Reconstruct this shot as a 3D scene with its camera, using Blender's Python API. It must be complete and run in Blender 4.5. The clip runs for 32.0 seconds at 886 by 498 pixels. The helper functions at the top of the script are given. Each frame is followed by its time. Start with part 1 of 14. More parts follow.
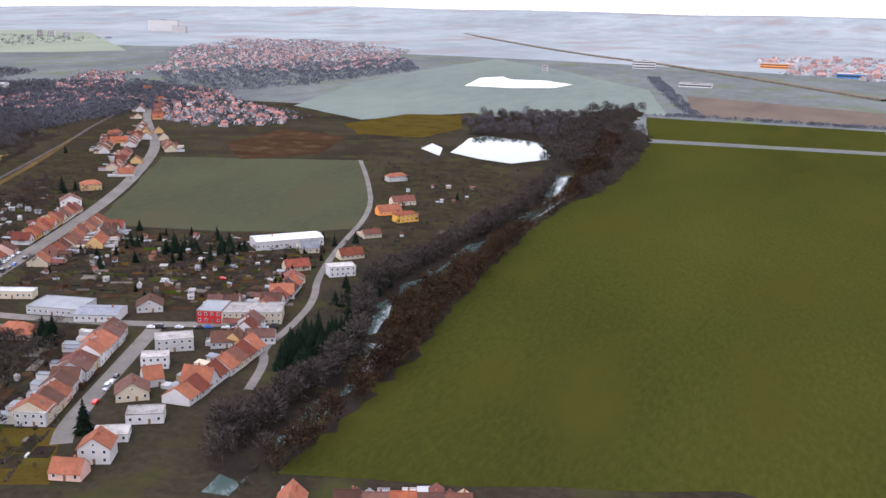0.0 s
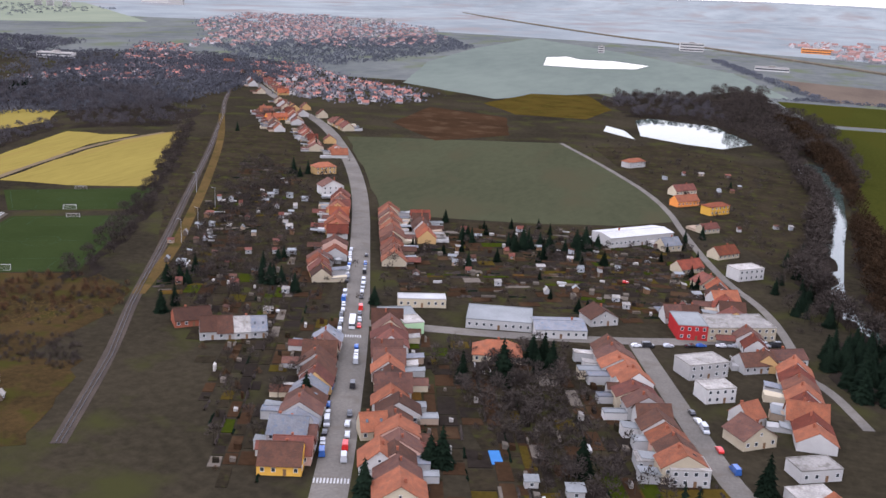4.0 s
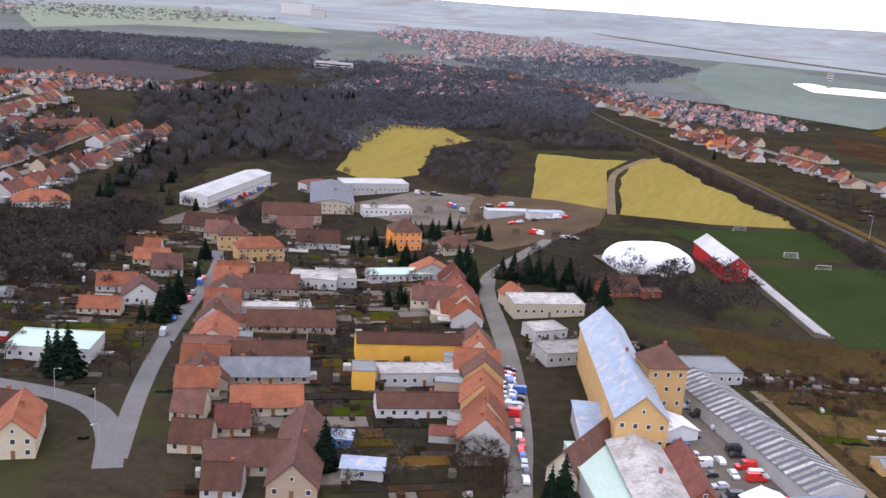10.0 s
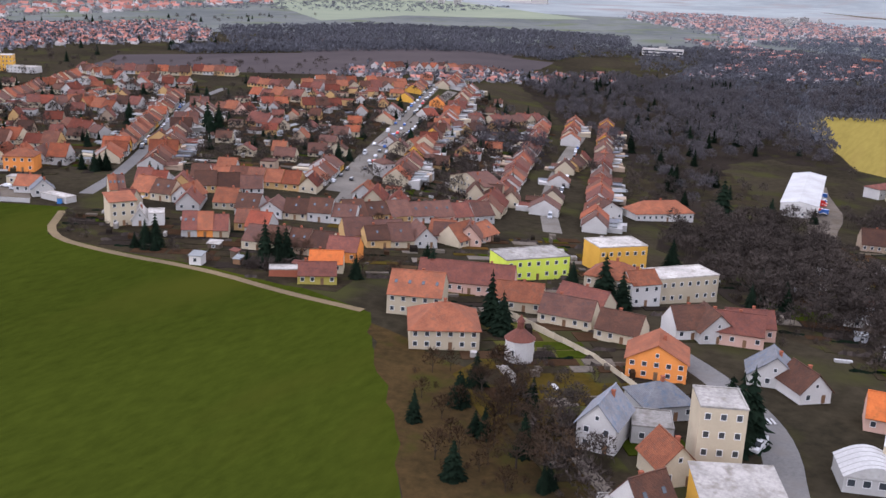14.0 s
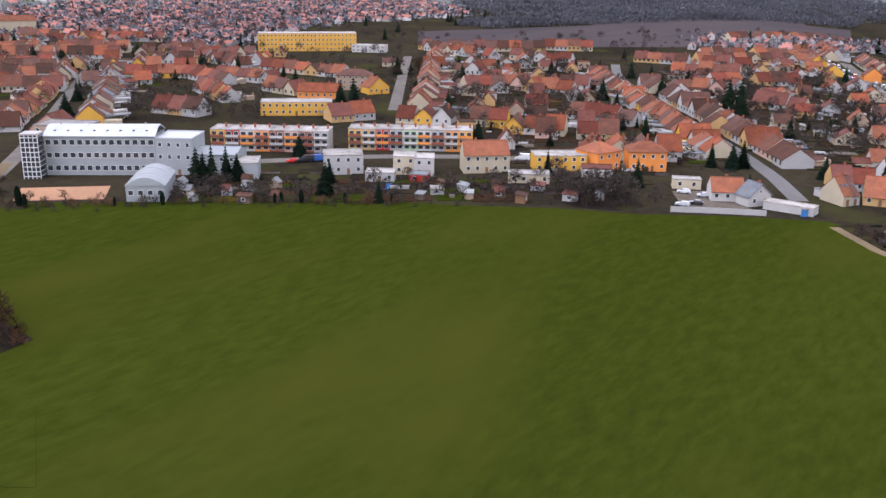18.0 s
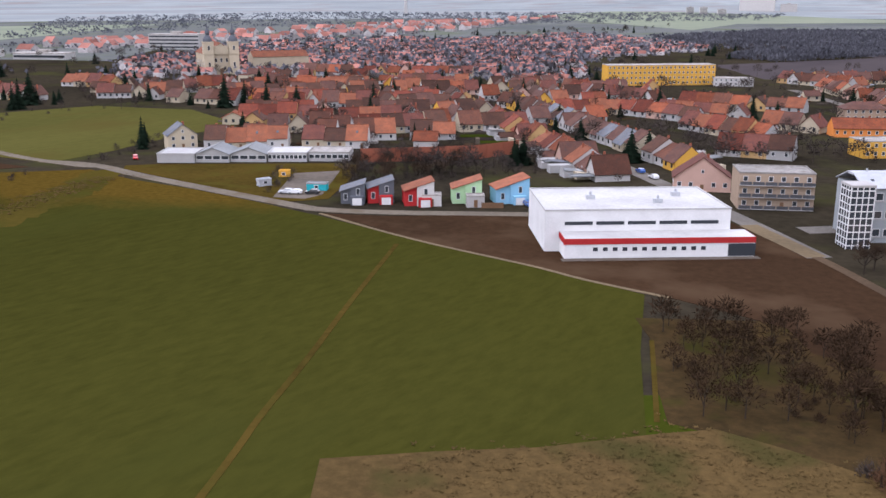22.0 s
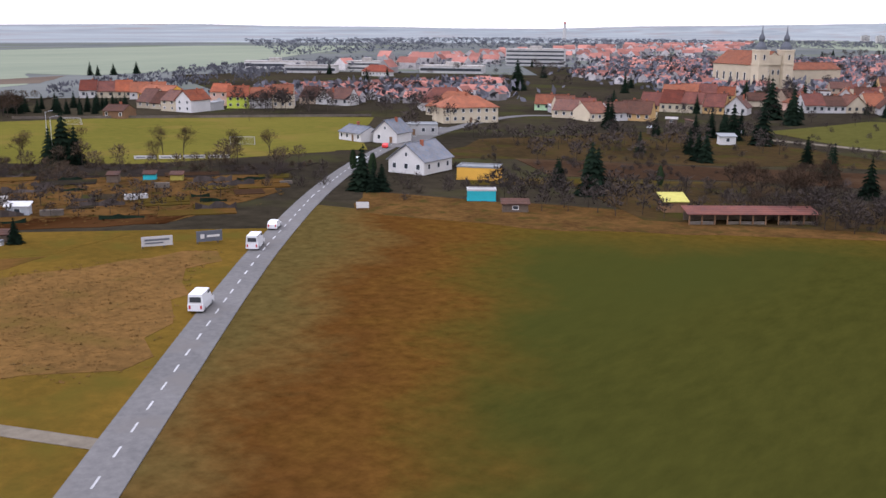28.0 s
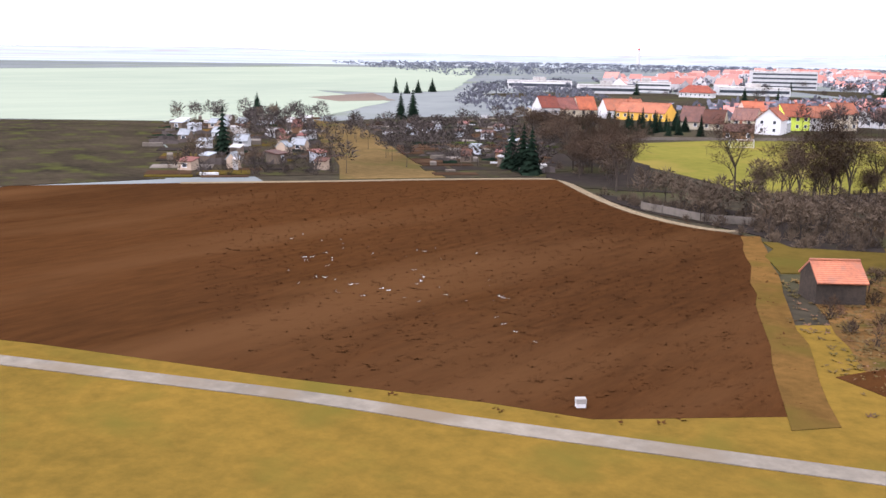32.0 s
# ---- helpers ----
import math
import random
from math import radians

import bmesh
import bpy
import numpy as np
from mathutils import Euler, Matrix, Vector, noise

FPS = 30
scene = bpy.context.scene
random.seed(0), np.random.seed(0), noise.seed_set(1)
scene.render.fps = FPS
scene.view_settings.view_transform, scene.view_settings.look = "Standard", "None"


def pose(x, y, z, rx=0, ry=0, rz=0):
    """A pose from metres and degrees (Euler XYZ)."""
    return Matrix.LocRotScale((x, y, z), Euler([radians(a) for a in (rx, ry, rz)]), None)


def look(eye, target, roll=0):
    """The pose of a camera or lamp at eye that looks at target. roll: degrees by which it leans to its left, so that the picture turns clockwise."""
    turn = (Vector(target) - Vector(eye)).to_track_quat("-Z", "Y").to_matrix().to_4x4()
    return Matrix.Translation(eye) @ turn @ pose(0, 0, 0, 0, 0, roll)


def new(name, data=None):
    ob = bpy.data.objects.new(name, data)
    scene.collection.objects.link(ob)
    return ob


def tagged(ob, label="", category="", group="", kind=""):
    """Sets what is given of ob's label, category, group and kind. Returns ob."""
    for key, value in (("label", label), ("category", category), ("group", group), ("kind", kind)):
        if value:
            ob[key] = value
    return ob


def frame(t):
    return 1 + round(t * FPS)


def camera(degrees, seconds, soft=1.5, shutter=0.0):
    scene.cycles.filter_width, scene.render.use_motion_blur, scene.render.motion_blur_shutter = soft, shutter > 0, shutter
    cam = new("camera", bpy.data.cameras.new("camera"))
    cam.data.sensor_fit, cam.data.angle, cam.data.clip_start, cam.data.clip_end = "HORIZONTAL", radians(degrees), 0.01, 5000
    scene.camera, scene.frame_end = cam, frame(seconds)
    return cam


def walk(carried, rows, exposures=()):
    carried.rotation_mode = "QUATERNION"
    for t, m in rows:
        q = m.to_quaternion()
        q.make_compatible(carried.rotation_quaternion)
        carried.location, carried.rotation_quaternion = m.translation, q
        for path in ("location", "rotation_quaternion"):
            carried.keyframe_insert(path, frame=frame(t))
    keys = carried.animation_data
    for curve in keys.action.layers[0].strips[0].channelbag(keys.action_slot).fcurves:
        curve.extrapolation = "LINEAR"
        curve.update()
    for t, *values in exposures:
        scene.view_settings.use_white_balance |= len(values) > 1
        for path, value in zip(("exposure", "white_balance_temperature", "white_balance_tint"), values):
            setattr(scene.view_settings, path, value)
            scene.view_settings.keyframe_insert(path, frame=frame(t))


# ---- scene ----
cam = camera(49.0, 32.0)
walk(cam, [
    (0.0, pose(0.00, -0.00, 95.17, 75.730, -1.432, 20.364)),
    (0.5, pose(-19.44, -0.04, 93.68, 75.347, -1.351, 19.882)),
    (1.0, pose(-38.85, -0.14, 92.19, 74.885, -1.882, 19.421)),
    (1.5, pose(-58.21, -0.32, 90.69, 74.374, -2.960, 18.972)),
    (2.0, pose(-77.54, -0.58, 89.20, 73.996, -3.393, 18.234)),
    (2.5, pose(-96.82, -0.91, 87.71, 74.107, -3.499, 17.683)),
    (3.0, pose(-116.07, -1.31, 86.22, 74.311, -3.254, 17.448)),
    (3.5, pose(-135.27, -1.80, 84.73, 74.551, -2.846, 17.388)),
    (5.5, pose(-211.63, -4.56, 78.79, 75.168, -2.750, 17.727)),
    (6.0, pose(-230.60, -5.45, 77.31, 75.244, -2.938, 18.255)),
    (6.5, pose(-249.53, -6.44, 75.83, 75.224, -2.975, 18.566)),
    (7.0, pose(-268.42, -7.51, 74.35, 75.127, -3.345, 18.714)),
    (7.5, pose(-287.25, -8.68, 72.88, 75.002, -3.855, 18.641)),
    (8.0, pose(-306.03, -9.93, 71.41, 74.919, -4.398, 18.412)),
    (8.5, pose(-324.77, -11.28, 69.95, 75.112, -4.788, 18.380)),
    (9.0, pose(-343.45, -12.72, 68.48, 75.355, -4.761, 18.759)),
    (9.5, pose(-362.08, -14.26, 67.03, 75.506, -4.649, 19.551)),
    (10.0, pose(-380.66, -15.89, 65.57, 75.601, -4.301, 20.750)),
    (10.5, pose(-399.19, -17.62, 64.12, 75.692, -3.614, 21.961)),
    (11.0, pose(-417.66, -19.45, 62.68, 75.768, -3.207, 23.315)),
    (11.5, pose(-436.08, -21.38, 61.25, 75.823, -3.012, 24.609)),
    (12.0, pose(-454.44, -23.41, 59.82, 75.724, -2.385, 25.926)),
    (12.5, pose(-472.74, -25.55, 58.40, 75.532, -2.210, 27.380)),
    (13.0, pose(-490.99, -27.79, 56.98, 75.171, -2.540, 28.670)),
    (13.5, pose(-509.18, -30.13, 55.57, 74.713, -2.623, 29.526)),
    (15.5, pose(-581.36, -40.61, 50.03, 73.650, -1.536, 31.967)),
    (16.0, pose(-599.25, -43.51, 48.68, 73.431, -1.467, 32.739)),
    (16.5, pose(-617.08, -46.52, 47.33, 73.329, -1.456, 33.415)),
    (17.0, pose(-634.84, -49.65, 45.99, 73.248, -1.055, 34.039)),
    (17.5, pose(-652.54, -52.89, 44.67, 73.055, -0.906, 34.620)),
    (18.0, pose(-670.18, -56.26, 43.36, 72.937, -0.685, 35.052)),
    (18.5, pose(-687.75, -59.74, 42.06, 72.795, -1.102, 35.530)),
    (19.0, pose(-705.26, -63.35, 40.78, 72.668, -1.334, 35.834)),
    (19.5, pose(-722.70, -67.08, 39.51, 72.534, -1.617, 36.125)),
    (20.0, pose(-740.07, -70.93, 38.26, 72.670, -1.606, 36.454)),
    (20.5, pose(-757.37, -74.91, 37.02, 73.197, -1.542, 36.721)),
    (21.0, pose(-774.61, -79.01, 35.80, 74.025, -0.315, 36.797)),
    (21.5, pose(-791.77, -83.24, 34.60, 74.705, 0.499, 36.936)),
    (22.0, pose(-808.87, -87.61, 33.42, 75.429, -0.061, 36.970)),
    (22.5, pose(-825.89, -92.10, 32.25, 76.103, -0.217, 36.968)),
    (23.0, pose(-842.84, -96.73, 31.11, 76.679, -0.594, 37.173)),
    (23.5, pose(-859.71, -101.49, 29.99, 77.350, -0.632, 37.488)),
    (24.0, pose(-876.52, -106.38, 28.89, 77.784, -0.824, 37.798)),
    (24.5, pose(-893.25, -111.41, 27.81, 77.887, -1.096, 38.102)),
    (26.5, pose(-959.40, -132.93, 23.73, 77.939, -2.565, 37.551)),
    (27.0, pose(-975.75, -138.67, 22.78, 78.214, -2.421, 37.647)),
    (27.5, pose(-992.01, -144.55, 21.85, 78.067, -1.754, 38.587)),
    (28.0, pose(-1008.20, -150.58, 20.96, 77.178, -0.487, 40.094)),
    (28.5, pose(-1024.30, -156.75, 20.09, 75.550, -0.846, 41.229)),
    (29.0, pose(-1040.33, -163.07, 19.25, 74.657, -1.476, 41.686)),
    (29.5, pose(-1056.27, -169.55, 18.44, 75.211, -0.948, 41.840)),
    (30.0, pose(-1072.13, -176.17, 17.67, 76.121, -0.695, 41.790)),
    (30.5, pose(-1087.90, -182.95, 16.93, 76.856, -0.469, 41.907)),
    (31.0, pose(-1103.59, -189.88, 16.22, 77.548, -1.551, 41.913)),
    (31.5, pose(-1119.20, -196.97, 15.55, 78.225, -1.311, 40.955)),
    (32.0, pose(-1134.72, -204.22, 14.91, 78.680, -1.156, 40.109)),
], [(t, e, 5950, 25) for t, e in ((0.0, -0.02), (5.0, -0.25), (13.0, -0.22), (17.0, -0.15), (19.0, -0.08), (21.0, -0.18), (24.0, -0.3), (27.0, -0.3), (28.2, -0.2), (29.0, 0.1), (30.0, 0.4), (31.0, 0.5), (32.0, 0.72))])

# ---------- world and sun: an overcast winter day ----------
world = bpy.data.worlds.new("overcast_sky")
scene.world = world
world.use_nodes = True
wn, wl = world.node_tree.nodes, world.node_tree.links
sky = wn.new("ShaderNodeTexSky")
sky.sky_type, sky.sun_disc = "NISHITA", False
sky.sun_elevation, sky.sun_rotation = radians(58), radians(200)
sky.air_density, sky.dust_density, sky.ozone_density = 2.0, 0.2, 1.0
# the cloud cover is as bright below the hill line as just above it
way = wn.new("ShaderNodeTexCoord")
lift = wn.new("ShaderNodeVectorMath")
lift.operation = "MAXIMUM"
lift.inputs[1].default_value = (-1.0, -1.0, 0.04)
wl.new(way.outputs["Generated"], lift.inputs[0])
wl.new(lift.outputs[0], sky.inputs[0])
grey = wn.new("ShaderNodeHueSaturation")
grey.inputs["Saturation"].default_value, grey.inputs["Value"].default_value = 0.22, 2.6
wl.new(sky.outputs[0], grey.inputs["Color"])
# an overcast sky is brighter overhead than near the horizon
height = wn.new("ShaderNodeSeparateXYZ")
wl.new(way.outputs["Generated"], height.inputs[0])
slope = wn.new("ShaderNodeMapRange")
slope.inputs[3].default_value, slope.inputs[4].default_value = 0.72, 1.75
wl.new(height.outputs[2], slope.inputs[0])
cover = wn.new("ShaderNodeVectorMath")
cover.operation = "SCALE"
wl.new(grey.outputs[0], cover.inputs[0])
wl.new(slope.outputs[0], cover.inputs["Scale"])
wl.new(cover.outputs[0], wn["Background"].inputs[0])
wn["Background"].inputs[1].default_value = 0.15
sun_data = bpy.data.lights.new("sun", "SUN")
sun_data.energy, sun_data.angle, sun_data.color = 0.6, radians(35), (1.0, 0.98, 0.95)
sun = new("sun", sun_data)
sun.matrix_world = look((0, 0, 0), (-math.sin(radians(200)) * math.cos(radians(58)), -math.cos(radians(200)) * math.cos(radians(58)), -math.sin(radians(58))))

K = 0.59                 # plan scale: all sizes below are given in true metres and drawn K times as large
rnd = random.Random(7)


# ---------- the lie of the land: level, but for one wooded valley ----------
CELL = 20
SAG = {}


def ramp(v, a, b):
    u = min(1.0, max(0.0, (v - a) / (b - a)))
    return u * u * (3 - 2 * u)


def sag(i, j):
    """The ground's height at a corner of the 20 m grid."""
    if (i, j) not in SAG:
        x, y = i * CELL, j * CELL
        off = (x + 590 + 0.35 * (y - 270)) / 120
        SAG[i, j] = -13.2 * max(0.0, 1 / (1 + off ** 6) - 0.1) * ramp(y, 80, 310) * (1 - ramp(y, 600, 850))
    return SAG[i, j]


def dip(x, y):
    """The ground's height at a place, flat within each half square of the grid."""
    if not (-980 < x < -380 and 60 < y < 880):
        return 0.0
    i, j = math.floor(x / CELL), math.floor(y / CELL)
    u, v = x / CELL - i, y / CELL - j
    a, d = sag(i, j), sag(i + 1, j + 1)
    if u >= v:
        b = sag(i + 1, j)
        return a + (b - a) * u + (d - b) * v
    c = sag(i, j + 1)
    return a + (d - c) * u + (c - a) * v


def drape(me):
    """Lays a flat sheet on the ground, cut along the grid so that it follows every facet."""
    xs, ys = [v.co.x for v in me.vertices], [v.co.y for v in me.vertices]
    x0, x1, y0, y1 = max(min(xs), -980), min(max(xs), -380), max(min(ys), 60), min(max(ys), 880)
    if x0 >= x1 or y0 >= y1:
        return me
    cuts = [((i * CELL, 0, 0), (1, 0, 0)) for i in range(math.ceil(x0 / CELL), math.floor(x1 / CELL) + 1)]
    cuts += [((0, j * CELL, 0), (0, 1, 0)) for j in range(math.ceil(y0 / CELL), math.floor(y1 / CELL) + 1)]
    cuts += [((k * CELL, 0, 0), (1, -1, 0)) for k in range(math.ceil((x0 - y1) / CELL), math.floor((x1 - y0) / CELL) + 1)]
    bm = bmesh.new()
    bm.from_mesh(me)
    for co, no in cuts:
        bmesh.ops.bisect_plane(bm, geom=bm.verts[:] + bm.edges[:] + bm.faces[:], dist=0.0001, plane_co=co, plane_no=no)
    for v in bm.verts:
        v.co.z += dip(v.co.x, v.co.y)
    bm.to_mesh(me)
    bm.free()
    return me



# ---------- materials ----------
def base_mat(name, rough=0.9, metal=0.0):
    m = bpy.data.materials.new(name)
    m.use_nodes = True
    b = m.node_tree.nodes["Principled BSDF"]
    b.inputs["Roughness"].default_value, b.inputs["Metallic"].default_value = rough, metal
    b.inputs["Specular IOR Level"].default_value = 0.0 if rough > 0.88 else 0.12 if rough > 0.6 else 0.4
    return m, m.node_tree.nodes, m.node_tree.links, b


def rgb(c):
    return (c[0], c[1], c[2], 1.0)


def surface(name, c1, c2, big=0.05, fine=1.5, rough=0.9, bump=0.0, stretch=(1, 1, 1), turn=0.0, c3=None, metal=0.0, vary=0.0, island=False):
    """Two colours mixed by a coarse and a fine noise; c3 adds patches of a third; vary shifts the value from object to object."""
    m, n, l, b = base_mat(name, rough, metal)
    geo = n.new("ShaderNodeNewGeometry")
    mp = n.new("ShaderNodeMapping")
    mp.inputs["Scale"].default_value, mp.inputs["Rotation"].default_value = stretch, (0, 0, radians(turn))
    l.new(geo.outputs["Position"], mp.inputs[0])
    n1, n2 = n.new("ShaderNodeTexNoise"), n.new("ShaderNodeTexNoise")
    n1.inputs["Scale"].default_value, n1.inputs["Detail"].default_value = big, 5
    n2.inputs["Scale"].default_value, n2.inputs["Detail"].default_value, n2.inputs["Roughness"].default_value = fine, 8, 0.68
    for k in (n1, n2):
        l.new(mp.outputs[0], k.inputs["Vector"])
    add = n.new("ShaderNodeMath")
    add.operation = "ADD"
    l.new(n1.outputs[0], add.inputs[0])
    l.new(n2.outputs[0], add.inputs[1])
    rng = n.new("ShaderNodeMapRange")
    rng.inputs[1].default_value, rng.inputs[2].default_value = 0.78, 1.22
    l.new(add.outputs[0], rng.inputs[0])
    mix = n.new("ShaderNodeMix")
    mix.data_type = "RGBA"
    mix.inputs[6].default_value, mix.inputs[7].default_value = rgb(c1), rgb(c2)
    l.new(rng.outputs[0], mix.inputs[0])
    out = mix.outputs[2]
    if c3:
        n3 = n.new("ShaderNodeTexNoise")
        n3.inputs["Scale"].default_value, n3.inputs["Detail"].default_value = big * 2.7, 4
        l.new(mp.outputs[0], n3.inputs["Vector"])
        r3 = n.new("ShaderNodeMapRange")
        r3.inputs[1].default_value, r3.inputs[2].default_value = 0.52, 0.68
        l.new(n3.outputs[0], r3.inputs[0])
        mx = n.new("ShaderNodeMix")
        mx.data_type = "RGBA"
        mx.inputs[7].default_value = rgb(c3)
        l.new(r3.outputs[0], mx.inputs[0])
        l.new(out, mx.inputs[6])
        out = mx.outputs[2]
    if vary or island:
        hsv = n.new("ShaderNodeHueSaturation")
        r4 = n.new("ShaderNodeMapRange")
        r4.inputs[3].default_value, r4.inputs[4].default_value = 1 - vary, 1 + vary
        if island:
            l.new(geo.outputs["Random Per Island"], r4.inputs[0])
        else:
            inf = n.new("ShaderNodeObjectInfo")
            l.new(inf.outputs["Random"], r4.inputs[0])
        l.new(r4.outputs[0], hsv.inputs["Value"])
        l.new(out, hsv.inputs["Color"])
        out = hsv.outputs[0]
    l.new(out, b.inputs["Base Color"])
    if bump:
        bp = n.new("ShaderNodeBump")
        bp.inputs["Strength"].default_value, bp.inputs["Distance"].default_value = bump, 0.15
        l.new(n2.outputs[0], bp.inputs["Height"])
        l.new(bp.outputs[0], b.inputs["Normal"])
    return m


def fading_crop(name, c1, c2):
    """Olive crop that thins out into amber and rust-brown grass towards the road and along its far edge."""
    m = surface(name, c1, c2, 0.012, 0.8, 0.95, 0.3, (1, 0.35, 1), 25, c3=(c1[0] * 0.86, c1[1] * 0.94, c1[2]))
    n, l = m.node_tree.nodes, m.node_tree.links
    b = n["Principled BSDF"]
    crop = b.inputs["Base Color"].links[0].from_socket
    geo = n.new("ShaderNodeNewGeometry")

    def noise(scale, span):
        k, r = n.new("ShaderNodeTexNoise"), n.new("ShaderNodeMapRange")
        k.inputs["Scale"].default_value, k.inputs["Detail"].default_value, k.inputs["Roughness"].default_value = scale, 7, 0.65
        l.new(geo.outputs["Position"], k.inputs["Vector"])
        l.new(k.outputs[0], r.inputs[0])
        r.inputs[1].default_value, r.inputs[2].default_value = 0.25, 0.75
        r.inputs[3].default_value, r.inputs[4].default_value = span
        return r.outputs[0]

    def math_node(op, a, c):
        k = n.new("ShaderNodeMath")
        k.operation = op
        for i, v in enumerate((a, c)):
            if isinstance(v, (int, float)):
                k.inputs[i].default_value = v
            else:
                l.new(v, k.inputs[i])
        return k.outputs[0]

    def across(nx, ny, at, wide):
        k, r = n.new("ShaderNodeVectorMath"), n.new("ShaderNodeMapRange")
        k.operation = "DOT_PRODUCT"
        k.inputs[1].default_value = (nx, ny, 0)
        l.new(geo.outputs["Position"], k.inputs[0])
        r.inputs[1].default_value, r.inputs[2].default_value = at, at + wide
        l.new(math_node("ADD", k.outputs["Value"], noise(0.09, (-5.5, 5.5))), r.inputs[0])
        return r.outputs[0]

    ramp_node = n.new("ShaderNodeValToRGB")
    stops = ramp_node.color_ramp.elements
    stops[0].position, stops[0].color = 0.0, (0.062, 0.044, 0.013, 1)
    stops[1].position, stops[1].color = 1.0, (0.060, 0.038, 0.0065, 1)
    for at, c in ((0.22, (0.072, 0.042, 0.012)), (0.42, (0.060, 0.026, 0.0062)), (0.62, (0.068, 0.032, 0.0066))):
        e = stops.new(at)
        e.color = rgb(c)
    road = across(0.82, 0.575, -934, 20)
    l.new(road, ramp_node.inputs[0])
    speck = n.new("ShaderNodeHueSaturation")
    l.new(ramp_node.outputs[0], speck.inputs["Color"])
    l.new(noise(0.9, (0.62, 1.38)), speck.inputs["Value"])
    green = math_node("MULTIPLY", across(0.82, 0.575, -921, 10), across(0.557, -0.83, -539, 11))
    mx = n.new("ShaderNodeMix")
    mx.data_type = "RGBA"
    l.new(green, mx.inputs[0])
    l.new(speck.outputs[0], mx.inputs[6])
    l.new(crop, mx.inputs[7])
    l.new(mx.outputs[2], b.inputs["Base Color"])
    return m


def tile_mat(name, c1, c2):
    """Clay roof tiles: weathered colour in patches, courses as fine relief running along the eaves."""
    m = surface(name, c1, c2, 0.5, 4.0, 0.85, 0.0, vary=0.26, c3=(c1[0] * 0.62, c1[1] * 0.75, c1[2] * 0.9))
    n, l = m.node_tree.nodes, m.node_tree.links
    tc = n.new("ShaderNodeTexCoord")
    wv = n.new("ShaderNodeTexWave")
    wv.bands_direction = "Z"
    wv.inputs["Scale"].default_value, wv.inputs["Distortion"].default_value = 3.2, 0.4
    l.new(tc.outputs["Object"], wv.inputs["Vector"])
    bp = n.new("ShaderNodeBump")
    bp.inputs["Strength"].default_value, bp.inputs["Distance"].default_value = 0.5, 0.06
    l.new(wv.outputs[1], bp.inputs["Height"])
    l.new(bp.outputs[0], n["Principled BSDF"].inputs["Normal"])
    return m


def plaster(name, c, v=0.06):
    return surface(name, c, tuple(x * 0.86 for x in c), 0.4, 5.0, 0.92, 0.05, vary=v)


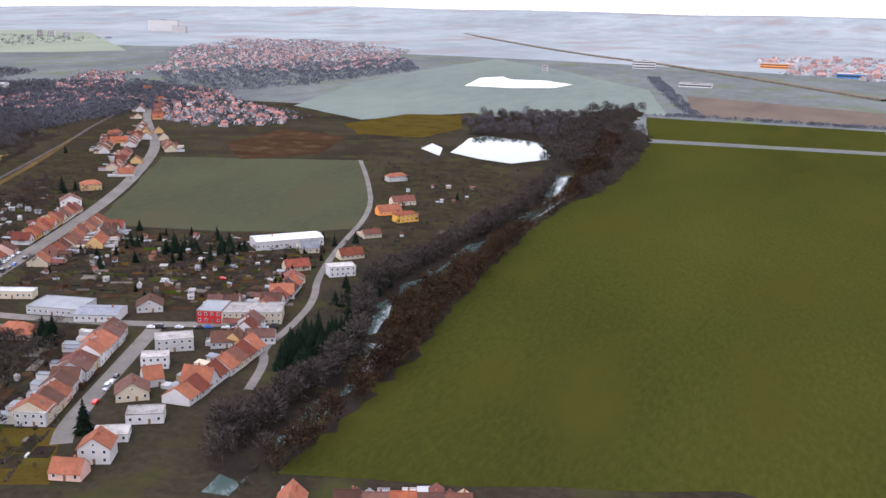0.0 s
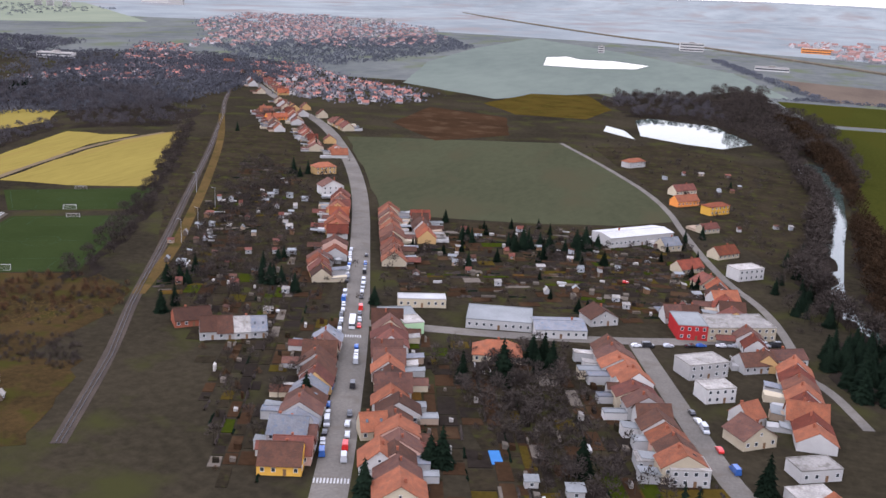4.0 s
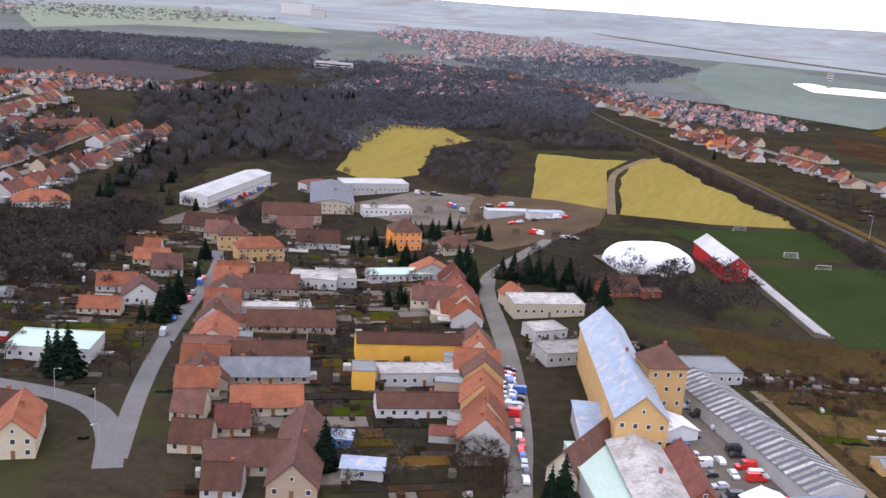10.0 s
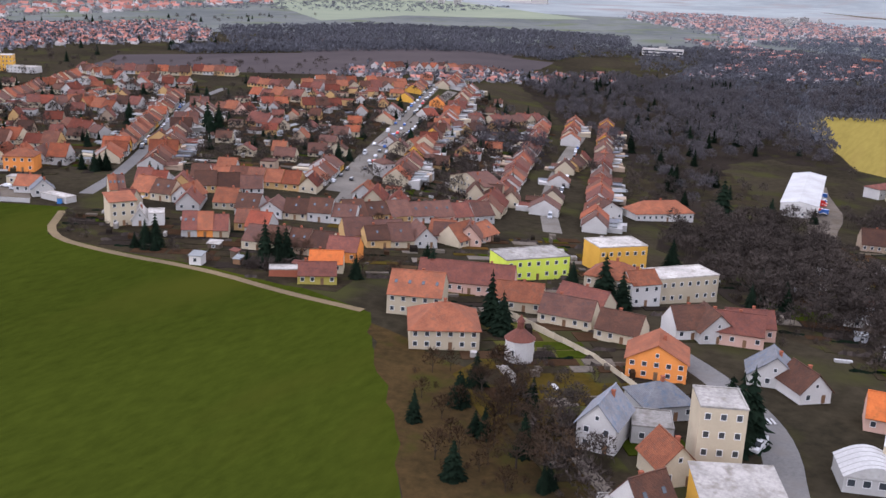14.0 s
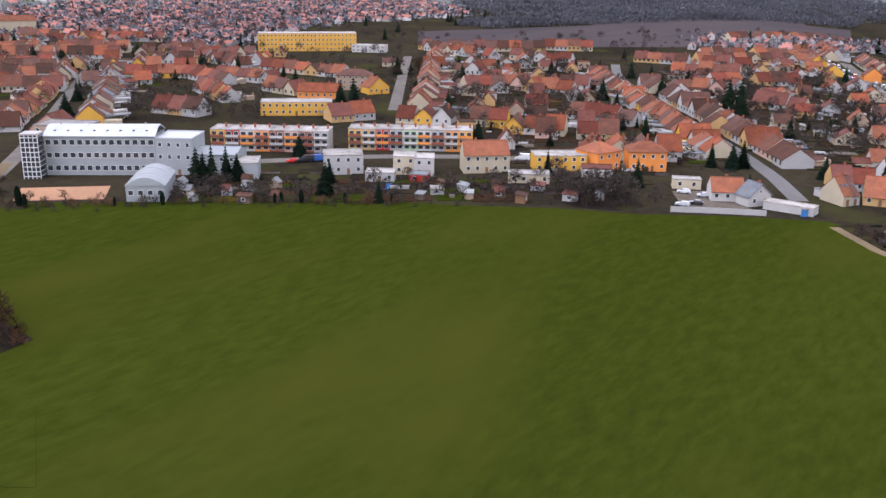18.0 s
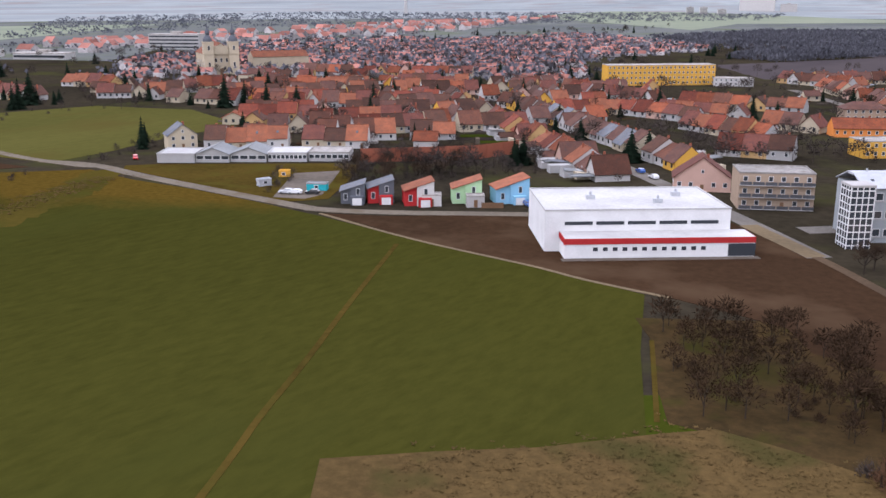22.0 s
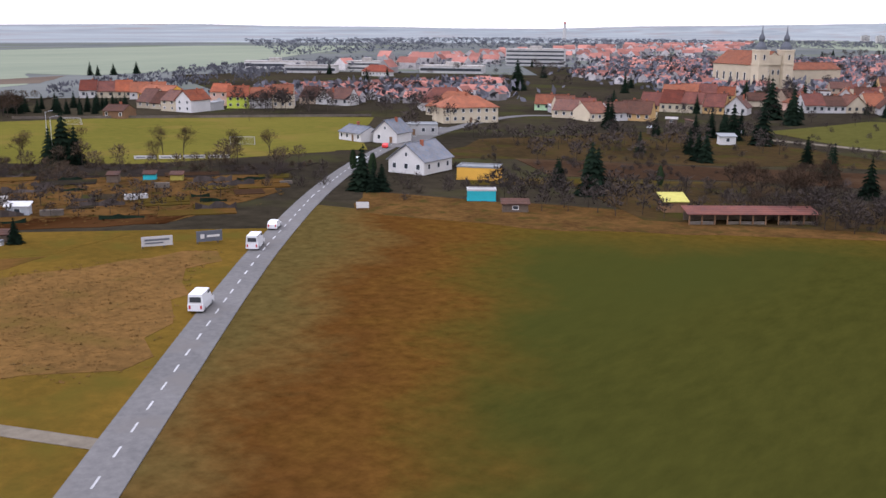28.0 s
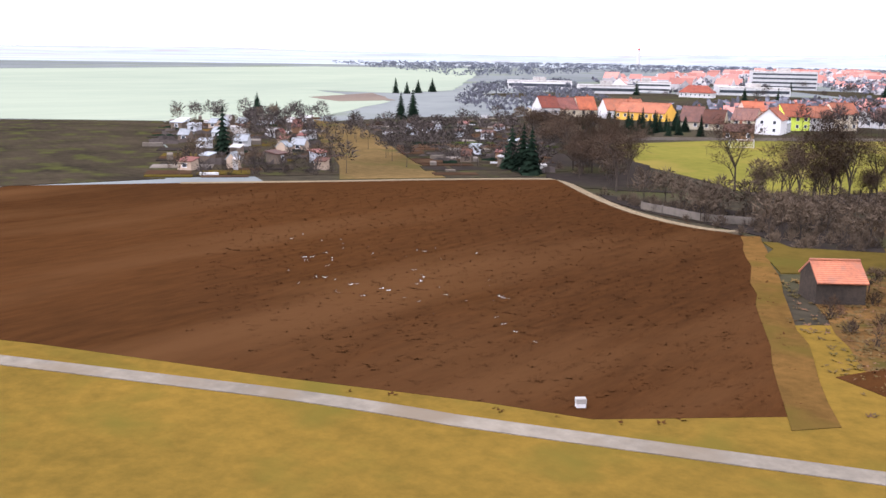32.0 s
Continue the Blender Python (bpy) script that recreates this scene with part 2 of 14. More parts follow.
MAT = dict(
    ground=surface("winter_ground", (0.0360, 0.0290, 0.0180), (0.0165, 0.0140, 0.0095), 0.02, 0.45, 0.95, 0.4, c3=(0.0330, 0.0320, 0.0120)),
    crop=surface("winter_crop", (0.0315, 0.0405, 0.0046), (0.0190, 0.0252, 0.0030), 0.012, 0.7, 0.95, 0.25, (1, 0.35, 1), 25, c3=(0.0335, 0.0370, 0.0047)),
    crop_thin=surface("thin_yellowed_crop", (0.0700, 0.0640, 0.0165), (0.0480, 0.0470, 0.0115), 0.02, 0.7, 0.95, 0.25, (1, 0.35, 1), 25, c3=(0.0610, 0.0500, 0.0130)),
    gold_thin=surface("golden_thin_crop", (0.0560, 0.0415, 0.0080), (0.0370, 0.0305, 0.0060), 0.06, 0.8, 0.95, 0.3, c3=(0.0390, 0.0355, 0.0065)),
    rust_grass=surface("bleached_rust_grass", (0.1500, 0.0790, 0.0240), (0.0760, 0.0430, 0.0140), 0.07, 1.1, 0.95, 0.6, c3=(0.0900, 0.0560, 0.0150)),
    crop_first=surface("thin_winter_crop", (0.0385, 0.0400, 0.0075), (0.0240, 0.0254, 0.0052), 0.012, 0.7, 0.95, 0.25, (1, 0.35, 1), 25, c3=(0.0345, 0.0335, 0.0062)),
    crop_dark=surface("dark_crop", (0.0510, 0.0525, 0.0285), (0.0385, 0.0400, 0.0220), 0.015, 0.3, 0.95, 0.1, (1, 0.4, 1), 40, c3=(0.0490, 0.0455, 0.0250)),
    # the grey in this green imitates haze over the far crop
    crop_haze=surface("far_crop", (0.132, 0.150, 0.122), (0.105, 0.121, 0.100), 0.006, 0.05, 0.95, 0, (1, 0.3, 1), 10),
    # green crop washed out towards blue; its paleness stands for haze
    crop_haze_pale=surface("haze_paled_crop", (0.190, 0.206, 0.142), (0.155, 0.172, 0.122), 0.006, 0.05, 0.95, 0, (1, 0.3, 1), 10),
    litter=surface("leaf_litter", (0.0250, 0.0195, 0.0150), (0.0135, 0.0108, 0.0088), 0.05, 0.6, 0.95, 0.4, c3=(0.0240, 0.0215, 0.0100)),
    clay=surface("bare_clay", (0.0425, 0.0235, 0.0125), (0.0260, 0.0150, 0.0085), 0.03, 0.8, 0.95, 0.3, c3=(0.0560, 0.0340, 0.0185)),
    # middle-distance ground, lightened: thin haze is mixed into its colour
    plain_mid=surface("haze_tinted_mid_plain", (0.122, 0.126, 0.112), (0.080, 0.085, 0.080), 0.008, 0.06, 0.95, 0, (1, 0.5, 1), 20, c3=(0.092, 0.104, 0.062)),
    lines=surface("worn_pitch_lines", (0.055, 0.085, 0.052), (0.038, 0.062, 0.036), 0.3, 3.0, 0.9),
    tan=surface("tan_grass", (0.0960, 0.0610, 0.0225), (0.0520, 0.0345, 0.0135), 0.05, 0.9, 0.95, 0.5, c3=(0.0430, 0.0365, 0.0115)),
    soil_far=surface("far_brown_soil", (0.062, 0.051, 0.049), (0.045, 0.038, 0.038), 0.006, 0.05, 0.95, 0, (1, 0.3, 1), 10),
    crop_olive=fading_crop("olive_crop", (0.0372, 0.0358, 0.0066), (0.0240, 0.0240, 0.0046)),
    twig_brown=surface("brown_thicket", (0.0400, 0.0244, 0.0137), (0.0224, 0.0141, 0.0086), 0.06, 0.8, 0.95, island=True, vary=0.3),
    verge=surface("golden_verge", (0.1130, 0.0665, 0.0115), (0.0690, 0.0440, 0.0082), 0.06, 0.9, 0.95, 0.4, c3=(0.0700, 0.0520, 0.0092)),
    twig_tan=surface("tan_twigs", (0.078, 0.055, 0.035), (0.044, 0.032, 0.022), 0.06, 0.8, 0.95, island=True, vary=0.3),
    yellow=surface("mustard_stubble", (0.215, 0.165, 0.040), (0.160, 0.122, 0.030), 0.02, 0.5, 0.95, 0.1, (1, 0.10, 1), 28, c3=(0.175, 0.12, 0.035)),
    plough=surface("ploughed_soil", (0.0400, 0.0160, 0.0052), (0.0225, 0.0096, 0.0036), 0.03, 1.6, 0.95, 0.9, (1, 0.2, 1), 35, c3=(0.0480, 0.0215, 0.0078)),
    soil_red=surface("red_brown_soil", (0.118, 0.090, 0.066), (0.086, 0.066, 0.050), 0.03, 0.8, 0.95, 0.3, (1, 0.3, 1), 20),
    dry=surface("dry_grass", (0.0980, 0.0500, 0.0135), (0.0520, 0.0285, 0.0080), 0.05, 1.1, 0.95, 0.6, c3=(0.0546, 0.0372, 0.0079)),
    meadow=surface("meadow", (0.0620, 0.0410, 0.0088), (0.0340, 0.0245, 0.0056), 0.06, 0.9, 0.95, 0.4, c3=(0.0515, 0.0413, 0.0081)),
    lawn=surface("sports_lawn", (0.1062, 0.0906, 0.0171), (0.0738, 0.0686, 0.0126), 0.03, 0.5, 0.95, 0.1, c3=(0.1170, 0.0880, 0.0198)),
    turf=surface("artificial_turf", (0.0247, 0.0346, 0.0113), (0.0195, 0.0281, 0.0090), 0.05, 0.6, 0.95, 0.05),
    garden=surface("garden_earth", (0.0340, 0.0260, 0.0155), (0.0155, 0.0126, 0.0085), 0.09, 0.8, 0.95, 0.5, c3=(0.0330, 0.0325, 0.0105)),
    waste=surface("rough_waste_ground", (0.0510, 0.0320, 0.0128), (0.0229, 0.0164, 0.0079), 0.06, 0.7, 0.95, 0.45, c3=(0.0340, 0.0304, 0.0079)),
    rough=surface("scrubby_dry_grass", (0.0980, 0.0510, 0.0155), (0.0410, 0.0225, 0.0082), 0.16, 1.0, 0.95, 0.7, c3=(0.0400, 0.0300, 0.0082)),
    # outermost ground: haze painted in as a pale blue-grey cast
    plain=surface("haze_paled_plain", (0.245, 0.262, 0.250), (0.165, 0.180, 0.178), 0.0025, 0.012, 0.95, 0, (1, 0.5, 1), 20, c3=(0.19, 0.172, 0.158)),
    asphalt=surface("asphalt", (0.140, 0.132, 0.122), (0.098, 0.094, 0.088), 0.08, 2.0, 0.9, 0.1, c3=(0.12, 0.11, 0.098)),
    street=surface("worn_street", (0.150, 0.134, 0.113), (0.100, 0.091, 0.078), 0.08, 1.5, 0.9, 0.1, c3=(0.112, 0.098, 0.08)),
    yard=surface("concrete_yard", (0.1372, 0.1143, 0.0902), (0.0833, 0.0702, 0.0558), 0.06, 1.0, 0.9, 0.1, c3=(0.0833, 0.0657, 0.0451)),
    gravel=surface("gravel_track", (0.150, 0.126, 0.092), (0.096, 0.081, 0.060), 0.08, 1.2, 0.95, 0.2, c3=(0.105, 0.082, 0.055)),
    track=surface("mud_track", (0.155, 0.115, 0.065), (0.105, 0.08, 0.048), 0.08, 1.2, 0.95, 0.2),
    ballast=surface("rail_ballast", (0.072, 0.056, 0.043), (0.044, 0.036, 0.030), 0.1, 2.0, 0.95, 0.3),
    mud=surface("wet_mud_lane", (0.088, 0.060, 0.036), (0.058, 0.040, 0.025), 0.08, 1.2, 0.95, 0.2),
    paint=surface("road_paint", (0.42, 0.41, 0.39), (0.26, 0.255, 0.24), 0.3, 3.0, 0.7),
    sand=surface("sand_court", (0.33, 0.185, 0.105), (0.27, 0.15, 0.088), 0.1, 1.5, 0.95),
    wood=surface("grey_wood", (0.12, 0.09, 0.065), (0.07, 0.055, 0.042), 0.3, 4.0, 0.9, 0.2),
    plank=surface("brown_plank", (0.19, 0.11, 0.06), (0.12, 0.07, 0.04), 0.3, 4.0, 0.9, 0.2),
    bark=surface("winter_bark", (0.0465, 0.0353, 0.0266), (0.0270, 0.0216, 0.0173), 0.5, 4.0, 0.95, 0.3, vary=0.2),
    twig=surface("winter_twigs", (0.0495, 0.0320, 0.0198), (0.0277, 0.0184, 0.0125), 0.2, 2.0, 0.95, vary=0.25),
    twig_red=surface("reddish_twigs", (0.095, 0.050, 0.026), (0.056, 0.032, 0.019), 0.2, 2.0, 0.95, vary=0.25),
    # farthest woods: blue-grey of distance haze painted into the twig colour
    wood_mass=surface("haze_blued_wood", (0.1025, 0.1075, 0.1221), (0.0756, 0.0798, 0.0920), 0.02, 0.3, 0.95, island=True, vary=0.15),
    # distant wood crowns, lightened and greyed in colour to look hazed
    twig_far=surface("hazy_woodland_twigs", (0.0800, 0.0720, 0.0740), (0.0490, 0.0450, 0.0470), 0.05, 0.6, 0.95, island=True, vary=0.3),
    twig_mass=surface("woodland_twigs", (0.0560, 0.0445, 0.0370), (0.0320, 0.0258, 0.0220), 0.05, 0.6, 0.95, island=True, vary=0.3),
    # woods at middle distance, with a weaker haze tint in the colour
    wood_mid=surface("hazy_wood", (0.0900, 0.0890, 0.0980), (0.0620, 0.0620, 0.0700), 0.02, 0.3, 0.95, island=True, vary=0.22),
    needle=surface("spruce_needles", (0.0084, 0.0143, 0.0083), (0.0040, 0.0071, 0.0046), 0.4, 3.0, 0.9, vary=0.3),
    needle2=surface("thuja_needles", (0.030, 0.048, 0.020), (0.016, 0.026, 0.013), 0.4, 3.0, 0.9, vary=0.3),
    metal=surface("painted_steel", (0.42, 0.43, 0.44), (0.33, 0.34, 0.35), 0.3, 3.0, 0.5, metal=0.3),
    dark=surface("dark_steel", (0.06, 0.06, 0.065), (0.04, 0.04, 0.042), 0.5, 3.0, 0.6),
    white=plaster("white_plaster", (0.43, 0.41, 0.38), 0.2),
    panel=plaster("white_panel", (0.60, 0.59, 0.57), 0.03),
    olive=plaster("olive_yellow_plaster", (0.30, 0.25, 0.06)),
    cream=plaster("cream_plaster", (0.42, 0.355, 0.25), 0.18),
    ochre=plaster("ochre_plaster", (0.44, 0.28, 0.12)),
    yolk=plaster("bright_yellow_plaster", (0.58, 0.32, 0.055)),
    orange=plaster("orange_plaster", (0.66, 0.24, 0.06)),
    pink=plaster("pink_plaster", (0.48, 0.31, 0.24)),
    greywall=plaster("grey_plaster", (0.34, 0.33, 0.31)),
    brownwall=plaster("brown_plaster", (0.32, 0.24, 0.17)),
    brick=plaster("red_brick_wall", (0.25, 0.085, 0.05)),
    lime=plaster("lime_green_plaster", (0.52, 0.60, 0.08)),
    mint=plaster("mint_plaster", (0.36, 0.52, 0.30)),
    sky_blue=plaster("blue_plaster", (0.22, 0.42, 0.55)),
    school=plaster("pale_blue_grey_plaster", (0.265, 0.280, 0.280)),
    red=plaster("red_paint", (0.36, 0.032, 0.030)),
    blue=plaster("blue_paint", (0.045, 0.15, 0.34)),
    teal=plaster("teal_paint", (0.03, 0.33, 0.36)),
    slate=plaster("dark_grey_cladding", (0.10, 0.105, 0.115)),
    tile=tile_mat("orange_clay_tiles", (0.250, 0.085, 0.041), (0.150, 0.054, 0.029)),
    tile_red=tile_mat("red_clay_tiles", (0.150, 0.053, 0.036), (0.092, 0.036, 0.026)),
    tile_bright=tile_mat("new_orange_tiles", (0.47, 0.125, 0.030), (0.36, 0.095, 0.026)),
    tile_brown=tile_mat("brown_clay_tiles", (0.084, 0.038, 0.023), (0.050, 0.025, 0.017)),
    tile_old=tile_mat("old_weathered_tiles", (0.125, 0.059, 0.041), (0.078, 0.039, 0.029)),
    tile_grey=tile_mat("grey_roofing", (0.17, 0.17, 0.175), (0.115, 0.115, 0.12)),
    membrane=surface("flat_roof_membrane", (0.33, 0.305, 0.27), (0.19, 0.175, 0.155), 0.25, 2.0, 0.85, vary=0.3, c3=(0.17, 0.15, 0.125)),
    bitumen=surface("grey_bitumen", (0.21, 0.215, 0.21), (0.15, 0.155, 0.15), 0.15, 2.0, 0.85, vary=0.15),
    sheet=surface("pale_sheet_roof", (0.41, 0.40, 0.375), (0.29, 0.28, 0.26), 0.15, 2.0, 0.6, vary=0.12),
    sheet_blue=surface("blue_grey_sheet_roof", (0.24, 0.29, 0.35), (0.17, 0.21, 0.26), 0.25, 2.0, 0.5, c3=(0.36, 0.30, 0.27)),
    sheet_green=surface("green_sheet_roof", (0.36, 0.45, 0.36), (0.28, 0.36, 0.29), 0.15, 2.0, 0.6),
    fabric=surface("white_membrane", (0.62, 0.62, 0.61), (0.52, 0.52, 0.51), 0.1, 1.0, 0.6),
    frame=surface("white_window_frame", (0.62, 0.61, 0.58), (0.5, 0.49, 0.47), 0.5, 4.0, 0.6),
    # walls of the far town, their colour lightened to imitate haze
    far_house=surface("haze_paled_walls", (0.390, 0.362, 0.342), (0.240, 0.222, 0.212), 0.1, 1.0, 0.9, island=True, vary=0.45),
    # walls and roofs farther off: more haze mixed into the colours
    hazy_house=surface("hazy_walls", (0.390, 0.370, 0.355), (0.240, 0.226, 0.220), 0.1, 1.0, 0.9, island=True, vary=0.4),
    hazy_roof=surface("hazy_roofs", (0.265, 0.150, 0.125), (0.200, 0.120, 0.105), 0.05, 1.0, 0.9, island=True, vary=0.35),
    # trees among far houses, greyed in colour as haze would do
    far_tree=surface("haze_greyed_trees", (0.110, 0.107, 0.117), (0.064, 0.064, 0.072), 0.05, 0.6, 0.95, island=True, vary=0.35),
    sheet_yellow=surface("faded_yellow_sheet", (0.40, 0.36, 0.085), (0.30, 0.26, 0.06), 0.3, 2.5, 0.8),
    # far tile roofs, red thinned in the colour to look hazed
    far_roof=surface("haze_paled_roofs", (0.300, 0.130, 0.098), (0.200, 0.094, 0.076), 0.05, 1.0, 0.9, island=True, vary=0.4),
)


def glass_mat(name, tint, rough):
    m, n, l, b = base_mat(name, rough)
    b.inputs["Base Color"].default_value = rgb(tint)
    b.inputs["Specular IOR Level"].default_value = 0.6
    return m


MAT["glass"] = glass_mat("window_glass", (0.035, 0.04, 0.045), 0.08)
MAT["tyre"] = glass_mat("tyre_rubber", (0.02, 0.02, 0.02), 0.8)


def water_mat():
    m, n, l, b = base_mat("still_water", 0.04)
    b.inputs["Base Color"].default_value, b.inputs["Specular IOR Level"].default_value = (0.040, 0.060, 0.050, 1), 0.42
    t = n.new("ShaderNodeTexNoise")
    t.inputs["Scale"].default_value, t.inputs["Detail"].default_value = 0.5, 4
    bp = n.new("ShaderNodeBump")
    bp.inputs["Strength"].default_value, bp.inputs["Distance"].default_value = 0.06, 0.1
    l.new(t.outputs[0], bp.inputs["Height"])
    l.new(bp.outputs[0], b.inputs["Normal"])
    return m


MAT["water"] = water_mat()
for tname, tc, td in (("tile", (0.235, 0.066, 0.028), (0.135, 0.040, 0.020)), ("tile_red", (0.170, 0.043, 0.023), (0.100, 0.028, 0.017)), ("tile_old", (0.122, 0.048, 0.028), (0.072, 0.031, 0.020)), ("tile_brown", (0.084, 0.038, 0.023), (0.050, 0.025, 0.017))):
    for ti, tk in enumerate((0.72, 1.22)):
        MAT[tname + "_%d" % ti] = tile_mat(tname + "_tone", tuple(c * tk for c in tc), tuple(c * tk for c in td))
CARS = {}
for cname, cc in (("white", (0.55, 0.55, 0.54)), ("silver", (0.38, 0.39, 0.40)), ("black", (0.02, 0.02, 0.022)), ("blue", (0.03, 0.09, 0.28)), ("red", (0.50, 0.025, 0.02)), ("green", (0.04, 0.16, 0.07))):
    cm, _n, _l, cb = base_mat(cname + "_car_paint", 0.25)
    cb.inputs["Base Color"].default_value = rgb(cc)
    cb.inputs["Coat Weight"].default_value = 0.6
    CARS[cname] = cm


# ---------- mesh helpers ----------
class Shape:
    """Collects vertices and faces with a material slot each."""

    def __init__(self):
        self.v, self.f, self.m = [], [], []

    def add(self, verts, faces, slot=0):
        k = len(self.v)
        self.v += [tuple(p) for p in verts]
        self.f += [tuple(i + k for i in q) for q in faces]
        self.m += [slot] * len(faces)
        return self

    def box(self, x0, x1, y0, y1, z0, z1, slot=0):
        return self.add([(x0, y0, z0), (x1, y0, z0), (x1, y1, z0), (x0, y1, z0), (x0, y0, z1), (x1, y0, z1), (x1, y1, z1), (x0, y1, z1)],
                        [(0, 3, 2, 1), (4, 5, 6, 7), (0, 1, 5, 4), (1, 2, 6, 5), (2, 3, 7, 6), (3, 0, 4, 7)], slot)

    def tube(self, p, q, r0, r1, sides=5, slot=0, caps=False):
        p, q = Vector(p), Vector(q)
        d = (q - p).normalized()
        a = d.orthogonal().normalized()
        b = d.cross(a)
        vs = []
        for c, r in ((p, r0), (q, r1)):
            for i in range(sides):
                t = 2 * math.pi * i / sides
                vs.append(c + a * (r * math.cos(t)) + b * (r * math.sin(t)))
        fs = [(i, (i + 1) % sides, sides + (i + 1) % sides, sides + i) for i in range(sides)]
        if caps:
            fs += [tuple(range(sides - 1, -1, -1)), tuple(range(sides, 2 * sides))]
        return self.add(vs, fs, slot)

    def mesh(self, name, *mats):
        me = bpy.data.meshes.new(name)
        me.from_pydata(self.v, [], self.f)
        for m in mats:
            me.materials.append(MAT[m] if isinstance(m, str) else m)
        if len(mats) > 1:
            me.polygons.foreach_set("material_index", self.m)
        me.update()
        return me


def child(name, me, parent, label="", at=None):
    ob = new(name, me)
    ob.parent = parent
    if at is not None:
        ob.matrix_basis = at
    if label:
        ob["label"] = label
    return ob


def place(x, y, turn=0.0, z=0.0):
    return pose(x, y, z + dip(x, y), 0, 0, turn)


# ---------- ground, fields, roads ----------
def outline(pts, step, wobble, seed):
    """The outline with points added along each side and pushed about a little."""
    r = random.Random(seed)
    out = []
    for i, p in enumerate(pts):
        q = pts[(i + 1) % len(pts)]
        n = max(1, int(math.dist(p, q) / step))
        for k in range(n):
            u = k / n
            w = wobble if k else 0
            out.append((p[0] + (q[0] - p[0]) * u + r.uniform(-w, w), p[1] + (q[1] - p[1]) * u + r.uniform(-w, w)))
    return out


LEVEL = [0.02]
TAKEN = set()


STACK = {}


def next_level(cells):
    """The height of the next sheet over these 8 m squares: 4 mm over whatever lies there."""
    z = max(STACK.get(c, 0.02) for c in cells) + 0.004
    for c in cells:
        STACK[c] = z
    LEVEL[0] = z
    return z


def squares(ring, poly=True):
    """The 8 m squares that an outline covers or touches."""
    out = set()
    for (x0, y0), (x1, y1) in zip(ring, ring[1:] + ring[:1] if poly else ring[1:]):
        n = int(math.dist((x0, y0), (x1, y1)) / 4) + 1
        for k in range(n + 1):
            u, v = int((x0 + (x1 - x0) * k / n) // 8), int((y0 + (y1 - y0) * k / n) // 8)
            out.update((u + i, v + j) for i in (-1, 0, 1) for j in (-1, 0, 1))
    if poly:
        xs, ys = [p[0] for p in ring], [p[1] for p in ring]
        for v in range(int(min(ys) // 8), int(max(ys) // 8) + 1):
            y = v * 8 + 4
            cut = sorted(a[0] + (b[0] - a[0]) * (y - a[1]) / (b[1] - a[1]) for a, b in zip(ring, ring[1:] + ring[:1]) if (a[1] > y) != (b[1] > y))
            for x0, x1 in zip(cut[::2], cut[1::2]):
                out.update((u, v) for u in range(int(x0 // 8), int(x1 // 8) + 1))
    return out


def take(m, x0, x1, y0, y1):
    """Marks the metre squares under a rectangle as built on."""
    for i in range(int(x1 - x0) + 2):
        for j in range(int(y1 - y0) + 2):
            p = m @ Vector((min(x0 + i, x1), min(y0 + j, y1), 0))
            TAKEN.add((round(p.x), round(p.y)))


def is_free(x, y):
    return (round(x), round(y)) not in TAKEN


def patch(name, mat, pts, label="", category="field", step=14, wobble=0.9):
    """A piece of ground as a thin sheet; each new one lies a little over the last."""
    ring = outline(pts, step, wobble, len(pts) * 31 + int(abs(pts[0][0])))
    z = next_level(squares(ring))
    bm = bmesh.new()
    vs = [bm.verts.new((x, y, z)) for x, y in ring]
    f = bm.faces.new(vs)
    f.normal_update()
    if f.normal.z < 0:
        f.normal_flip()
    low = [bm.verts.new((x, y, -0.05)) for x, y in ring]
    for i in range(len(vs)):
        j = (i + 1) % len(vs)
        bm.faces.new((vs[i], low[i], low[j], vs[j]))
    bmesh.ops.triangulate(bm, faces=[f])
    me = bpy.data.meshes.new(name)
    bm.to_mesh(me)
    bm.free()
    me.materials.append(MAT[mat])
    return tagged(new(name, drape(me)), label, category, kind="structure")


def ribbon(name, mat, pts, width, label="", category="road", lift=0.0, kind="structure", parent=None):
    """A road along a line, smoothed at its bends; width in true metres."""
    z, w = next_level(squares([tuple(p) for p in pts], False)) + lift, width * K / 2
    line = [Vector(p) for p in pts]
    for _ in range(2):
        fine = [line[0]]
        for a, b in zip(line, line[1:]):
            fine += [a.lerp(b, 0.25), a.lerp(b, 0.75)]
        line = fine + [line[-1]]
    vs, fs = [], []
    for i, p in enumerate(line):
        d = (line[min(i + 1, len(line) - 1)] - line[max(i - 1, 0)]).normalized()
        nrm = Vector((-d.y, d.x))
        a, b = p + nrm * w, p - nrm * w
        vs += [(a.x, a.y, z), (b.x, b.y, z), (a.x, a.y, -0.05), (b.x, b.y, -0.05)]
        if i:
            gap = line[i] - line[i - 1]
            take(Matrix.Translation((line[i - 1].x, line[i - 1].y, 0)) @ Matrix.Rotation(math.atan2(gap.y, gap.x), 4, "Z"), 0, gap.length, -w, w)
            k = 4 * i
            fs += [(k - 4, k - 3, k + 1, k), (k - 2, k - 4, k, k + 2), (k - 3, k - 1, k + 3, k + 1)]
    me = bpy.data.meshes.new(name)
    me.from_pydata(vs, [], fs)
    me.materials.append(MAT[mat])
    drape(me)
    if parent:
        return child(name, me, parent)
    return tagged(new(name, me), label, category, kind=kind)


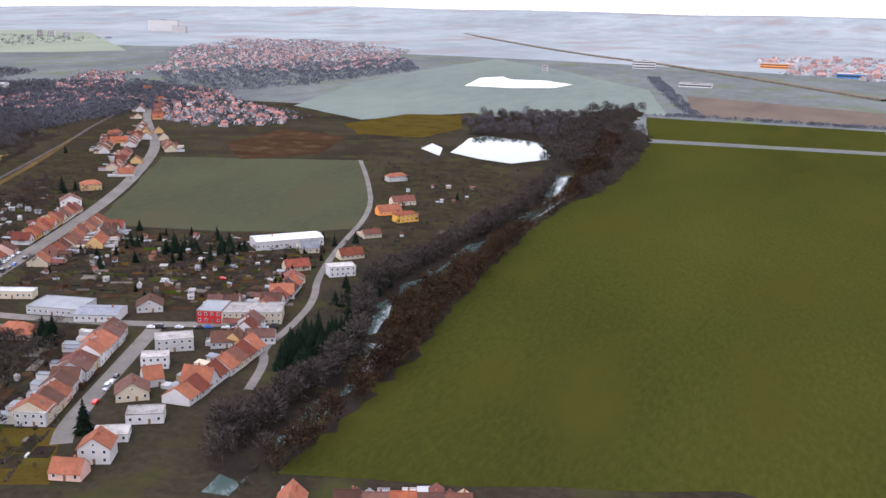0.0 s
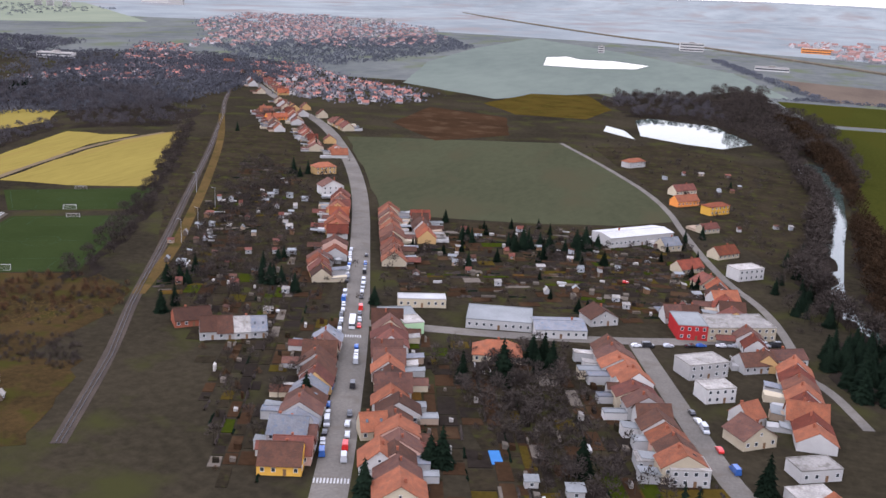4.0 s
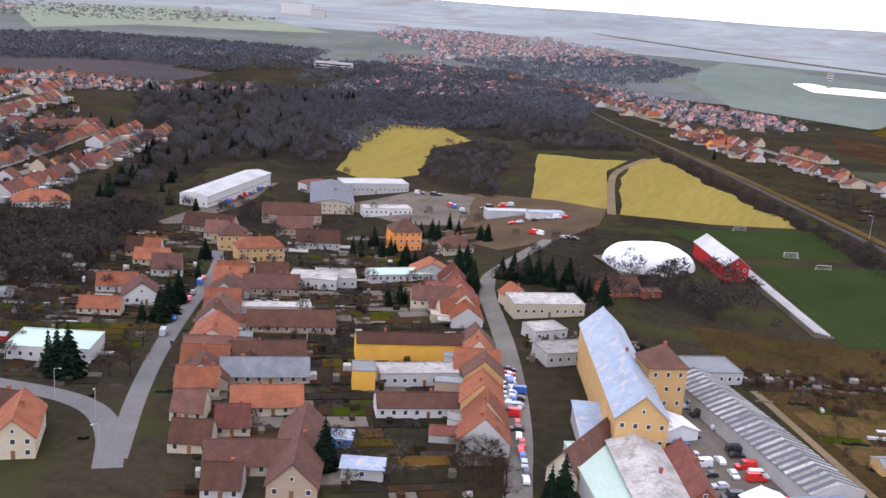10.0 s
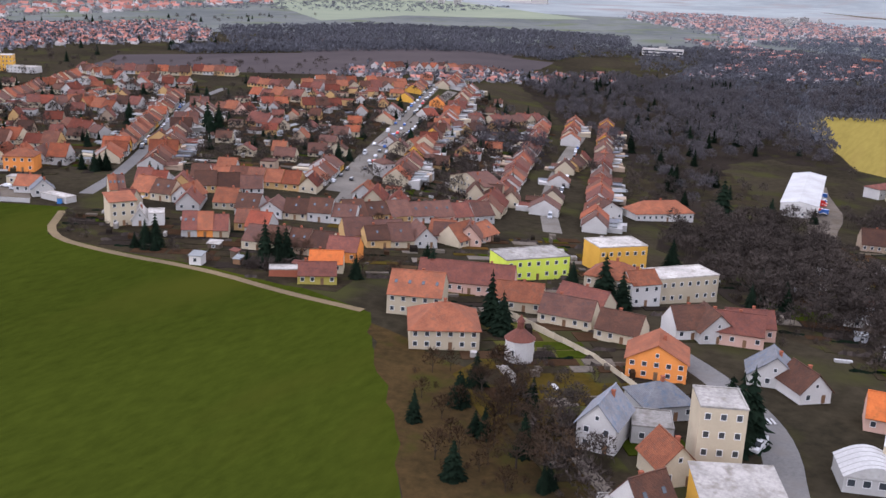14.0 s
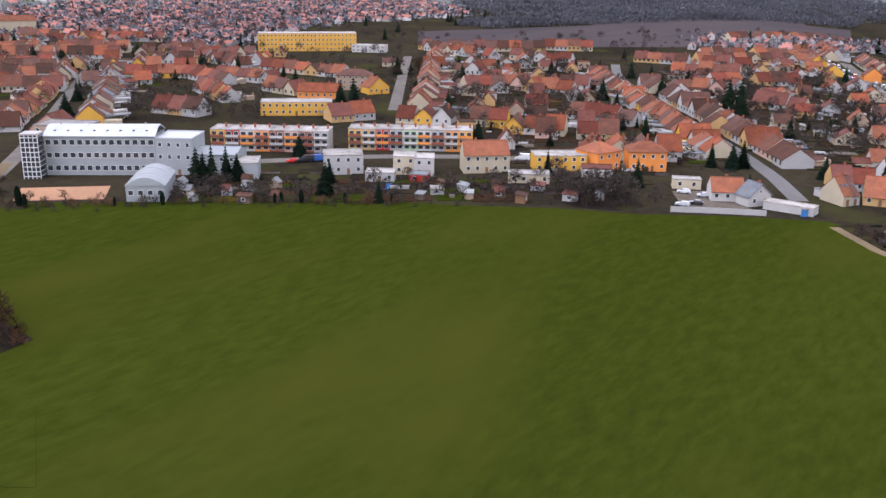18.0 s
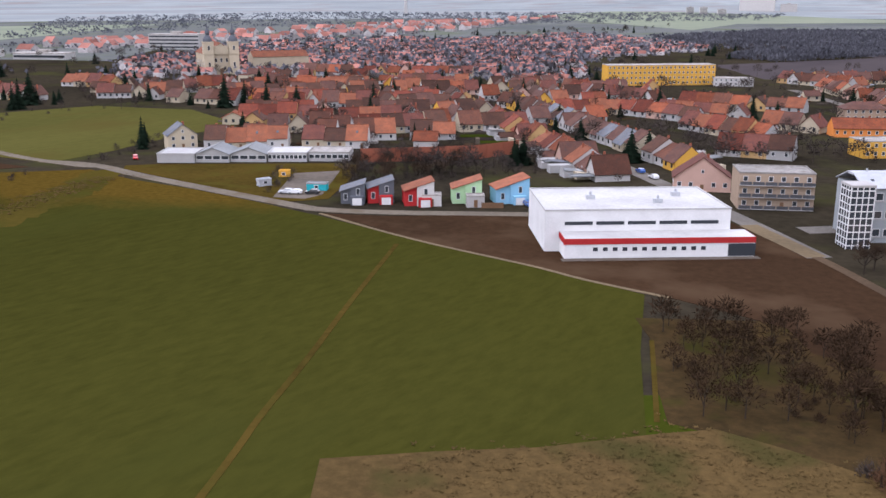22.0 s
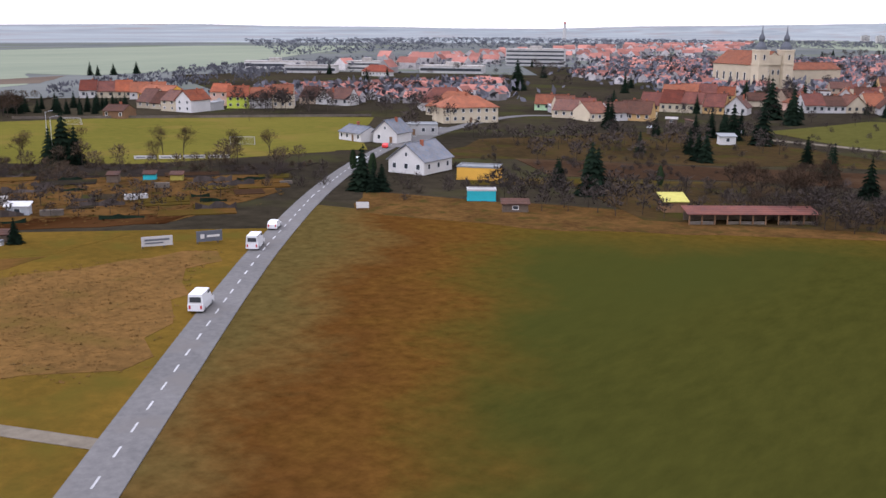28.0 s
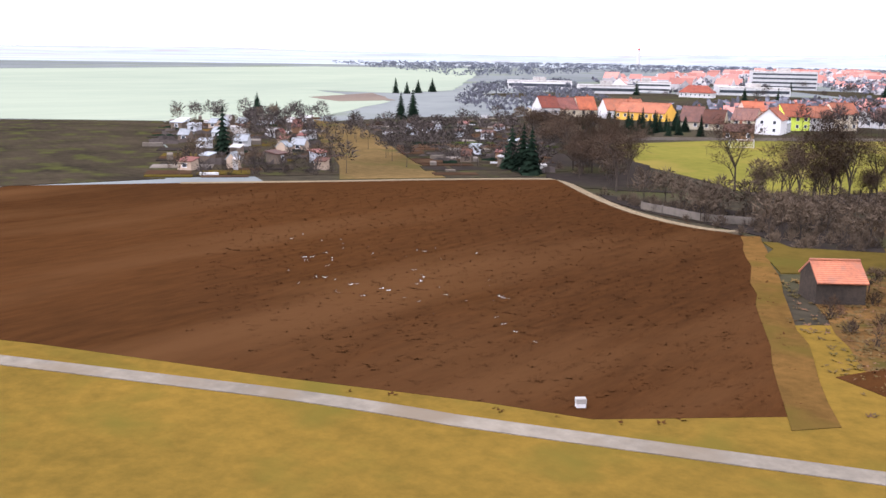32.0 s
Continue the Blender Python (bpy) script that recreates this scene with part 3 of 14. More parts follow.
def dashes(parent, pts, dash, gap, width, z):
    """Painted dashes along a road's middle, as one sheet."""
    s = Shape()
    carry = 0.0
    for a, b in zip(pts, pts[1:]):
        a, b = Vector(a), Vector(b)
        ln, d = (b - a).length, (b - a).normalized()
        nn = Vector((-d.y, d.x)) * width * K / 2
        u = carry
        while u + dash * K < ln:
            p, q = a + d * u, a + d * (u + dash * K)
            s.add([(*(p + nn), z), (*(p - nn), z), (*(q - nn), z), (*(q + nn), z)], [(0, 1, 2, 3)])
            u += (dash + gap) * K
        carry = 0.0
    return child("lane_marking", s.mesh("lane_marking", "paint"), parent)


# ---------- buildings ----------
CACHE = {}


def cached(key, make):
    if key not in CACHE:
        CACHE[key] = make()
    return CACHE[key]


def window_mesh(w, h):
    """A casement: frame, reveal and pane as one closed shell."""
    def make():
        s, t = Shape(), 0.1 * K
        a, b = w / 2, w / 2 - t
        vs = [(-a, 0.02, 0), (a, 0.02, 0), (a, 0.02, h), (-a, 0.02, h), (-a, -0.06, 0), (a, -0.06, 0), (a, -0.06, h), (-a, -0.06, h),
              (-b, -0.06, t), (b, -0.06, t), (b, -0.06, h - t), (-b, -0.06, h - t), (-b, -0.015, t), (b, -0.015, t), (b, -0.015, h - t), (-b, -0.015, h - t)]
        fs = []
        for k in (0, 4, 8):
            fs += [(k + i, k + (i + 1) % 4, k + 4 + (i + 1) % 4, k + 4 + i) for i in range(4)]
        s.add(vs, fs)
        s.f.append((12, 13, 14, 15))
        s.m.append(1)
        return s.mesh("window", "frame", "glass")
    return cached(("win", round(w, 2), round(h, 2)), make)


def door_mesh(w, h, mat):
    def make():
        s = Shape()
        s.box(-w / 2, w / 2, -0.04, 0.03, 0, h)
        for k in (-1, 1):
            s.box(k * w / 4 - w * 0.17, k * w / 4 + w * 0.17, -0.06, -0.04, h * 0.1, h * 0.45).box(k * w / 4 - w * 0.17, k * w / 4 + w * 0.17, -0.06, -0.04, h * 0.52, h * 0.92)
        return s.mesh("door", mat)
    return cached(("door", round(w, 2), round(h, 2), mat), make)


def wall_shape(w, d, h, form, rise):
    """Walls of a house with its gables closed; form: eaves (ridge along the front), gable (ridge front to back), flat, hip, shed."""
    s = Shape()
    b = [(-w / 2, 0), (w / 2, 0), (w / 2, d), (-w / 2, d)]
    top = [h] * 4
    if form == "shed":
        top = [h, h, h + rise, h + rise]
    s.add([(x, y, -1.2) for x, y in b] + [(x, y, z) for (x, y), z in zip(b, top)], [(0, 1, 5, 4), (1, 2, 6, 5), (2, 3, 7, 6), (3, 0, 4, 7), (4, 5, 6, 7)])
    if form == "eaves":
        for x in (-w / 2, w / 2):
            s.add([(x, 0, h), (x, d, h), (x, d / 2, h + rise)], [(0, 1, 2)])
    if form == "gable":
        for y in (0, d):
            s.add([(-w / 2, y, h), (w / 2, y, h), (0, y, h + rise)], [(0, 1, 2)])
    # plinth
    s.box(-w / 2 - 0.03, w / 2 + 0.03, -0.03, d + 0.03, -1.2, 0.22)
    return s


def wall_mesh(w, d, h, form, rise, mat):
    return wall_shape(w, d, h, form, rise).mesh("wall", mat)


def slab(s, a, b, c, d, t):
    """A roof plane with thickness t; corners in order."""
    p = [Vector(x) for x in (a, b, c, d)]
    n = (p[1] - p[0]).cross(p[3] - p[0]).normalized()
    if n.z < 0:
        n = -n
    lo, hi = p, [x + n * t for x in p]
    s.add(lo + hi, [(3, 2, 1, 0), (4, 5, 6, 7), (0, 1, 5, 4), (1, 2, 6, 5), (2, 3, 7, 6), (3, 0, 4, 7)])


def roof_shape(w, d, h, form, rise, over=0.28):
    s = Shape()
    t, o = 0.11, over
    if form == "eaves":
        e = rise * o / (d / 2)
        slab(s, (-w / 2 - 0.04, -o, h - e), (w / 2 + 0.04, -o, h - e), (w / 2 + 0.04, d / 2, h + rise), (-w / 2 - 0.04, d / 2, h + rise), t)
        slab(s, (w / 2 + 0.04, d + o, h - e), (-w / 2 - 0.04, d + o, h - e), (-w / 2 - 0.04, d / 2, h + rise), (w / 2 + 0.04, d / 2, h + rise), t)
        s.box(-w / 2 - 0.05, w / 2 + 0.05, d / 2 - 0.09, d / 2 + 0.09, h + rise + t * 0.6, h + rise + t + 0.08)
    elif form == "gable":
        e = rise * o / (w / 2)
        slab(s, (-w / 2 - o, d + o, h - e), (-w / 2 - o, -o, h - e), (0, -o, h + rise), (0, d + o, h + rise), t)
        slab(s, (w / 2 + o, -o, h - e), (w / 2 + o, d + o, h - e), (0, d + o, h + rise), (0, -o, h + rise), t)
        s.box(-0.09, 0.09, -o, d + o, h + rise + t * 0.6, h + rise + t + 0.08)
    elif form == "hip":
        k = min(w, d) / 2 * 0.9
        e = 0.05
        if w >= d:
            r0, r1 = (-w / 2 + k, d / 2, h + rise), (w / 2 - k, d / 2, h + rise)
        else:
            r0, r1 = (0, k, h + rise), (0, d - k, h + rise)
        c = [(-w / 2 - o, -o, h - e), (w / 2 + o, -o, h - e), (w / 2 + o, d + o, h - e), (-w / 2 - o, d + o, h - e)]
        lo = [(x, y, z - 0.12) for x, y, z in c]
        vs = c + [r0, r1] + lo
        if w >= d:
            fs = [(0, 1, 5, 4), (1, 2, 5), (2, 3, 4, 5), (3, 0, 4)]
        else:
            fs = [(0, 1, 4), (1, 2, 5, 4), (2, 3, 5), (3, 0, 4, 5)]
        s.add(vs, fs + [(6, 7, 1, 0), (7, 8, 2, 1), (8, 9, 3, 2), (9, 6, 0, 3), (9, 8, 7, 6)])
    elif form == "shed":
        slab(s, (-w / 2 - o, -o, h), (w / 2 + o, -o, h), (w / 2 + o, d + o, h + rise), (-w / 2 - o, d + o, h + rise), t)
    else:
        s.box(-w / 2 + 0.12, w / 2 - 0.12, 0.12, d - 0.12, h, h + 0.06)
        for x0, x1, y0, y1 in ((-w / 2 - 0.05, w / 2 + 0.05, -0.05, 0.12), (-w / 2 - 0.05, w / 2 + 0.05, d - 0.12, d + 0.05), (-w / 2 - 0.05, -w / 2 + 0.12, 0.12, d - 0.12), (w / 2 - 0.12, w / 2 + 0.05, 0.12, d - 0.12)):
            s.box(x0, x1, y0, y1, h, h + 0.22)
    return s


def roof_mesh(w, d, h, form, rise, mat, over=0.28):
    return roof_shape(w, d, h, form, rise, over).mesh("roof", mat)


TOWN = {}


def annex_shapes(w, d, h, r):
    """A low back wing: its walls and its roof, each with a material."""
    aw, al, ah = w * r.uniform(0.4, 0.6), r.uniform(4, 9) * K, h * r.uniform(0.5, 0.75)
    u = (w - aw) / 2 * r.choice((-1, 1))
    wall, roof = Shape(), Shape()
    form = r.choice(("gable", "shed", "flat"))
    ri = {"gable": 1.6 * K, "shed": 0.7 * K, "flat": 0}[form]
    a, b = wall_shape(aw, al, ah, form, ri), roof_shape(aw, al, ah, form, ri, 0.12)
    wall.add([(p[0] + u, p[1] + d, p[2]) for p in a.v], a.f)
    roof.add([(p[0] + u, p[1] + d, p[2] + 0.01) for p in b.v], b.f)
    return wall, r.choice(("white", "cream", "greywall", "greywall", "brownwall")), roof, r.choice(("tile_brown", "tile_old", "tile_red")) if form == "gable" else r.choice(("bitumen", "bitumen", "membrane", "tile_grey"))


def town_house(x, y, turn, w, d, h, form, rise, wall, roof, storeys, joined=True, group=""):
    """One of the many houses deep in the town: all of these are joined at the end."""
    m = place(x, y, turn)
    win = Shape()
    n = max(1, int(w / (3.1 * K)))
    for st in range(storeys):
        for i in range(n):
            u, z = -w / 2 + w * (i + 0.5) / n, h / storeys * (st + 0.35)
            win.box(u - 0.36, u + 0.36, -0.05, 0.02, z, z + min(0.85, h / storeys * 0.5))
            win.box(u - 0.36, u + 0.36, d - 0.02, d + 0.05, z, z + min(0.85, h / storeys * 0.5))
    ch = Shape()
    if form in ("eaves", "gable"):
        ch.box(w * 0.2 - 0.2, w * 0.2 + 0.2, d * 0.55, d * 0.55 + 0.36, h + rise * 0.6, h + rise + 0.55)
    pick = random.Random(int(x * 19 + y * 23))
    roof_key = pick.choice((roof, roof, roof + "_0", roof + "_1")) if roof + "_0" in MAT else roof
    parts = [(wall_shape(w, d, h, form, rise), wall), (roof_shape(w, d, h, form, rise), roof_key), (win, "glass"), (ch, "brick")]
    if form in ("eaves", "gable") and w < 14 * K and pick.random() < 0.75:
        parts += [annex_shapes(w, d, h, pick)[k:k + 2] for k in (0, 2)]
    if joined:
        for shape, mat in parts:
            if shape.v:
                TOWN.setdefault(mat, Shape()).add([m @ Vector(p) for p in shape.v], shape.f)
        return
    top = new("house")
    top.empty_display_size = 0.5
    top.matrix_basis = m
    child("wall", parts[0][0].mesh("wall", wall), top)
    child("roof", parts[1][0].mesh("roof", roof_key), top)
    if ch.v:
        child("chimney", ch.mesh("chimney", "brick"), top)
    for st in range(storeys):
        for i in range(n):
            child("window", window_mesh(0.72, min(0.85, h / storeys * 0.5)), top, "", pose(-w / 2 + w * (i + 0.5) / n, 0, h / storeys * (st + 0.35)))
    if len(parts) > 4:
        child("roof", parts[5][0].mesh("roof", parts[5][1]), child("back_wing", parts[4][0].mesh("back_wing", parts[4][1]), top, "low back wing"))
    tagged(top, "%s rendered town house with %s" % (WORD[wall], WORD[roof]), "house", group)


def finish_town():
    s, mats = Shape(), list(TOWN)
    for k, mat in enumerate(mats):
        s.add(TOWN[mat].v, TOWN[mat].f, k)
    tagged(new("town_houses", s.mesh("town_houses", *mats)), "dense rows of plastered town houses with red tile roofs", "houses", kind="stuff")


def chimney_mesh():
    return cached("chimney", lambda: Shape().box(-0.22, 0.22, -0.18, 0.18, 0, 1.0).box(-0.27, 0.27, -0.23, 0.23, 0.88, 0.97).mesh("chimney", "brick"))


def skylight_mesh():
    return cached("skylight", lambda: Shape().box(-0.25, 0.25, -0.35, 0.35, 0, 0.07).mesh("skylight", "glass"))


WORD = dict(white="white", cream="cream", ochre="ochre", yolk="bright yellow", orange="orange", pink="pink", greywall="grey", brownwall="brown", brick="red brick", lime="lime green",
            mint="mint green", sky_blue="blue", school="pale grey", red="red", blue="blue", teal="teal", slate="dark grey", olive="olive yellow", panel="white", plank="brown timber", wood="grey timber", metal="steel", fabric="white",
            tile="orange clay tile roof", tile_red="red clay tile roof", tile_brown="brown tile roof", tile_old="weathered red tile roof", tile_grey="grey roof", membrane="pale flat roof",
            bitumen="grey flat roof", sheet="pale sheet metal roof", sheet_blue="patched blue sheet roof", sheet_green="pale green sheet roof", sheet_yellow="faded yellow sheet roof", tile_bright="bright orange tile roof", yard="beige flat roof")


def house(x, y, turn, w, d, h, form="eaves", rise=3.0, wall="cream", roof="tile", storeys=1, name="house", group="", sides="f", bays=0, chimneys=1, label="", lights=0, detail=1, pane=1.25):
    """A building with its front's middle at (x, y); sizes in true metres. sides: the faces with windows (front, back, left, right)."""
    if storeys == 1 and form in ("eaves", "gable", "hip") and 3.4 < h < 5.6:
        h, rise = round(h * 0.76, 1), round(rise * 1.2, 1)
    w, d, h, rise = w * K, d * K, h * K, rise * K
    take(place(x, y, turn), -w / 2, w / 2, 0, d + (3 if group else 0))
    if detail <= 0:
        return town_house(x, y, turn, w, d, h, form, rise, wall, roof, storeys, detail < 0, group)
    top = new(name)
    top.empty_display_size = 0.5
    top.matrix_basis = place(x, y, turn)
    key = (round(w, 1), round(d, 1), round(h, 1), form, round(rise, 1))
    child("wall", cached(("w", key, wall), lambda: wall_mesh(w, d, h, form, rise, wall)), top)
    child("roof", cached(("r", key, roof), lambda: roof_mesh(w, d, h, form, rise, roof, min(0.28, 0.08 * w))), top)
    seed = random.Random(int(x * 13 + y * 7))
    if detail:
        fh = h / storeys
        for side in sides:
            span = w if side in "fb" else d
            n = bays or max(1, int(span / (2.9 * K)))
            n = n if side in "fb" else max(1, int(span / (3.6 * K)))
            ww, wh = min(pane * K, span / n * (0.62 if pane < 2 else 0.9)), min(1.45 * K, fh * 0.52)
            for st in range(storeys):
                for i in range(n):
                    u = -span / 2 + span * (i + 0.5) / n
                    z = st * fh + fh * 0.34
                    if side == "f" and st == 0 and i == n // 2 and not bays:
                        child("door", door_mesh(1.0 * K, min(2.1 * K, fh * 0.85), "plank"), top, "", pose(u, 0, 0.02))
                        continue
                    at = {"f": pose(u, 0, z), "b": pose(-u, d, z, 0, 0, 180), "l": pose(-w / 2, d / 2 - u, z, 0, 0, -90), "r": pose(w / 2, d / 2 + u, z, 0, 0, 90)}[side]
                    child("window", window_mesh(ww, wh), top, "", at)
            if form == "gable" and side == "f" and rise > 2.2 * K:
                child("window", window_mesh(0.9 * K, 1.1 * K), top, "", pose(0, 0, h + rise * 0.22))
        for i in range(chimneys):
            if form == "eaves":
                child("chimney", chimney_mesh(), top, "", pose(seed.uniform(-0.35, 0.35) * w, d * 0.56, h + rise * 0.8))
            elif form == "gable":
                child("chimney", chimney_mesh(), top, "", pose(w * 0.1, d * seed.uniform(0.3, 0.7), h + rise * 0.75))
            elif form == "hip":
                child("chimney", chimney_mesh(), top, "", pose(0.2, d * 0.5, h + rise * 0.85))
        for i in range(lights):
            if form == "eaves":
                a = math.degrees(math.atan2(rise, d / 2))
                child("skylight", skylight_mesh(), top, "", pose(-w / 2 + w * (i + 0.5) / lights, d * 0.25, h + rise * 0.5 + 0.12, a))
    if group == "row houses" and seed.random() < 0.7:
        sa, ma, sb, mb = annex_shapes(w, d, h, seed)
        child("roof", sb.mesh("roof", mb), child("back_wing", sa.mesh("back_wing", ma), top, "low back wing"))
    if not label:
        what = {"flat": "building", "shed": "building"}.get(form, "house")
        label = "%s rendered %s-storey %s with %s" % (WORD[wall], ["", "one", "two", "three", "four", "five"][min(storeys, 5)], what, WORD[roof])
    return tagged(top, label, "house" if name == "house" else name.replace("_", " "), group)


def row(p, q, n, depth=9, h=4.2, rise=3.4, walls="cream white ochre pink", roofs="tile tile_old tile_red tile_brown", storeys=1, sides="f", group="row houses", jitter=0.35, detail=1, form="eaves", seed=1, behind=True):
    """n houses side by side from p to q, their fronts on that line; depth goes to the left of the line's direction."""
    p, q = Vector(p), Vector(q)
    d = q - p
    turn = math.degrees(math.atan2(d.y, d.x))
    r = random.Random(seed)
    ws, rs = walls.split(), roofs.split()
    depth, h, rise = round(depth * 1.15, 1), h * 0.88, round(rise * 1.08, 1)
    w = d.length / n / K
    for i in range(n):
        c = p.lerp(q, (i + 0.5) / n)
        nrm = Vector((-d.y, d.x)).normalized()
        c = c + nrm * (r.uniform(-0.5, 0.9) * K)
        k = r.choice((-1, 0, 0, 1, 2))
        mid = c + nrm * depth * K * 0.5
        if detail <= 0 and not (is_free(mid.x, mid.y) and is_free(c.x, c.y)):
            continue
        if detail <= 0 and n > 4 and r.random() < 0.09:
            grove(r.choice(("bare", "fruit", "spruce")), c.x + nrm.x * 3, c.y + nrm.y * 3, 0.8)
            continue
        wall = r.choice(ws)
        if wall in ("yolk", "orange", "pink") and r.random() < 0.6:
            wall = r.choice(("greywall", "white", "cream"))
        fm = form if r.random() > 0.14 else "gable"
        house(c.x, c.y, turn, round(w * 0.985, 1), depth + k, round(h + r.choice((-0.9, -0.4, 0, 0, 0.6, 1.6)) * jitter * 2, 1), fm, rise * r.choice((0.85, 1.0, 1.0, 1.12)), wall, r.choice(rs), storeys, group=group, sides=sides,
              chimneys=1 if r.random() < 0.7 else 0, lights=r.choice((0, 0, 0, 1, 2)) if detail > 0 else 0, detail=detail)


def shed(x, y, turn, w, d, h, wall="wood", roof="bitumen", form="shed", name="garden_shed", label=""):
    house(x, y, turn, w, d, h, form, 0.6 if form == "shed" else 1.2, wall, roof, 1, name=name, sides="f" if w > 3 else "", bays=1, chimneys=0,
          label=label or "small %s garden shed with %s" % (WORD[wall], WORD[roof]))


# ---------- trees ----------
def bare_tree_meshes(seed, height, spread, twigs, mat_crown="twig", trunk=0.26, reach=3):
    """A leafless tree: trunk and limbs in one mesh, a cloud of fine twigs in another."""
    r = random.Random(seed)
    t, c = Shape(), Shape()
    tips = []

    def grow(p, d, length, rad, depth):
        q = p + d * length
        t.tube(p, q, rad, rad * 0.62, 5 if depth < 2 else 3)
        if depth >= reach:
            tips.append((q, d))
            return
        for k in range(3 if depth else 5):
            a = Vector((r.gauss(0, 1), r.gauss(0, 1), r.uniform(-0.1, 0.7))).normalized()
            nd = (d * 0.75 + a * (0.85 if depth else spread)).normalized()
            grow(p.lerp(q, r.uniform(0.55, 1.0)), nd, length * r.uniform(0.55, 0.8), rad * 0.55, depth + 1)

    grow(Vector((0, 0, -0.2)), Vector((r.uniform(-0.05, 0.05), r.uniform(-0.05, 0.05), 1)), height * 0.36, trunk * K, 0)
    for i in range(twigs):
        q, d = r.choice(tips)
        a = (d * 0.6 + Vector((r.gauss(0, 1), r.gauss(0, 1), r.gauss(0.35, 0.8)))).normalized()
        b = q + Vector((r.gauss(0, 0.5), r.gauss(0, 0.5), r.gauss(0, 0.4))) * height * 0.08
        e = b + a * height * r.uniform(0.06, 0.17)
        s = a.orthogonal().normalized() * 0.034
        if i % 2:
            s = a.cross(s)
        c.add([b - s, b + s, e], [(0, 1, 2)])
    return t.mesh("trunk", "bark"), c.mesh("crown", mat_crown)


def spruce_meshes(seed, height, width, mat="needle", levels=11):
    r = random.Random(seed)
    t, c = Shape(), Shape()
    t.tube((0, 0, -0.2), (0, 0, height * 0.95), 0.16 * K * height / 6, 0.02, 6)
    for i in range(levels):
        u = i / levels
        z = height * (0.08 + 0.9 * u)
        rad = width * (1 - u) ** 0.85 + 0.12
        n = max(7, int(15 * (1 - u) + 6))
        for k in range(n):
            a = 2 * math.pi * (k + r.random() * 0.7) / n
            l, w = rad * r.uniform(0.7, 1.15), rad * r.uniform(0.22, 0.34)
            dx, dy = math.cos(a), math.sin(a)
            drop = l * r.uniform(0.25, 0.5)
            c.add([(dx * 0.05, dy * 0.05, z + height * 0.05), (dx * l * 0.6 - dy * w, dy * l * 0.6 + dx * w, z - drop * 0.5), (dx * l, dy * l, z - drop), (dx * l * 0.6 + dy * w, dy * l * 0.6 - dx * w, z - drop * 0.5)], [(0, 1, 2), (0, 2, 3)])
    c.add([(-0.12, 0, height * 0.93), (0.12, 0, height * 0.93), (0, 0, height * 1.03)], [(0, 1, 2)])
    return t.mesh("trunk", "bark"), c.mesh("crown", mat)


def thuja_meshes(seed, height, width):
    r = random.Random(seed)
    t, c = Shape(), Shape()
    t.tube((0, 0, -0.2), (0, 0, height * 0.8), 0.1, 0.03, 5)
    for i in range(190):
        u = r.random() ** 0.8
        a = r.uniform(0, 6.283)
        rad = width * (math.sin(math.pi * min(1, 0.12 + u * 0.86)) ** 0.6) * r.uniform(0.75, 1.05)
        p = Vector((math.cos(a) * rad, math.sin(a) * rad, 0.1 + u * height))
        k = height * 0.07
        o = Vector((-math.sin(a), math.cos(a), 0)) * k * 0.8
        c.add([p - o, p + o, p + Vector((math.cos(a) * 0.1, math.sin(a) * 0.1, k * 2.4)), p * 0.75 + Vector((0, 0, -k * 0.4))], [(0, 1, 2), (1, 0, 3)])
    return t.mesh("trunk", "bark"), c.mesh("crown", "needle2")


def bush_meshes(seed, height, width, mat="twig", n=135):
    r = random.Random(seed)
    t, c = Shape(), Shape()
    for k in range(6):
        t.tube((r.uniform(-0.2, 0.2), r.uniform(-0.2, 0.2), -0.1), (r.uniform(-0.6, 0.6) * width, r.uniform(-0.6, 0.6) * width, height * 0.7), 0.05, 0.02, 3)
    for i in range(n):
        a, e = r.uniform(0, 6.283), r.uniform(0, 1.45)
        q = r.uniform(0.15, 0.8) ** 0.6
        d = Vector((math.cos(a) * math.cos(e) * width, math.sin(a) * math.cos(e) * width, math.sin(e) * height))
        b = d * q
        en = b + (d.normalized() + Vector((r.gauss(0, 0.6), r.gauss(0, 0.6), r.gauss(0.3, 0.5)))) * height * r.uniform(0.12, 0.3)
        s = (en - b).orthogonal().normalized() * 0.055
        c.add([b - s, b + s, en], [(0, 1, 2)])
    return t.mesh("stems", "bark"), c.mesh("crown", mat)


def spray_tree_meshes(seed, height, width, n, half=0.15):
    """A small tree as seen from afar: stem, limbs and a loose crown of broad sprays."""
    r = random.Random(seed)
    t, c = Shape(), Shape()
    t.tube((0, 0, -0.2), (0, 0, height * 0.5), 0.16 * K, 0.07 * K, 3)
    for i in range(n):
        a, e, q = r.uniform(0, 6.283), r.uniform(-0.6, 1.5), r.random() ** 0.45
        b = Vector((math.cos(a) * math.cos(e) * width * q, math.sin(a) * math.cos(e) * width * q, height * (0.58 + 0.38 * math.sin(e) * q)))
        d = Vector((math.cos(a) + r.gauss(0, 0.5), math.sin(a) + r.gauss(0, 0.5), r.gauss(0.8, 0.5))).normalized()
        o = d.orthogonal().normalized() * half * r.uniform(0.6, 1.1)
        if i % 2:
            o = d.cross(o)
        c.add([b - o, b + o, b + d * height * r.uniform(0.12, 0.24)], [(0, 1, 2)])
    return t.mesh("trunk", "bark"), c.mesh("crown", "twig")


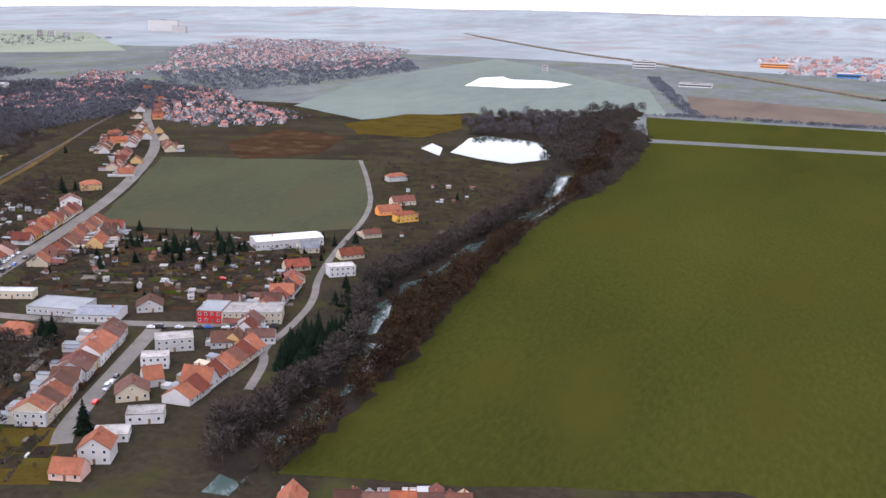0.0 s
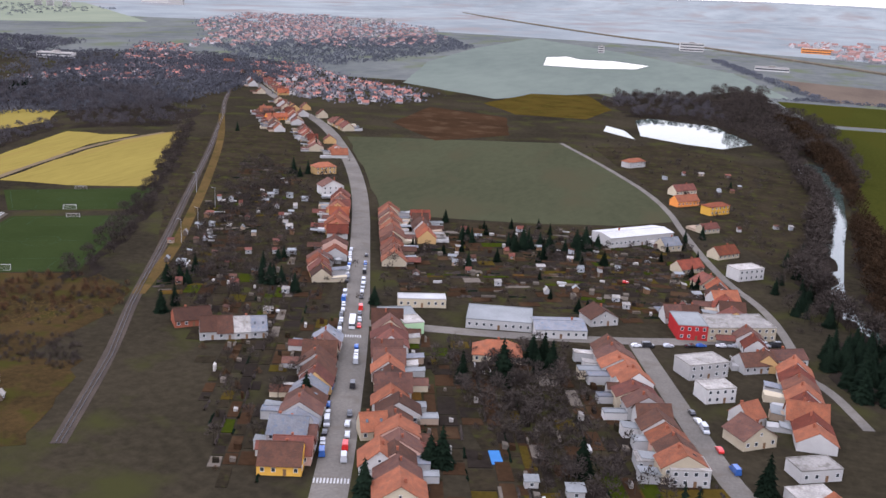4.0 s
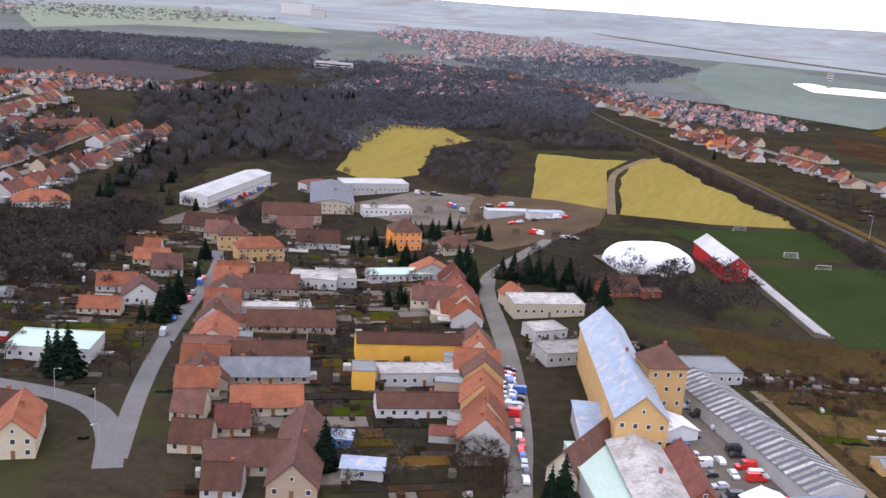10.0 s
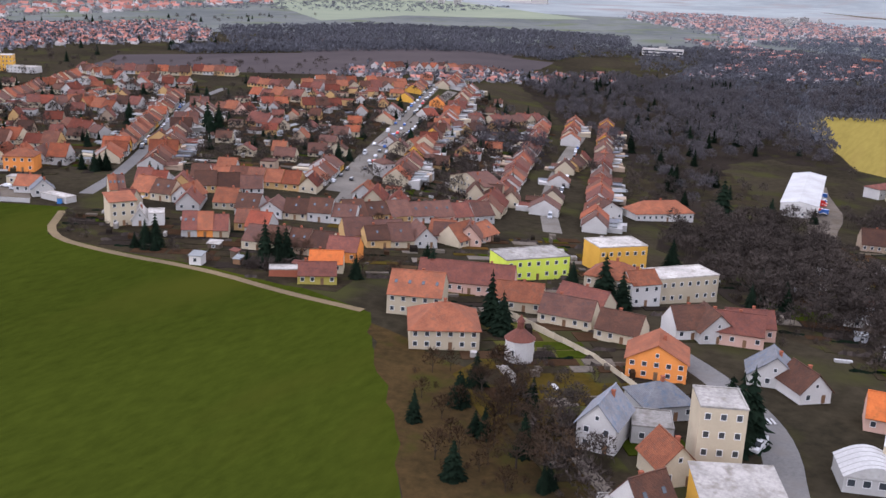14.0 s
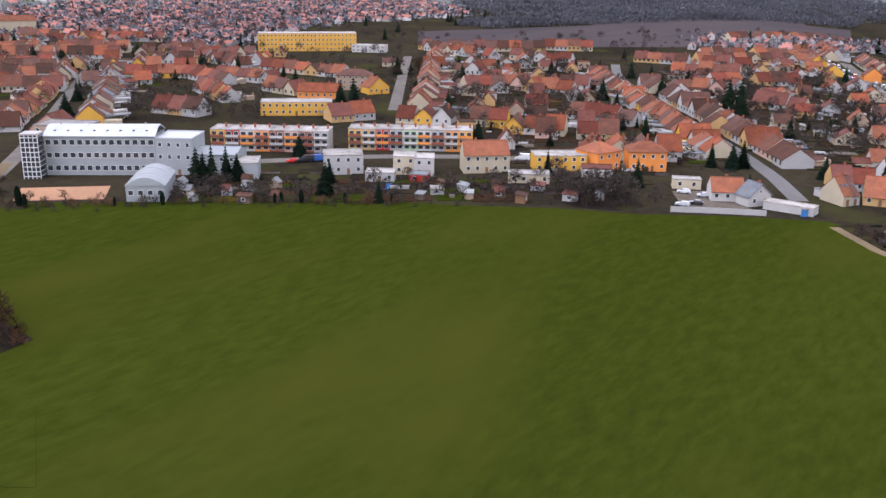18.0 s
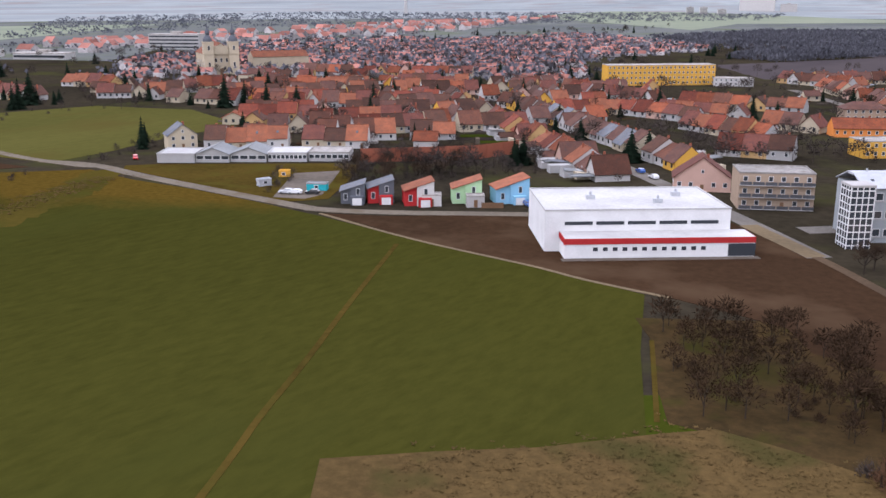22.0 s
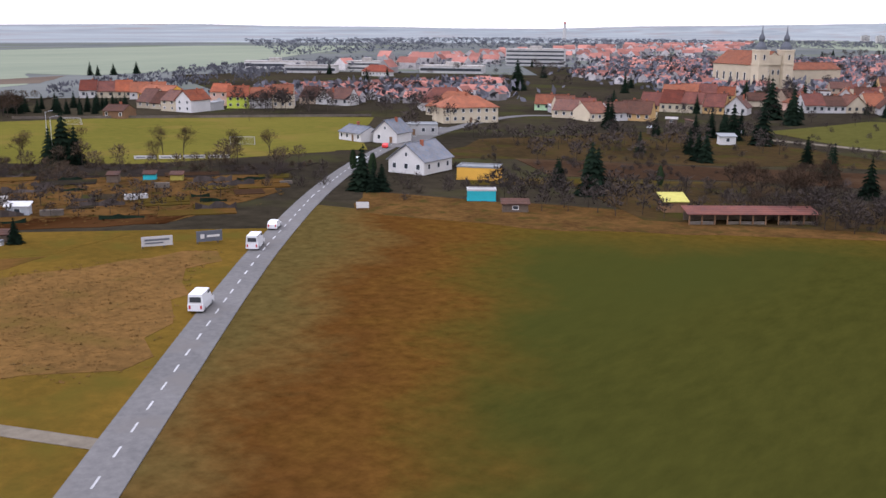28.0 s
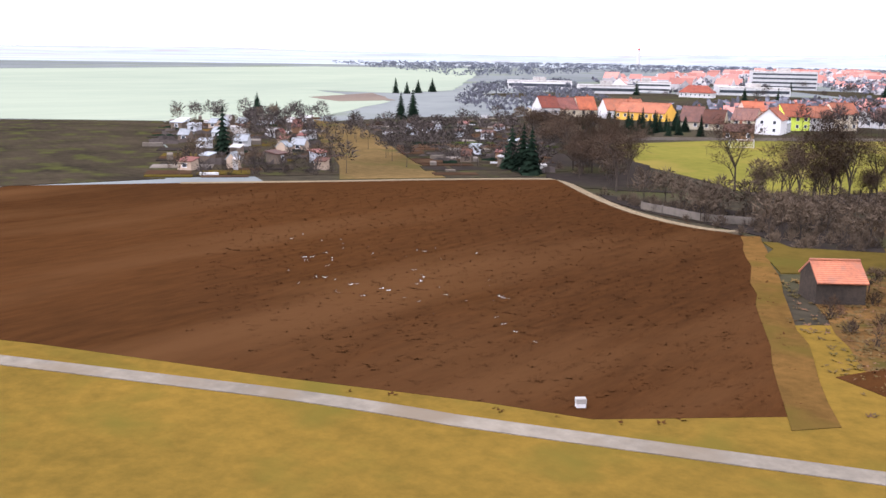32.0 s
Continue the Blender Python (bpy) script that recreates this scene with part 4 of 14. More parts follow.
def mass_tree_mesh(seed, height, width, n, mat="twig"):
    """A tree of a wood: a stem and a full crown of twig sprays."""
    r = random.Random(seed)
    t, c = Shape(), Shape()
    t.tube((0, 0, -0.2), (0, 0, height * 0.5), 0.2 * K, 0.1 * K, 4)
    for k in range(6):
        a = r.uniform(0, 6.283)
        t.tube((0, 0, height * r.uniform(0.2, 0.5)), (math.cos(a) * width * 0.6, math.sin(a) * width * 0.6, height * r.uniform(0.6, 0.9)), 0.08 * K, 0.03 * K, 3)
    for i in range(n):
        a, e, q = r.uniform(0, 6.283), r.uniform(-0.5, 1.5), r.random() ** 0.4
        b = Vector((math.cos(a) * math.cos(e) * width * q, math.sin(a) * math.cos(e) * width * q, height * (0.55 + 0.4 * math.sin(e) * q)))
        d = Vector((math.cos(a) * 0.6 + r.gauss(0, 0.5), math.sin(a) * 0.6 + r.gauss(0, 0.5), r.gauss(0.7, 0.5))).normalized()
        en = b + d * height * r.uniform(0.09, 0.2)
        o = d.orthogonal().normalized() * r.uniform(0.08, 0.15)
        if i % 2:
            o = d.cross(o)
        c.add([b - o, b + o, en], [(0, 1, 2)])
    return t.mesh("trunk", "bark"), c.mesh("crown", mat)


TREES = {}
for i in range(4):
    TREES["bare", i] = bare_tree_meshes(11 + i, 8.0 * K * 1.6, 0.95, 600)
    TREES["spruce", i] = spruce_meshes(31 + i, 9.0 * K * 1.4, 3.5 * K * (1.0 + 0.15 * i))
    TREES["bush", i] = bush_meshes(51 + i, 2.2 * K * 1.3, 2.2 * K)
    TREES["fruit", i] = bare_tree_meshes(71 + i, 4.2 * K * 1.5, 1.5, 220, trunk=0.13, reach=2)
for i in range(2):
    TREES["mass", i] = mass_tree_mesh(21 + i, 11.0 * K, 4.4 * K, 190)
    TREES["thuja", i] = thuja_meshes(41 + i, 4.5 * K * 1.4, 1.3 * K)
    TREES["redbush", i] = bush_meshes(61 + i, 3.0 * K * 1.3, 2.6 * K, "twig_red")
    TREES["poplar", i] = bare_tree_meshes(81 + i, 13.0 * K * 1.5, 0.42, 620)
    TREES["bare_c", i] = spray_tree_meshes(91 + i, 8.0 * K * 1.5, 3.6 * K, 120)
    TREES["fruit_c", i] = spray_tree_meshes(95 + i, 4.4 * K * 1.3, 2.4 * K, 62)
    TREES["poplar_c", i] = spray_tree_meshes(97 + i, 13.0 * K * 1.4, 2.2 * K, 110)
    TREES["bush_c", i] = bush_meshes(99 + i, 2.2 * K * 1.3, 2.2 * K, n=70)
TREE_WORDS = dict(bare=("bare_tree", "leafless deciduous tree with fine brown twigs", "tree"), spruce=("spruce_tree", "tall dark green spruce tree with drooping branches", "tree"),
                  bush=("bush", "leafless brown bush of tangled twigs", "bush"), fruit=("fruit_tree", "small leafless fruit tree in a garden", "tree"), thuja=("thuja", "dense dark green columnar thuja", "tree"),
                  redbush=("bush", "leafless rust-brown bush of tangled twigs", "bush"), poplar=("poplar_tree", "tall slender leafless tree with upright limbs", "tree"))


def variant(kind, r):
    return r.randrange(2 if (kind, 2) not in TREES else 4)


def tree(kind, x, y, size=1.0):
    r = random.Random(int(x * 17 + y * 29))
    a, b = TREES[kind, variant(kind, r)]
    name, label, cat = TREE_WORDS[kind]
    ob = new(name, a)
    k = size * r.uniform(0.85, 1.15)
    ob.matrix_basis = place(x, y, r.uniform(0, 360)) @ Matrix.Diagonal((k, k, k * r.uniform(0.9, 1.1), 1))
    child("crown", b, ob)
    return tagged(ob, label, cat)


GROVE = []


def grove(kind, x, y, size=1.0):
    """A tree deep in the gardens; all of these are joined at the end."""
    GROVE.append((kind, x, y, size))


RAW = {}


def raw(kind, i, k):
    if (kind, i, k) not in RAW:
        me = TREES[kind, i][k]
        v = np.empty(len(me.vertices) * 3)
        me.vertices.foreach_get("co", v)
        RAW[kind, i, k] = (v.reshape(-1, 3), [tuple(p.vertices) for p in me.polygons])
    return RAW[kind, i, k]


def join_trees(name, stand, label, seed=1, cheap=True, crown="twig_mass"):
    """Many trees as one mesh; stand: kind, x, y, size."""
    allv, allf, slot, base = [], [], [], 0
    pr = random.Random(seed)
    for kind, x, y, size in stand:
        if not is_free(x, y):
            continue
        kind = kind + "_c" if (kind + "_c", 0) in TREES and cheap else kind
        i = variant(kind, pr)
        sc, a = size * pr.uniform(0.75, 1.2), pr.uniform(0, 6.28)
        ca, sa = math.cos(a) * sc, math.sin(a) * sc
        for k in (0, 1):
            v, f = raw(kind, i, k)
            w = np.empty_like(v)
            w[:, 0], w[:, 1], w[:, 2] = v[:, 0] * ca - v[:, 1] * sa + x, v[:, 0] * sa + v[:, 1] * ca + y, v[:, 2] * sc + dip(x, y)
            allv.append(w)
            allf += [tuple(j + base for j in q) for q in f]
            slot += [3 if k == 0 else 1 if kind in ("spruce", "thuja") else 2 if kind == "redbush" else 0] * len(f)
            base += len(v)
    me = bpy.data.meshes.new(name)
    me.from_pydata(np.concatenate(allv).tolist(), [], allf)
    for m in (crown, "needle", "twig_red", "bark"):
        me.materials.append(MAT[m])
    me.polygons.foreach_set("material_index", slot)
    me.update()
    return tagged(new(name, me), label, "trees", kind="stuff")


def inside(p, poly):
    c, n = False, len(poly)
    for i in range(n):
        (x0, y0), (x1, y1) = poly[i], poly[i - 1]
        if (y0 > p[1]) != (y1 > p[1]) and p[0] < (x1 - x0) * (p[1] - y0) / (y1 - y0) + x0:
            c = not c
    return c


def spots(poly, n, seed, gap=0.0):
    """n random places inside an outline, at least gap apart."""
    r = random.Random(seed)
    xs, ys = [p[0] for p in poly], [p[1] for p in poly]
    out, tries = [], 0
    while len(out) < n and tries < n * 40:
        tries += 1
        p = (r.uniform(min(xs), max(xs)), r.uniform(min(ys), max(ys)))
        if inside(p, poly) and all(math.dist(p, q) > gap for q in out[-60:]):
            out.append(p)
    return out


def wood(name, poly, n, kinds="mass", size=1.0, seed=1, label="dense leafless winter woodland", floor="litter", cheap=False, crown="twig_mass"):
    """A wood nobody could count."""
    pr = random.Random(seed)
    if floor:
        patch("floor_" + name, floor, poly, "dark leaf litter under bare trees", "ground", 5, 2.6)
    return join_trees(name, [(pr.choice(kinds.split()), x, y, size * pr.uniform(0.8, 1.1)) for x, y in spots(poly, n, seed, 1.0)], label, seed, cheap, crown)


def canopy(name, poly, n, size, seed, label="distant leafless woodland", mat="wood_mass"):
    """Far woodland: low crowns of crossed sprays, joined."""
    r = random.Random(seed)
    s = Shape()
    for x, y in spots(poly, int(n * 1.7), seed):
        h, w = size * r.uniform(0.5, 0.95), size * r.uniform(0.4, 0.65)
        for k in range(18):
            a, e = r.uniform(0, 6.283), r.uniform(0.0, 1.5)
            c = Vector((x + math.cos(a) * math.cos(e) * w, y + math.sin(a) * math.cos(e) * w, h * (0.05 + 0.62 * math.sin(e))))
            d = Vector((math.cos(a) * 0.5 + r.gauss(0, 0.3), math.sin(a) * 0.5 + r.gauss(0, 0.3), 1)).normalized() * h * r.uniform(0.25, 0.45)
            o = d.orthogonal().normalized() * w * r.uniform(0.12, 0.24)
            if k % 2:
                o = d.cross(o).normalized() * o.length
            c.z += dip(x, y)
            s.add([c - o, c + o, c + d], [(0, 1, 2)])
    return tagged(new(name, s.mesh(name, mat)), label, "trees", kind="stuff")


def far_houses(name, poly, n, seed, size=1.0, label="distant houses with red tile roofs", tall=1.0):
    """A far part of a town: gabled houses joined into one mesh."""
    r = random.Random(seed)
    s = Shape()
    size *= 0.74
    # groups farther off take the colour set with stronger painted haze
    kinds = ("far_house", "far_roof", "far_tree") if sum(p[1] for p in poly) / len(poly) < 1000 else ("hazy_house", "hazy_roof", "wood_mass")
    for x, y in spots(poly, int(n * 1.5), seed, 4):
        w, d, h, ri, a = r.uniform(9, 15) * K * size, r.uniform(8, 10) * K * size, r.uniform(2.6, 5) * K * size * tall, r.uniform(2.8, 4.4) * K * size, r.choice((0.3, 0.35, 1.87, 1.9)) + r.uniform(-0.2, 0.2)
        ca, sa = math.cos(a), math.sin(a)
        loc = [(-w / 2, -d / 2, 0), (w / 2, -d / 2, 0), (w / 2, d / 2, 0), (-w / 2, d / 2, 0), (-w / 2, -d / 2, h), (w / 2, -d / 2, h), (w / 2, d / 2, h), (-w / 2, d / 2, h), (-w / 2, 0, h + ri), (w / 2, 0, h + ri)]
        vs = [(x + p * ca - q * sa, y + p * sa + q * ca, z + dip(x, y)) for p, q, z in loc]
        s.add(vs, [(0, 1, 5, 4), (1, 2, 6, 5), (2, 3, 7, 6), (3, 0, 4, 7), (4, 8, 7), (5, 6, 9)], 0)
        s.add([vs[i] for i in (4, 5, 9, 8)], [(0, 1, 2, 3)], 1)
        s.add([vs[i] for i in (6, 7, 8, 9)], [(0, 1, 2, 3)], 1)
        for k in range(13):
            g = Vector((x + r.gauss(0, 7.5), y + r.gauss(0, 7.5), r.uniform(0.4, 3.6) + dip(x, y)))
            e = Vector((r.gauss(0, 1), r.gauss(0, 1), r.gauss(0.5, 0.8))).normalized() * r.uniform(0.8, 1.8)
            o = e.orthogonal().normalized() * r.uniform(0.4, 1.0)
            s.add([g - e, g - o, g + e, g + o], [(0, 1, 2, 3)], 2)
    return tagged(new(name, s.mesh(name, *kinds)), label, "houses", kind="stuff")


# ---------- vehicles ----------
def car_meshes(kind):
    l, w, h, nose, top0, top1 = {"car": (4.3, 1.75, 1.45, 0.95, 0.30, 0.82), "van": (5.4, 2.0, 2.4, 1.15, 0.2, 0.99), "bus": (11.5, 2.5, 3.1, 3.0, 0.02, 0.99)}[kind]
    l, w, h, nose = l * K, w * K, h * K, nose * K
    b, g = Shape(), Shape()
    zb = 0.28 * K
    prof = [(0, zb), (l, zb), (l, nose), (l * (1 - 0.02), nose), (l * top1, h), (l * (top0 + 0.12), h), (l * top0, nose), (0, nose * 0.82)]
    n = len(prof)
    vs = [(x - l / 2, -w / 2 * (0.86 if z > nose * 1.05 else 1), z) for x, z in prof] + [(x - l / 2, w / 2 * (0.86 if z > nose * 1.05 else 1), z) for x, z in prof]
    b.add(vs, [tuple(range(n)), tuple(range(2 * n - 1, n - 1, -1))] + [(i, (i + 1) % n + 0, (i + 1) % n + n, i + n)[::-1] for i in range(n)])
    z0, z1 = nose * 1.06, h * 0.93
    if kind != "bus":
        y, xb, xt = w / 2 * 0.93 + 0.012, l * (0.9 if kind == "car" else 0.5) - l / 2, l * (top1 - 0.02 if kind == "car" else 0.5) - l / 2
        x0, x1 = l * (top0 + 0.005) - l / 2 - 0.02, l * (top0 + 0.11) - l / 2 - 0.02
        g.add([(k * p[0], p[1] * k2, p[2]) for k, k2 in ((1, -1), (1, 1)) for p in ((xb, y, z0), (x0, y, z0), (x1, y * 0.95, z1), (xt, y * 0.95, z1))], [(0, 1, 2, 3), (4, 5, 6, 7), (1, 5, 6, 2)])
    else:
        x, y = l / 2 - 0.1, w / 2 + 0.012
        g.add([(x, -y, h * 0.5), (-l / 2 - 0.012, -y, h * 0.5), (-l / 2 - 0.012, -y, h * 0.82), (x, -y, h * 0.82), (x, y, h * 0.5), (-l / 2 - 0.012, y, h * 0.5), (-l / 2 - 0.012, y, h * 0.82), (x, y, h * 0.82)], [(0, 1, 2, 3), (4, 5, 6, 7), (1, 5, 6, 2)])
    wh = Shape()
    wh.tube((0, -0.11 * K, 0), (0, 0.11 * K, 0), 0.31 * K, 0.31 * K, 10, caps=True)
    return b, g, wh, l, w


CARMESH = {}


def vehicle(kind, x, y, turn, colour="white", near=False):
    key = (kind, colour, near)
    if key not in CARMESH:
        b, g, wh, l, w = car_meshes(kind)
        for sx in () if near else (-0.31, 0.31):
            b.tube((l * sx, -w * 0.5, 0.31 * K), (l * sx, w * 0.5, 0.31 * K), 0.31 * K, 0.31 * K, 10, 1, True)
        CARMESH[key] = (b.mesh("body", CARS[colour], "tyre"), g.mesh("glazing", "glass"), cached(("wheel", kind), lambda: wh.mesh("wheel", "tyre")), l, w)
    b, g, wh, l, w = CARMESH[key]
    top = new("bus" if kind == "bus" else "van" if kind == "van" else "car")
    top.matrix_basis = place(x, y, turn, LEVEL[0] + 0.02)
    child("body", b, top)
    child("glazing", g, top, "dark glass")
    if near:
        for sx in (-0.31, 0.31):
            for sy in (-0.45, 0.45):
                child("wheel", wh, top, "", pose(l * sx, w * sy, 0.31 * K))
        for sy in (-0.36, 0.36):
            child("headlight", cached("headlight", lambda: Shape().box(-0.03, 0.03, -0.13, 0.13, -0.06, 0.06).mesh("headlight", "frame")), top, "clear headlight", pose(-l / 2 - 0.01, w * sy, 0.62 * K))
            child("tail_light", cached("tail_light", lambda: Shape().box(-0.03, 0.03, -0.07, 0.07, -0.13, 0.13).mesh("tail_light", "red")), top, "red tail light", pose(l / 2 + 0.01, w * sy, 0.8 * K))
        if kind == "van":
            child("rear_window", cached("rear_window", lambda: Shape().box(-0.015, 0.015, -0.42, 0.42, -0.2, 0.2).mesh("rear_window", "glass")), top, "dark rear glass", pose(l / 2 * 0.985, 0, 1.75 * K))
    return tagged(top, "%s %s parked on the ground" % (colour, {"car": "passenger car", "van": "delivery van", "bus": "city bus"}[kind]), kind)


def parked(p, q, n, seed, across=False, skip=0.25, kinds="car car car van"):
    """Cars along a line from p to q, end to end or side by side."""
    r = random.Random(seed)
    p, q = Vector(p), Vector(q)
    a = math.degrees(math.atan2(q.y - p.y, q.x - p.x))
    for i in range(n):
        if r.random() < skip:
            continue
        c = p.lerp(q, (i + 0.5) / n)
        vehicle(r.choice(kinds.split()), c.x + r.uniform(-0.2, 0.2), c.y + r.uniform(-0.2, 0.2), a + (90 if across else 0) + r.choice((0, 180)) + r.uniform(-3, 3), r.choice("white silver silver black black blue red".split()))


def lamp_post(x, y, turn, h=9):
    s = Shape()
    s.tube((0, 0, 0), (0, 0, h * K), 0.1 * K, 0.06 * K, 6).tube((0, 0, h * K), (1.6 * K, 0, h * K + 0.2), 0.05 * K, 0.04 * K, 5)
    me = cached(("lamp", h), lambda: s.mesh("pole", "metal"))
    ob = new("street_lamp")
    ob.matrix_basis = place(x, y, turn)
    child("pole", me, ob)
    child("lamp_head", cached("lamphead", lambda: Shape().box(0, 0.7 * K, -0.15 * K, 0.15 * K, -0.06, 0.03).mesh("lamp_head", "metal")), ob, "", pose(1.5 * K, 0, h * K + 0.2))
    return tagged(ob, "grey steel street lamp with a curved arm", "street lamp")


def fence(pts, h=1.6, mat="wood", post=4.0, label="weathered board fence"):
    """A fence along a line: posts and the board panels between them."""
    top = new("fence")
    top.matrix_basis = place(*pts[0])
    o = Vector(pts[0])
    for a, c in zip(pts, pts[1:]):
        a, c = Vector(a) - o, Vector(c) - o
        n = max(1, int((c - a).length / (post * K)))
        turn, step = math.degrees(math.atan2((c - a).y, (c - a).x)), (c - a).length / n
        bar = Shape().box(0, step, -0.03, 0.03, 0.03, h * K).mesh("panel", mat)
        for i in range(n):
            p = a.lerp(c, i / n)
            child("panel", bar, top, "", pose(p.x, p.y, 0, 0, 0, turn))
            child("post", cached(("post", h, mat), lambda: Shape().box(-0.06, 0.06, -0.07, 0.07, 0, h * K + 0.08).mesh("post", mat)), top, "", pose(p.x, p.y, 0, 0, 0, turn))
    return tagged(top, label, "fence")


def plots(name, poly, turn, seed, keep=0.72, size=(3, 9), odds=None, sheds=0.22):
    """Small garden beds, grass strips, paths and heaps between the houses, too many to count, joined."""
    r = random.Random(seed)
    z0 = next_level(squares([tuple(p) for p in poly]))
    mats = ("clay", "garden", "litter", "meadow", "crop", "dry", "yard", "membrane", "twig_mass", "needle", "sheet")
    odds = odds or (6, 6, 6, 1.0, 1.5, 0.1, 0.8, 0.0)
    s = Shape()
    a = radians(turn)
    u, v = Vector((math.cos(a), math.sin(a))), Vector((-math.sin(a), math.cos(a)))
    pu, pv = [Vector(p).dot(u) for p in poly], [Vector(p).dot(v) for p in poly]
    y = min(pv)
    while y < max(pv):
        dy = r.uniform(*size) * K
        x = min(pu)
        while x < max(pu):
            dx = r.uniform(*size) * K * 1.9
            c = u * (x + dx / 2) + v * (y + dy / 2)
            if r.random() < keep and inside((c.x, c.y), poly) and all(is_free(*(u * (x + i * dx) + v * (y + j * dy))) for i in (0, 0.5, 1) for j in (0, 0.33, 0.66, 1)):
                k = r.choices(range(8), odds)[0]
                e = r.uniform(0.02, 0.1)
                q = [u * (x + i * dx) + v * (y + j * dy) for i, j in ((e, e), (1 - e, e * 2), (1 - e, 1 - e), (e, 1 - e))]
                z = z0 + r.uniform(0.01, 0.09)
                s.add([(p.x, p.y, 0) for p in q] + [(p.x, p.y, z) for p in q], [(4, 5, 6, 7), (0, 1, 5, 4), (1, 2, 6, 5), (2, 3, 7, 6), (3, 0, 4, 7)], k)
                if r.random() < sheds:
                    b, bw, bd, bh = q[0].lerp(q[2], r.uniform(0.2, 0.8)), r.uniform(0.5, 1.7), r.uniform(0.5, 1.3), r.uniform(0.5, 1.4)
                    w4 = [b + u * (i * bw) + v * (j * bd) for i, j in ((-0.5, -0.5), (0.5, -0.5), (0.5, 0.5), (-0.5, 0.5))]
                    s.add([(p.x, p.y, 0) for p in w4] + [(p.x, p.y, bh) for p in w4[:2]] + [(p.x, p.y, bh * 1.25) for p in w4[2:]], [(4, 5, 6, 7), (0, 1, 5, 4), (1, 2, 6, 5), (2, 3, 7, 6), (3, 0, 4, 7)], r.choice((0, 1, 2, 2, 6, 6, 7)))
            x += dx
        y += dy
        x = min(pu) + r.uniform(0, 4)
        while x < max(pu) and r.random() < 0.93:
            run, green = r.uniform(1.5, 6.5), r.random()
            end = u * (x + run) + v * y
            if inside((end.x, end.y), poly) and r.random() < 0.62:
                if green < 0.78:
                    k, ring = int(run / 0.8) + 2, []
                    for i in range(k):
                        c, hh = u * (x + run * i / (k - 1)) + v * (y + r.gauss(0, 0.08)), r.uniform(0.25, 0.95) * (0.6 if green < 0.4 else 1.0)
                        ring.append((c, hh, r.uniform(0.15, 0.38)) if is_free(c.x, c.y) else None)
                    for a0, a1 in zip(ring, ring[1:]):
                        if a0 and a1:
                            s.add([(*(a0[0] - v * a0[2]), 0), (*a0[0], a0[1]), (*(a0[0] + v * a0[2]), 0), (*(a1[0] - v * a1[2]), 0), (*a1[0], a1[1]), (*(a1[0] + v * a1[2]), 0)], [(0, 3, 4, 1), (1, 4, 5, 2)], 9 if green < 0.3 else 8)
                else:
                    c = u * x + v * y
                    if is_free(c.x, c.y) and is_free(end.x, end.y):
                        hh, ww, e = r.uniform(0.2, 0.75), r.uniform(0.1, 0.45), r.uniform(0.3, 0.8)
                        end = c.lerp(end, e)
                        s.add([(*(c - v * ww), 0), (*(c - v * ww), hh), (*(c + v * ww), hh), (*(c + v * ww), 0), (*(end - v * ww), 0), (*(end - v * ww), hh), (*(end + v * ww), hh), (*(end + v * ww), 0)], [(0, 4, 5, 1), (1, 5, 6, 2), (2, 6, 7, 3), (0, 1, 2, 3), (4, 7, 6, 5)], 10 if green > 0.9 else 6)
            x += run + r.uniform(0.5, 5.0)
    s.v = [(px, py, pz + dip(px, py)) for px, py, pz in s.v]
    return tagged(new(name, s.mesh(name, *mats)), "patchwork of winter garden beds, grass strips and heaps", "gardens", kind="stuff")


def zebra(road, x, y, turn, span):
    """Painted crossing bars on a road; turn: the road's direction."""
    ob = bpy.data.objects[road]
    z = max(v.co.z for v in ob.data.vertices) + 0.004
    n = int(span / 1.0)
    bar = cached("stripe", lambda: Shape().box(-1.5 * K, 1.5 * K, -0.25 * K, 0.25 * K, 0, 0.006).mesh("stripe", "paint"))
    for i in range(n):
        u = (i + 0.5 - n / 2) * span / n * K
        child("stripe", bar, ob, "", pose(x, y, z, 0, 0, turn) @ pose(0, u, 0))


def tufts(name, poly, n, seed, mat, size=0.4, label="tussocks of dry winter grass"):
    """Grass tussocks nobody could count, joined."""
    r = random.Random(seed)
    s = Shape()
    for x, y in spots(poly, n, seed):
        x, y = x + r.gauss(0, 1.2), y + r.gauss(0, 1.2)
        k = size * r.uniform(0.5, 1.5)
        for i in range(5):
            a, l = r.uniform(0, 6.283), k * r.uniform(0.5, 1.0)
            c, d = Vector((x + math.cos(a) * k * 0.25, y + math.sin(a) * k * 0.25, 0.05)), Vector((math.cos(a) * l * 0.8, math.sin(a) * l * 0.8, l * r.uniform(0.12, 0.4)))
            o = Vector((-math.sin(a), math.cos(a), 0)) * k * 0.22
            s.add([c - o, c + o, c + d], [(0, 1, 2)])
    return tagged(new(name, s.mesh(name, mat)), label, "grass", kind="stuff")


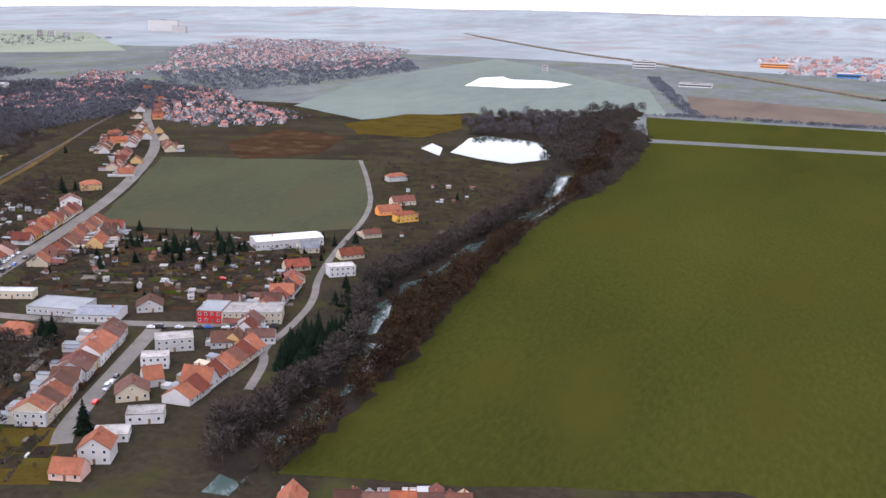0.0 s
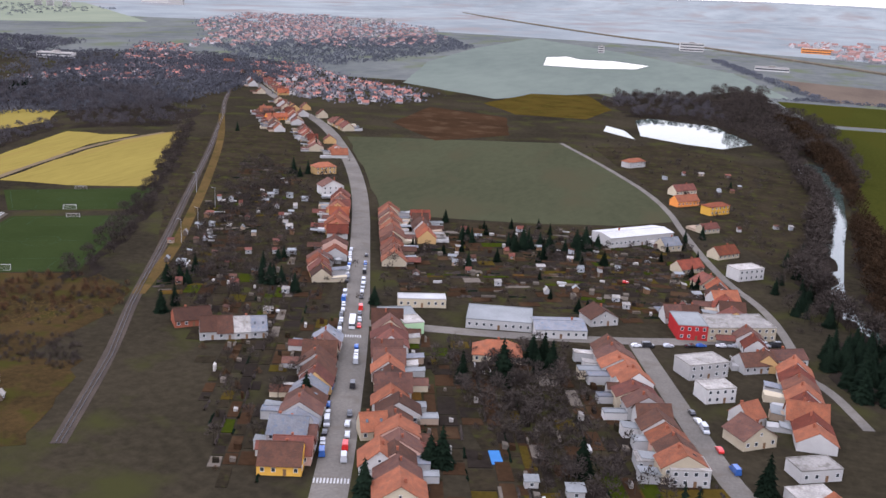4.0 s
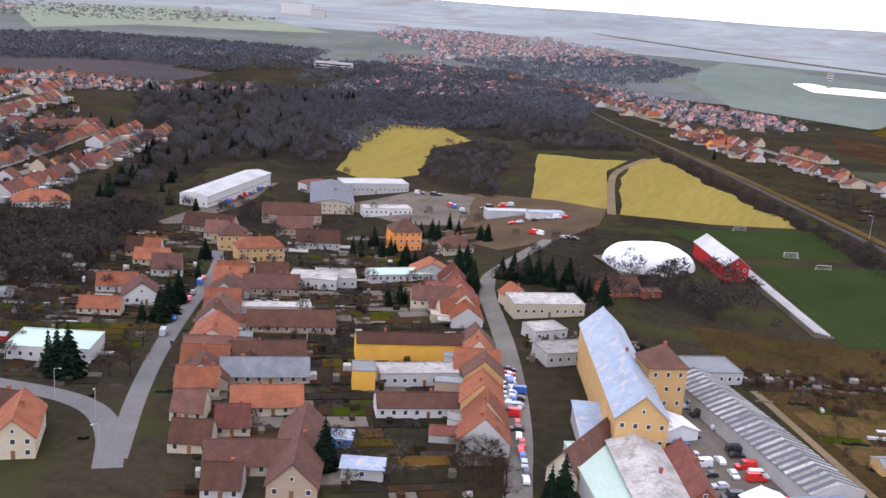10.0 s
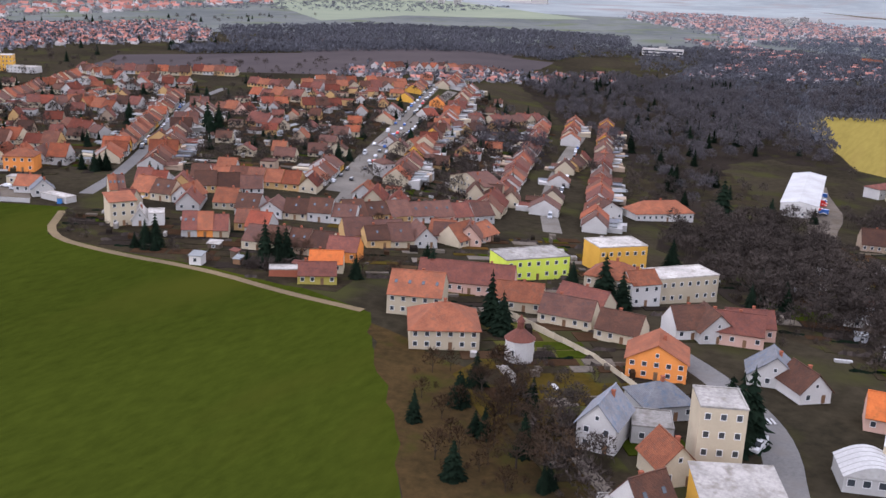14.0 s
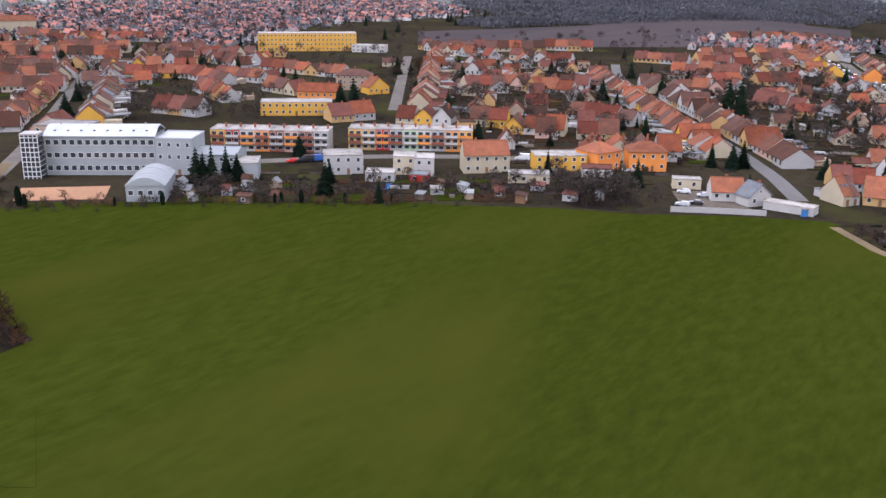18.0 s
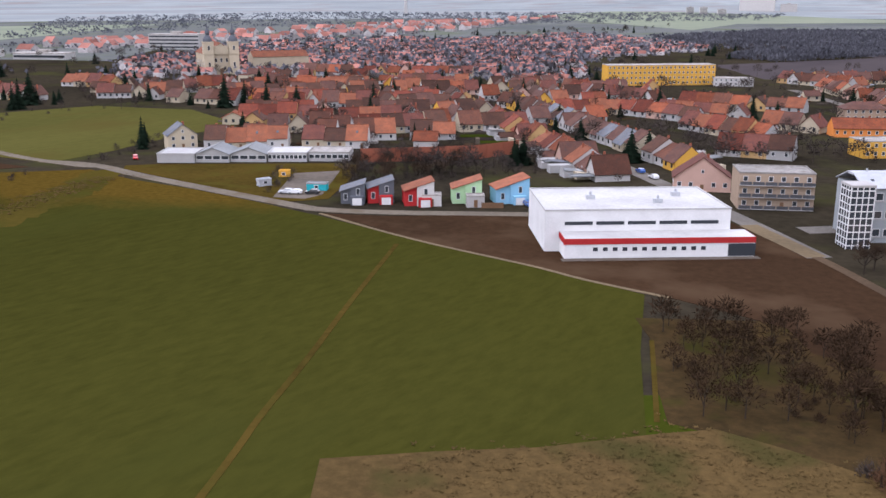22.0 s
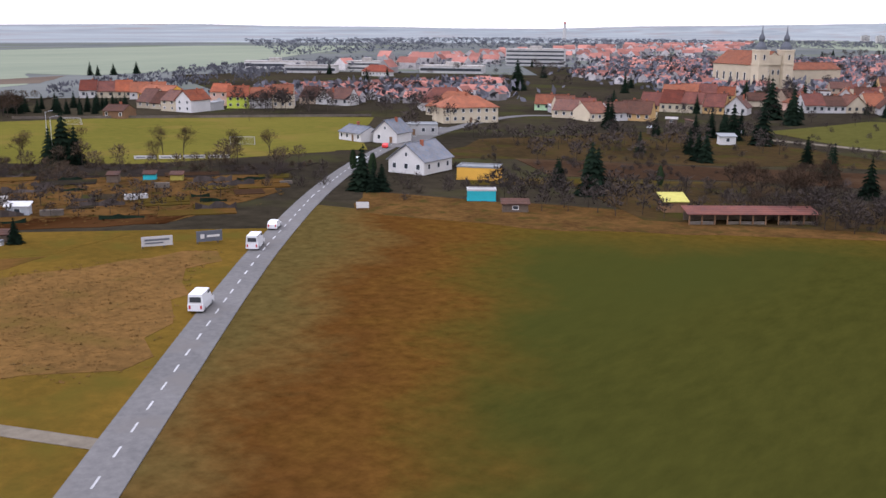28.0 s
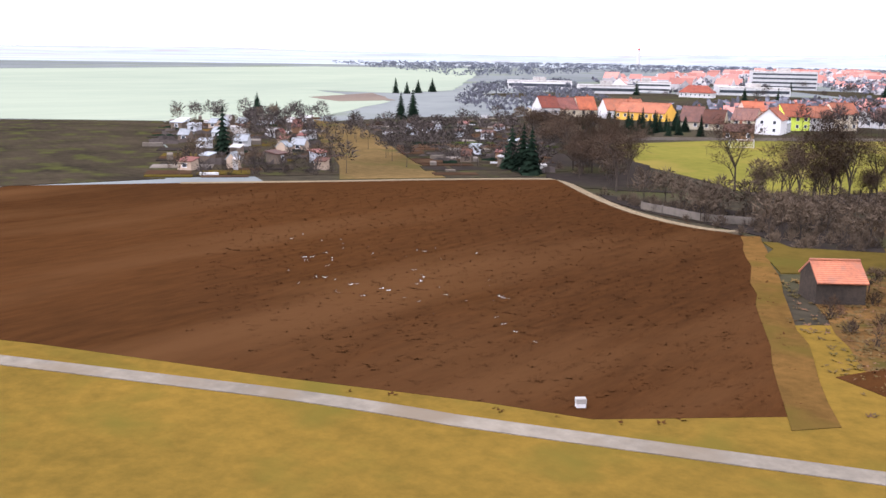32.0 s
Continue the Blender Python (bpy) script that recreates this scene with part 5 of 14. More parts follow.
# ---------- the ground ----------
def ground_sheet():
    s = Shape()
    n = 72
    wave = random.Random(9)
    near = [760 + wave.uniform(-70, 70) for i in range(n)]
    s.add([(-560, 100, 0)] + [(-560 + near[i] * math.cos(2 * math.pi * i / n), 100 + near[i] * math.sin(2 * math.pi * i / n), 0) for i in range(n)], [(0, 1 + i, 1 + (i + 1) % n) for i in range(n)])
    a = len(s.v) - n
    nz = random.Random(5)
    hill = [(60 if i < 20 else 60 - 40 * (i - 20) / 7 if i < 27 else 20) + 4 * math.sin(i * 0.9) + 3 * math.sin(i * 2.3 + 1) for i in range(n)]
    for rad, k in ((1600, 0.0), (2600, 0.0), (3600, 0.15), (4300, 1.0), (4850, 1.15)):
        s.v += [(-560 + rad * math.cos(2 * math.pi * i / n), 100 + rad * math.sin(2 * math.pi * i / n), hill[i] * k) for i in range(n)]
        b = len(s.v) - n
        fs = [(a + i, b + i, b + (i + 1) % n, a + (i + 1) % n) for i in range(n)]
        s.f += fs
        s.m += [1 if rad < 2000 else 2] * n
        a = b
    # the two outer rings take the haze-tinted ground colours
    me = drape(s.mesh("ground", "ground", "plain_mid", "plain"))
    return tagged(new("ground", me), "flat winter farmland rising to low far hills", "ground", kind="structure")


ground_sheet()



def garden_hut(x, y):
    """One of many allotment sheds, drawn from a few plain kinds."""
    r = random.Random(int(x * 31 + y * 17))
    shed(x, y, r.choice((15, 20, 25, 110)) + r.uniform(-6, 6), r.choice((2.6, 3.2, 4.2)), r.choice((2.2, 3.0)), r.choice((1.9, 2.2)), r.choice(("wood", "wood", "plank", "brownwall", "greywall", "metal")),
         r.choice(("bitumen", "bitumen", "tile_brown", "tile_red", "membrane")), r.choice(("shed", "shed", "eaves")))



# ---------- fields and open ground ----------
patch('field_far_pond', 'crop_haze', [(-436.1, 790.1), (-492.0, 1025.5), (-516.8, 1298.0), (-517.4, 1676.9), (-393.0, 1517.1), (-172.1, 1172.6), (-115.4, 901.8), (-164.0, 913.8), (-278.1, 822.6), (-337.8, 725.3)], 'far winter crop field, greyed as by haze', 'field')
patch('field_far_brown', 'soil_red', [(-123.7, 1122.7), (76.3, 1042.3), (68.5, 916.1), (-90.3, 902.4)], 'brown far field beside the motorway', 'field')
patch('field_strip', 'crop_first', [(-129.4, 877.4), (66.3, 880.4), (58.2, 748.6), (-106.6, 730.9)], 'green crop strip beyond a farm track', 'field')
patch('field_big', 'crop_first', [(-94.7, 160.1), (-94.4, 179.5), (-95.7, 206.3), (-95.3, 238.9), (-98.4, 275.0), (-102.4, 328.0), (-106.6, 425.0), (-96.7, 520.4), (-122.2, 707.8), (57.0, 730.3), (420.0, 760.0), (420.0, 120.0), (-4.6, 190.1), (-56.2, 170.2)], 'large flat green winter crop field beside a river', 'field')
patch('field_mid', 'crop_dark', [(-360.4, 489.2), (-248.7, 536.7), (-215.9, 472.9), (-184.5, 409.2), (-174.5, 368.7), (-193.4, 351.2), (-221.1, 339.9), (-262.3, 330.1), (-281.8, 335.1), (-306.1, 384.3)], 'dark green crop field between the street and gardens', 'field')
patch('field_soil', 'clay', [(-359.1, 556.8), (-363.5, 645.1), (-303.7, 623.9), (-282.8, 547.8), (-314.2, 503.4)], 'red-brown bare soil by the gardens', 'field')
patch('field_pale', 'meadow', [(-338.0, 692.1), (-322.2, 783.2), (-278.2, 802.1), (-246.9, 715.1), (-255.0, 650.1), (-302.5, 643.4)], 'pale meadow beside the lake', 'field')
patch('gardens_street', 'garden', [(-419.2, 414.5), (-425.6, 537.2), (-323.2, 388.7), (-275.5, 281.4), (-248.4, 207.8), (-253.9, 187.6), (-280.8, 192.4), (-326.0, 254.5)], 'dark allotment gardens between railway and street', 'gardens')
patch('gardens_mid', 'garden', [(-271.6, 319.8), (-220.6, 338.1), (-172.7, 354.6), (-159.9, 296.5), (-144.9, 257.0), (-174.9, 242.8), (-221.0, 241.6), (-249.5, 251.4)], 'brown winter allotment gardens', 'gardens')
patch('gardens_river', 'garden', [(-232.3, 531.2), (-193.7, 564.9), (-127.3, 504.1), (-116.3, 403.4), (-119.0, 357.2), (-121.2, 319.0), (-139.1, 319.1), (-177.0, 398.8)], 'gardens between road and river', 'gardens')
patch('gardens_near', 'garden', [(-218.7, 198.7), (-206.4, 225.5), (-179.4, 219.2), (-151.6, 160.5), (-138.6, 142.3), (-163.3, 127.1), (-193.3, 158.2)], 'rough gardens with bare trees', 'gardens')
patch('lawn_near', 'meadow', [(-182.5, 144.8), (-148.1, 160.8), (-139.4, 144.1), (-168.9, 127.0)], 'grassy garden plot', 'lawn')
patch('waste_rail', 'waste', [(-397.7, 196.6), (-364.7, 200.5), (-322.9, 219.9), (-305.3, 211.2), (-299.2, 190.6), (-299.3, 127.6), (-346.8, 105.1), (-375.6, 149.4)], 'rough waste ground with dry grass and scrub', 'ground')
patch('field_yellow_a', 'yellow', [(-467.2, 312.3), (-495.2, 428.6), (-468.7, 423.9), (-453.7, 432.1), (-455.9, 394.2), (-437.8, 315.3)], 'yellow stubble field', 'field')
patch('field_yellow_b', 'yellow', [(-433.9, 308.5), (-447.5, 381.4), (-450.9, 430.5), (-442.7, 454.9), (-413.1, 405.8), (-374.3, 327.4), (-404.1, 312.1)], 'yellow stubble field beside the railway', 'field')
patch('field_yellow_c', 'yellow', [(-572.8, 372.0), (-598.7, 449.4), (-632.5, 516.3), (-616.7, 540.0), (-583.0, 533.1), (-543.2, 471.4), (-557.1, 452.5), (-534.2, 375.1), (-551.8, 357.2)], 'yellow stubble field below the wood', 'field')
patch('field_dark_strip', 'garden', [(-534.2, 375.1), (-557.1, 452.5), (-543.2, 471.4), (-514.7, 453.1), (-481.1, 321.2), (-506.9, 338.3)], 'scrub strip between stubble fields', 'ground')
patch('gravel_lot', 'mud', [(-480.5, 263.5), (-491.2, 295.9), (-497.1, 334.4), (-461.3, 323.4), (-439.5, 313.9), (-436.9, 288.6), (-442.7, 267.8), (-457.6, 248.0)], 'pale gravel lot with lorries', 'yard')
patch('grass_pitch', 'waste', [(-395.1, 192.5), (-364.7, 196.6), (-328.1, 216.4), (-320.7, 204.9), (-357.9, 181.1), (-385.8, 175.0)], 'strip of rough grass beside the sports pitch', 'ground')
patch('town_yard_east', 'yard', [(-534.7, 310.6), (-520.5, 341.5), (-492.3, 328.8), (-480.7, 280.3), (-504.4, 282.8), (-530.9, 298.2)], 'pale gravel yard among workshops', 'yard')
patch('town_yard_hall', 'yard', [(-584.5, 320.2), (-576.9, 328.8), (-564.8, 284.2), (-559.7, 237.1), (-564.6, 226.3)], 'pale yard beside a long hall', 'yard')
patch('waste_dry', 'tan', [(-374.4, 155.6), (-352.8, 170.7), (-331.8, 169.8), (-321.7, 165.4), (-318.3, 153.7), (-336.4, 146.5), (-363.9, 139.3)], 'dry tan grass on the waste ground', 'ground')
patch('gardens_twelve', 'garden', [(-581.6, 169.7), (-565.5, 220.6), (-538.4, 187.5), (-517.0, 133.2), (-510.7, 109.5), (-521.8, 103.6), (-540.0, 124.0), (-556.3, 130.4)], 'brown gardens and scrub behind the houses', 'gardens')
patch('gardens_valley', 'garden', [(-683.4, 312.1), (-611.1, 330.7), (-563.1, 223.1), (-587.4, 183.7), (-606.9, 226.8)], 'overgrown gardens in the valley', 'gardens')
patch('gardens_town_a', 'garden', [(-804.3, 246.3), (-748.9, 324.2), (-691.1, 194.0), (-745.5, 175.7)], 'back gardens among row houses', 'gardens')
patch('gardens_town_b', 'garden', [(-734.2, 304.8), (-716.9, 410.8), (-654.7, 230.8), (-685.8, 205.1)], 'back gardens among row houses', 'gardens')
patch('gardens_town_c', 'garden', [(-867.9, 228.4), (-833.2, 283.8), (-769.7, 184.3), (-810.4, 150.0)], 'back gardens among row houses', 'gardens')
patch('field_flight', 'crop', [(-590.0, 70.0), (-575.2, 44.0), (-540.0, -40.0), (-700.0, -110.0), (-850.0, -150.0), (-1000.0, -200.0), (-1036.0, -122.0), (-840.0, -25.0), (-771.4, 10.0), (-728.8, 15.0)], 'green crop reaching under the flight path', 'field', step=30)
patch('field_base_south', 'crop', [(-850.1, -21.0), (-825.6, -40.8), (-788.3, -12.4), (-806.1, 12.9)], 'green crop under low flight', 'field')
patch('field_town', 'crop', [(-824.8, 37.8), (-771.4, -16.5), (-728.8, -11.1), (-575.2, 45.8), (-612.6, 94.8), (-708.4, 112.2), (-778.1, 76.4)], 'flat green winter crop field in front of the town', 'field')
patch('gardens_edge', 'garden', [(-706.3, 110.3), (-692.2, 94.4), (-673.7, 94.1), (-650.9, 97.6), (-632.9, 97.5), (-623.7, 100.1), (-629.8, 127.7), (-661.5, 136.8), (-694.6, 124.3)], 'back gardens along the field edge', 'gardens')
patch('field_west', 'crop_olive', [(-1094.5, -72.0), (-1080.3, -91.0), (-1068.6, -104.6), (-1060.3, -114.0), (-1047.9, -128.0), (-1010.0, -168.0), (-960.0, -112.0), (-836.3, -39.4), (-838.4, -21.7), (-854.9, 12.4), (-875.6, 15.4), (-912.9, 19.7), (-979.7, 22.9), (-1050.0, -51.0), (-1063.2, -64.9)], 'wide olive green field fading to brown grass', 'field')
patch('strip_hoarding', 'gold_thin', [(-978.0, 21.5), (-974.0, 27.5), (-961.0, 13.0), (-951.0, -4.0), (-942.0, -22.0), (-939.0, -32.0), (-945.5, -38.0), (-950.0, -27.0), (-960.0, -5.0)], 'strip of thin golden crop', 'ground', step=2, wobble=1.4)
patch('gardens_north', 'waste', [(-1112.0, -30.0), (-1124.0, -2.0), (-1110.0, 30.0), (-1092.0, 46.0), (-1078.0, 30.0), (-1046.0, 14.0), (-1074.0, -6.0), (-1100.0, -19.0)], 'rough dark gardens with bushes', 'ground', step=4, wobble=0.8)
patch('strip_orchard', 'meadow', [(-1094.4, -43.0), (-1080.0, -30.0), (-1069.0, -24.0), (-1062.0, -20.0), (-1064.0, -26.5), (-1077.0, -36.0), (-1090.0, -47.0)], 'olive grass strip among fruit trees', 'ground', step=3, wobble=0.6)
patch('verge_gardens', 'rough', [(-1087.6, -71.8), (-1063.2, -64.9), (-1039.2, -48.8), (-1024.0, -41.0), (-1024.0, -37.0), (-1044.7, -40.0), (-1061.0, -47.5), (-1080.0, -56.0), (-1097.0, -61.0)], 'rough grass between the gardens and the crop', 'ground', step=4, wobble=0.6)
patch('field_south', 'crop', [(-790.0, 6.8), (-776.0, -22.1), (-771.4, -16.5), (-769.9, -14.3), (-784.3, 4.2)], 'dark strip of crop south of the lane', 'field')
patch('field_lane', 'crop', [(-831.4, 31.5), (-819.0, 35.3), (-798.3, 11.4), (-788.3, -12.4), (-824.0, -39.6), (-831.6, -32.8), (-823.5, -27.2), (-815.5, -16.5), (-804.9, -1.9), (-817.3, 12.7)], 'green crop between the lane and the dry band', 'field')
patch('field_south_b', 'crop', [(-816.7, -30.9), (-793.2, -44.5), (-784.9, -37.8), (-768.4, -16.0), (-777.6, 0.2), (-793.9, -11.9)], 'green crop south of the dry band', 'field')
patch('scrub_square', 'waste', [(-852.0, 4.0), (-847.5, -1.4), (-843.0, -10.4), (-838.0, -18.6), (-822.0, -18.5), (-807.0, -1.5), (-809.6, 3.2), (-823.4, 8.3), (-838.5, 12.5)], 'square of scrub and rough grass', 'ground')
patch('building_plot', 'clay', [(-915.2, 21.4), (-893.6, 16.9), (-878.7, 15.6), (-863.3, 13.7), (-851.9, 13.0), (-845.0, 12.0), (-837.7, 10.3), (-833.5, 4.5), (-824.6, 3.4), (-812.0, 4.6), (-806.5, 3.2), (-817.0, 14.0), (-832.0, 29.5), (-845.0, 42.0), (-860.4, 54.2), (-890.1, 39.3), (-905.7, 26.0)], 'bare brown earth around a new hall', 'ground', step=9)
patch('dry_verge', 'tan', [(-856.0, -40.2), (-849.9, -34.1), (-844.0, -28.8), (-837.8, -21.2), (-834.4, -17.5), (-823.0, -18.4), (-807.0, -2.3), (-804.4, -4.3), (-812.8, -14.7), (-819.5, -22.3), (-829.1, -29.5), (-835.2, -35.8), (-840.3, -40.5), (-850.0, -48.0)], 'band of dry pale grass between fields', 'ground', step=5, wobble=0.4)
patch('meadow_nursery', 'meadow', [(-978.2, 30.0), (-974.6, 34.7), (-944.1, 59.2), (-938.8, 57.9), (-922.1, 30.5), (-926.4, 23.6), (-933.7, 23.1), (-952.8, 25.7), (-975.4, 27.4)], 'olive grass in front of the nursery halls', 'ground')
patch('yard_nursery', 'yard', [(-944.5, 44.3), (-939.3, 51.9), (-925.4, 32.4), (-925.2, 27.9), (-930.6, 25.6)], 'bare yard with parked vehicles', 'yard')
patch('corner_south_b', 'crop', [(-855.8, -47.4), (-833.9, -33.2), (-828.5, -33.4), (-818.4, -42.4), (-836.4, -56.2)], 'corner of green crop beside the dry band', 'ground')
patch('allotment_grass', 'waste', [(-334.6, 146.7), (-285.9, 165.2), (-269.8, 127.9), (-310.3, 110.3)], 'olive grass between allotment beds', 'ground', step=5, wobble=1.2)
patch('lawn_chapel', 'crop_thin', [(-598.3, 105.5), (-592.5, 110.4), (-582.0, 102.5), (-571.7, 94.8), (-566.5, 77.7), (-571.0, 72.5), (-577.0, 79.0)], 'olive lawn below the chapel', 'ground', step=3, wobble=0.6)
patch('slope_rough', 'waste', [(-609.6, 90.6), (-588.5, 83.2), (-575.8, 85.9), (-555.8, 55.6), (-573.4, 43.7)], 'rough grass slope beside the crop', 'ground', step=4, wobble=0.8)
patch('meadow_gardens', 'meadow', [(-176.7, 147.5), (-147.1, 158.6), (-132.7, 138.7), (-164.9, 124.4)], 'olive grass beyond the gardens', 'ground')
patch('corner_south', 'crop', [(-792.9, -16.1), (-784.6, -1.8), (-752.7, -7.7), (-738.9, -16.7), (-762.0, -34.5)], 'corner of green crop', 'ground')
patch('plough_corner', 'plough', [(-816.0, -41.0), (-805.8, -29.2), (-796.1, -18.0), (-788.0, -22.0), (-776.0, -42.0), (-800.0, -62.0)], 'corner of dark ploughed soil', 'field')
patch('yard_parking', 'yard', [(-737.8, 117.0), (-732.7, 121.0), (-720.7, 112.4), (-718.2, 110.0), (-729.8, 104.2)], 'pale concrete parking yard', 'yard')
patch('field_church', 'crop_thin', [(-1088.9, 51.5), (-1080.1, 92.2), (-1048.1, 103.2), (-1010.1, 88.7), (-993.3, 22.4), (-1016.6, 19.2), (-1036.0, 19.5), (-1059.0, 30.5)], 'green field in front of the church', 'field')
patch('plough_strip', 'clay', [(-1101.8, -20.7), (-1074.2, -8.4), (-1052.5, 1.9), (-1031.4, 10.6), (-1005.2, 15.1), (-992.1, 17.1), (-1000.4, 0.6), (-1021.9, -9.5), (-1042.3, -11.1), (-1063.0, -17.8), (-1086.3, -32.9)], 'narrow ploughed strip', 'field')
patch('stubble_strip', 'tan', [(-1042.9, -17.6), (-1023.0, -7.4), (-1011.4, -15.5), (-987.7, -1.2), (-985.1, -12.3), (-1004.0, -31.5), (-1017.2, -33.0), (-1029.7, -31.8)], 'strip of pale dry grass', 'field')
patch('orchard', 'waste', [(-1080.7, -37.4), (-1061.8, -19.1), (-1045.6, -25.0), (-1032.0, -28.6), (-1006.7, -30.2), (-1003.4, -36.9), (-1031.7, -39.9), (-1059.9, -53.8)], 'rough orchard grass', 'ground')
patch('field_base', 'verge', [(-1300.0, -238.0), (-1290.0, -290.0), (-1164.7, -225.0), (-1010.0, -172.0), (-1047.9, -128.4), (-1060.3, -114.4), (-1086.5, -84.0), (-1120.0, -120.0), (-1182.0, -176.0), (-1230.0, -200.0)], 'golden grass verge beneath the approach', 'ground')
patch('lawn_sports', 'lawn', [(-1212.4, -71.6), (-1223.5, -56.5), (-1212.6, -28.2), (-1193.2, -5.1), (-1170.7, 17.2), (-1130.2, -34.4), (-1142.9, -73.3), (-1158.5, -98.0), (-1175.4, -100.3)], 'yellow-green football ground', 'sports ground')
patch('gardens_low', 'rough', [(-1164.8, -109.7), (-1146.7, -90.8), (-1116.3, -59.0), (-1104.6, -69.1), (-1098.0, -89.7), (-1115.3, -112.9), (-1130.8, -133.4)], 'rough gardens with dry grass', 'ground', step=3, wobble=0.5)
patch('scrub_mid', 'rough', [(-1158.1, -138.1), (-1146.6, -158.1), (-1124.4, -119.3), (-1130.7, -99.8)], 'rough dry grass with scrub bushes', 'ground', step=3, wobble=0.5)
patch('plough_low', 'plough', [(-1128.4, -134.7), (-1124.9, -122.4), (-1114.3, -106.0), (-1100.3, -82.5), (-1097.6, -90.9), (-1108.3, -107.3), (-1114.6, -121.1), (-1120.0, -133.0), (-1124.3, -137.8)], 'long ploughed strip', 'field', step=3, wobble=0.5)
patch('meadow_low', 'verge', [(-1124.0, -138.0), (-1114.0, -121.8), (-1101.3, -101.8), (-1096.2, -95.3), (-1092.6, -106.3), (-1101.1, -120.4), (-1108.9, -133.9), (-1115.7, -144.2)], 'green garden meadow', 'field', step=3, wobble=0.5)
patch('grass_dark', 'dry', [(-1115.3, -144.5), (-1107.2, -130.6), (-1092.4, -107.1), (-1089.5, -115.9), (-1099.2, -130.4), (-1106.2, -141.5), (-1109.9, -148.6), (-1114.0, -154.0), (-1121.0, -158.5), (-1121.0, -154.0)], 'olive grass strip', 'field', step=3, wobble=1.5)
patch('field_rust', 'rust_grass', [(-1099.1, -130.6), (-1106.0, -141.7), (-1109.4, -148.6), (-1104.3, -150.9), (-1092.8, -145.2), (-1077.6, -133.0), (-1064.6, -126.1), (-1060.1, -119.6), (-1075.2, -104.5), (-1082.6, -95.3), (-1089.4, -116.3)], 'rust-yellow dry grass field', 'field', step=3, wobble=1.5)
patch('field_brown', 'plough', [(-1237.4, -154.3), (-1230.0, -205.0), (-1181.1, -181.0), (-1168.0, -175.9), (-1159.0, -172.0), (-1154.5, -170.5), (-1148.4, -164.4), (-1149.3, -158.5), (-1155.6, -148.5), (-1167.6, -124.2), (-1178.9, -121.3), (-1200.2, -102.5), (-1216.9, -125.1), (-1227.8, -139.8)], 'large bare brown ploughed field', 'field')
patch('field_brown_b', 'plough', [(-1148.8, -157.7), (-1146.0, -159.0), (-1132.5, -146.9), (-1120.6, -131.0), (-1124.1, -120.2), (-1147.4, -154.6)], 'ploughed strip beside the hut', 'field', step=3, wobble=0.5)
patch('scrub_low', 'rough', [(-1145.1, -160.3), (-1138.2, -154.4), (-1130.9, -143.7), (-1120.4, -131.7), (-1116.8, -142.9), (-1123.5, -155.6), (-1128.6, -160.8), (-1138.0, -165.4)], 'rough scrub with dry grass and junk', 'ground', step=3, wobble=0.5)
patch('strip_yellow', 'dry', [(-1167.9, -124.6), (-1166.7, -123.3), (-1146.4, -164.2), (-1147.8, -166.0)], 'yellow grass strip along the field edge', 'ground', step=3, wobble=0.2)
patch('strip_green', 'meadow', [(-1165.5, -125.7), (-1152.3, -118.6), (-1133.3, -91.6), (-1130.8, -99.2), (-1147.4, -125.7), (-1159.7, -136.6)], 'green grass lane', 'ground', step=3, wobble=0.5)
patch('plots_far', 'tan', [(-1297.9, -55.0), (-1276.2, -61.6), (-1211.0, -112.5), (-1218.4, -123.6)], 'dry yellow grass strip between garden colonies', 'field')
patch('field_far_west', 'crop_haze_pale', [(-1311.5, -83.5), (-1345.0, -118.0), (-1460.0, -95.0), (-1760.0, 60.0), (-1893.3, 493.7), (-1815.8, 680.1), (-1402.1, 119.7), (-1391.6, 73.0), (-1423.7, 61.6), (-1346.8, 22.1), (-1303.3, -49.2)], 'hazy far green field', 'field')
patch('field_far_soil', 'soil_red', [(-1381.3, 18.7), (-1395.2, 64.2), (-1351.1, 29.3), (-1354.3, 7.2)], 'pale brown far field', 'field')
patch('colony', 'garden', [(-1233.0, -138.1), (-1310.8, -84.6), (-1301.8, -54.1), (-1221.6, -120.6)], 'garden colony with huts', 'gardens')
patch('colony_c', 'garden', [(-1232.0, -138.6), (-1311.5, -85.0), (-1336.0, -112.0), (-1318.0, -150.0), (-1262.0, -185.0), (-1238.0, -156.0)], 'garden colony beyond the ploughed field', 'gardens')
patch('colony_b', 'garden', [(-1275.6, -60.7), (-1281.9, -3.1), (-1202.1, -99.6), (-1210.6, -113.0)], 'garden colony with trees', 'gardens')
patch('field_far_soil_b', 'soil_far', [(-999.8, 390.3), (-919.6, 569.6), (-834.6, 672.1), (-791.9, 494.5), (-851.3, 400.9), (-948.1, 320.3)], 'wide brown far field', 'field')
patch('field_far_light', 'crop_haze_pale', [(-1751.1, 1398.0), (-1899.4, 2011.2), (-1668.5, 2002.5), (-1104.9, 1414.8), (-1151.6, 1295.9), (-1271.5, 1150.6), (-1220.0, 885.9)], 'far green field on a rise, paled as by haze', 'field')
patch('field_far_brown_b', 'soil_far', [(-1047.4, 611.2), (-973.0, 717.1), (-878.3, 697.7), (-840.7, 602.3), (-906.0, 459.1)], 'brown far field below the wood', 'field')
patch('field_sports_lane', 'lawn', [(-1187.9, -14.7), (-1168.5, 10.8), (-1127.8, -28.8), (-1140.2, -46.3)], 'green sports ground seen beyond the road', 'sports ground')


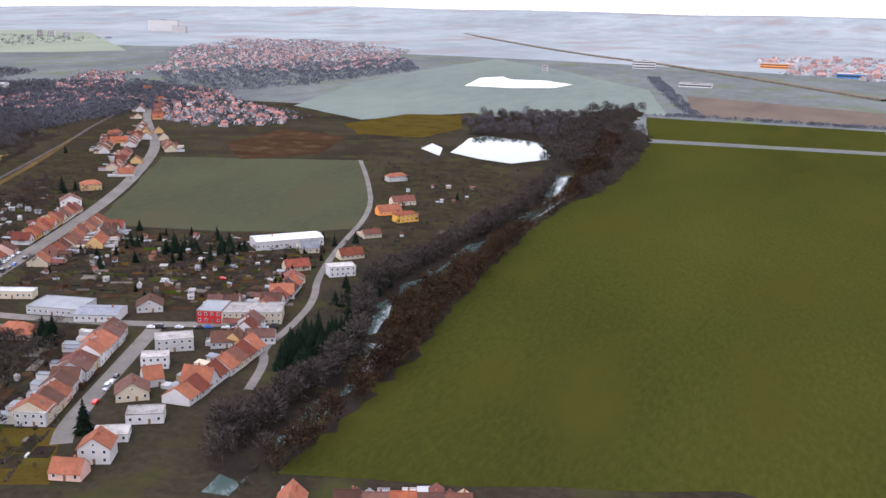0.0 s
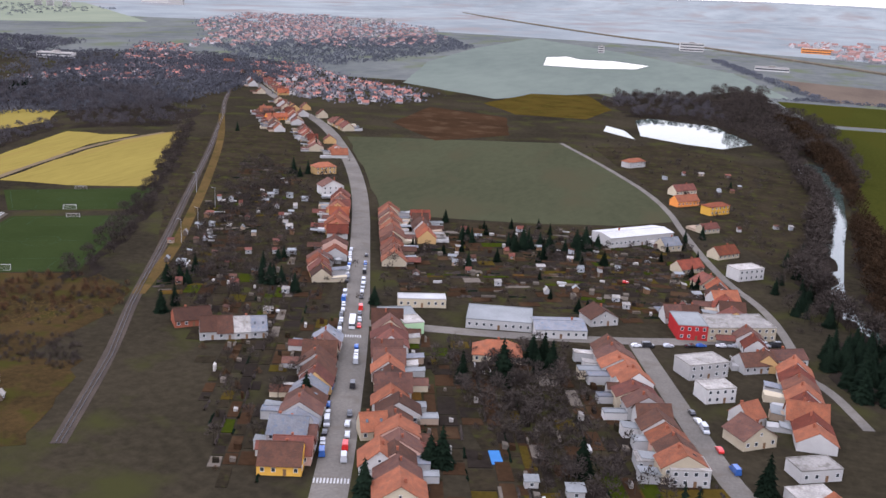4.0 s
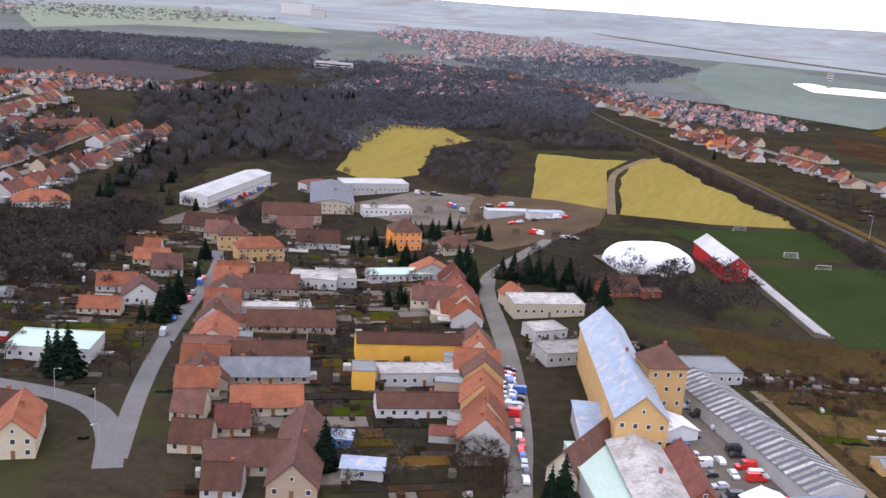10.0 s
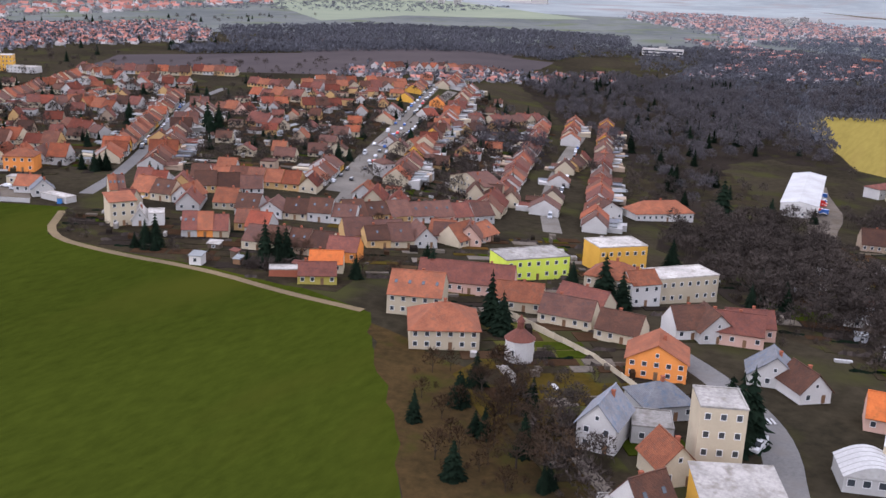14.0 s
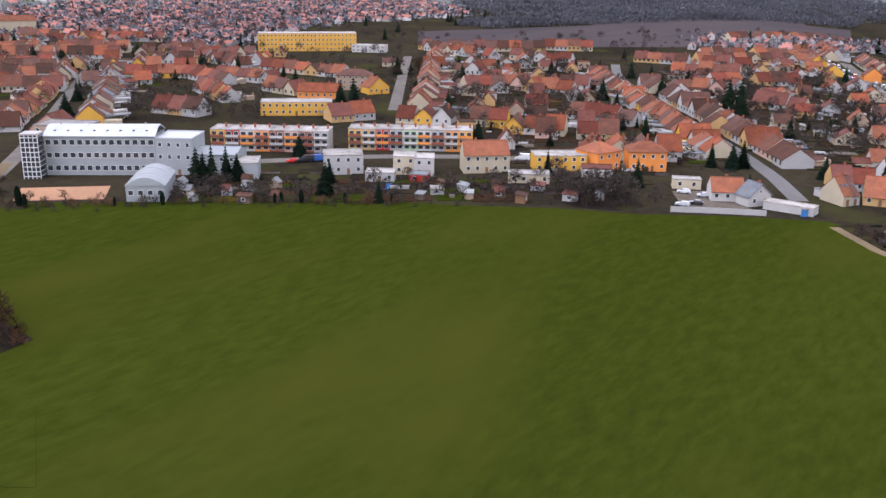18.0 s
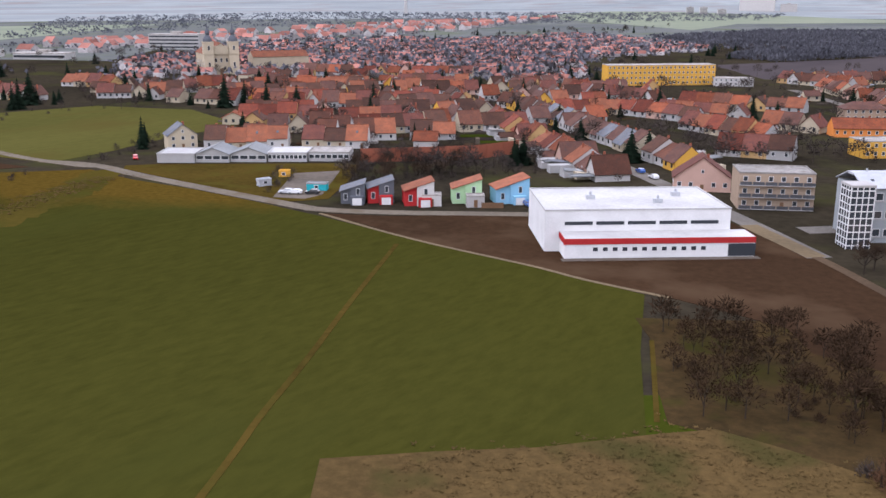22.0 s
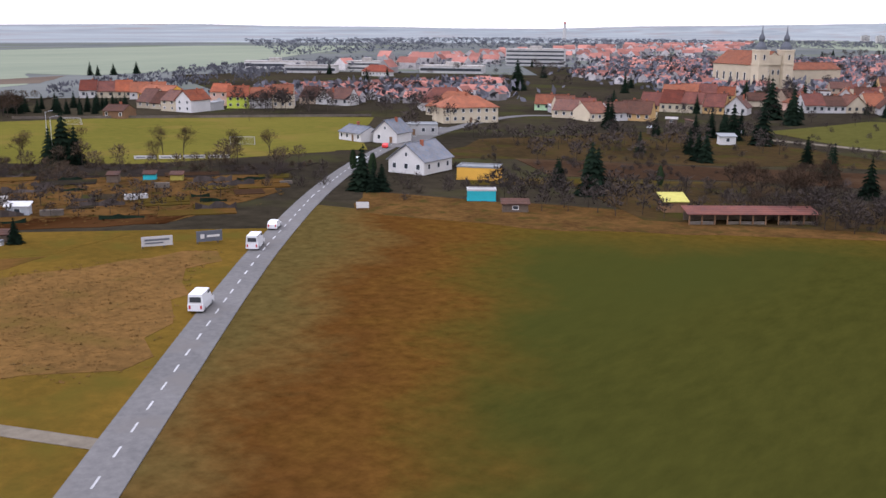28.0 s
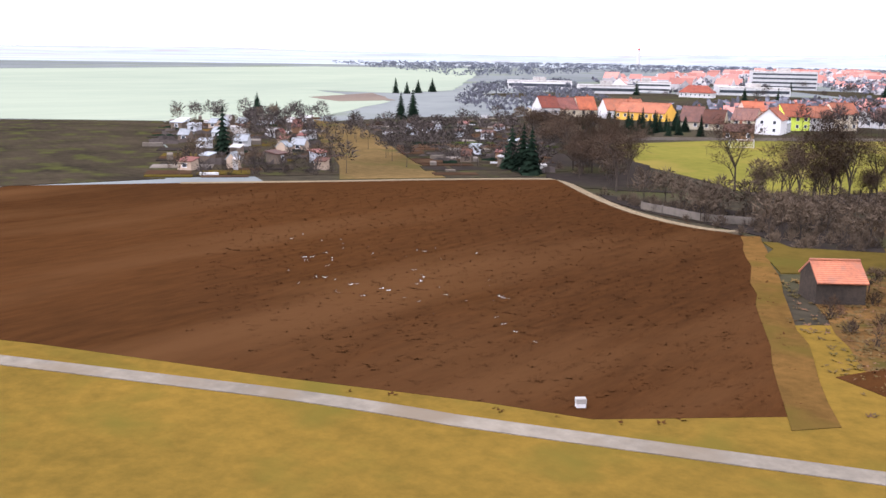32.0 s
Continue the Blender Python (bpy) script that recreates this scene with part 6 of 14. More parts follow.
# ---------- water ----------
patch('pond_far', 'water', [(-376.6, 1094.2), (-400.1, 1224.9), (-381.2, 1264.3), (-357.5, 1224.0), (-315.2, 1234.7), (-270.4, 1194.7), (-278.0, 1130.7), (-320.6, 1099.0)], 'bright far pond', 'water', wobble=0.2)
patch('lake', 'water', [(-212.7, 593.8), (-224.1, 664.6), (-214.4, 688.0), (-180.1, 673.7), (-156.5, 661.7), (-146.6, 599.0), (-164.0, 569.2), (-186.5, 576.6)], 'still lake reflecting the sky', 'water', wobble=0.5)
patch('pond_small', 'water', [(-236.0, 600.4), (-238.0, 626.7), (-224.3, 610.1), (-213.9, 576.8)], 'small pond beside the lake', 'water', wobble=0.3)
patch('river_reach', 'water', [(-128.0, 541.0), (-111.0, 546.0), (-106.5, 505.0), (-107.0, 468.0), (-108.5, 446.0), (-112.0, 400.0), (-114.0, 366.0), (-121.5, 358.0), (-118.0, 400.0), (-116.5, 430.0), (-121.5, 457.0), (-124.5, 500.0)], 'wide still reach of the river', 'river', wobble=0.8)
ribbon('river', 'water', [(-120.3, 543.5), (-114.3, 501.8), (-114.0, 448.0), (-112.2, 411.7), (-117.2, 366.3), (-120.2, 328.1), (-122.6, 296.0), (-121.0, 274.2), (-108.4, 244.3), (-102.8, 226.8), (-101.2, 207.9), (-100.6, 185.8), (-102.3, 166.1), (-100.4, 148.1)], 10, 'slow green river between bare trees', 'river')


# ---------- roads and railway ----------
ribbon('street_main', 'street', [(-205.6, 109.3), (-215.8, 141.9), (-224.0, 165.5), (-232.4, 189.5), (-242.0, 215.7), (-261.7, 265.6), (-284.4, 322.9), (-305.0, 370.8), (-335.5, 431.8), (-387.4, 521.7), (-436.0, 579.7), (-502.7, 662.9), (-612.8, 824.5)], 11, 'worn grey street with parked cars', 'road')
ribbon('street_cross', 'street', [(-240.8, 213.4), (-226.9, 215.7), (-203.8, 219.6), (-170.9, 229.6), (-149.4, 240.5)], 8, 'side street', 'road')
ribbon('street_side', 'street', [(-172.3, 226.9), (-160.5, 194.6), (-148.6, 161.9), (-143.2, 154.0)], 8, 'narrow side street', 'road')
ribbon('road_river', 'street', [(-250.2, 535.7), (-215.9, 472.9), (-182.6, 404.0), (-166.2, 335.3), (-153.5, 293.1), (-141.8, 269.0), (-136.0, 242.2), (-134.2, 222.6), (-128.4, 215.4), (-122.3, 196.6)], 4.2, 'lane between the gardens and the river', 'road')
ribbon('railway_bank', 'ballast', [(-547.2, 701.0), (-493.1, 589.4), (-455.5, 521.7), (-395.4, 402.5), (-356.2, 321.1), (-327.8, 262.9), (-311.7, 229.0), (-299.1, 202.0), (-282.3, 169.8), (-265.0, 130.4)], 5, 'gravel railway bed', 'railway')
ribbon('rail_path', 'tan', [(-459.7, 527.4), (-412.6, 445.6), (-360.6, 342.2), (-333.4, 284.8), (-316.5, 248.3), (-302.0, 209.1)], 6, 'dry grass path beside the railway', 'path')
ribbon('field_line', 'meadow', [(-892.9, 13.4), (-880.3, -10.1), (-870.9, -26.7), (-865.2, -37.8), (-861.6, -43.7), (-856.0, -54.0)], 1.1, 'pale line of dry grass across the field', 'path')
ribbon('field_line_short', 'meadow', [(-847.5, -1.4), (-843.0, -10.4), (-838.7, -19.1)], 0.8, 'pale grass edge beside the scrub', 'path')
ribbon('field_track', 'track', [(-436.4, 306.8), (-448.4, 364.9), (-452.9, 397.1), (-447.2, 445.6)], 5, 'dirt track between stubble fields', 'path')
ribbon('motorway', 'gravel', [(-2524.8, 6120.8), (-1379.9, 3574.7), (-885.6, 2698.6), (-583.6, 2193.0), (-391.8, 1899.3), (-260.5, 1750.6), (-99.6, 1506.6), (85.5, 1192.0)], 22, 'far motorway across the plain', 'road', lift=2.2)
ribbon('farm_track', 'gravel', [(-106.1, 727.7), (-32.0, 734.1), (57.8, 742.4)], 4, 'pale farm track', 'path')
ribbon('road_brewery', 'street', [(-405.1, 89.4), (-410.1, 105.2), (-414.3, 121.5), (-421.6, 143.0), (-431.9, 169.6), (-450.9, 211.5), (-450.9, 232.3), (-446.9, 264.0)], 7, 'street lined with parked cars', 'road')
ribbon('lane_sheds', 'track', [(-381.8, 163.3), (-368.2, 138.6), (-352.9, 110.2)], 2.6, 'dirt lane beside a long hall', 'path')
ribbon('street_village', 'asphalt', [(-463.3, 86.2), (-476.5, 108.5), (-488.9, 132.8), (-502.2, 161.8), (-514.7, 189.9), (-527.8, 209.7)], 5.5, 'village street', 'road')
ribbon('road_bend', 'asphalt', [(-509.6, 97.6), (-498.2, 98.0), (-486.4, 100.1), (-476.9, 98.7), (-468.7, 92.2), (-462.4, 83.3)], 7, 'curving asphalt road', 'road')
ribbon('road_school', 'asphalt', [(-593.8, 135.6), (-577.5, 117.7), (-561.8, 106.3), (-550.8, 95.1), (-544.3, 85.0), (-540.3, 69.9), (-536.9, 62.3)], 8, 'asphalt road curving past houses', 'road')
ribbon('street_oak', 'street', [(-617.1, 180.1), (-638.5, 223.7), (-668.3, 304.5), (-693.9, 392.7), (-707.3, 432.8)], 8, 'street between row houses', 'road')
ribbon('street_west', 'street', [(-666.0, 160.2), (-693.5, 214.2), (-736.3, 307.4), (-775.9, 409.7)], 9, 'street rising through the town', 'road')
ribbon('street_elm', 'street', [(-677.6, 172.4), (-706.1, 230.1), (-748.8, 324.8), (-811.1, 466.6)], 7, 'long straight street with parked cars', 'road')
ribbon('street_ash', 'asphalt', [(-715.8, 124.1), (-729.7, 148.4), (-765.9, 196.0), (-819.1, 265.4), (-841.6, 310.6)], 6, 'street between houses', 'road')
ribbon('road_front', 'street', [(-850.4, 55.8), (-815.7, 90.5), (-809.4, 101.3), (-786.0, 120.9), (-756.4, 133.2)], 7, 'street in front of the terraces', 'road')
ribbon('street_yellow', 'street', [(-838.7, 160.8), (-872.4, 207.7), (-924.0, 280.2)], 6, 'street towards the yellow block', 'road')
ribbon('street_hall', 'street', [(-843.6, 41.3), (-863.3, 60.4), (-893.1, 86.9), (-941.2, 127.6), (-1010.8, 188.0)], 6, 'village street leading into the town', 'road')
ribbon('lane_fields', 'gravel', [(-996.7, 22.8), (-984.5, 27.1), (-968.3, 24.8), (-948.6, 23.9), (-925.1, 23.1), (-914.9, 22.9), (-885.8, 42.3)], 5, 'pale field lane', 'path')
ribbon('lane_dirt', 'mud', [(-846.9, 44.2), (-839.5, 37.0), (-832.5, 29.5), (-821.5, 17.5), (-814.6, 9.5), (-806.5, 2.2), (-803.0, -2.5)], 2.6, 'muddy brown lane past the new hall', 'path')
ribbon('lane_hall', 'track', [(-858.0, 54.3), (-850.5, 47.4), (-844.0, 41.4)], 5.0, 'worn approach to the new hall', 'path')
ribbon('plot_path', 'track', [(-915.2, 21.2), (-893.6, 16.7), (-878.7, 15.5), (-870.9, 15.0), (-863.3, 13.4), (-851.9, 13.0)], 1.1, 'pale trodden line along the bare plot', 'path')
ribbon('lane_church', 'gravel', [(-1083.8, 36.6), (-1062.3, 33.9), (-1040.4, 27.1), (-1008.4, 22.2), (-984.7, 24.1), (-981.3, 25.9)], 4, 'pale lane through fields', 'path')
ribbon('path_brown', 'track', [(-706.0, 109.3), (-692.1, 93.6), (-672.7, 92.7), (-650.1, 96.0), (-631.6, 94.3), (-614.3, 94.9)], 3, 'worn path along the field edge', 'path')
ribbon('lane_low', 'gravel', [(-1049.0, -125.5), (-1062.2, -131.3), (-1094.3, -147.0), (-1097.5, -148.3), (-1100.8, -149.8), (-1103.9, -151.6), (-1157.4, -174.2), (-1161.3, -175.4), (-1165.8, -177.1), (-1169.5, -178.8), (-1269.6, -224.6)], 2.1, 'pale concrete lane through the grass', 'road')
ribbon('road_country', 'asphalt', [(-1143.5, 10.0), (-1130.0, -20.0), (-1115.6, -44.5), (-1098.9, -68.2), (-1080.3, -91.4), (-1068.6, -105.0), (-1060.3, -114.4), (-1047.9, -128.4), (-990.0, -193.0)], 5.0, 'country road with a dashed middle line', 'road')
ribbon('road_town', 'asphalt', [(-1125.1, -22.7), (-1139.1, 4.4), (-1150.6, 43.9), (-1140.7, 54.0)], 5, 'road into the town', 'road')
ribbon('path_wall', 'track', [(-1200.7, -103.1), (-1187.8, -114.9), (-1178.9, -121.3), (-1170.9, -123.8), (-1167.8, -121.3)], 1.8, 'pale path round the field corner', 'path')
ribbon('path_colony', 'track', [(-1227.6, -139.6), (-1216.9, -125.1), (-1209.9, -113.8), (-1200.7, -103.1)], 2, 'pale track along the field', 'path')


# ---------- woodland ----------
wood('wood_river_east', [(-122.4, 691.1), (-137.7, 914.2), (-156.0, 960.3), (-188.9, 880.8), (-165.6, 650.2), (-135.4, 561.5), (-106.9, 555.0)], 187, 'mass mass mass', 1.3, 3, cheap=True)
wood('wood_river_bank', [(-103.1, 536.4), (-117.9, 677.8), (-132.6, 701.7), (-110.7, 512.9), (-106.5, 445.9), (-105.9, 394.1), (-107.5, 350.9), (-102.3, 296.7), (-102.2, 270.1), (-100.0, 237.8), (-97.8, 207.4), (-96.1, 182.7), (-95.7, 161.8), (-91.1, 158.4), (-92.8, 199.9), (-94.2, 240.4), (-99.8, 284.0), (-102.9, 336.4), (-105.6, 421.5)], 560, 'mass mass redbush', 1.25, 4, cheap=True, crown='twig_brown')
wood('wood_river_west', [(-132.4, 563.1), (-127.3, 504.1), (-120.7, 427.4), (-126.4, 386.3), (-128.0, 342.9), (-133.0, 305.1), (-126.3, 271.8), (-110.0, 233.2), (-112.2, 213.6), (-111.9, 189.7), (-117.1, 173.6), (-107.5, 156.8), (-96.0, 151.2), (-102.9, 190.0), (-102.4, 213.6), (-118.2, 262.7), (-123.0, 301.9), (-120.6, 341.7), (-118.2, 384.5), (-115.0, 416.8), (-117.4, 466.2)], 560, 'mass mass bush', 1.2, 5, cheap=True)
wood('wood_river_mid', [(-111.0, 240.0), (-98.0, 236.0), (-100.0, 283.0), (-104.5, 343.0), (-106.5, 400.0), (-110.5, 395.0), (-112.0, 340.0), (-114.5, 300.0), (-113.5, 262.0)], 190, 'mass mass redbush', 1.0, 106, cheap=True, crown='twig_brown')
wood('wood_river_north', [(-121.0, 560.0), (-106.0, 552.0), (-102.0, 470.0), (-95.0, 500.0), (-93.0, 586.0), (-104.0, 747.0), (-175.0, 853.0), (-256.0, 800.0), (-256.0, 775.0), (-165.0, 770.0), (-139.0, 623.0)], 240, 'mass', 1.25, 107, cheap=True)
wood('wood_river_gardens', [(-140.6, 292.4), (-136.3, 325.3), (-128.6, 338.3), (-125.0, 300.0), (-124.0, 270.0), (-127.0, 255.0), (-134.4, 253.0)], 60, 'mass bush spruce', 0.75, 108, floor='', cheap=True)
canopy('hedge_motorway', [(-207.0, 1370.0), (-190.0, 1370.0), (-88.0, 915.0), (-100.0, 912.0)], 160, 5.0, 109, label='dark row of bare trees between far fields')
canopy('hedge_strip', [(-130.0, 879.0), (-105.0, 893.0), (67.0, 893.0), (67.0, 901.0), (-105.0, 904.0)], 110, 4.0, 110, label='hedgerow between far fields')
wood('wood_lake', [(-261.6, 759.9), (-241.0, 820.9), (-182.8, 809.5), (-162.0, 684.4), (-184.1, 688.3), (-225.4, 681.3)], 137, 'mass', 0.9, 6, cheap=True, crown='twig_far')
wood('spruces_river', [(-123.6, 212.9), (-130.3, 234.4), (-124.1, 251.1), (-114.7, 246.9), (-105.9, 220.9), (-113.9, 210.6)], 56, 'spruce', 0.9, 7, cheap=True)
wood('wood_rail_east', [(-454.8, 489.1), (-405.2, 395.3), (-370.5, 327.0), (-346.1, 278.8), (-321.9, 215.4), (-329.3, 211.0), (-356.8, 279.5), (-379.8, 331.2), (-417.3, 402.0), (-463.0, 494.5)], 287, 'mass bush', 0.62, 8, cheap=True)
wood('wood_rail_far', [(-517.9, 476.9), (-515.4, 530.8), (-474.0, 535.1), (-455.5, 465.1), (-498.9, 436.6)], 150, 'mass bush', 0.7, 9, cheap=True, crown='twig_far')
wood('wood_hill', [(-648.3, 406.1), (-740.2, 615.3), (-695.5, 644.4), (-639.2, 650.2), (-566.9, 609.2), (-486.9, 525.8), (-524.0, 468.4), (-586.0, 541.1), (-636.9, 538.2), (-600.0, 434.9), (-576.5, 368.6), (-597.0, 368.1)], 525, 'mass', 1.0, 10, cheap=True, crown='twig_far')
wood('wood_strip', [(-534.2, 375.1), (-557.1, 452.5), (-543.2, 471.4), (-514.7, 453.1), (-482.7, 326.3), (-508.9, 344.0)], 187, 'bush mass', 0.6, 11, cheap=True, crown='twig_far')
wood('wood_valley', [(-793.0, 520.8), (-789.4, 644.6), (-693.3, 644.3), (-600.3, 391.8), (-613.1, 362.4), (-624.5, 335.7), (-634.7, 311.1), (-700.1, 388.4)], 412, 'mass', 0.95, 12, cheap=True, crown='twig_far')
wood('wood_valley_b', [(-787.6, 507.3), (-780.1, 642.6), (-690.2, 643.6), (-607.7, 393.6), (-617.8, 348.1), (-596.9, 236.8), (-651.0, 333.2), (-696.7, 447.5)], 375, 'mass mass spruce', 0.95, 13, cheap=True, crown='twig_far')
wood('wood_gardens', [(-588.4, 220.0), (-582.2, 255.6), (-555.2, 219.9), (-530.4, 152.3), (-539.1, 144.7), (-560.8, 164.9)], 162, 'mass bush', 0.8, 14, cheap=True)
wood('scrub_waste', [(-384.5, 175.1), (-352.0, 189.2), (-326.3, 215.5), (-303.6, 207.8), (-318.9, 179.9), (-339.9, 168.6), (-371.8, 151.5)], 162, 'bush redbush', 0.7, 15, floor='', cheap=True)
wood('scrub_rail_near', [(-319.9, 168.9), (-297.0, 176.3), (-286.5, 167.9), (-285.8, 159.1), (-312.9, 155.5), (-320.5, 165.0)], 137, 'bush', 0.8, 16, floor='', cheap=True)
wood('scrub_square_trees', [(-850.0, 3.0), (-838.0, 10.5), (-824.0, 6.3), (-812.0, 0.0), (-822.0, -16.0), (-836.0, -16.5), (-843.0, -8.0)], 100, 'bush mass mass', 0.52, 17, floor='', crown='twig_brown')
wood('scrub_square_south', [(-823.0, -18.6), (-807.0, -2.0), (-805.4, -4.2), (-819.6, -21.2)], 95, 'bush redbush', 0.85, 18, floor='')
wood('scrub_field', [(-804.5, -1.5), (-802.5, 3.5), (-797.0, 6.0), (-791.0, 5.5), (-783.0, 4.0), (-774.0, 3.0), (-768.0, 2.0), (-767.4, -2.0), (-770.1, -13.0), (-771.0, -20.0), (-777.0, -21.0), (-785.0, -14.0), (-795.0, -7.0)], 210, 'bush redbush mass', 0.72, 19, floor='litter', crown='twig_brown')
wood('hedge_low', [(-1190.1, -111.1), (-1172.3, -111.8), (-1160.6, -108.6), (-1156.4, -123.1), (-1162.8, -126.4), (-1177.4, -119.7)], 170, 'bush bush bush mass', 0.55, 20, crown='twig_tan')
wood('hedge_sports', [(-1179.3, -96.4), (-1160.7, -80.6), (-1142.8, -69.5), (-1121.2, -46.6), (-1116.3, -59.0), (-1135.0, -84.6), (-1158.7, -111.9)], 237, 'bush bush bush bush mass', 0.52, 21, crown='twig_tan')
wood('trees_colony_edge', [(-1194.2, -107.8), (-1184.6, -103.6), (-1204.6, -77.3), (-1283.4, 1.1), (-1260.2, -38.0)], 60, 'mass bush bush', 0.62, 22, crown='twig_tan')
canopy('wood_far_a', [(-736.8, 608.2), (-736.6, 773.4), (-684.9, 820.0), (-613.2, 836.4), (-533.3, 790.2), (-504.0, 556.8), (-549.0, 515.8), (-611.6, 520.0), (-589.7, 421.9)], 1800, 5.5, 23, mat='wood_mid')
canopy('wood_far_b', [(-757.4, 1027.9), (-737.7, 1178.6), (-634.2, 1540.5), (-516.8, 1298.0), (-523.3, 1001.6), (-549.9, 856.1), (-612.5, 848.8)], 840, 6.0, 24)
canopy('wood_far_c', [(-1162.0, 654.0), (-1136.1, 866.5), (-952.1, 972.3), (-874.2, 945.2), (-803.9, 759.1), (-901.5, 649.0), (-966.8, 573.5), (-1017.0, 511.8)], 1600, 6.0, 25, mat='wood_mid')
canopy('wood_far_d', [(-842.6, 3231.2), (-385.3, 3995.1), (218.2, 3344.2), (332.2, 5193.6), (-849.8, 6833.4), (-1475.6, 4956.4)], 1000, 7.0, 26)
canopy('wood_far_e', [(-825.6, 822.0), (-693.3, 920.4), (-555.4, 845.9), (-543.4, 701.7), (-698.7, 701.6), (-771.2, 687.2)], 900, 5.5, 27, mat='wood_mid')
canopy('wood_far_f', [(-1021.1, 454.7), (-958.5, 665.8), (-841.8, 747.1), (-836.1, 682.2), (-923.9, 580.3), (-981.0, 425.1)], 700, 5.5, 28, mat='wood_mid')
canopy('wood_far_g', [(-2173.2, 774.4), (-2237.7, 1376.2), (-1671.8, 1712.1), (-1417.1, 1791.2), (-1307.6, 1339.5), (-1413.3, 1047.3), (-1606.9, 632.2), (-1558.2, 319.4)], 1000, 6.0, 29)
canopy('trees_town_edge', [(-1329.4, 28.9), (-1443.9, 196.9), (-1478.4, 323.6), (-1307.6, 90.2), (-1273.4, 12.7), (-1284.1, -10.8)], 150, 4.0, 128, label='leafless trees on the town edge, greyed as by haze', mat='wood_mid')
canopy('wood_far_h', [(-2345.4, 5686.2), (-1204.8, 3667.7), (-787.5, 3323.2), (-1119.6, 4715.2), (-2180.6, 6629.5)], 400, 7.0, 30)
wood('scrub_waste_b', [(-387.3, 172.1), (-351.3, 184.9), (-317.2, 196.7), (-299.9, 201.6), (-297.3, 187.5), (-321.4, 168.2), (-348.3, 161.3), (-377.4, 157.1)], 150, 'bush redbush bush', 0.75, 31, floor='', cheap=True)
wood('thicket_pitch', [(-361.5, 197.9), (-327.0, 217.0), (-306.7, 215.7), (-299.9, 201.6), (-320.6, 199.2), (-356.0, 189.1)], 90, 'bush redbush', 0.8, 32, cheap=True, floor='')
wood('trees_hall_dome', [(-420.8, 237.4), (-404.0, 238.7), (-388.4, 216.1), (-392.1, 202.4), (-408.2, 210.8)], 40, 'mass bush', 0.75, 33, cheap=True)
wood('wood_valley_c', [(-720.8, 330.5), (-729.8, 386.5), (-679.0, 320.4), (-664.6, 277.7), (-692.7, 288.2)], 110, 'mass bush', 0.85, 34, cheap=True, crown='twig_far')
wood('wood_valley_d', [(-593.4, 188.2), (-596.0, 240.1), (-571.0, 240.1), (-529.4, 153.0), (-535.0, 128.0), (-559.1, 139.0)], 260, 'mass bush mass', 0.85, 35, cheap=True)
wood('thicket_yard', [(-562.2, 276.2), (-553.1, 290.3), (-533.1, 277.1), (-531.2, 245.3), (-550.2, 249.6)], 50, 'mass bush', 0.7, 36, cheap=True)
wood('thicket_town', [(-754.2, 103.1), (-742.9, 108.8), (-736.9, 102.3), (-746.8, 94.4)], 50, 'bush bush mass', 0.8, 37, cheap=True)
wood('trees_lake_shore', [(-234.8, 682.9), (-224.8, 735.5), (-165.7, 717.2), (-149.4, 665.8), (-153.8, 650.9), (-180.1, 673.7), (-212.5, 682.0)], 120, 'mass bush', 0.8, 38, cheap=True)
plots('plots_mid', [(-372.8, 404.6), (-338.4, 383.7), (-285.0, 227.5), (-298.2, 206.7), (-329.4, 283.2)], 32, 51)
plots('plots_allotment', [(-366.8, 139.0), (-318.1, 151.5), (-309.0, 119.3), (-339.4, 105.0)], 19, 52)
plots('plots_works', [(-387.3, 172.1), (-358.0, 181.3), (-329.9, 185.9), (-320.7, 159.0), (-365.5, 142.7)], 19, 64, keep=0.45)
plots('plots_street', [(-266.6, 308.1), (-218.4, 329.8), (-173.1, 349.7), (-146.5, 258.8), (-174.9, 242.8), (-240.6, 243.5)], 25, 53)
plots('plots_first', [(-218.7, 198.7), (-179.4, 219.2), (-138.6, 142.3), (-163.3, 127.1)], 111, 54)
plots('plots_bank', [(-232.1, 317.3), (-206.6, 335.2), (-173.3, 330.7), (-149.1, 261.2), (-184.8, 251.2)], 5, 55)
plots('plots_valley', [(-581.6, 169.7), (-551.6, 201.7), (-514.4, 127.1), (-510.7, 109.5), (-533.5, 113.1)], 24, 56)
plots('plots_old_town', [(-737.9, 227.7), (-767.2, 429.2), (-709.5, 361.3), (-627.9, 164.6), (-649.5, 136.2)], 114, 57)
plots('plots_town_a', [(-817.6, 288.2), (-788.7, 387.5), (-693.6, 187.4), (-723.7, 151.4)], 30, 58)
plots('plots_town_b', [(-743.3, 321.8), (-707.2, 385.0), (-639.2, 191.1), (-676.5, 179.2)], 30, 59)
plots('plots_town_c', [(-913.4, 247.1), (-852.6, 309.5), (-732.2, 144.4), (-757.0, 100.8)], 34, 60)
plots('plots_edge', [(-705.3, 116.5), (-676.4, 122.5), (-638.9, 118.0), (-632.7, 97.7), (-664.5, 97.8), (-692.4, 95.4)], 30, 61, size=(4, 9))
plots('plots_terrace', [(-825.6, 71.4), (-750.6, 131.7), (-743.3, 103.6), (-807.4, 51.0)], 39, 62, size=(4, 10))
plots('plots_village', [(-988.5, 58.2), (-913.8, 112.5), (-961.0, 246.5), (-1076.2, 166.7)], 36, 63)
plots('plots_last', [(-1142.2, -87.6), (-1115.0, -53.6), (-1092.5, -82.1), (-1112.7, -109.0)], 56, 65, keep=0.3, sheds=0.06, odds=(3, 2, 2, 4, 0.5, 4, 0.2, 0.0))
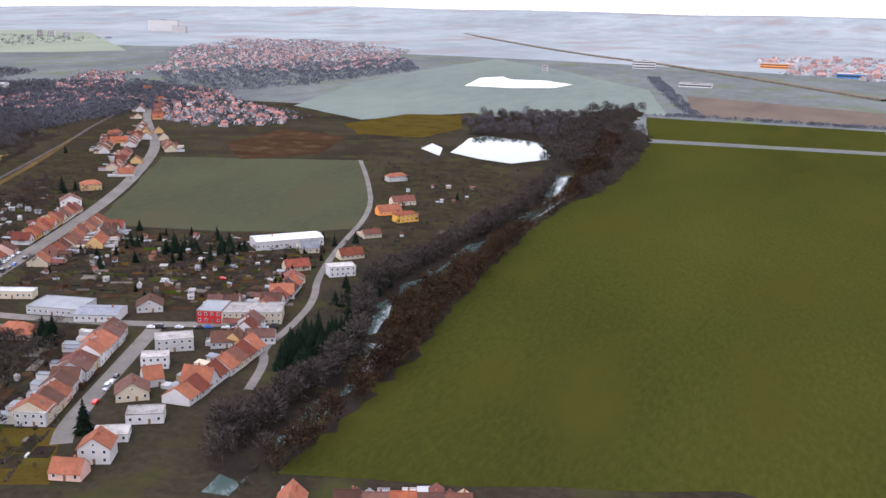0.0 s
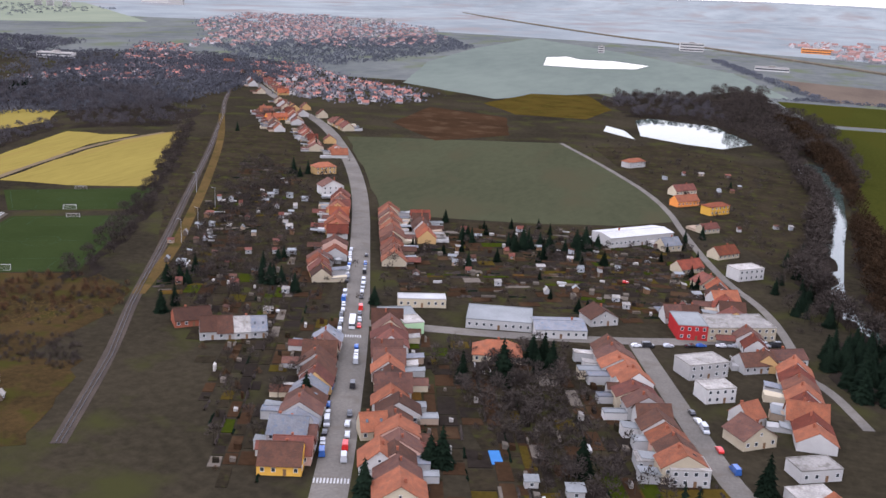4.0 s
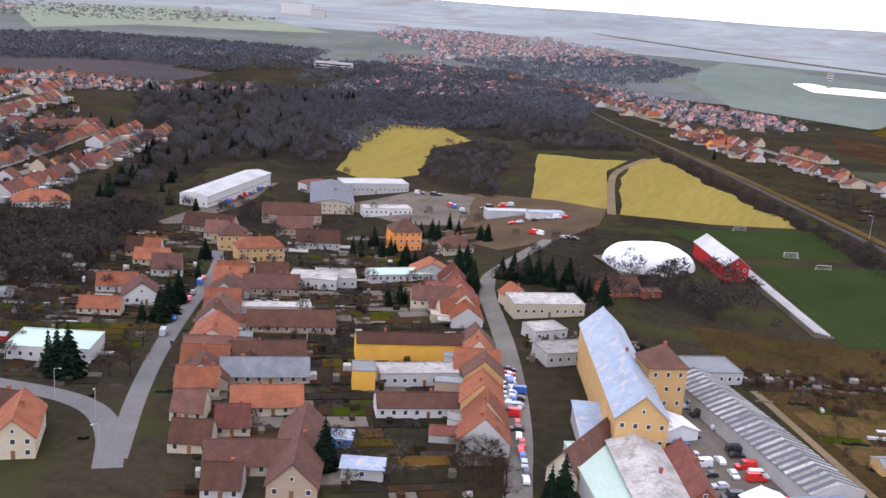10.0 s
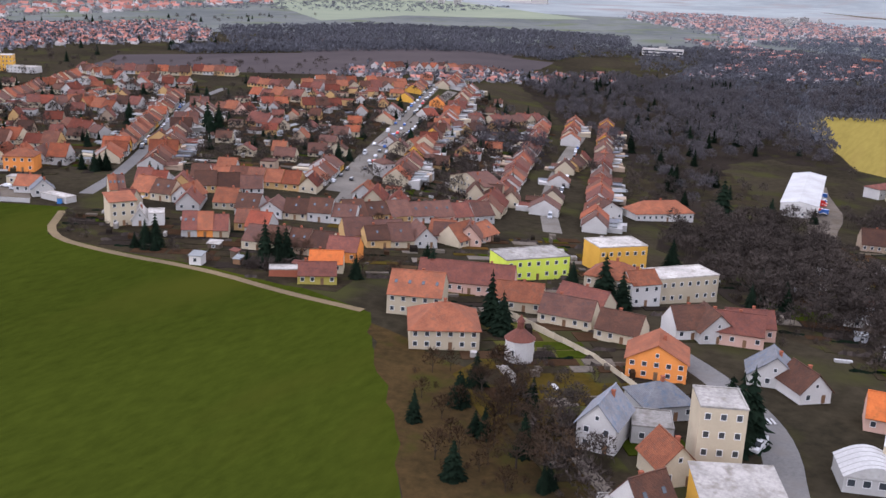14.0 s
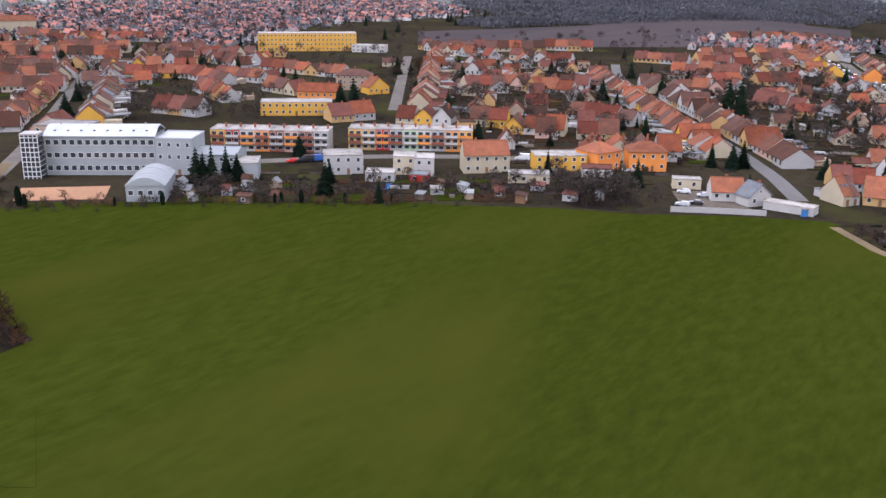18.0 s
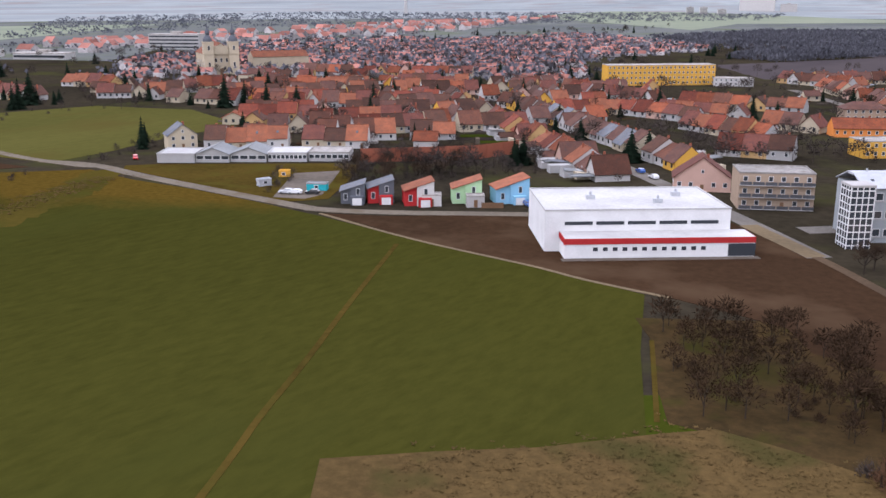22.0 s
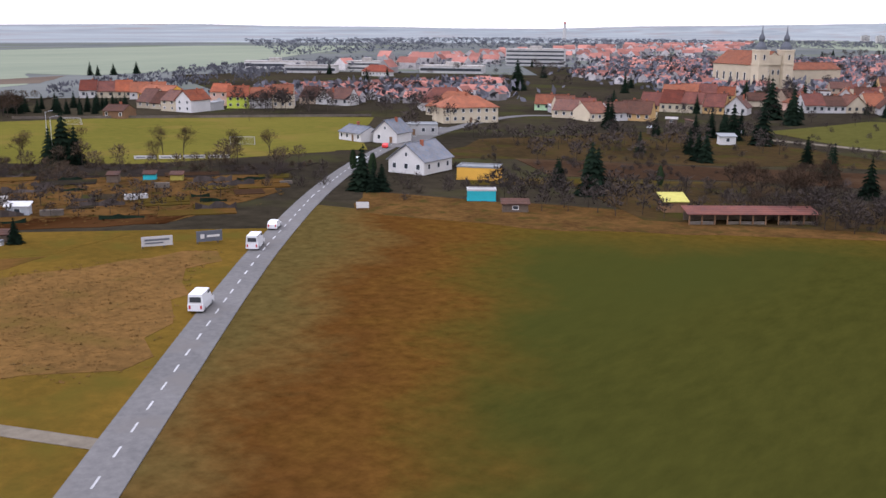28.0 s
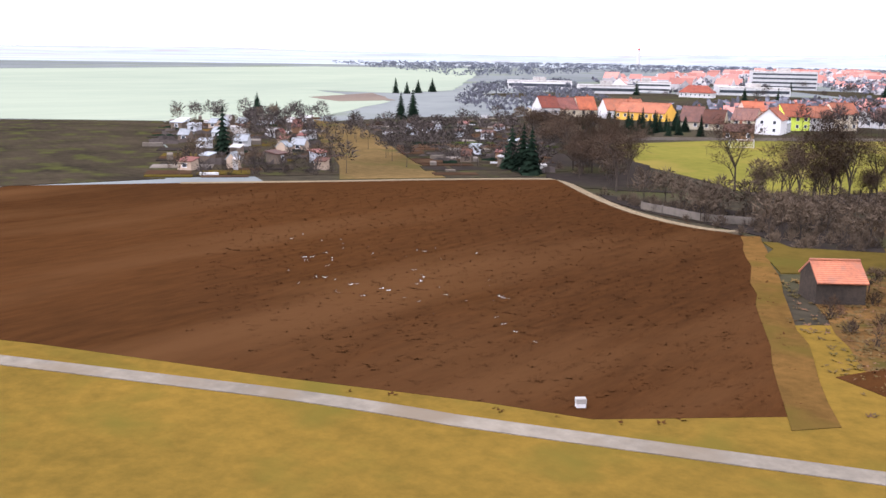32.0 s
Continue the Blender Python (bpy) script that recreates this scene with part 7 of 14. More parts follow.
plots('plots_colony', [(-1233.0, -138.1), (-1310.8, -84.6), (-1301.8, -54.1), (-1221.6, -120.6)], 50, 66)
wood('trees_colony', [(-1234.0, -137.5), (-1310.8, -86.0), (-1301.8, -58.0), (-1223.0, -120.0)], 60, 'mass bush bush', 0.5, 114, floor='', cheap=True, crown='twig_tan')
plots('plots_colony_b', [(-1275.6, -60.7), (-1281.9, -3.1), (-1202.1, -99.6), (-1210.6, -113.0)], 50, 67)
plots('plots_works_town', [(-562.3, 224.1), (-473.7, 281.6), (-457.2, 168.7), (-514.4, 127.1)], 29, 68, keep=0.85, sheds=0.4, odds=(3, 4, 4, 1, 0.5, 0.3, 3, 0.3))
plots('plots_school', [(-645.8, 132.2), (-605.2, 184.2), (-552.9, 99.1), (-555.6, 73.0), (-582.7, 83.9)], 38, 69, keep=0.8, sheds=0.35, odds=(3, 5, 4, 1.5, 1, 0.3, 2, 0.2))
tufts('tussocks_rust', [(-1099.1, -130.6), (-1106.0, -141.7), (-1109.4, -148.6), (-1104.3, -150.9), (-1092.8, -145.2), (-1077.6, -133.0), (-1064.6, -126.1), (-1060.1, -119.6), (-1075.2, -104.5), (-1082.6, -95.3), (-1089.4, -116.3)], 5200, 71, 'rust_grass', size=0.26)
tufts('tussocks_rust_brown', [(-1099.1, -130.6), (-1106.0, -141.7), (-1109.4, -148.6), (-1104.3, -150.9), (-1092.8, -145.2), (-1077.6, -133.0), (-1064.6, -126.1), (-1060.1, -119.6), (-1075.2, -104.5), (-1082.6, -95.3), (-1089.4, -116.3)], 700, 72, 'tan', size=0.26)
tufts('tussocks_low', [(-1145.1, -160.3), (-1138.2, -154.4), (-1130.9, -143.7), (-1120.4, -131.7), (-1116.8, -142.9), (-1123.5, -155.6), (-1128.6, -160.8), (-1138.0, -165.4)], 4200, 73, 'tan', size=0.3)
tufts('tussocks_low_brown', [(-1145.1, -160.3), (-1138.2, -154.4), (-1130.9, -143.7), (-1120.4, -131.7), (-1116.8, -142.9), (-1123.5, -155.6), (-1128.6, -160.8), (-1138.0, -165.4)], 1200, 74, 'twig_red', size=0.28)
tufts('tussocks_mid', [(-1158.1, -138.1), (-1146.6, -158.1), (-1124.4, -119.3), (-1130.7, -99.8)], 4600, 75, 'tan', size=0.32)
tufts('tussocks_mid_brown', [(-1158.1, -138.1), (-1146.6, -158.1), (-1124.4, -119.3), (-1130.7, -99.8)], 1200, 76, 'twig_red', size=0.26)
tufts('tussocks_verge', [(-1086.2, -145.8), (-1076.6, -140.1), (-1075.4, -142.1), (-1082.1, -148.4), (-1129.4, -170.3)], 1800, 78, 'meadow', size=0.25)
tufts('clods_field_brown', [(-1220.4, -141.8), (-1196.6, -108.0), (-1168.3, -125.0), (-1155.8, -148.7), (-1148.9, -163.9), (-1154.8, -170.0), (-1168.6, -175.3), (-1179.2, -171.6)], 5200, 79, 'plough', size=0.26, label='clods of ploughed brown earth')
tufts('tussocks_waste', [(-385.7, 173.0), (-356.0, 189.1), (-304.6, 199.1), (-317.2, 152.0), (-363.0, 137.9)], 2600, 80, 'tan', size=0.5)
tufts('tussocks_gardens_low', [(-1162.3, -110.0), (-1116.0, -59.9), (-1105.0, -69.5), (-1098.7, -88.8), (-1115.9, -112.0), (-1131.5, -132.9)], 3000, 81, 'rough', size=0.45)
tufts('straw_field_brown', [(-1194.0, -150.0), (-1180.0, -148.0), (-1163.0, -160.0), (-1168.0, -168.0), (-1183.0, -161.0)], 60, 113, 'sheet', size=0.16, label='pale litter blown over ploughed earth')
plots('plots_courts', [(-527.7, 190.9), (-453.8, 230.4), (-410.5, 102.5), (-448.5, 81.8)], 32, 82, keep=0.85, sheds=0.4, odds=(3, 4, 4, 1.2, 0.6, 0.3, 3.5, 0.3))
wood('thicket_gardens', [(-213.4, 202.7), (-193.6, 216.8), (-169.4, 155.0), (-184.8, 148.3)], 110, 'bush bush mass', 0.7, 83, floor='', cheap=True)
wood('thicket_orchard', [(-1112.8, -32.3), (-1091.9, -0.9), (-1059.0, -12.4), (-1062.5, -35.5), (-1090.4, -49.8)], 62, 'bush bush fruit', 0.6, 84, floor='')
wood('thicket_lanes', [(-1051.8, -41.3), (-1042.8, -36.4), (-1027.6, -34.8), (-1025.8, -39.8), (-1045.2, -47.6)], 60, 'bush bush mass', 0.55, 85, floor='')
tufts('tussocks_strip', [(-971.8, 16.6), (-968.5, 23.0), (-942.6, -36.1), (-946.1, -39.1)], 900, 87, 'tan', size=0.4)
tufts('tussocks_dry_band', [(-852.0, -38.0), (-844.0, -28.8), (-834.4, -17.9), (-823.0, -19.0), (-807.0, -3.0), (-819.5, -21.8), (-829.1, -29.0), (-840.3, -40.0)], 1500, 88, 'tan', size=0.36)
plots('plots_left', [(-307.0, 242.1), (-280.2, 263.3), (-244.6, 209.7), (-221.3, 144.4), (-230.7, 126.6)], 110, 90, keep=0.85, sheds=0.4)
plots('plots_right', [(-235.5, 213.9), (-202.5, 215.7), (-177.1, 144.6), (-201.4, 132.4)], 110, 91, keep=0.8, sheds=0.35)
plots('plots_bend', [(-542.2, 128.3), (-518.8, 147.5), (-488.9, 132.8), (-467.5, 87.3), (-486.9, 101.0), (-512.6, 98.5)], 32, 92, keep=0.7, sheds=0.25, odds=(2, 5, 4, 1.5, 2, 0.1, 2, 0.2))
plots('plots_turret', [(-588.0, 86.2), (-582.4, 96.6), (-550.1, 55.1), (-556.6, 50.9)], -45, 93, keep=0.7, sheds=0.3, odds=(2, 5, 4, 1.5, 2, 0.1, 1, 0.2))
wood('shrubs_left', [(-307.0, 242.1), (-280.2, 263.3), (-244.6, 209.7), (-221.3, 144.4), (-230.7, 126.6)], 130, 'bush bush redbush mass', 0.6, 94, floor='', cheap=True)
wood('shrubs_court', [(-516.1, 199.2), (-489.3, 221.2), (-433.0, 96.6), (-449.0, 87.9)], 90, 'bush bush mass', 0.5, 95, floor='')
wood('shrubs_turret', [(-588.0, 86.2), (-582.4, 96.6), (-550.1, 55.1), (-556.6, 50.9)], 60, 'bush bush mass', 0.6, 96, floor='')
wood('shrubs_bend', [(-542.2, 128.3), (-518.8, 147.5), (-492.7, 138.2), (-481.9, 116.3), (-489.4, 105.5), (-514.1, 100.3)], 70, 'bush bush mass', 0.6, 97, floor='')
wood('shrubs_terrace', [(-817.0, 67.9), (-748.6, 124.1), (-743.1, 102.8), (-804.2, 52.8)], 110, 'bush bush redbush mass', 0.5, 101, floor='')
wood('hedge_houses', [(-946.7, 61.3), (-915.7, 89.7), (-898.6, 62.6), (-907.0, 69.2), (-924.6, 51.3), (-930.3, 41.9)], 110, 'bush bush mass', 0.6, 102, floor='', cheap=True)
wood('scrub_junk', [(-1141.8, -162.1), (-1134.3, -151.6), (-1130.3, -150.1), (-1126.7, -155.2), (-1129.1, -159.5), (-1138.6, -164.4)], 70, 'bush redbush bush', 0.45, 103, floor='', crown='tan')
for px, py, size in ((-1127.2, -149.6, 1.5), (-1126.2, -148.6, 1.2), (-1122.4, -141.0, 1.2), (-1117.9, -136.2, 0.9)):
    tree('redbush', px, py, size)
wood('scrub_junk_b', [(-1128.7, -144.3), (-1120.2, -132.3), (-1117.0, -142.1), (-1121.3, -149.6), (-1125.1, -150.5)], 40, 'bush redbush', 0.4, 104, floor='', crown='tan')
wood('scrub_orchard_low', [(-1155.5, -138.2), (-1139.0, -112.5), (-1129.4, -104.9), (-1126.4, -113.9), (-1139.8, -136.4), (-1146.5, -146.0)], 50, 'bush fruit', 0.5, 105, floor='', crown='tan')
plots('scrap_strip', [(-385.8, 172.0), (-357.0, 182.4), (-354.7, 174.5), (-381.8, 163.3)], 20, 111, keep=0.9, size=(1.2, 2.6), sheds=0.35, odds=(1, 2, 4, 0.3, 0, 0, 1.2, 0.4))
plots('scrap_yard', [(-428.7, 171.2), (-406.9, 182.3), (-400.4, 167.7), (-422.1, 157.4)], 20, 112, keep=0.8, size=(1.5, 3.5), sheds=0.35, odds=(1, 2, 3, 0.3, 0, 0, 2, 0.3))


# ---------- special buildings ----------

def pitch(corners, goals=True, label=""):
    """Artificial football pitch: turf, white lines and two goals. Corners: near left, near right, far right, far left."""
    a, b, c, d = [Vector(p) for p in corners]
    turf = patch("pitch", "turf", [tuple(p) for p in (a, b, c, d)], label, "sports pitch", wobble=0)
    z, s = LEVEL[0] + 0.012, Shape()

    def at(u, v):
        return a.lerp(b, u).lerp(d.lerp(c, u), v)

    def line(u0, v0, u1, v1, w=0.07):
        p, q = at(u0, v0), at(u1, v1)
        n = (q - p).normalized()
        n = Vector((-n.y, n.x)) * w / 2
        s.add([(*(p - n), z), (*(q - n), z), (*(q + n), z), (*(p + n), z)], [(0, 1, 2, 3)])
    e = 0.04
    for l in ((e, e, 1 - e, e), (e, 1 - e, 1 - e, 1 - e), (e, e, e, 1 - e), (1 - e, e, 1 - e, 1 - e), (e, 0.5, 1 - e, 0.5), (0.22, e, 0.22, 0.2), (0.78, e, 0.78, 0.2), (0.22, 0.2, 0.78, 0.2), (0.22, 1 - e, 0.22, 0.8), (0.78, 1 - e, 0.78, 0.8), (0.22, 0.8, 0.78, 0.8)):
        line(*l)
    for i in range(24):
        t0, t1 = 2 * math.pi * i / 24, 2 * math.pi * (i + 1) / 24
        line(0.5 + 0.13 * math.cos(t0), 0.5 + 0.085 * math.sin(t0), 0.5 + 0.13 * math.cos(t1), 0.5 + 0.085 * math.sin(t1))
    child("pitch_lines", s.mesh("pitch_lines", "lines"), turf)
    if goals:
        for v, back in ((e, 180), (1 - e, 0)):
            p = at(0.5, v)
            goal(p.x, p.y, math.degrees(math.atan2((b - a).y, (b - a).x)) + back)


def goal(x, y, turn):
    ob = new("football_goal")
    ob.matrix_basis = place(x, y, turn, LEVEL[0])
    w, h, d, r = 7.3 * K, 2.4 * K, 1.8 * K, 0.06
    s = Shape()
    for k in (-1, 1):
        s.tube((k * w / 2, 0, 0), (k * w / 2, 0, h), r, r, 6).tube((k * w / 2, 0, h), (k * w / 2, d, 0), r * 0.6, r * 0.6, 5).tube((k * w / 2, 0, 0), (k * w / 2, d, 0), r * 0.6, r * 0.6, 5)
    s.tube((-w / 2, 0, h), (w / 2, 0, h), r, r, 6).tube((-w / 2, d, 0), (w / 2, d, 0), r * 0.6, r * 0.6, 5)
    child("goal_frame", cached("goal", lambda: s.mesh("goal_frame", "white")), ob)
    n = Shape()
    for i in range(9):
        u = -w / 2 + w * i / 8
        n.tube((u, 0, h), (u, d, 0), 0.012, 0.012, 3)
    for i in range(1, 5):
        n.tube((-w / 2, d * i / 5, h * (1 - i / 5)), (w / 2, d * i / 5, h * (1 - i / 5)), 0.012, 0.012, 3)
    child("net", cached("goalnet", lambda: n.mesh("net", "white")), ob)
    return tagged(ob, "white football goal with a net", "goal")


def air_dome(x, y, turn, w, d, h):
    """White air-supported sports hall with seams."""
    w, d, h = w * K, d * K, h * K
    s, nu, nv = Shape(), 28, 10
    vs = []
    for j in range(nv + 1):
        e = math.pi / 2 * j / nv
        for i in range(nu):
            a = 2 * math.pi * i / nu
            k = math.cos(e) ** 0.55 if j < nv else 0.0
            cx, cy = math.copysign(abs(math.cos(a)) ** 0.55, math.cos(a)), math.copysign(abs(math.sin(a)) ** 0.55, math.sin(a))
            seam = 0.985 if i % 2 else 1.0
            vs.append((w / 2 * k * cx * seam, d / 2 * k * cy * seam, h * math.sin(e) * seam))
    s.add(vs, [(j * nu + i, j * nu + (i + 1) % nu, (j + 1) * nu + (i + 1) % nu, (j + 1) * nu + i) for j in range(nv) for i in range(nu)])
    top = new("air_dome")
    top.matrix_basis = place(x, y, turn)
    child("membrane", s.mesh("membrane", "fabric"), top)
    child("foundation", Shape().box(-w / 2 - 0.3, w / 2 + 0.3, -d / 2 - 0.3, d / 2 + 0.3, 0, 0.2).mesh("foundation", "yard"), top)
    child("airlock", Shape().box(-1.2, 1.2, -d / 2 - 2.2, -d / 2 + 0.6, 0, 1.7).mesh("airlock", "fabric"), top)
    return tagged(top, "white inflated sports dome with seams", "sports hall")


def grandstand(p, q, depth=9, steps=6):
    """Stepped open grandstand beside the pitch, from p to q."""
    p, q = Vector(p), Vector(q)
    ln = (q - p).length
    top = new("grandstand")
    top.matrix_basis = place(p.x, p.y, math.degrees(math.atan2((q - p).y, (q - p).x)))
    for i in range(steps):
        y0 = depth * K * i / steps
        st = child("step", Shape().box(0, ln, y0, y0 + depth * K / steps, 0, 0.25 + 0.3 * i * K).mesh("step", "yard"), top)
        if i:
            child("bench", Shape().box(0.3, ln - 0.3, y0 + 0.2, y0 + 0.45, 0.25 + 0.3 * i * K, 0.25 + 0.3 * i * K + 0.2).mesh("bench", "sheet"), st)
    return tagged(top, "pale concrete grandstand with rows of benches", "grandstand")


def striped_hall(x, y, turn, w, d, h):
    """Long market hall under a shallow gable of light and dark corrugated strips."""
    w, d, h = w * K, d * K, h * K
    top = new("long_hall")
    top.matrix_basis = place(x, y, turn)
    child("wall", wall_mesh(w, d, h, "gable", w * 0.18, "greywall"), top)
    n = 56
    lights = [cached(("strip", k), lambda k=k: strip_mesh(w, d / n, h, w * 0.18, ("membrane", "slate")[k])) for k in (0, 1)]
    for i in range(n):
        child("roof_panel", lights[i % 2], top, "", pose(0, d * i / n, 0.0))
    return tagged(top, "long shed hall with a striped corrugated roof", "hall")


def strip_mesh(w, d, h, rise, mat):
    s = Shape()
    slab(s, (-w / 2 - 0.3, 0, h - 0.1), (-w / 2 - 0.3, d * 0.96, h - 0.1), (0, d * 0.96, h + rise), (0, 0, h + rise), 0.1)
    slab(s, (w / 2 + 0.3, d * 0.96, h - 0.1), (w / 2 + 0.3, 0, h - 0.1), (0, 0, h + rise), (0, d * 0.96, h + rise), 0.1)
    return s.mesh("roof_panel", mat)


def long_balconies(x0, y0, x1, y1):
    """Rows of balconies along the front of the block: floor slab, dark parapet, posts."""
    block_ob = [o for o in bpy.data.objects if o.name.startswith("apartment_block")][-1]
    w = math.dist((x0, y0), (x1, y1))
    for st in range(3):
        for i in range(6):
            u, z = -w / 2 + w * (i + 0.5) / 6, st * 3.3 * K + 0.1
            b = child("balcony", Shape().box(-w / 13, w / 13, -1.3 * K, -0.02, 0, 0.12).mesh("balcony", "white"), block_ob, "", pose(u, 0, z))
            child("railing", Shape().box(-w / 13, w / 13, -1.32 * K, -1.22 * K, 0.12, 1.1 * K).mesh("railing", "dark"), b, "dark railing")


def church(x, y, turn):
    """Pale yellow baroque church: nave, two west towers with dark onion spires."""
    top = new("church")
    top.matrix_basis = place(x, y, turn)
    w, d, h = 22 * K, 46 * K, 15 * K
    child("nave", wall_mesh(w, d, h, "gable", 8 * K, "cream"), top, "cream plaster nave")
    child("roof", roof_mesh(w, d, h, "gable", 8 * K, "tile"), top, "orange tile roof")
    child("facade_gable", Shape().box(-5 * K, 5 * K, -0.6, 0.6, h, h + 6 * K).mesh("facade_gable", "cream"), top)
    for k in (-1, 1):
        s = Shape()
        s.box(-3.6 * K, 3.6 * K, -3.6 * K, 3.6 * K, 0, 24 * K).box(-3.9 * K, 3.9 * K, -3.9 * K, 3.9 * K, 15 * K, 15.7 * K).box(-3.9 * K, 3.9 * K, -3.9 * K, 3.9 * K, 23.3 * K, 24.2 * K)
        t = child("tower", s.mesh("tower", "cream"), top, "", pose(k * 9.2 * K, 0.5, 0))
        sp = Shape()
        prof = [(3.7, 24), (3.4, 26), (2.0, 28), (1.3, 29), (1.9, 30.5), (1.6, 32), (0.7, 33.5), (0.3, 36), (0.06, 40)]
        for (r0, z0), (r1, z1) in zip(prof, prof[1:]):
            sp.tube((0, 0, z0 * K), (0, 0, z1 * K), r0 * K, r1 * K, 10)
        child("spire", sp.mesh("spire", "slate"), t, "dark copper onion spire")
        for z in (6, 18):
            for a in (0, 90, 180, 270):
                child("window", window_mesh(1.6 * K, 3.2 * K), t, "", pose(0, 0, z * K, 0, 0, a) @ pose(0, -3.62 * K, 0))
    for i in range(6):
        for sgn, a in ((-1, -90), (1, 90)):
            child("window", window_mesh(2.0 * K, 5.0 * K), top, "", pose(sgn * w / 2, d * (i + 0.8) / 6.5, 5 * K, 0, 0, a))
    for u in (-4, 0, 4):
        child("window", window_mesh(1.6 * K, 3.0 * K), top, "", pose(u * K, 0, 9 * K))
    child("door", door_mesh(2.6 * K, 4.5 * K, "plank"), top, "", pose(0, 0, 0))
    return tagged(top, "pale yellow baroque church with two dark spires", "church")


def chapel(x, y):
    """Small round white chapel with a red conical roof."""
    top = new("chapel")
    top.matrix_basis = place(x, y)
    r, h = 3.6 * K, 6.0 * K
    child("wall", Shape().tube((0, 0, -0.2), (0, 0, h), r, r, 14).tube((0, 0, h * 0.93), (0, 0, h), r + 0.12, r + 0.12, 14).mesh("wall", "white"), top)
    child("roof", Shape().tube((0, 0, h), (0, 0, h + 2.6 * K), r + 0.25, 0.9 * K, 14).tube((0, 0, h + 2.6 * K), (0, 0, h + 4.4 * K), 0.9 * K, 0.9 * K, 10).tube((0, 0, h + 4.4 * K), (0, 0, h + 6.2 * K), 1.1 * K, 0.05, 10).mesh("roof", "tile_red"), top)
    for a in (0, 120, 240):
        child("window", window_mesh(0.8 * K, 1.6 * K), top, "", pose(0, 0, 2.2 * K, 0, 0, a) @ pose(0, -r, 0))
    return tagged(top, "small round white chapel with a red roof", "chapel")


def sports_hall(x, y, turn, w, d):
    """New white hall with a low front wing that carries a red band."""
    w, d = w * K, d * K
    top = new("sports_hall")
    top.matrix_basis = place(x, y, turn)
    child("hall_wall", wall_mesh(w, d, 9.5 * K, "flat", 0, "panel"), top, "white panel walls")
    child("hall_roof", roof_mesh(w, d, 9.5 * K, "flat", 0, "sheet"), top)
    wing = child("wing", Shape().box(-w * 0.42, w * 0.58, -7 * K, 0, -0.2, 3.4 * K).mesh("wing", "panel"), top)
    child("red_band", Shape().box(-w * 0.42 - 0.1, w * 0.58 + 0.1, -7 * K - 0.1, 0, 3.4 * K, 4.7 * K).mesh("red_band", "red"), wing, "red fascia band")
    child("wing_roof", Shape().box(-w * 0.42, w * 0.58, -7 * K, 0, 4.7 * K, 4.75 * K).mesh("wing_roof", "sheet"), wing)
    child("kerb", Shape().box(-w * 0.44, w * 0.6, -9 * K, -7 * K, 0, 0.12).mesh("kerb", "yard"), wing)
    for i in range(12):
        child("window", window_mesh(1.3 * K, 1.1 * K), wing, "", pose(-w * 0.26 + w * 0.62 * i / 12, -7 * K, 1.7 * K))
    child("glazed_corner", Shape().box(w * 0.44, w * 0.585, -7 * K - 0.05, -0.1, 0.2, 3.2 * K).mesh("glazed_corner", "glass"), wing, "dark glazed entrance")
    for i in range(5):
        child("clerestory", Shape().box(-1.9, 1.9, -0.05, 0.02, 0, 0.8 * K).mesh("clerestory", "glass"), top, "", pose(-w * 0.32 + w * 0.17 * i, 0, 6.2 * K))
    for u, v in ((-0.2, 0.5), (0.15, 0.3), (0.3, 0.6)):
        child("roof_unit", Shape().box(-0.6, 0.6, -0.4, 0.4, 0, 0.6).tube((0, 0, 0.6), (0, 0, 1.0), 0.2, 0.2, 8).mesh("roof_unit", "metal"), top, "", pose(w * u, d * v, 9.5 * K + 0.05))
    return tagged(top, "new white sports hall with a red-banded front wing", "sports hall")


def terrace(p, q, colours, depth=11, h=7.9, storeys=3):
    """Flat-roofed terrace, each unit painted in its own colour, with balconies on the front."""
    p, q = Vector(p), Vector(q)
    turn = math.degrees(math.atan2((q - p).y, (q - p).x))
    cs = colours.split()
    w = (q - p).length / len(cs)
    for i, c in enumerate(cs):
        m = p.lerp(q, (i + 0.5) / len(cs))
        top = new("terraced_house")
        top.matrix_basis = place(m.x, m.y, turn)
        hh, dd = h * K, depth * K
        child("wall", wall_mesh(w * 0.99, dd, hh, "flat", 0, c), top)
        child("roof", roof_mesh(w * 0.99, dd, hh, "flat", 0, "membrane"), top)
        for st in range(storeys):
            for u in (-0.25, 0.25):
                child("window", window_mesh(w * 0.36, hh / storeys * 0.55), top, "", pose(u * w, 0, hh / storeys * (st + 0.28)))
            if st:
                b = child("balcony", Shape().box(-w * 0.44, w * 0.44, -1.3 * K, 0, -0.08, 0.06).mesh("balcony", "yard"), top, "", pose(0, 0, hh / storeys * st))
                child("railing", Shape().box(-w * 0.44, w * 0.44, -1.3 * K, -1.3 * K + 0.04, 0.06, 0.62).mesh("railing", ("brick", "white", "orange")[i % 3]), b)
        child("chimney", chimney_mesh(), top, "", pose(w * 0.3, dd * 0.6, hh))
        tagged(top, "three-storey %s flat-roofed terraced house with balconies" % WORD[c], "house", "terraced houses")


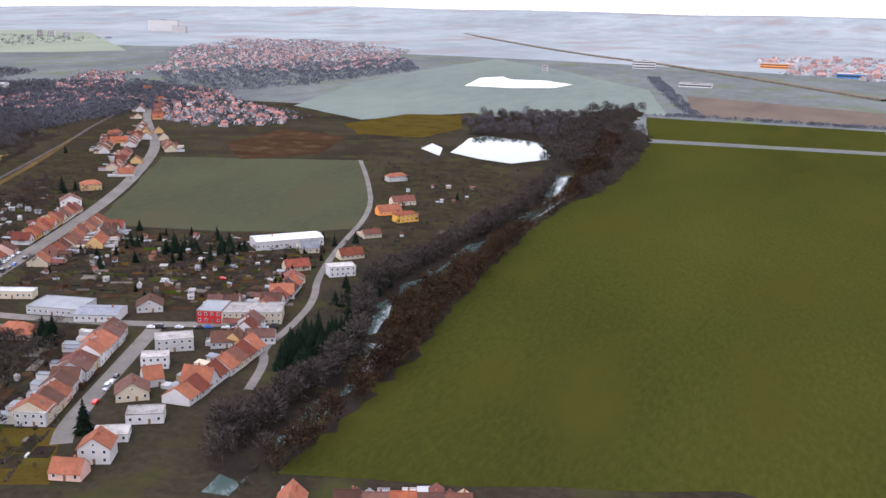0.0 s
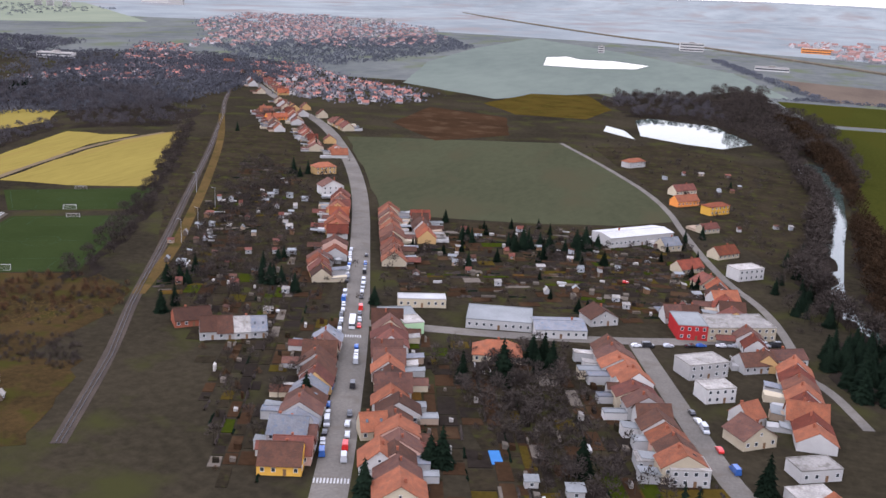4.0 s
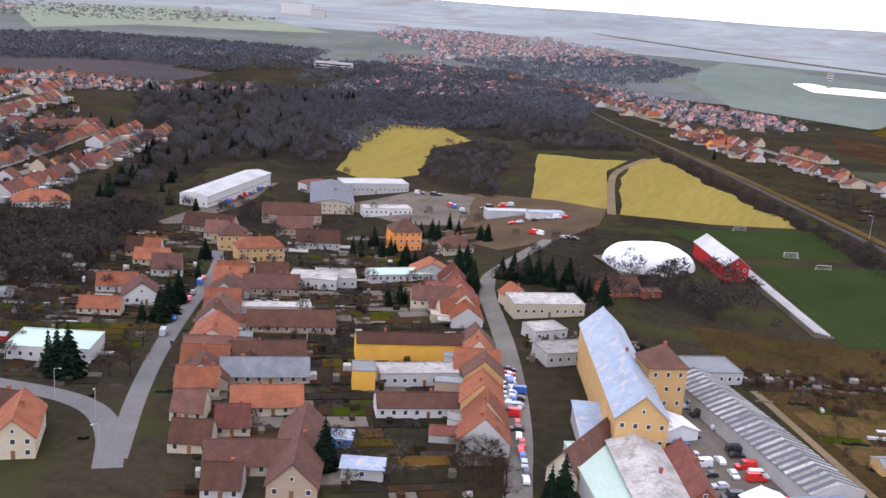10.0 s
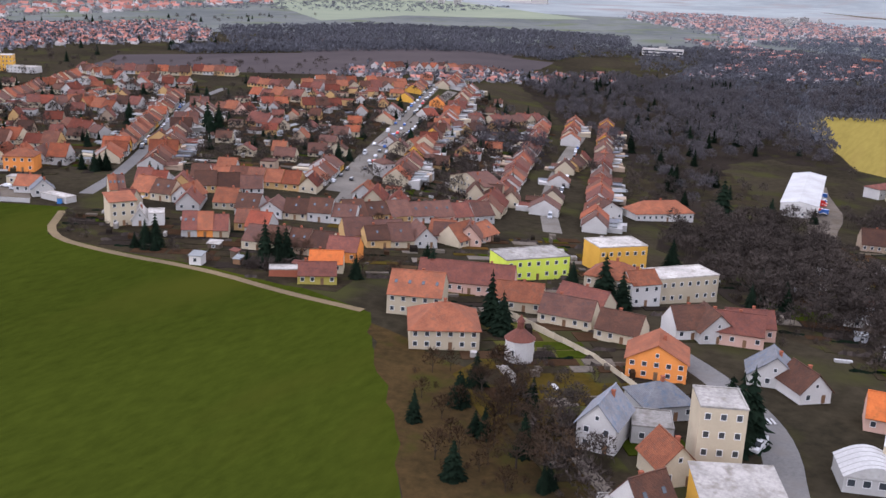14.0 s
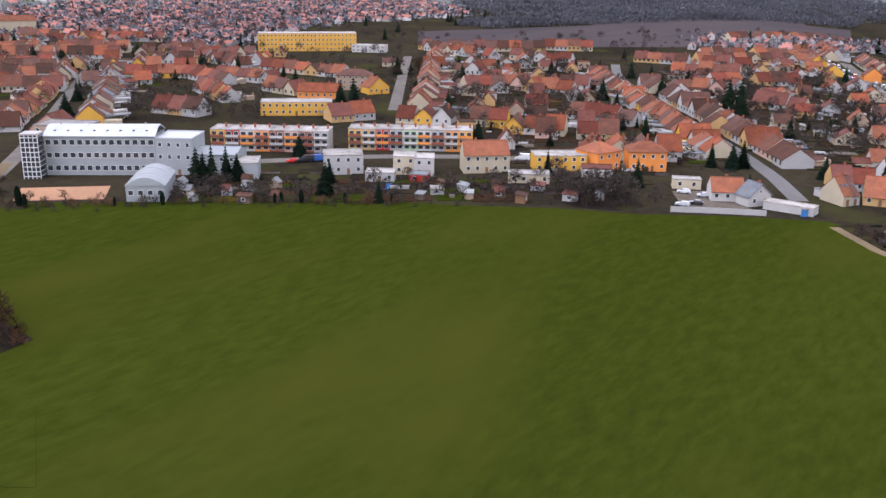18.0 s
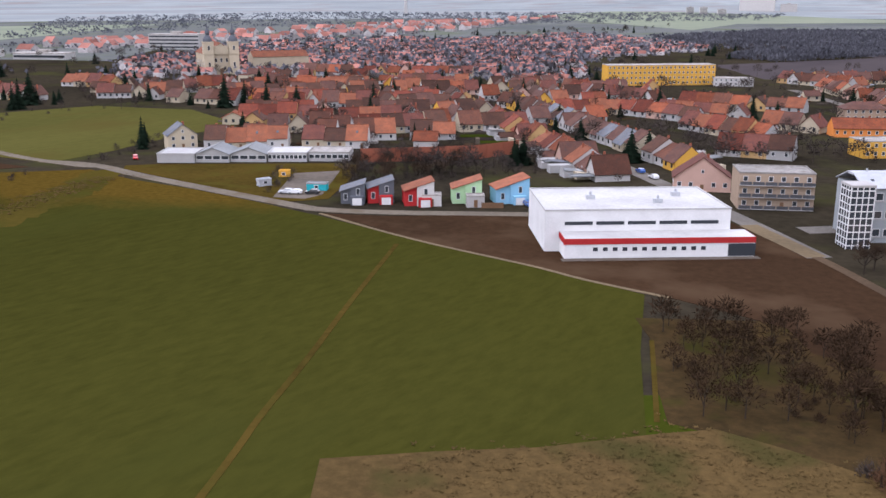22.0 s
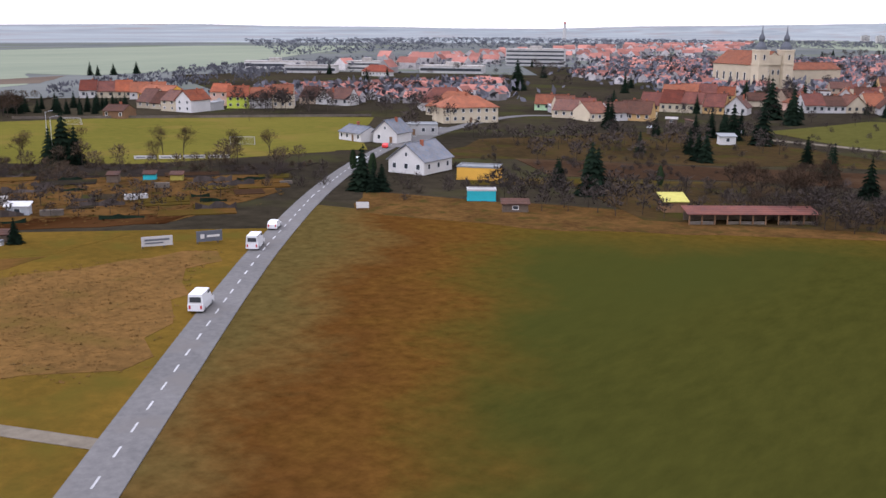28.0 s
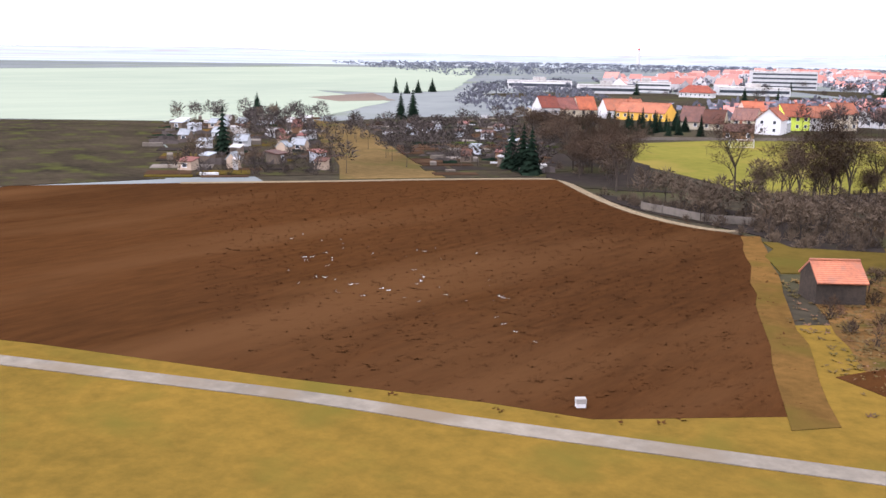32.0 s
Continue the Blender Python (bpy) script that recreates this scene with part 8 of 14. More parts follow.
def school(x, y, turn, w, d, h):
    top = new("school_building")
    top.matrix_basis = place(x, y, turn)
    w, d, h = w * K, d * K, h * K
    child("wall", wall_mesh(w, d, h, "flat", 0, "school"), top)
    r = Shape()
    slab(r, (-w / 2 - 0.2, -0.3, h), (w / 2 + 0.2, -0.3, h), (w / 2 + 0.2, d * 0.4, h + 2.6 * K), (-w / 2 - 0.2, d * 0.4, h + 2.6 * K), 0.15)
    slab(r, (w / 2 + 0.2, d + 0.3, h), (-w / 2 - 0.2, d + 0.3, h), (-w / 2 - 0.2, d * 0.6, h + 2.6 * K), (w / 2 + 0.2, d * 0.6, h + 2.6 * K), 0.15)
    r.box(-w / 2 - 0.2, w / 2 + 0.2, d * 0.4, d * 0.6, h + 2.3 * K, h + 2.6 * K + 0.15)
    rf = child("roof", r.mesh("roof", "metal"), top, "pale grey metal roof")
    n = 14
    for st in range(3):
        for i in range(n):
            child("window", window_mesh(w / n * 0.72, h / 3 * 0.42), top, "", pose(-w / 2 + w * (i + 0.5) / n, 0, h / 3 * (st + 0.36)))
        child("ledge", Shape().box(-w / 2, w / 2, -0.08, 0, 0, 0.1).mesh("ledge", "greywall"), top, "", pose(0, 0, h / 3 * (st + 0.28)))
    for i in range(8):
        child("skylight", skylight_mesh(), rf, "", pose(-w / 2 + w * (i + 0.7) / 8.4, d * 0.17, h + 1.2 * K + 0.12, 32))
    for k in range(4):
        child("rooftop_vent", Shape().tube((0, 0, 0), (0, 0, 0.6), 0.14, 0.14, 8).mesh("rooftop_vent", "metal"), rf, "", pose(-w * 0.4 + w * 0.26 * k, d * 0.5, h + 2.6 * K))
    return tagged(top, "long pale grey three-storey school with window bands", "school")


def barrel_hall(x, y, turn, w, d, h, wall="school", roof="school", label="pale grey gym hall with a curved ribbed roof"):
    """Gym with a curved roof, ribs showing."""
    w, d, h = w * K, d * K, h * K
    top = new("gym_hall")
    top.matrix_basis = place(x, y, turn)
    child("wall", wall_mesh(w, d, h, "flat", 0, wall), top)
    s, n = Shape(), 12
    pr = [(-w / 2 - 0.15 + (w + 0.3) * i / n, h + math.sin(math.pi * i / n) * w * 0.22) for i in range(n + 1)]
    s.add([(x0, -0.2, z0) for x0, z0 in pr] + [(x0, d + 0.2, z0) for x0, z0 in pr], [(i, i + 1, n + 2 + i, n + 1 + i) for i in range(n)] + [tuple(range(n, -1, -1)), tuple(range(n + 1, 2 * n + 2))])
    rf = child("roof", s.mesh("roof", roof), top)
    for k in range(5):
        rb = Shape()
        for (x0, z0), (x1, z1) in zip(pr, pr[1:]):
            rb.tube((x0, d * (k + 0.5) / 5, z0), (x1, d * (k + 0.5) / 5, z1), 0.08, 0.08, 4)
        child("rib", rb.mesh("rib", "greywall"), rf)
    for i in range(4):
        child("window", window_mesh(1.6 * K, 1.6 * K), top, "", pose(-w / 2 + w * (i + 0.5) / 4, 0, h * 0.4))
    return tagged(top, label, "hall")


def board(p, q, h, mat, bars, label):
    """Long advertising hoarding on posts; its lettering as plain bars."""
    p, q = Vector(p), Vector(q)
    ln = (q - p).length
    top = new("billboard")
    top.matrix_basis = place(p.x, p.y, math.degrees(math.atan2((q - p).y, (q - p).x)))
    child("panel", Shape().box(0, ln, -0.05, 0.05, 0.25, 0.25 + h * K).mesh("panel", mat), top)
    for i in range(int(ln / 2) + 1):
        child("post", cached(("bpost", h), lambda: Shape().box(-0.06, 0.06, 0.05, 0.17, 0, 0.25 + h * K).mesh("post", "wood")), top, "", pose(min(i * 2.0 + 0.1, ln - 0.1), 0, 0))
    s = Shape()
    for u0, u1, v0, v1 in bars:
        s.box(u0 * ln, u1 * ln, -0.07, -0.05, 0.25 + v0 * h * K, 0.25 + v1 * h * K)
    if bars:
        child("lettering", s.mesh("lettering", "white" if mat in ("slate", "red") else "slate"), top)
    return tagged(top, label, "billboard")


def open_shed(p, q, depth, h):
    """A long low shed, open in front: posts, a back wall, a pale counter and a rusty red roof on one slope."""
    p, q = Vector(p), Vector(q)
    ln, dd, hh = (q - p).length, depth * K, h * K
    top = new("open_shed")
    top.matrix_basis = place(p.x, p.y, math.degrees(math.atan2((q - p).y, (q - p).x)))
    child("wall", Shape().box(0, ln, dd - 0.08, dd, -0.3, hh + 0.25).mesh("wall", "wood"), top, "dark board back wall")
    s = Shape()
    s.add([(-0.3, -0.35, hh), (ln + 0.3, -0.35, hh), (ln + 0.3, dd + 0.2, hh + 0.42), (-0.3, dd + 0.2, hh + 0.42), (-0.3, -0.35, hh + 0.07), (ln + 0.3, -0.35, hh + 0.07), (ln + 0.3, dd + 0.2, hh + 0.49), (-0.3, dd + 0.2, hh + 0.49)],
          [(3, 2, 1, 0), (4, 5, 6, 7), (0, 1, 5, 4), (1, 2, 6, 5), (2, 3, 7, 6), (3, 0, 4, 7)])
    child("roof", s.mesh("roof", "tile_red"), top, "dull red roof")
    n = int(ln / 1.35)
    for i in range(n + 1):
        child("post", cached(("shed_post", h), lambda: Shape().box(-0.07, 0.07, -0.07, 0.07, -0.3, hh + 0.03).mesh("post", "plank")), top, "", pose(i * ln / n, 0, 0))
        if i < n and i % 4 != 2:
            child("counter", cached(("shed_counter", ln), lambda: Shape().box(0.12, ln / n - 0.12, 0.0, 0.12, 0, 0.42).mesh("counter", "yard")), top, "pale parapet board", pose(i * ln / n, 0, 0))
    return tagged(top, "long low open shed with a dull red roof", "shed")


def smokestack(x, y, h):
    ob = new("smokestack")
    ob.matrix_basis = place(x, y)
    child("shaft", Shape().tube((0, 0, 0), (0, 0, h), 4.0, 2.4, 12, caps=True).mesh("shaft", "greywall"), ob)
    child("band", Shape().tube((0, 0, h * 0.9), (0, 0, h * 0.96), 2.75, 2.6, 12).mesh("band", "red"), ob)
    return tagged(ob, "tall grey smokestack on the far plain", "chimney")


def block(x, y, turn, w, d, h, mat="white", storeys=8, label="distant pale grey apartment block with window bands"):
    """A far apartment block with its rows of windows."""
    top = new("apartment_block")
    top.matrix_basis = place(x, y, turn)
    child("wall", Shape().box(-w / 2, w / 2, 0, d, 0, h).mesh("wall", mat), top)
    child("roof", Shape().box(-w / 2, w / 2, 0, d, h, h + 0.6).box(-w * 0.1, w * 0.1, d * 0.3, d * 0.7, h + 0.6, h + 2.2).mesh("roof", "membrane"), top)
    for k in range(storeys):
        child("window_band", cached(("band", round(w), round(h / storeys, 1)), lambda: Shape().box(-w / 2 + 0.4, w / 2 - 0.4, -0.1, 0.1, 0, h / storeys * 0.4).mesh("window_band", "glass")), top, "", pose(0, 0, h / storeys * (k + 0.35)))
    return tagged(top, label, "building")


def wedge_house(x, y, turn, w, d, h, left, right):
    """A new house with one orange roof plane that rises from side to side, in two colours of plaster, with a garage."""
    w, d, h = w * K, d * K, h * K
    take(place(x, y, turn), -w / 2, w / 2, 0, d)
    top = new("house")
    top.matrix_basis = place(x, y, turn)
    rise, cut = w * 0.32, -w * 0.08

    def half(x0, x1, name, mat, proud):
        z0, z1 = h + rise * (x0 / w + 0.5), h + rise * (x1 / w + 0.5)
        vs = [(x0, -proud, -0.2), (x1, -proud, -0.2), (x1, d, -0.2), (x0, d, -0.2), (x0, -proud, z0), (x1, -proud, z1), (x1, d, z1), (x0, d, z0)]
        child(name, Shape().add(vs, [(0, 1, 5, 4), (1, 2, 6, 5), (2, 3, 7, 6), (3, 0, 4, 7), (4, 5, 6, 7)]).mesh(name, mat), top)
    half(-w / 2, cut, "wall", left, 0)
    half(cut, w / 2, "bay", right, 0.35)
    s = Shape()
    slab(s, (-w / 2 - 0.2, -0.5, h - rise * 0.02), (w / 2 + 0.15, -0.5, h + rise * 1.03), (w / 2 + 0.15, d + 0.2, h + rise * 1.03), (-w / 2 - 0.2, d + 0.2, h - rise * 0.02), 0.12)
    child("roof", s.mesh("roof", "tile_grey" if right == "slate" else "tile"), top)
    for u, z, p in ((-w * 0.3, h * 0.3, 0), (w * 0.22, h * 0.72, 0.35)):
        child("window", window_mesh(1.1 * K, 1.9 * K), top, "", pose(u, -p, z))
    child("garage", Shape().box(-1.8 * K, 1.8 * K, -2.4 * K, -0.36, 0, 2.5 * K).mesh("garage", left), top, "", pose(w * 0.18, 0, 0))
    child("garage_door", Shape().box(-1.3 * K, 1.3 * K, -0.05, 0, 0, 2.0 * K).mesh("garage_door", "frame"), top, "white garage door", pose(w * 0.18, -2.4 * K, 0.02))
    return tagged(top, "new %s house with a slanting %s roof" % (WORD[left] if left == right else WORD[left] + " and " + WORD[right], "grey" if right == "slate" else "orange tile"), "house", "coloured houses")


def glass_tower(x, y, turn):
    """A glazed stair tower: white grid before dark panes."""
    top = new("stair_tower")
    top.matrix_basis = place(x, y, turn)
    w, h = 5.5 * K, 14.5 * K
    child("core", Shape().box(-w / 2, w / 2, 0, w, 0, h).mesh("core", "glass"), top, "dark glazing")
    child("cap", Shape().box(-w / 2 - 0.1, w / 2 + 0.1, -0.1, w + 0.1, h, h + 0.3).mesh("cap", "white"), top)
    for i in range(5):
        u = -w / 2 + w * i / 4
        child("mullion", Shape().box(u - 0.06, u + 0.06, -0.07, 0.01, 0, h).mesh("mullion", "frame"), top)
        child("mullion", Shape().box(-w / 2 - 0.07, -w / 2 + 0.01, w * i / 4 - 0.06, w * i / 4 + 0.06, 0, h).mesh("mullion", "frame"), top)
    for i in range(9):
        z = h * (i + 0.5) / 9
        child("transom", Shape().box(-w / 2 - 0.08, w / 2, -0.08, w, z - 0.07, z + 0.07).mesh("transom", "frame"), top)
    return tagged(top, "glazed stair tower with a white grid at the school", "stair tower")



# ---------- river side and first streets ----------
house(-182.3, 326.3, 45, 45.9, 18, 6, 'eaves', 1.2, 'white', 'sheet', 1, name='hall', label='long white hall with a pale metal roof')
house(-171.6, 322.6, 43, 12.2, 9, 5, 'eaves', 3, 'cream', 'tile_grey', 1, sides='fr', detail=0)
house(-163.6, 298.4, 46, 15.7, 9, 4, 'eaves', 3, 'cream', 'tile_red', 1, detail=0)
house(-152.2, 266.3, 29, 13.5, 10, 4.5, 'eaves', 3.5, 'white', 'tile', 1)
house(-157.3, 283.7, 38, 13.1, 9, 4, 'gable', 3, 'cream', 'tile_red', 1)
house(-153.4, 322.0, 48, 16.2, 9, 4, 'eaves', 3, 'cream', 'tile', 1, detail=0)
house(-146.2, 298.9, 41, 16.2, 10, 6, 'flat', 0, 'white', 'membrane', 2, detail=0)
house(-160.5, 356.1, 45, 13.3, 7, 3.2, 'eaves', 2.5, 'cream', 'tile_red', 1, detail=0)
house(-171.5, 399.9, 44, 19.1, 9, 5, 'eaves', 3, 'orange', 'tile', 1, sides='fl', detail=0)
house(-158.8, 390.0, 49, 17.9, 9, 6, 'hip', 2, 'yolk', 'tile', 2, sides='fr', detail=0)
house(-174.0, 422.7, 46, 19.9, 9, 5, 'eaves', 3, 'cream', 'tile_red', 1, detail=0)
house(-201.7, 480.7, 52, 19.1, 9, 5, 'hip', 2.5, 'white', 'tile', 2, sides='fr', detail=0)
house(-206.6, 222.7, 12, 28.1, 20, 4, 'flat', 0, 'greywall', 'bitumen', 1, name='workshop', label='long grey flat-roofed workshop')
house(-190.8, 223.2, 20, 22.1, 16, 5, 'eaves', 1.2, 'white', 'tile_grey', 1, name='workshop', label='white workshop with a low grey roof')
house(-159.9, 236.1, 17, 12.6, 18, 6.5, 'flat', 0, 'red', 'bitumen', 2, name='workshop', label='red-fronted two-storey workshop with flat roof')
house(-148.0, 240.6, 25, 30.2, 18, 6, 'flat', 0, 'cream', 'membrane', 2, name='workshop', label='cream workshop with a red band and pale flat roof')
house(-182.1, 237.4, 35, 13.1, 12, 4.5, 'gable', 3, 'white', 'tile_brown', 1)
house(-201.4, 200.8, 15, 18.8, 12, 4.5, 'hip', 3.5, 'cream', 'tile', 1, sides='f')
house(-224.9, 210.8, 38, 8.6, 10, 5, 'flat', 0, 'mint', 'membrane', 1, name='shop', label='pale green flat-roofed shop')
house(-229.7, 230.9, 22, 21.7, 8, 4, 'flat', 0, 'cream', 'sheet', 1, name='workshop', label='cream flat-roofed workshop with large gates')
row((-152.5, 160.6), (-175.0, 218.6), 12, depth=11, h=5.5, storeys=2, walls='white cream greywall pink', roofs='tile tile_red tile_old tile_brown', sides='fl', seed=3)
house(-155.5, 158.3, 19, 12.1, 9, 5.5, 'flat', 0, 'white', 'membrane', 2)
house(-162.7, 161.9, 17, 8.8, 7, 3, 'flat', 0, 'greywall', 'membrane', 1)
house(-154.8, 211.7, 37, 17.4, 11, 6, 'flat', 0, 'white', 'membrane', 2)
house(-151.7, 198.6, 32, 11.9, 9, 5.5, 'flat', 0, 'white', 'membrane', 2)
house(-143.7, 179.1, 38, 13.1, 11, 5, 'gable', 3.5, 'cream', 'tile_old', 1)
house(-144.4, 188.6, 47, 8.6, 9, 5, 'eaves', 3.5, 'white', 'tile', 1)
house(-143.4, 219.9, 32, 15.0, 10, 4.5, 'eaves', 3, 'greywall', 'tile_brown', 1)
house(-136.7, 226.3, 27, 14.6, 10, 5, 'eaves', 2, 'white', 'tile_old', 1)
row((-129.3, 181.9), (-132.9, 222.6), 8, depth=11, h=5, roofs='tile tile_red tile_old', walls='white cream', sides='fl', seed=5, detail=0)
house(-130.3, 149.1, 24, 11.2, 10, 6, 'gable', 4, 'white', 'tile', 2, sides='fl')
house(-133.1, 169.6, 30, 14.2, 9, 4, 'flat', 0, 'white', 'membrane', 1)
house(-133.9, 158.7, 30, 12.7, 9, 3, 'flat', 0, 'white', 'membrane', 1)
house(-150.9, 128.6, 24, 8.7, 10, 4, 'eaves', 3, 'cream', 'tile_red', 1)
house(-130.9, 141.0, 16, 11.4, 8, 4, 'eaves', 3, 'pink', 'tile', 1)
shed(-173.5, 146.4, 20, 5, 4, 2.6, wall='greywall')
shed(-181.4, 147.2, 20, 4, 3, 2.4, wall='white')
row((-219.8, 140.2), (-238.4, 199.0), 12, depth=10, h=5, storeys=1, walls='cream white greywall pink ochre', roofs='tile_old tile_grey tile_red tile_brown', sides='fl', seed=7)
row((-241.5, 208.7), (-299.0, 346.0), 28, depth=10, h=4.8, walls='cream ochre yolk white pink', roofs='tile tile tile_red tile_old', sides='fl', seed=8, detail=-1)
row((-237.1, 213.2), (-205.9, 135.8), 16, depth=11, h=5, walls='white cream pink greywall', roofs='tile_brown tile_old tile_red tile', sides='fr', seed=9)
row((-279.6, 327.7), (-251.0, 257.2), 14, depth=10, h=4.8, walls='cream pink white', roofs='tile tile_old', sides='fr', seed=10, detail=-1)
house(-223.3, 134.9, 18, 13.1, 11, 4.5, 'eaves', 4, 'yolk', 'tile_brown', 1, sides='fr')
house(-226.5, 144.1, 14, 12.7, 11, 5, 'eaves', 4, 'greywall', 'tile_grey', 2)
house(-207.1, 140.9, 23, 11.9, 10, 5, 'gable', 4, 'white', 'tile', 1, sides='fr', lights=2)
house(-199.6, 130.8, 22, 14.9, 11, 5, 'gable', 4, 'cream', 'tile', 1, sides='fr')
house(-213.0, 154.0, 31, 9.2, 9, 4.5, 'eaves', 3.5, 'cream', 'tile', 1, lights=2)
house(-275.6, 193.5, 41, 15.3, 11, 4, 'eaves', 3, 'brick', 'tile_brown', 1)
row((-269.2, 185.5), (-255.9, 193.9), 4, depth=10, h=4.5, roofs='tile_brown membrane tile_grey', walls='white greywall', sides='f', seed=17)
house(-306.6, 347.7, 44, 15.3, 11, 6, 'gable', 4, 'white', 'tile_old', 2, sides='fr', detail=0)
house(-326.4, 385.2, 48, 16.3, 10, 5.5, 'hip', 3, 'ochre', 'tile', 2, sides='fr', detail=0)
house(-230.7, 215.8, 31, 15.0, 12, 4, 'flat', 0, 'yolk', 'bitumen', 1, name='shop', label='yellow-fronted shop with flat roof')
house(-418.8, 522.5, 48, 22.7, 10, 4, 'eaves', 3, 'orange', 'tile', 1, detail=0)
row((-325.6, 413.1), (-390.6, 522.1), 24, depth=10, h=4.5, detail=-1, seed=11)
row((-403.4, 538.9), (-474.1, 627.4), 21, depth=10, h=4.5, detail=-1, seed=13)
row((-447.9, 596.1), (-369.5, 505.2), 23, depth=10, h=4.5, detail=-1, seed=14)
row((-487.0, 638.5), (-631.7, 846.6), 48, depth=10, h=4.5, detail=-1, seed=15)
row((-579.7, 781.8), (-458.7, 611.0), 39, depth=10, h=4.5, detail=-1, seed=16)
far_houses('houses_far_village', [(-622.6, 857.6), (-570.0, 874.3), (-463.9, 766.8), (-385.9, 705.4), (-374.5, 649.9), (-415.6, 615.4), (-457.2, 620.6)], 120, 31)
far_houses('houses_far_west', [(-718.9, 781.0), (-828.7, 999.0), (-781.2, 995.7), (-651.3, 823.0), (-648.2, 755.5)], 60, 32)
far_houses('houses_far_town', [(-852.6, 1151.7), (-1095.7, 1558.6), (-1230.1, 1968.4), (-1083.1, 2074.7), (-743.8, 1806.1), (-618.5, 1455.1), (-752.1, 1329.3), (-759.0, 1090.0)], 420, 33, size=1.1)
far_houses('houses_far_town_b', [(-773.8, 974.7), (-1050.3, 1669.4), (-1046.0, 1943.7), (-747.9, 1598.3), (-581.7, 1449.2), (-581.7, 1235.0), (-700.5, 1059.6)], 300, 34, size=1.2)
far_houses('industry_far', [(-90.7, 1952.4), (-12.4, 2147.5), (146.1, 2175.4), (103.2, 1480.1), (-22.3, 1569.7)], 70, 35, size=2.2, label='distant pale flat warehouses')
block(-1643, 2258, 15, 80, 20, 28, 'white', 0, 'large pale windowless block rising from the far plain')
block(-1547, 2194, 15, 36, 16, 17, 'white', 0, 'pale windowless block rising from the far plain')
block(-836, 1568, 12, 10, 8, 9)
block(-874, 1721, 12, 14, 8, 9)
block(-879, 1811, 12, 20, 8, 10)
block(-867, 1860, 12, 16, 8, 10)
block(-840, 1857, 12, 8, 8, 9)
block(-244, 1581, 10, 36, 16, 12, 'white', 3, 'white industrial plant with silos')
block(-51, 1750, 0, 50, 24, 8, 'orange', 2, 'long orange warehouse on the far plain')
block(-129, 1252, 0, 40, 18, 4, 'white', 1, 'long low white greenhouse hall')
block(72, 1578, 0, 60, 30, 6, 'blue', 1, 'long blue and white warehouse')
block(-357, 1391, 0, 8, 6, 9, 'white', 3, 'white water tower on the far plain')
patch('pool', 'blue', [(-192.6, 157.9), (-190.2, 158.9), (-188.1, 154.3), (-190.3, 152.9)], 'blue garden pool', 'pool', wobble=0)


# ---------- sports ground and works ----------
pitch([(-364.7, 199.0), (-328.4, 218.7), (-352.1, 282.8), (-387.8, 261.7)], True, 'green artificial football pitch with white lines')
pitch([(-394.4, 267.9), (-360.6, 289.5), (-372.4, 324.4), (-418.2, 293.3)], True, 'second dark green training pitch')
grandstand((-366.9, 205.0), (-390.8, 263.7), 8)
house(-390.9, 241.2, 24, 10.9, 44.0, 7, 'gable', 4, 'red', 'sheet', 2, name='clubhouse', sides='fr', label='red and white clubhouse with a pitched roof', chimneys=0)
air_dome(-414.3, 245.3, 35, 40, 32, 10)
striped_hall(-367.9, 120.5, 34, 14.0, 74.4, 5)
house(-359.9, 100.2, 31, 13.9, 35.8, 4.5, 'flat', 0, 'greywall', 'sheet_blue', 1, name='workshop', label='low workshop with a grey-blue roof')
house(-391.3, 160.8, 30, 29.3, 14.4, 4, 'flat', 0, 'greywall', 'bitumen', 1, name='workshop', label='low grey works building')
house(-412.3, 161.9, 40, 30.6, 12.1, 4.0, 'flat', 0, 'greywall', 'membrane', 1, name='workshop', label='low pale works building')
house(-422.5, 172.0, 44, 12.8, 10.2, 3.6, 'flat', 0, 'white', 'membrane', 1, name='workshop', label='low white workshop with flat roof')
house(-375.2, 113.3, 34, 10.3, 9, 2.6, 'gable', 2, 'fabric', 'fabric', 1, name='tent', sides='', chimneys=0, label='white fabric marquee tent with peaked roof')
house(-391.2, 133.5, 38, 10.8, 9, 3, 'gable', 2, 'fabric', 'fabric', 1, name='tent', sides='', chimneys=0, label='white fabric marquee tent with peaked roof')
house(-358.4, 137.9, 28, 10.1, 6, 2.6, 'eaves', 1, 'ochre', 'bitumen', 1, name='garden_shed', chimneys=0, label='ochre shed with a grey roof')
patch('yard_works', 'yard', [(-373.0, 98.4), (-387.4, 118.0), (-395.4, 148.3), (-390.2, 162.2), (-370.6, 117.5), (-364.5, 100.9)], 'concrete yard with parked vehicles', 'yard')
patch('junk_yard', 'waste', [(-386.6, 172.4), (-373.0, 176.3), (-355.8, 178.4), (-354.5, 169.8), (-378.7, 165.1)], 'strip of scrap and junk', 'ground')
parked((-394.4, 157.9), (-377.8, 124.2), 9, 61, across=True, kinds='van car car van')
parked((-390.7, 158.2), (-379.7, 132.3), 8, 62, across=True)
parked((-369.2, 101.2), (-366.9, 107.0), 5, 63, across=True)
parked((-420.9, 141.7), (-415.5, 123.1), 6, 64, across=True)
house(-396.1, 121.5, 20, 13.4, 73.1, 13, 'gable', 6, 'ochre', 'sheet_blue', 3, name='malt_house', sides='fr', label='yellow brick malt house with a patched blue roof')
house(-395.0, 139.2, 30, 11.2, 11, 17, 'hip', 5, 'ochre', 'tile_old', 4, name='brewery_tower', sides='fr', label='tall yellow brewery tower with a red hipped roof')
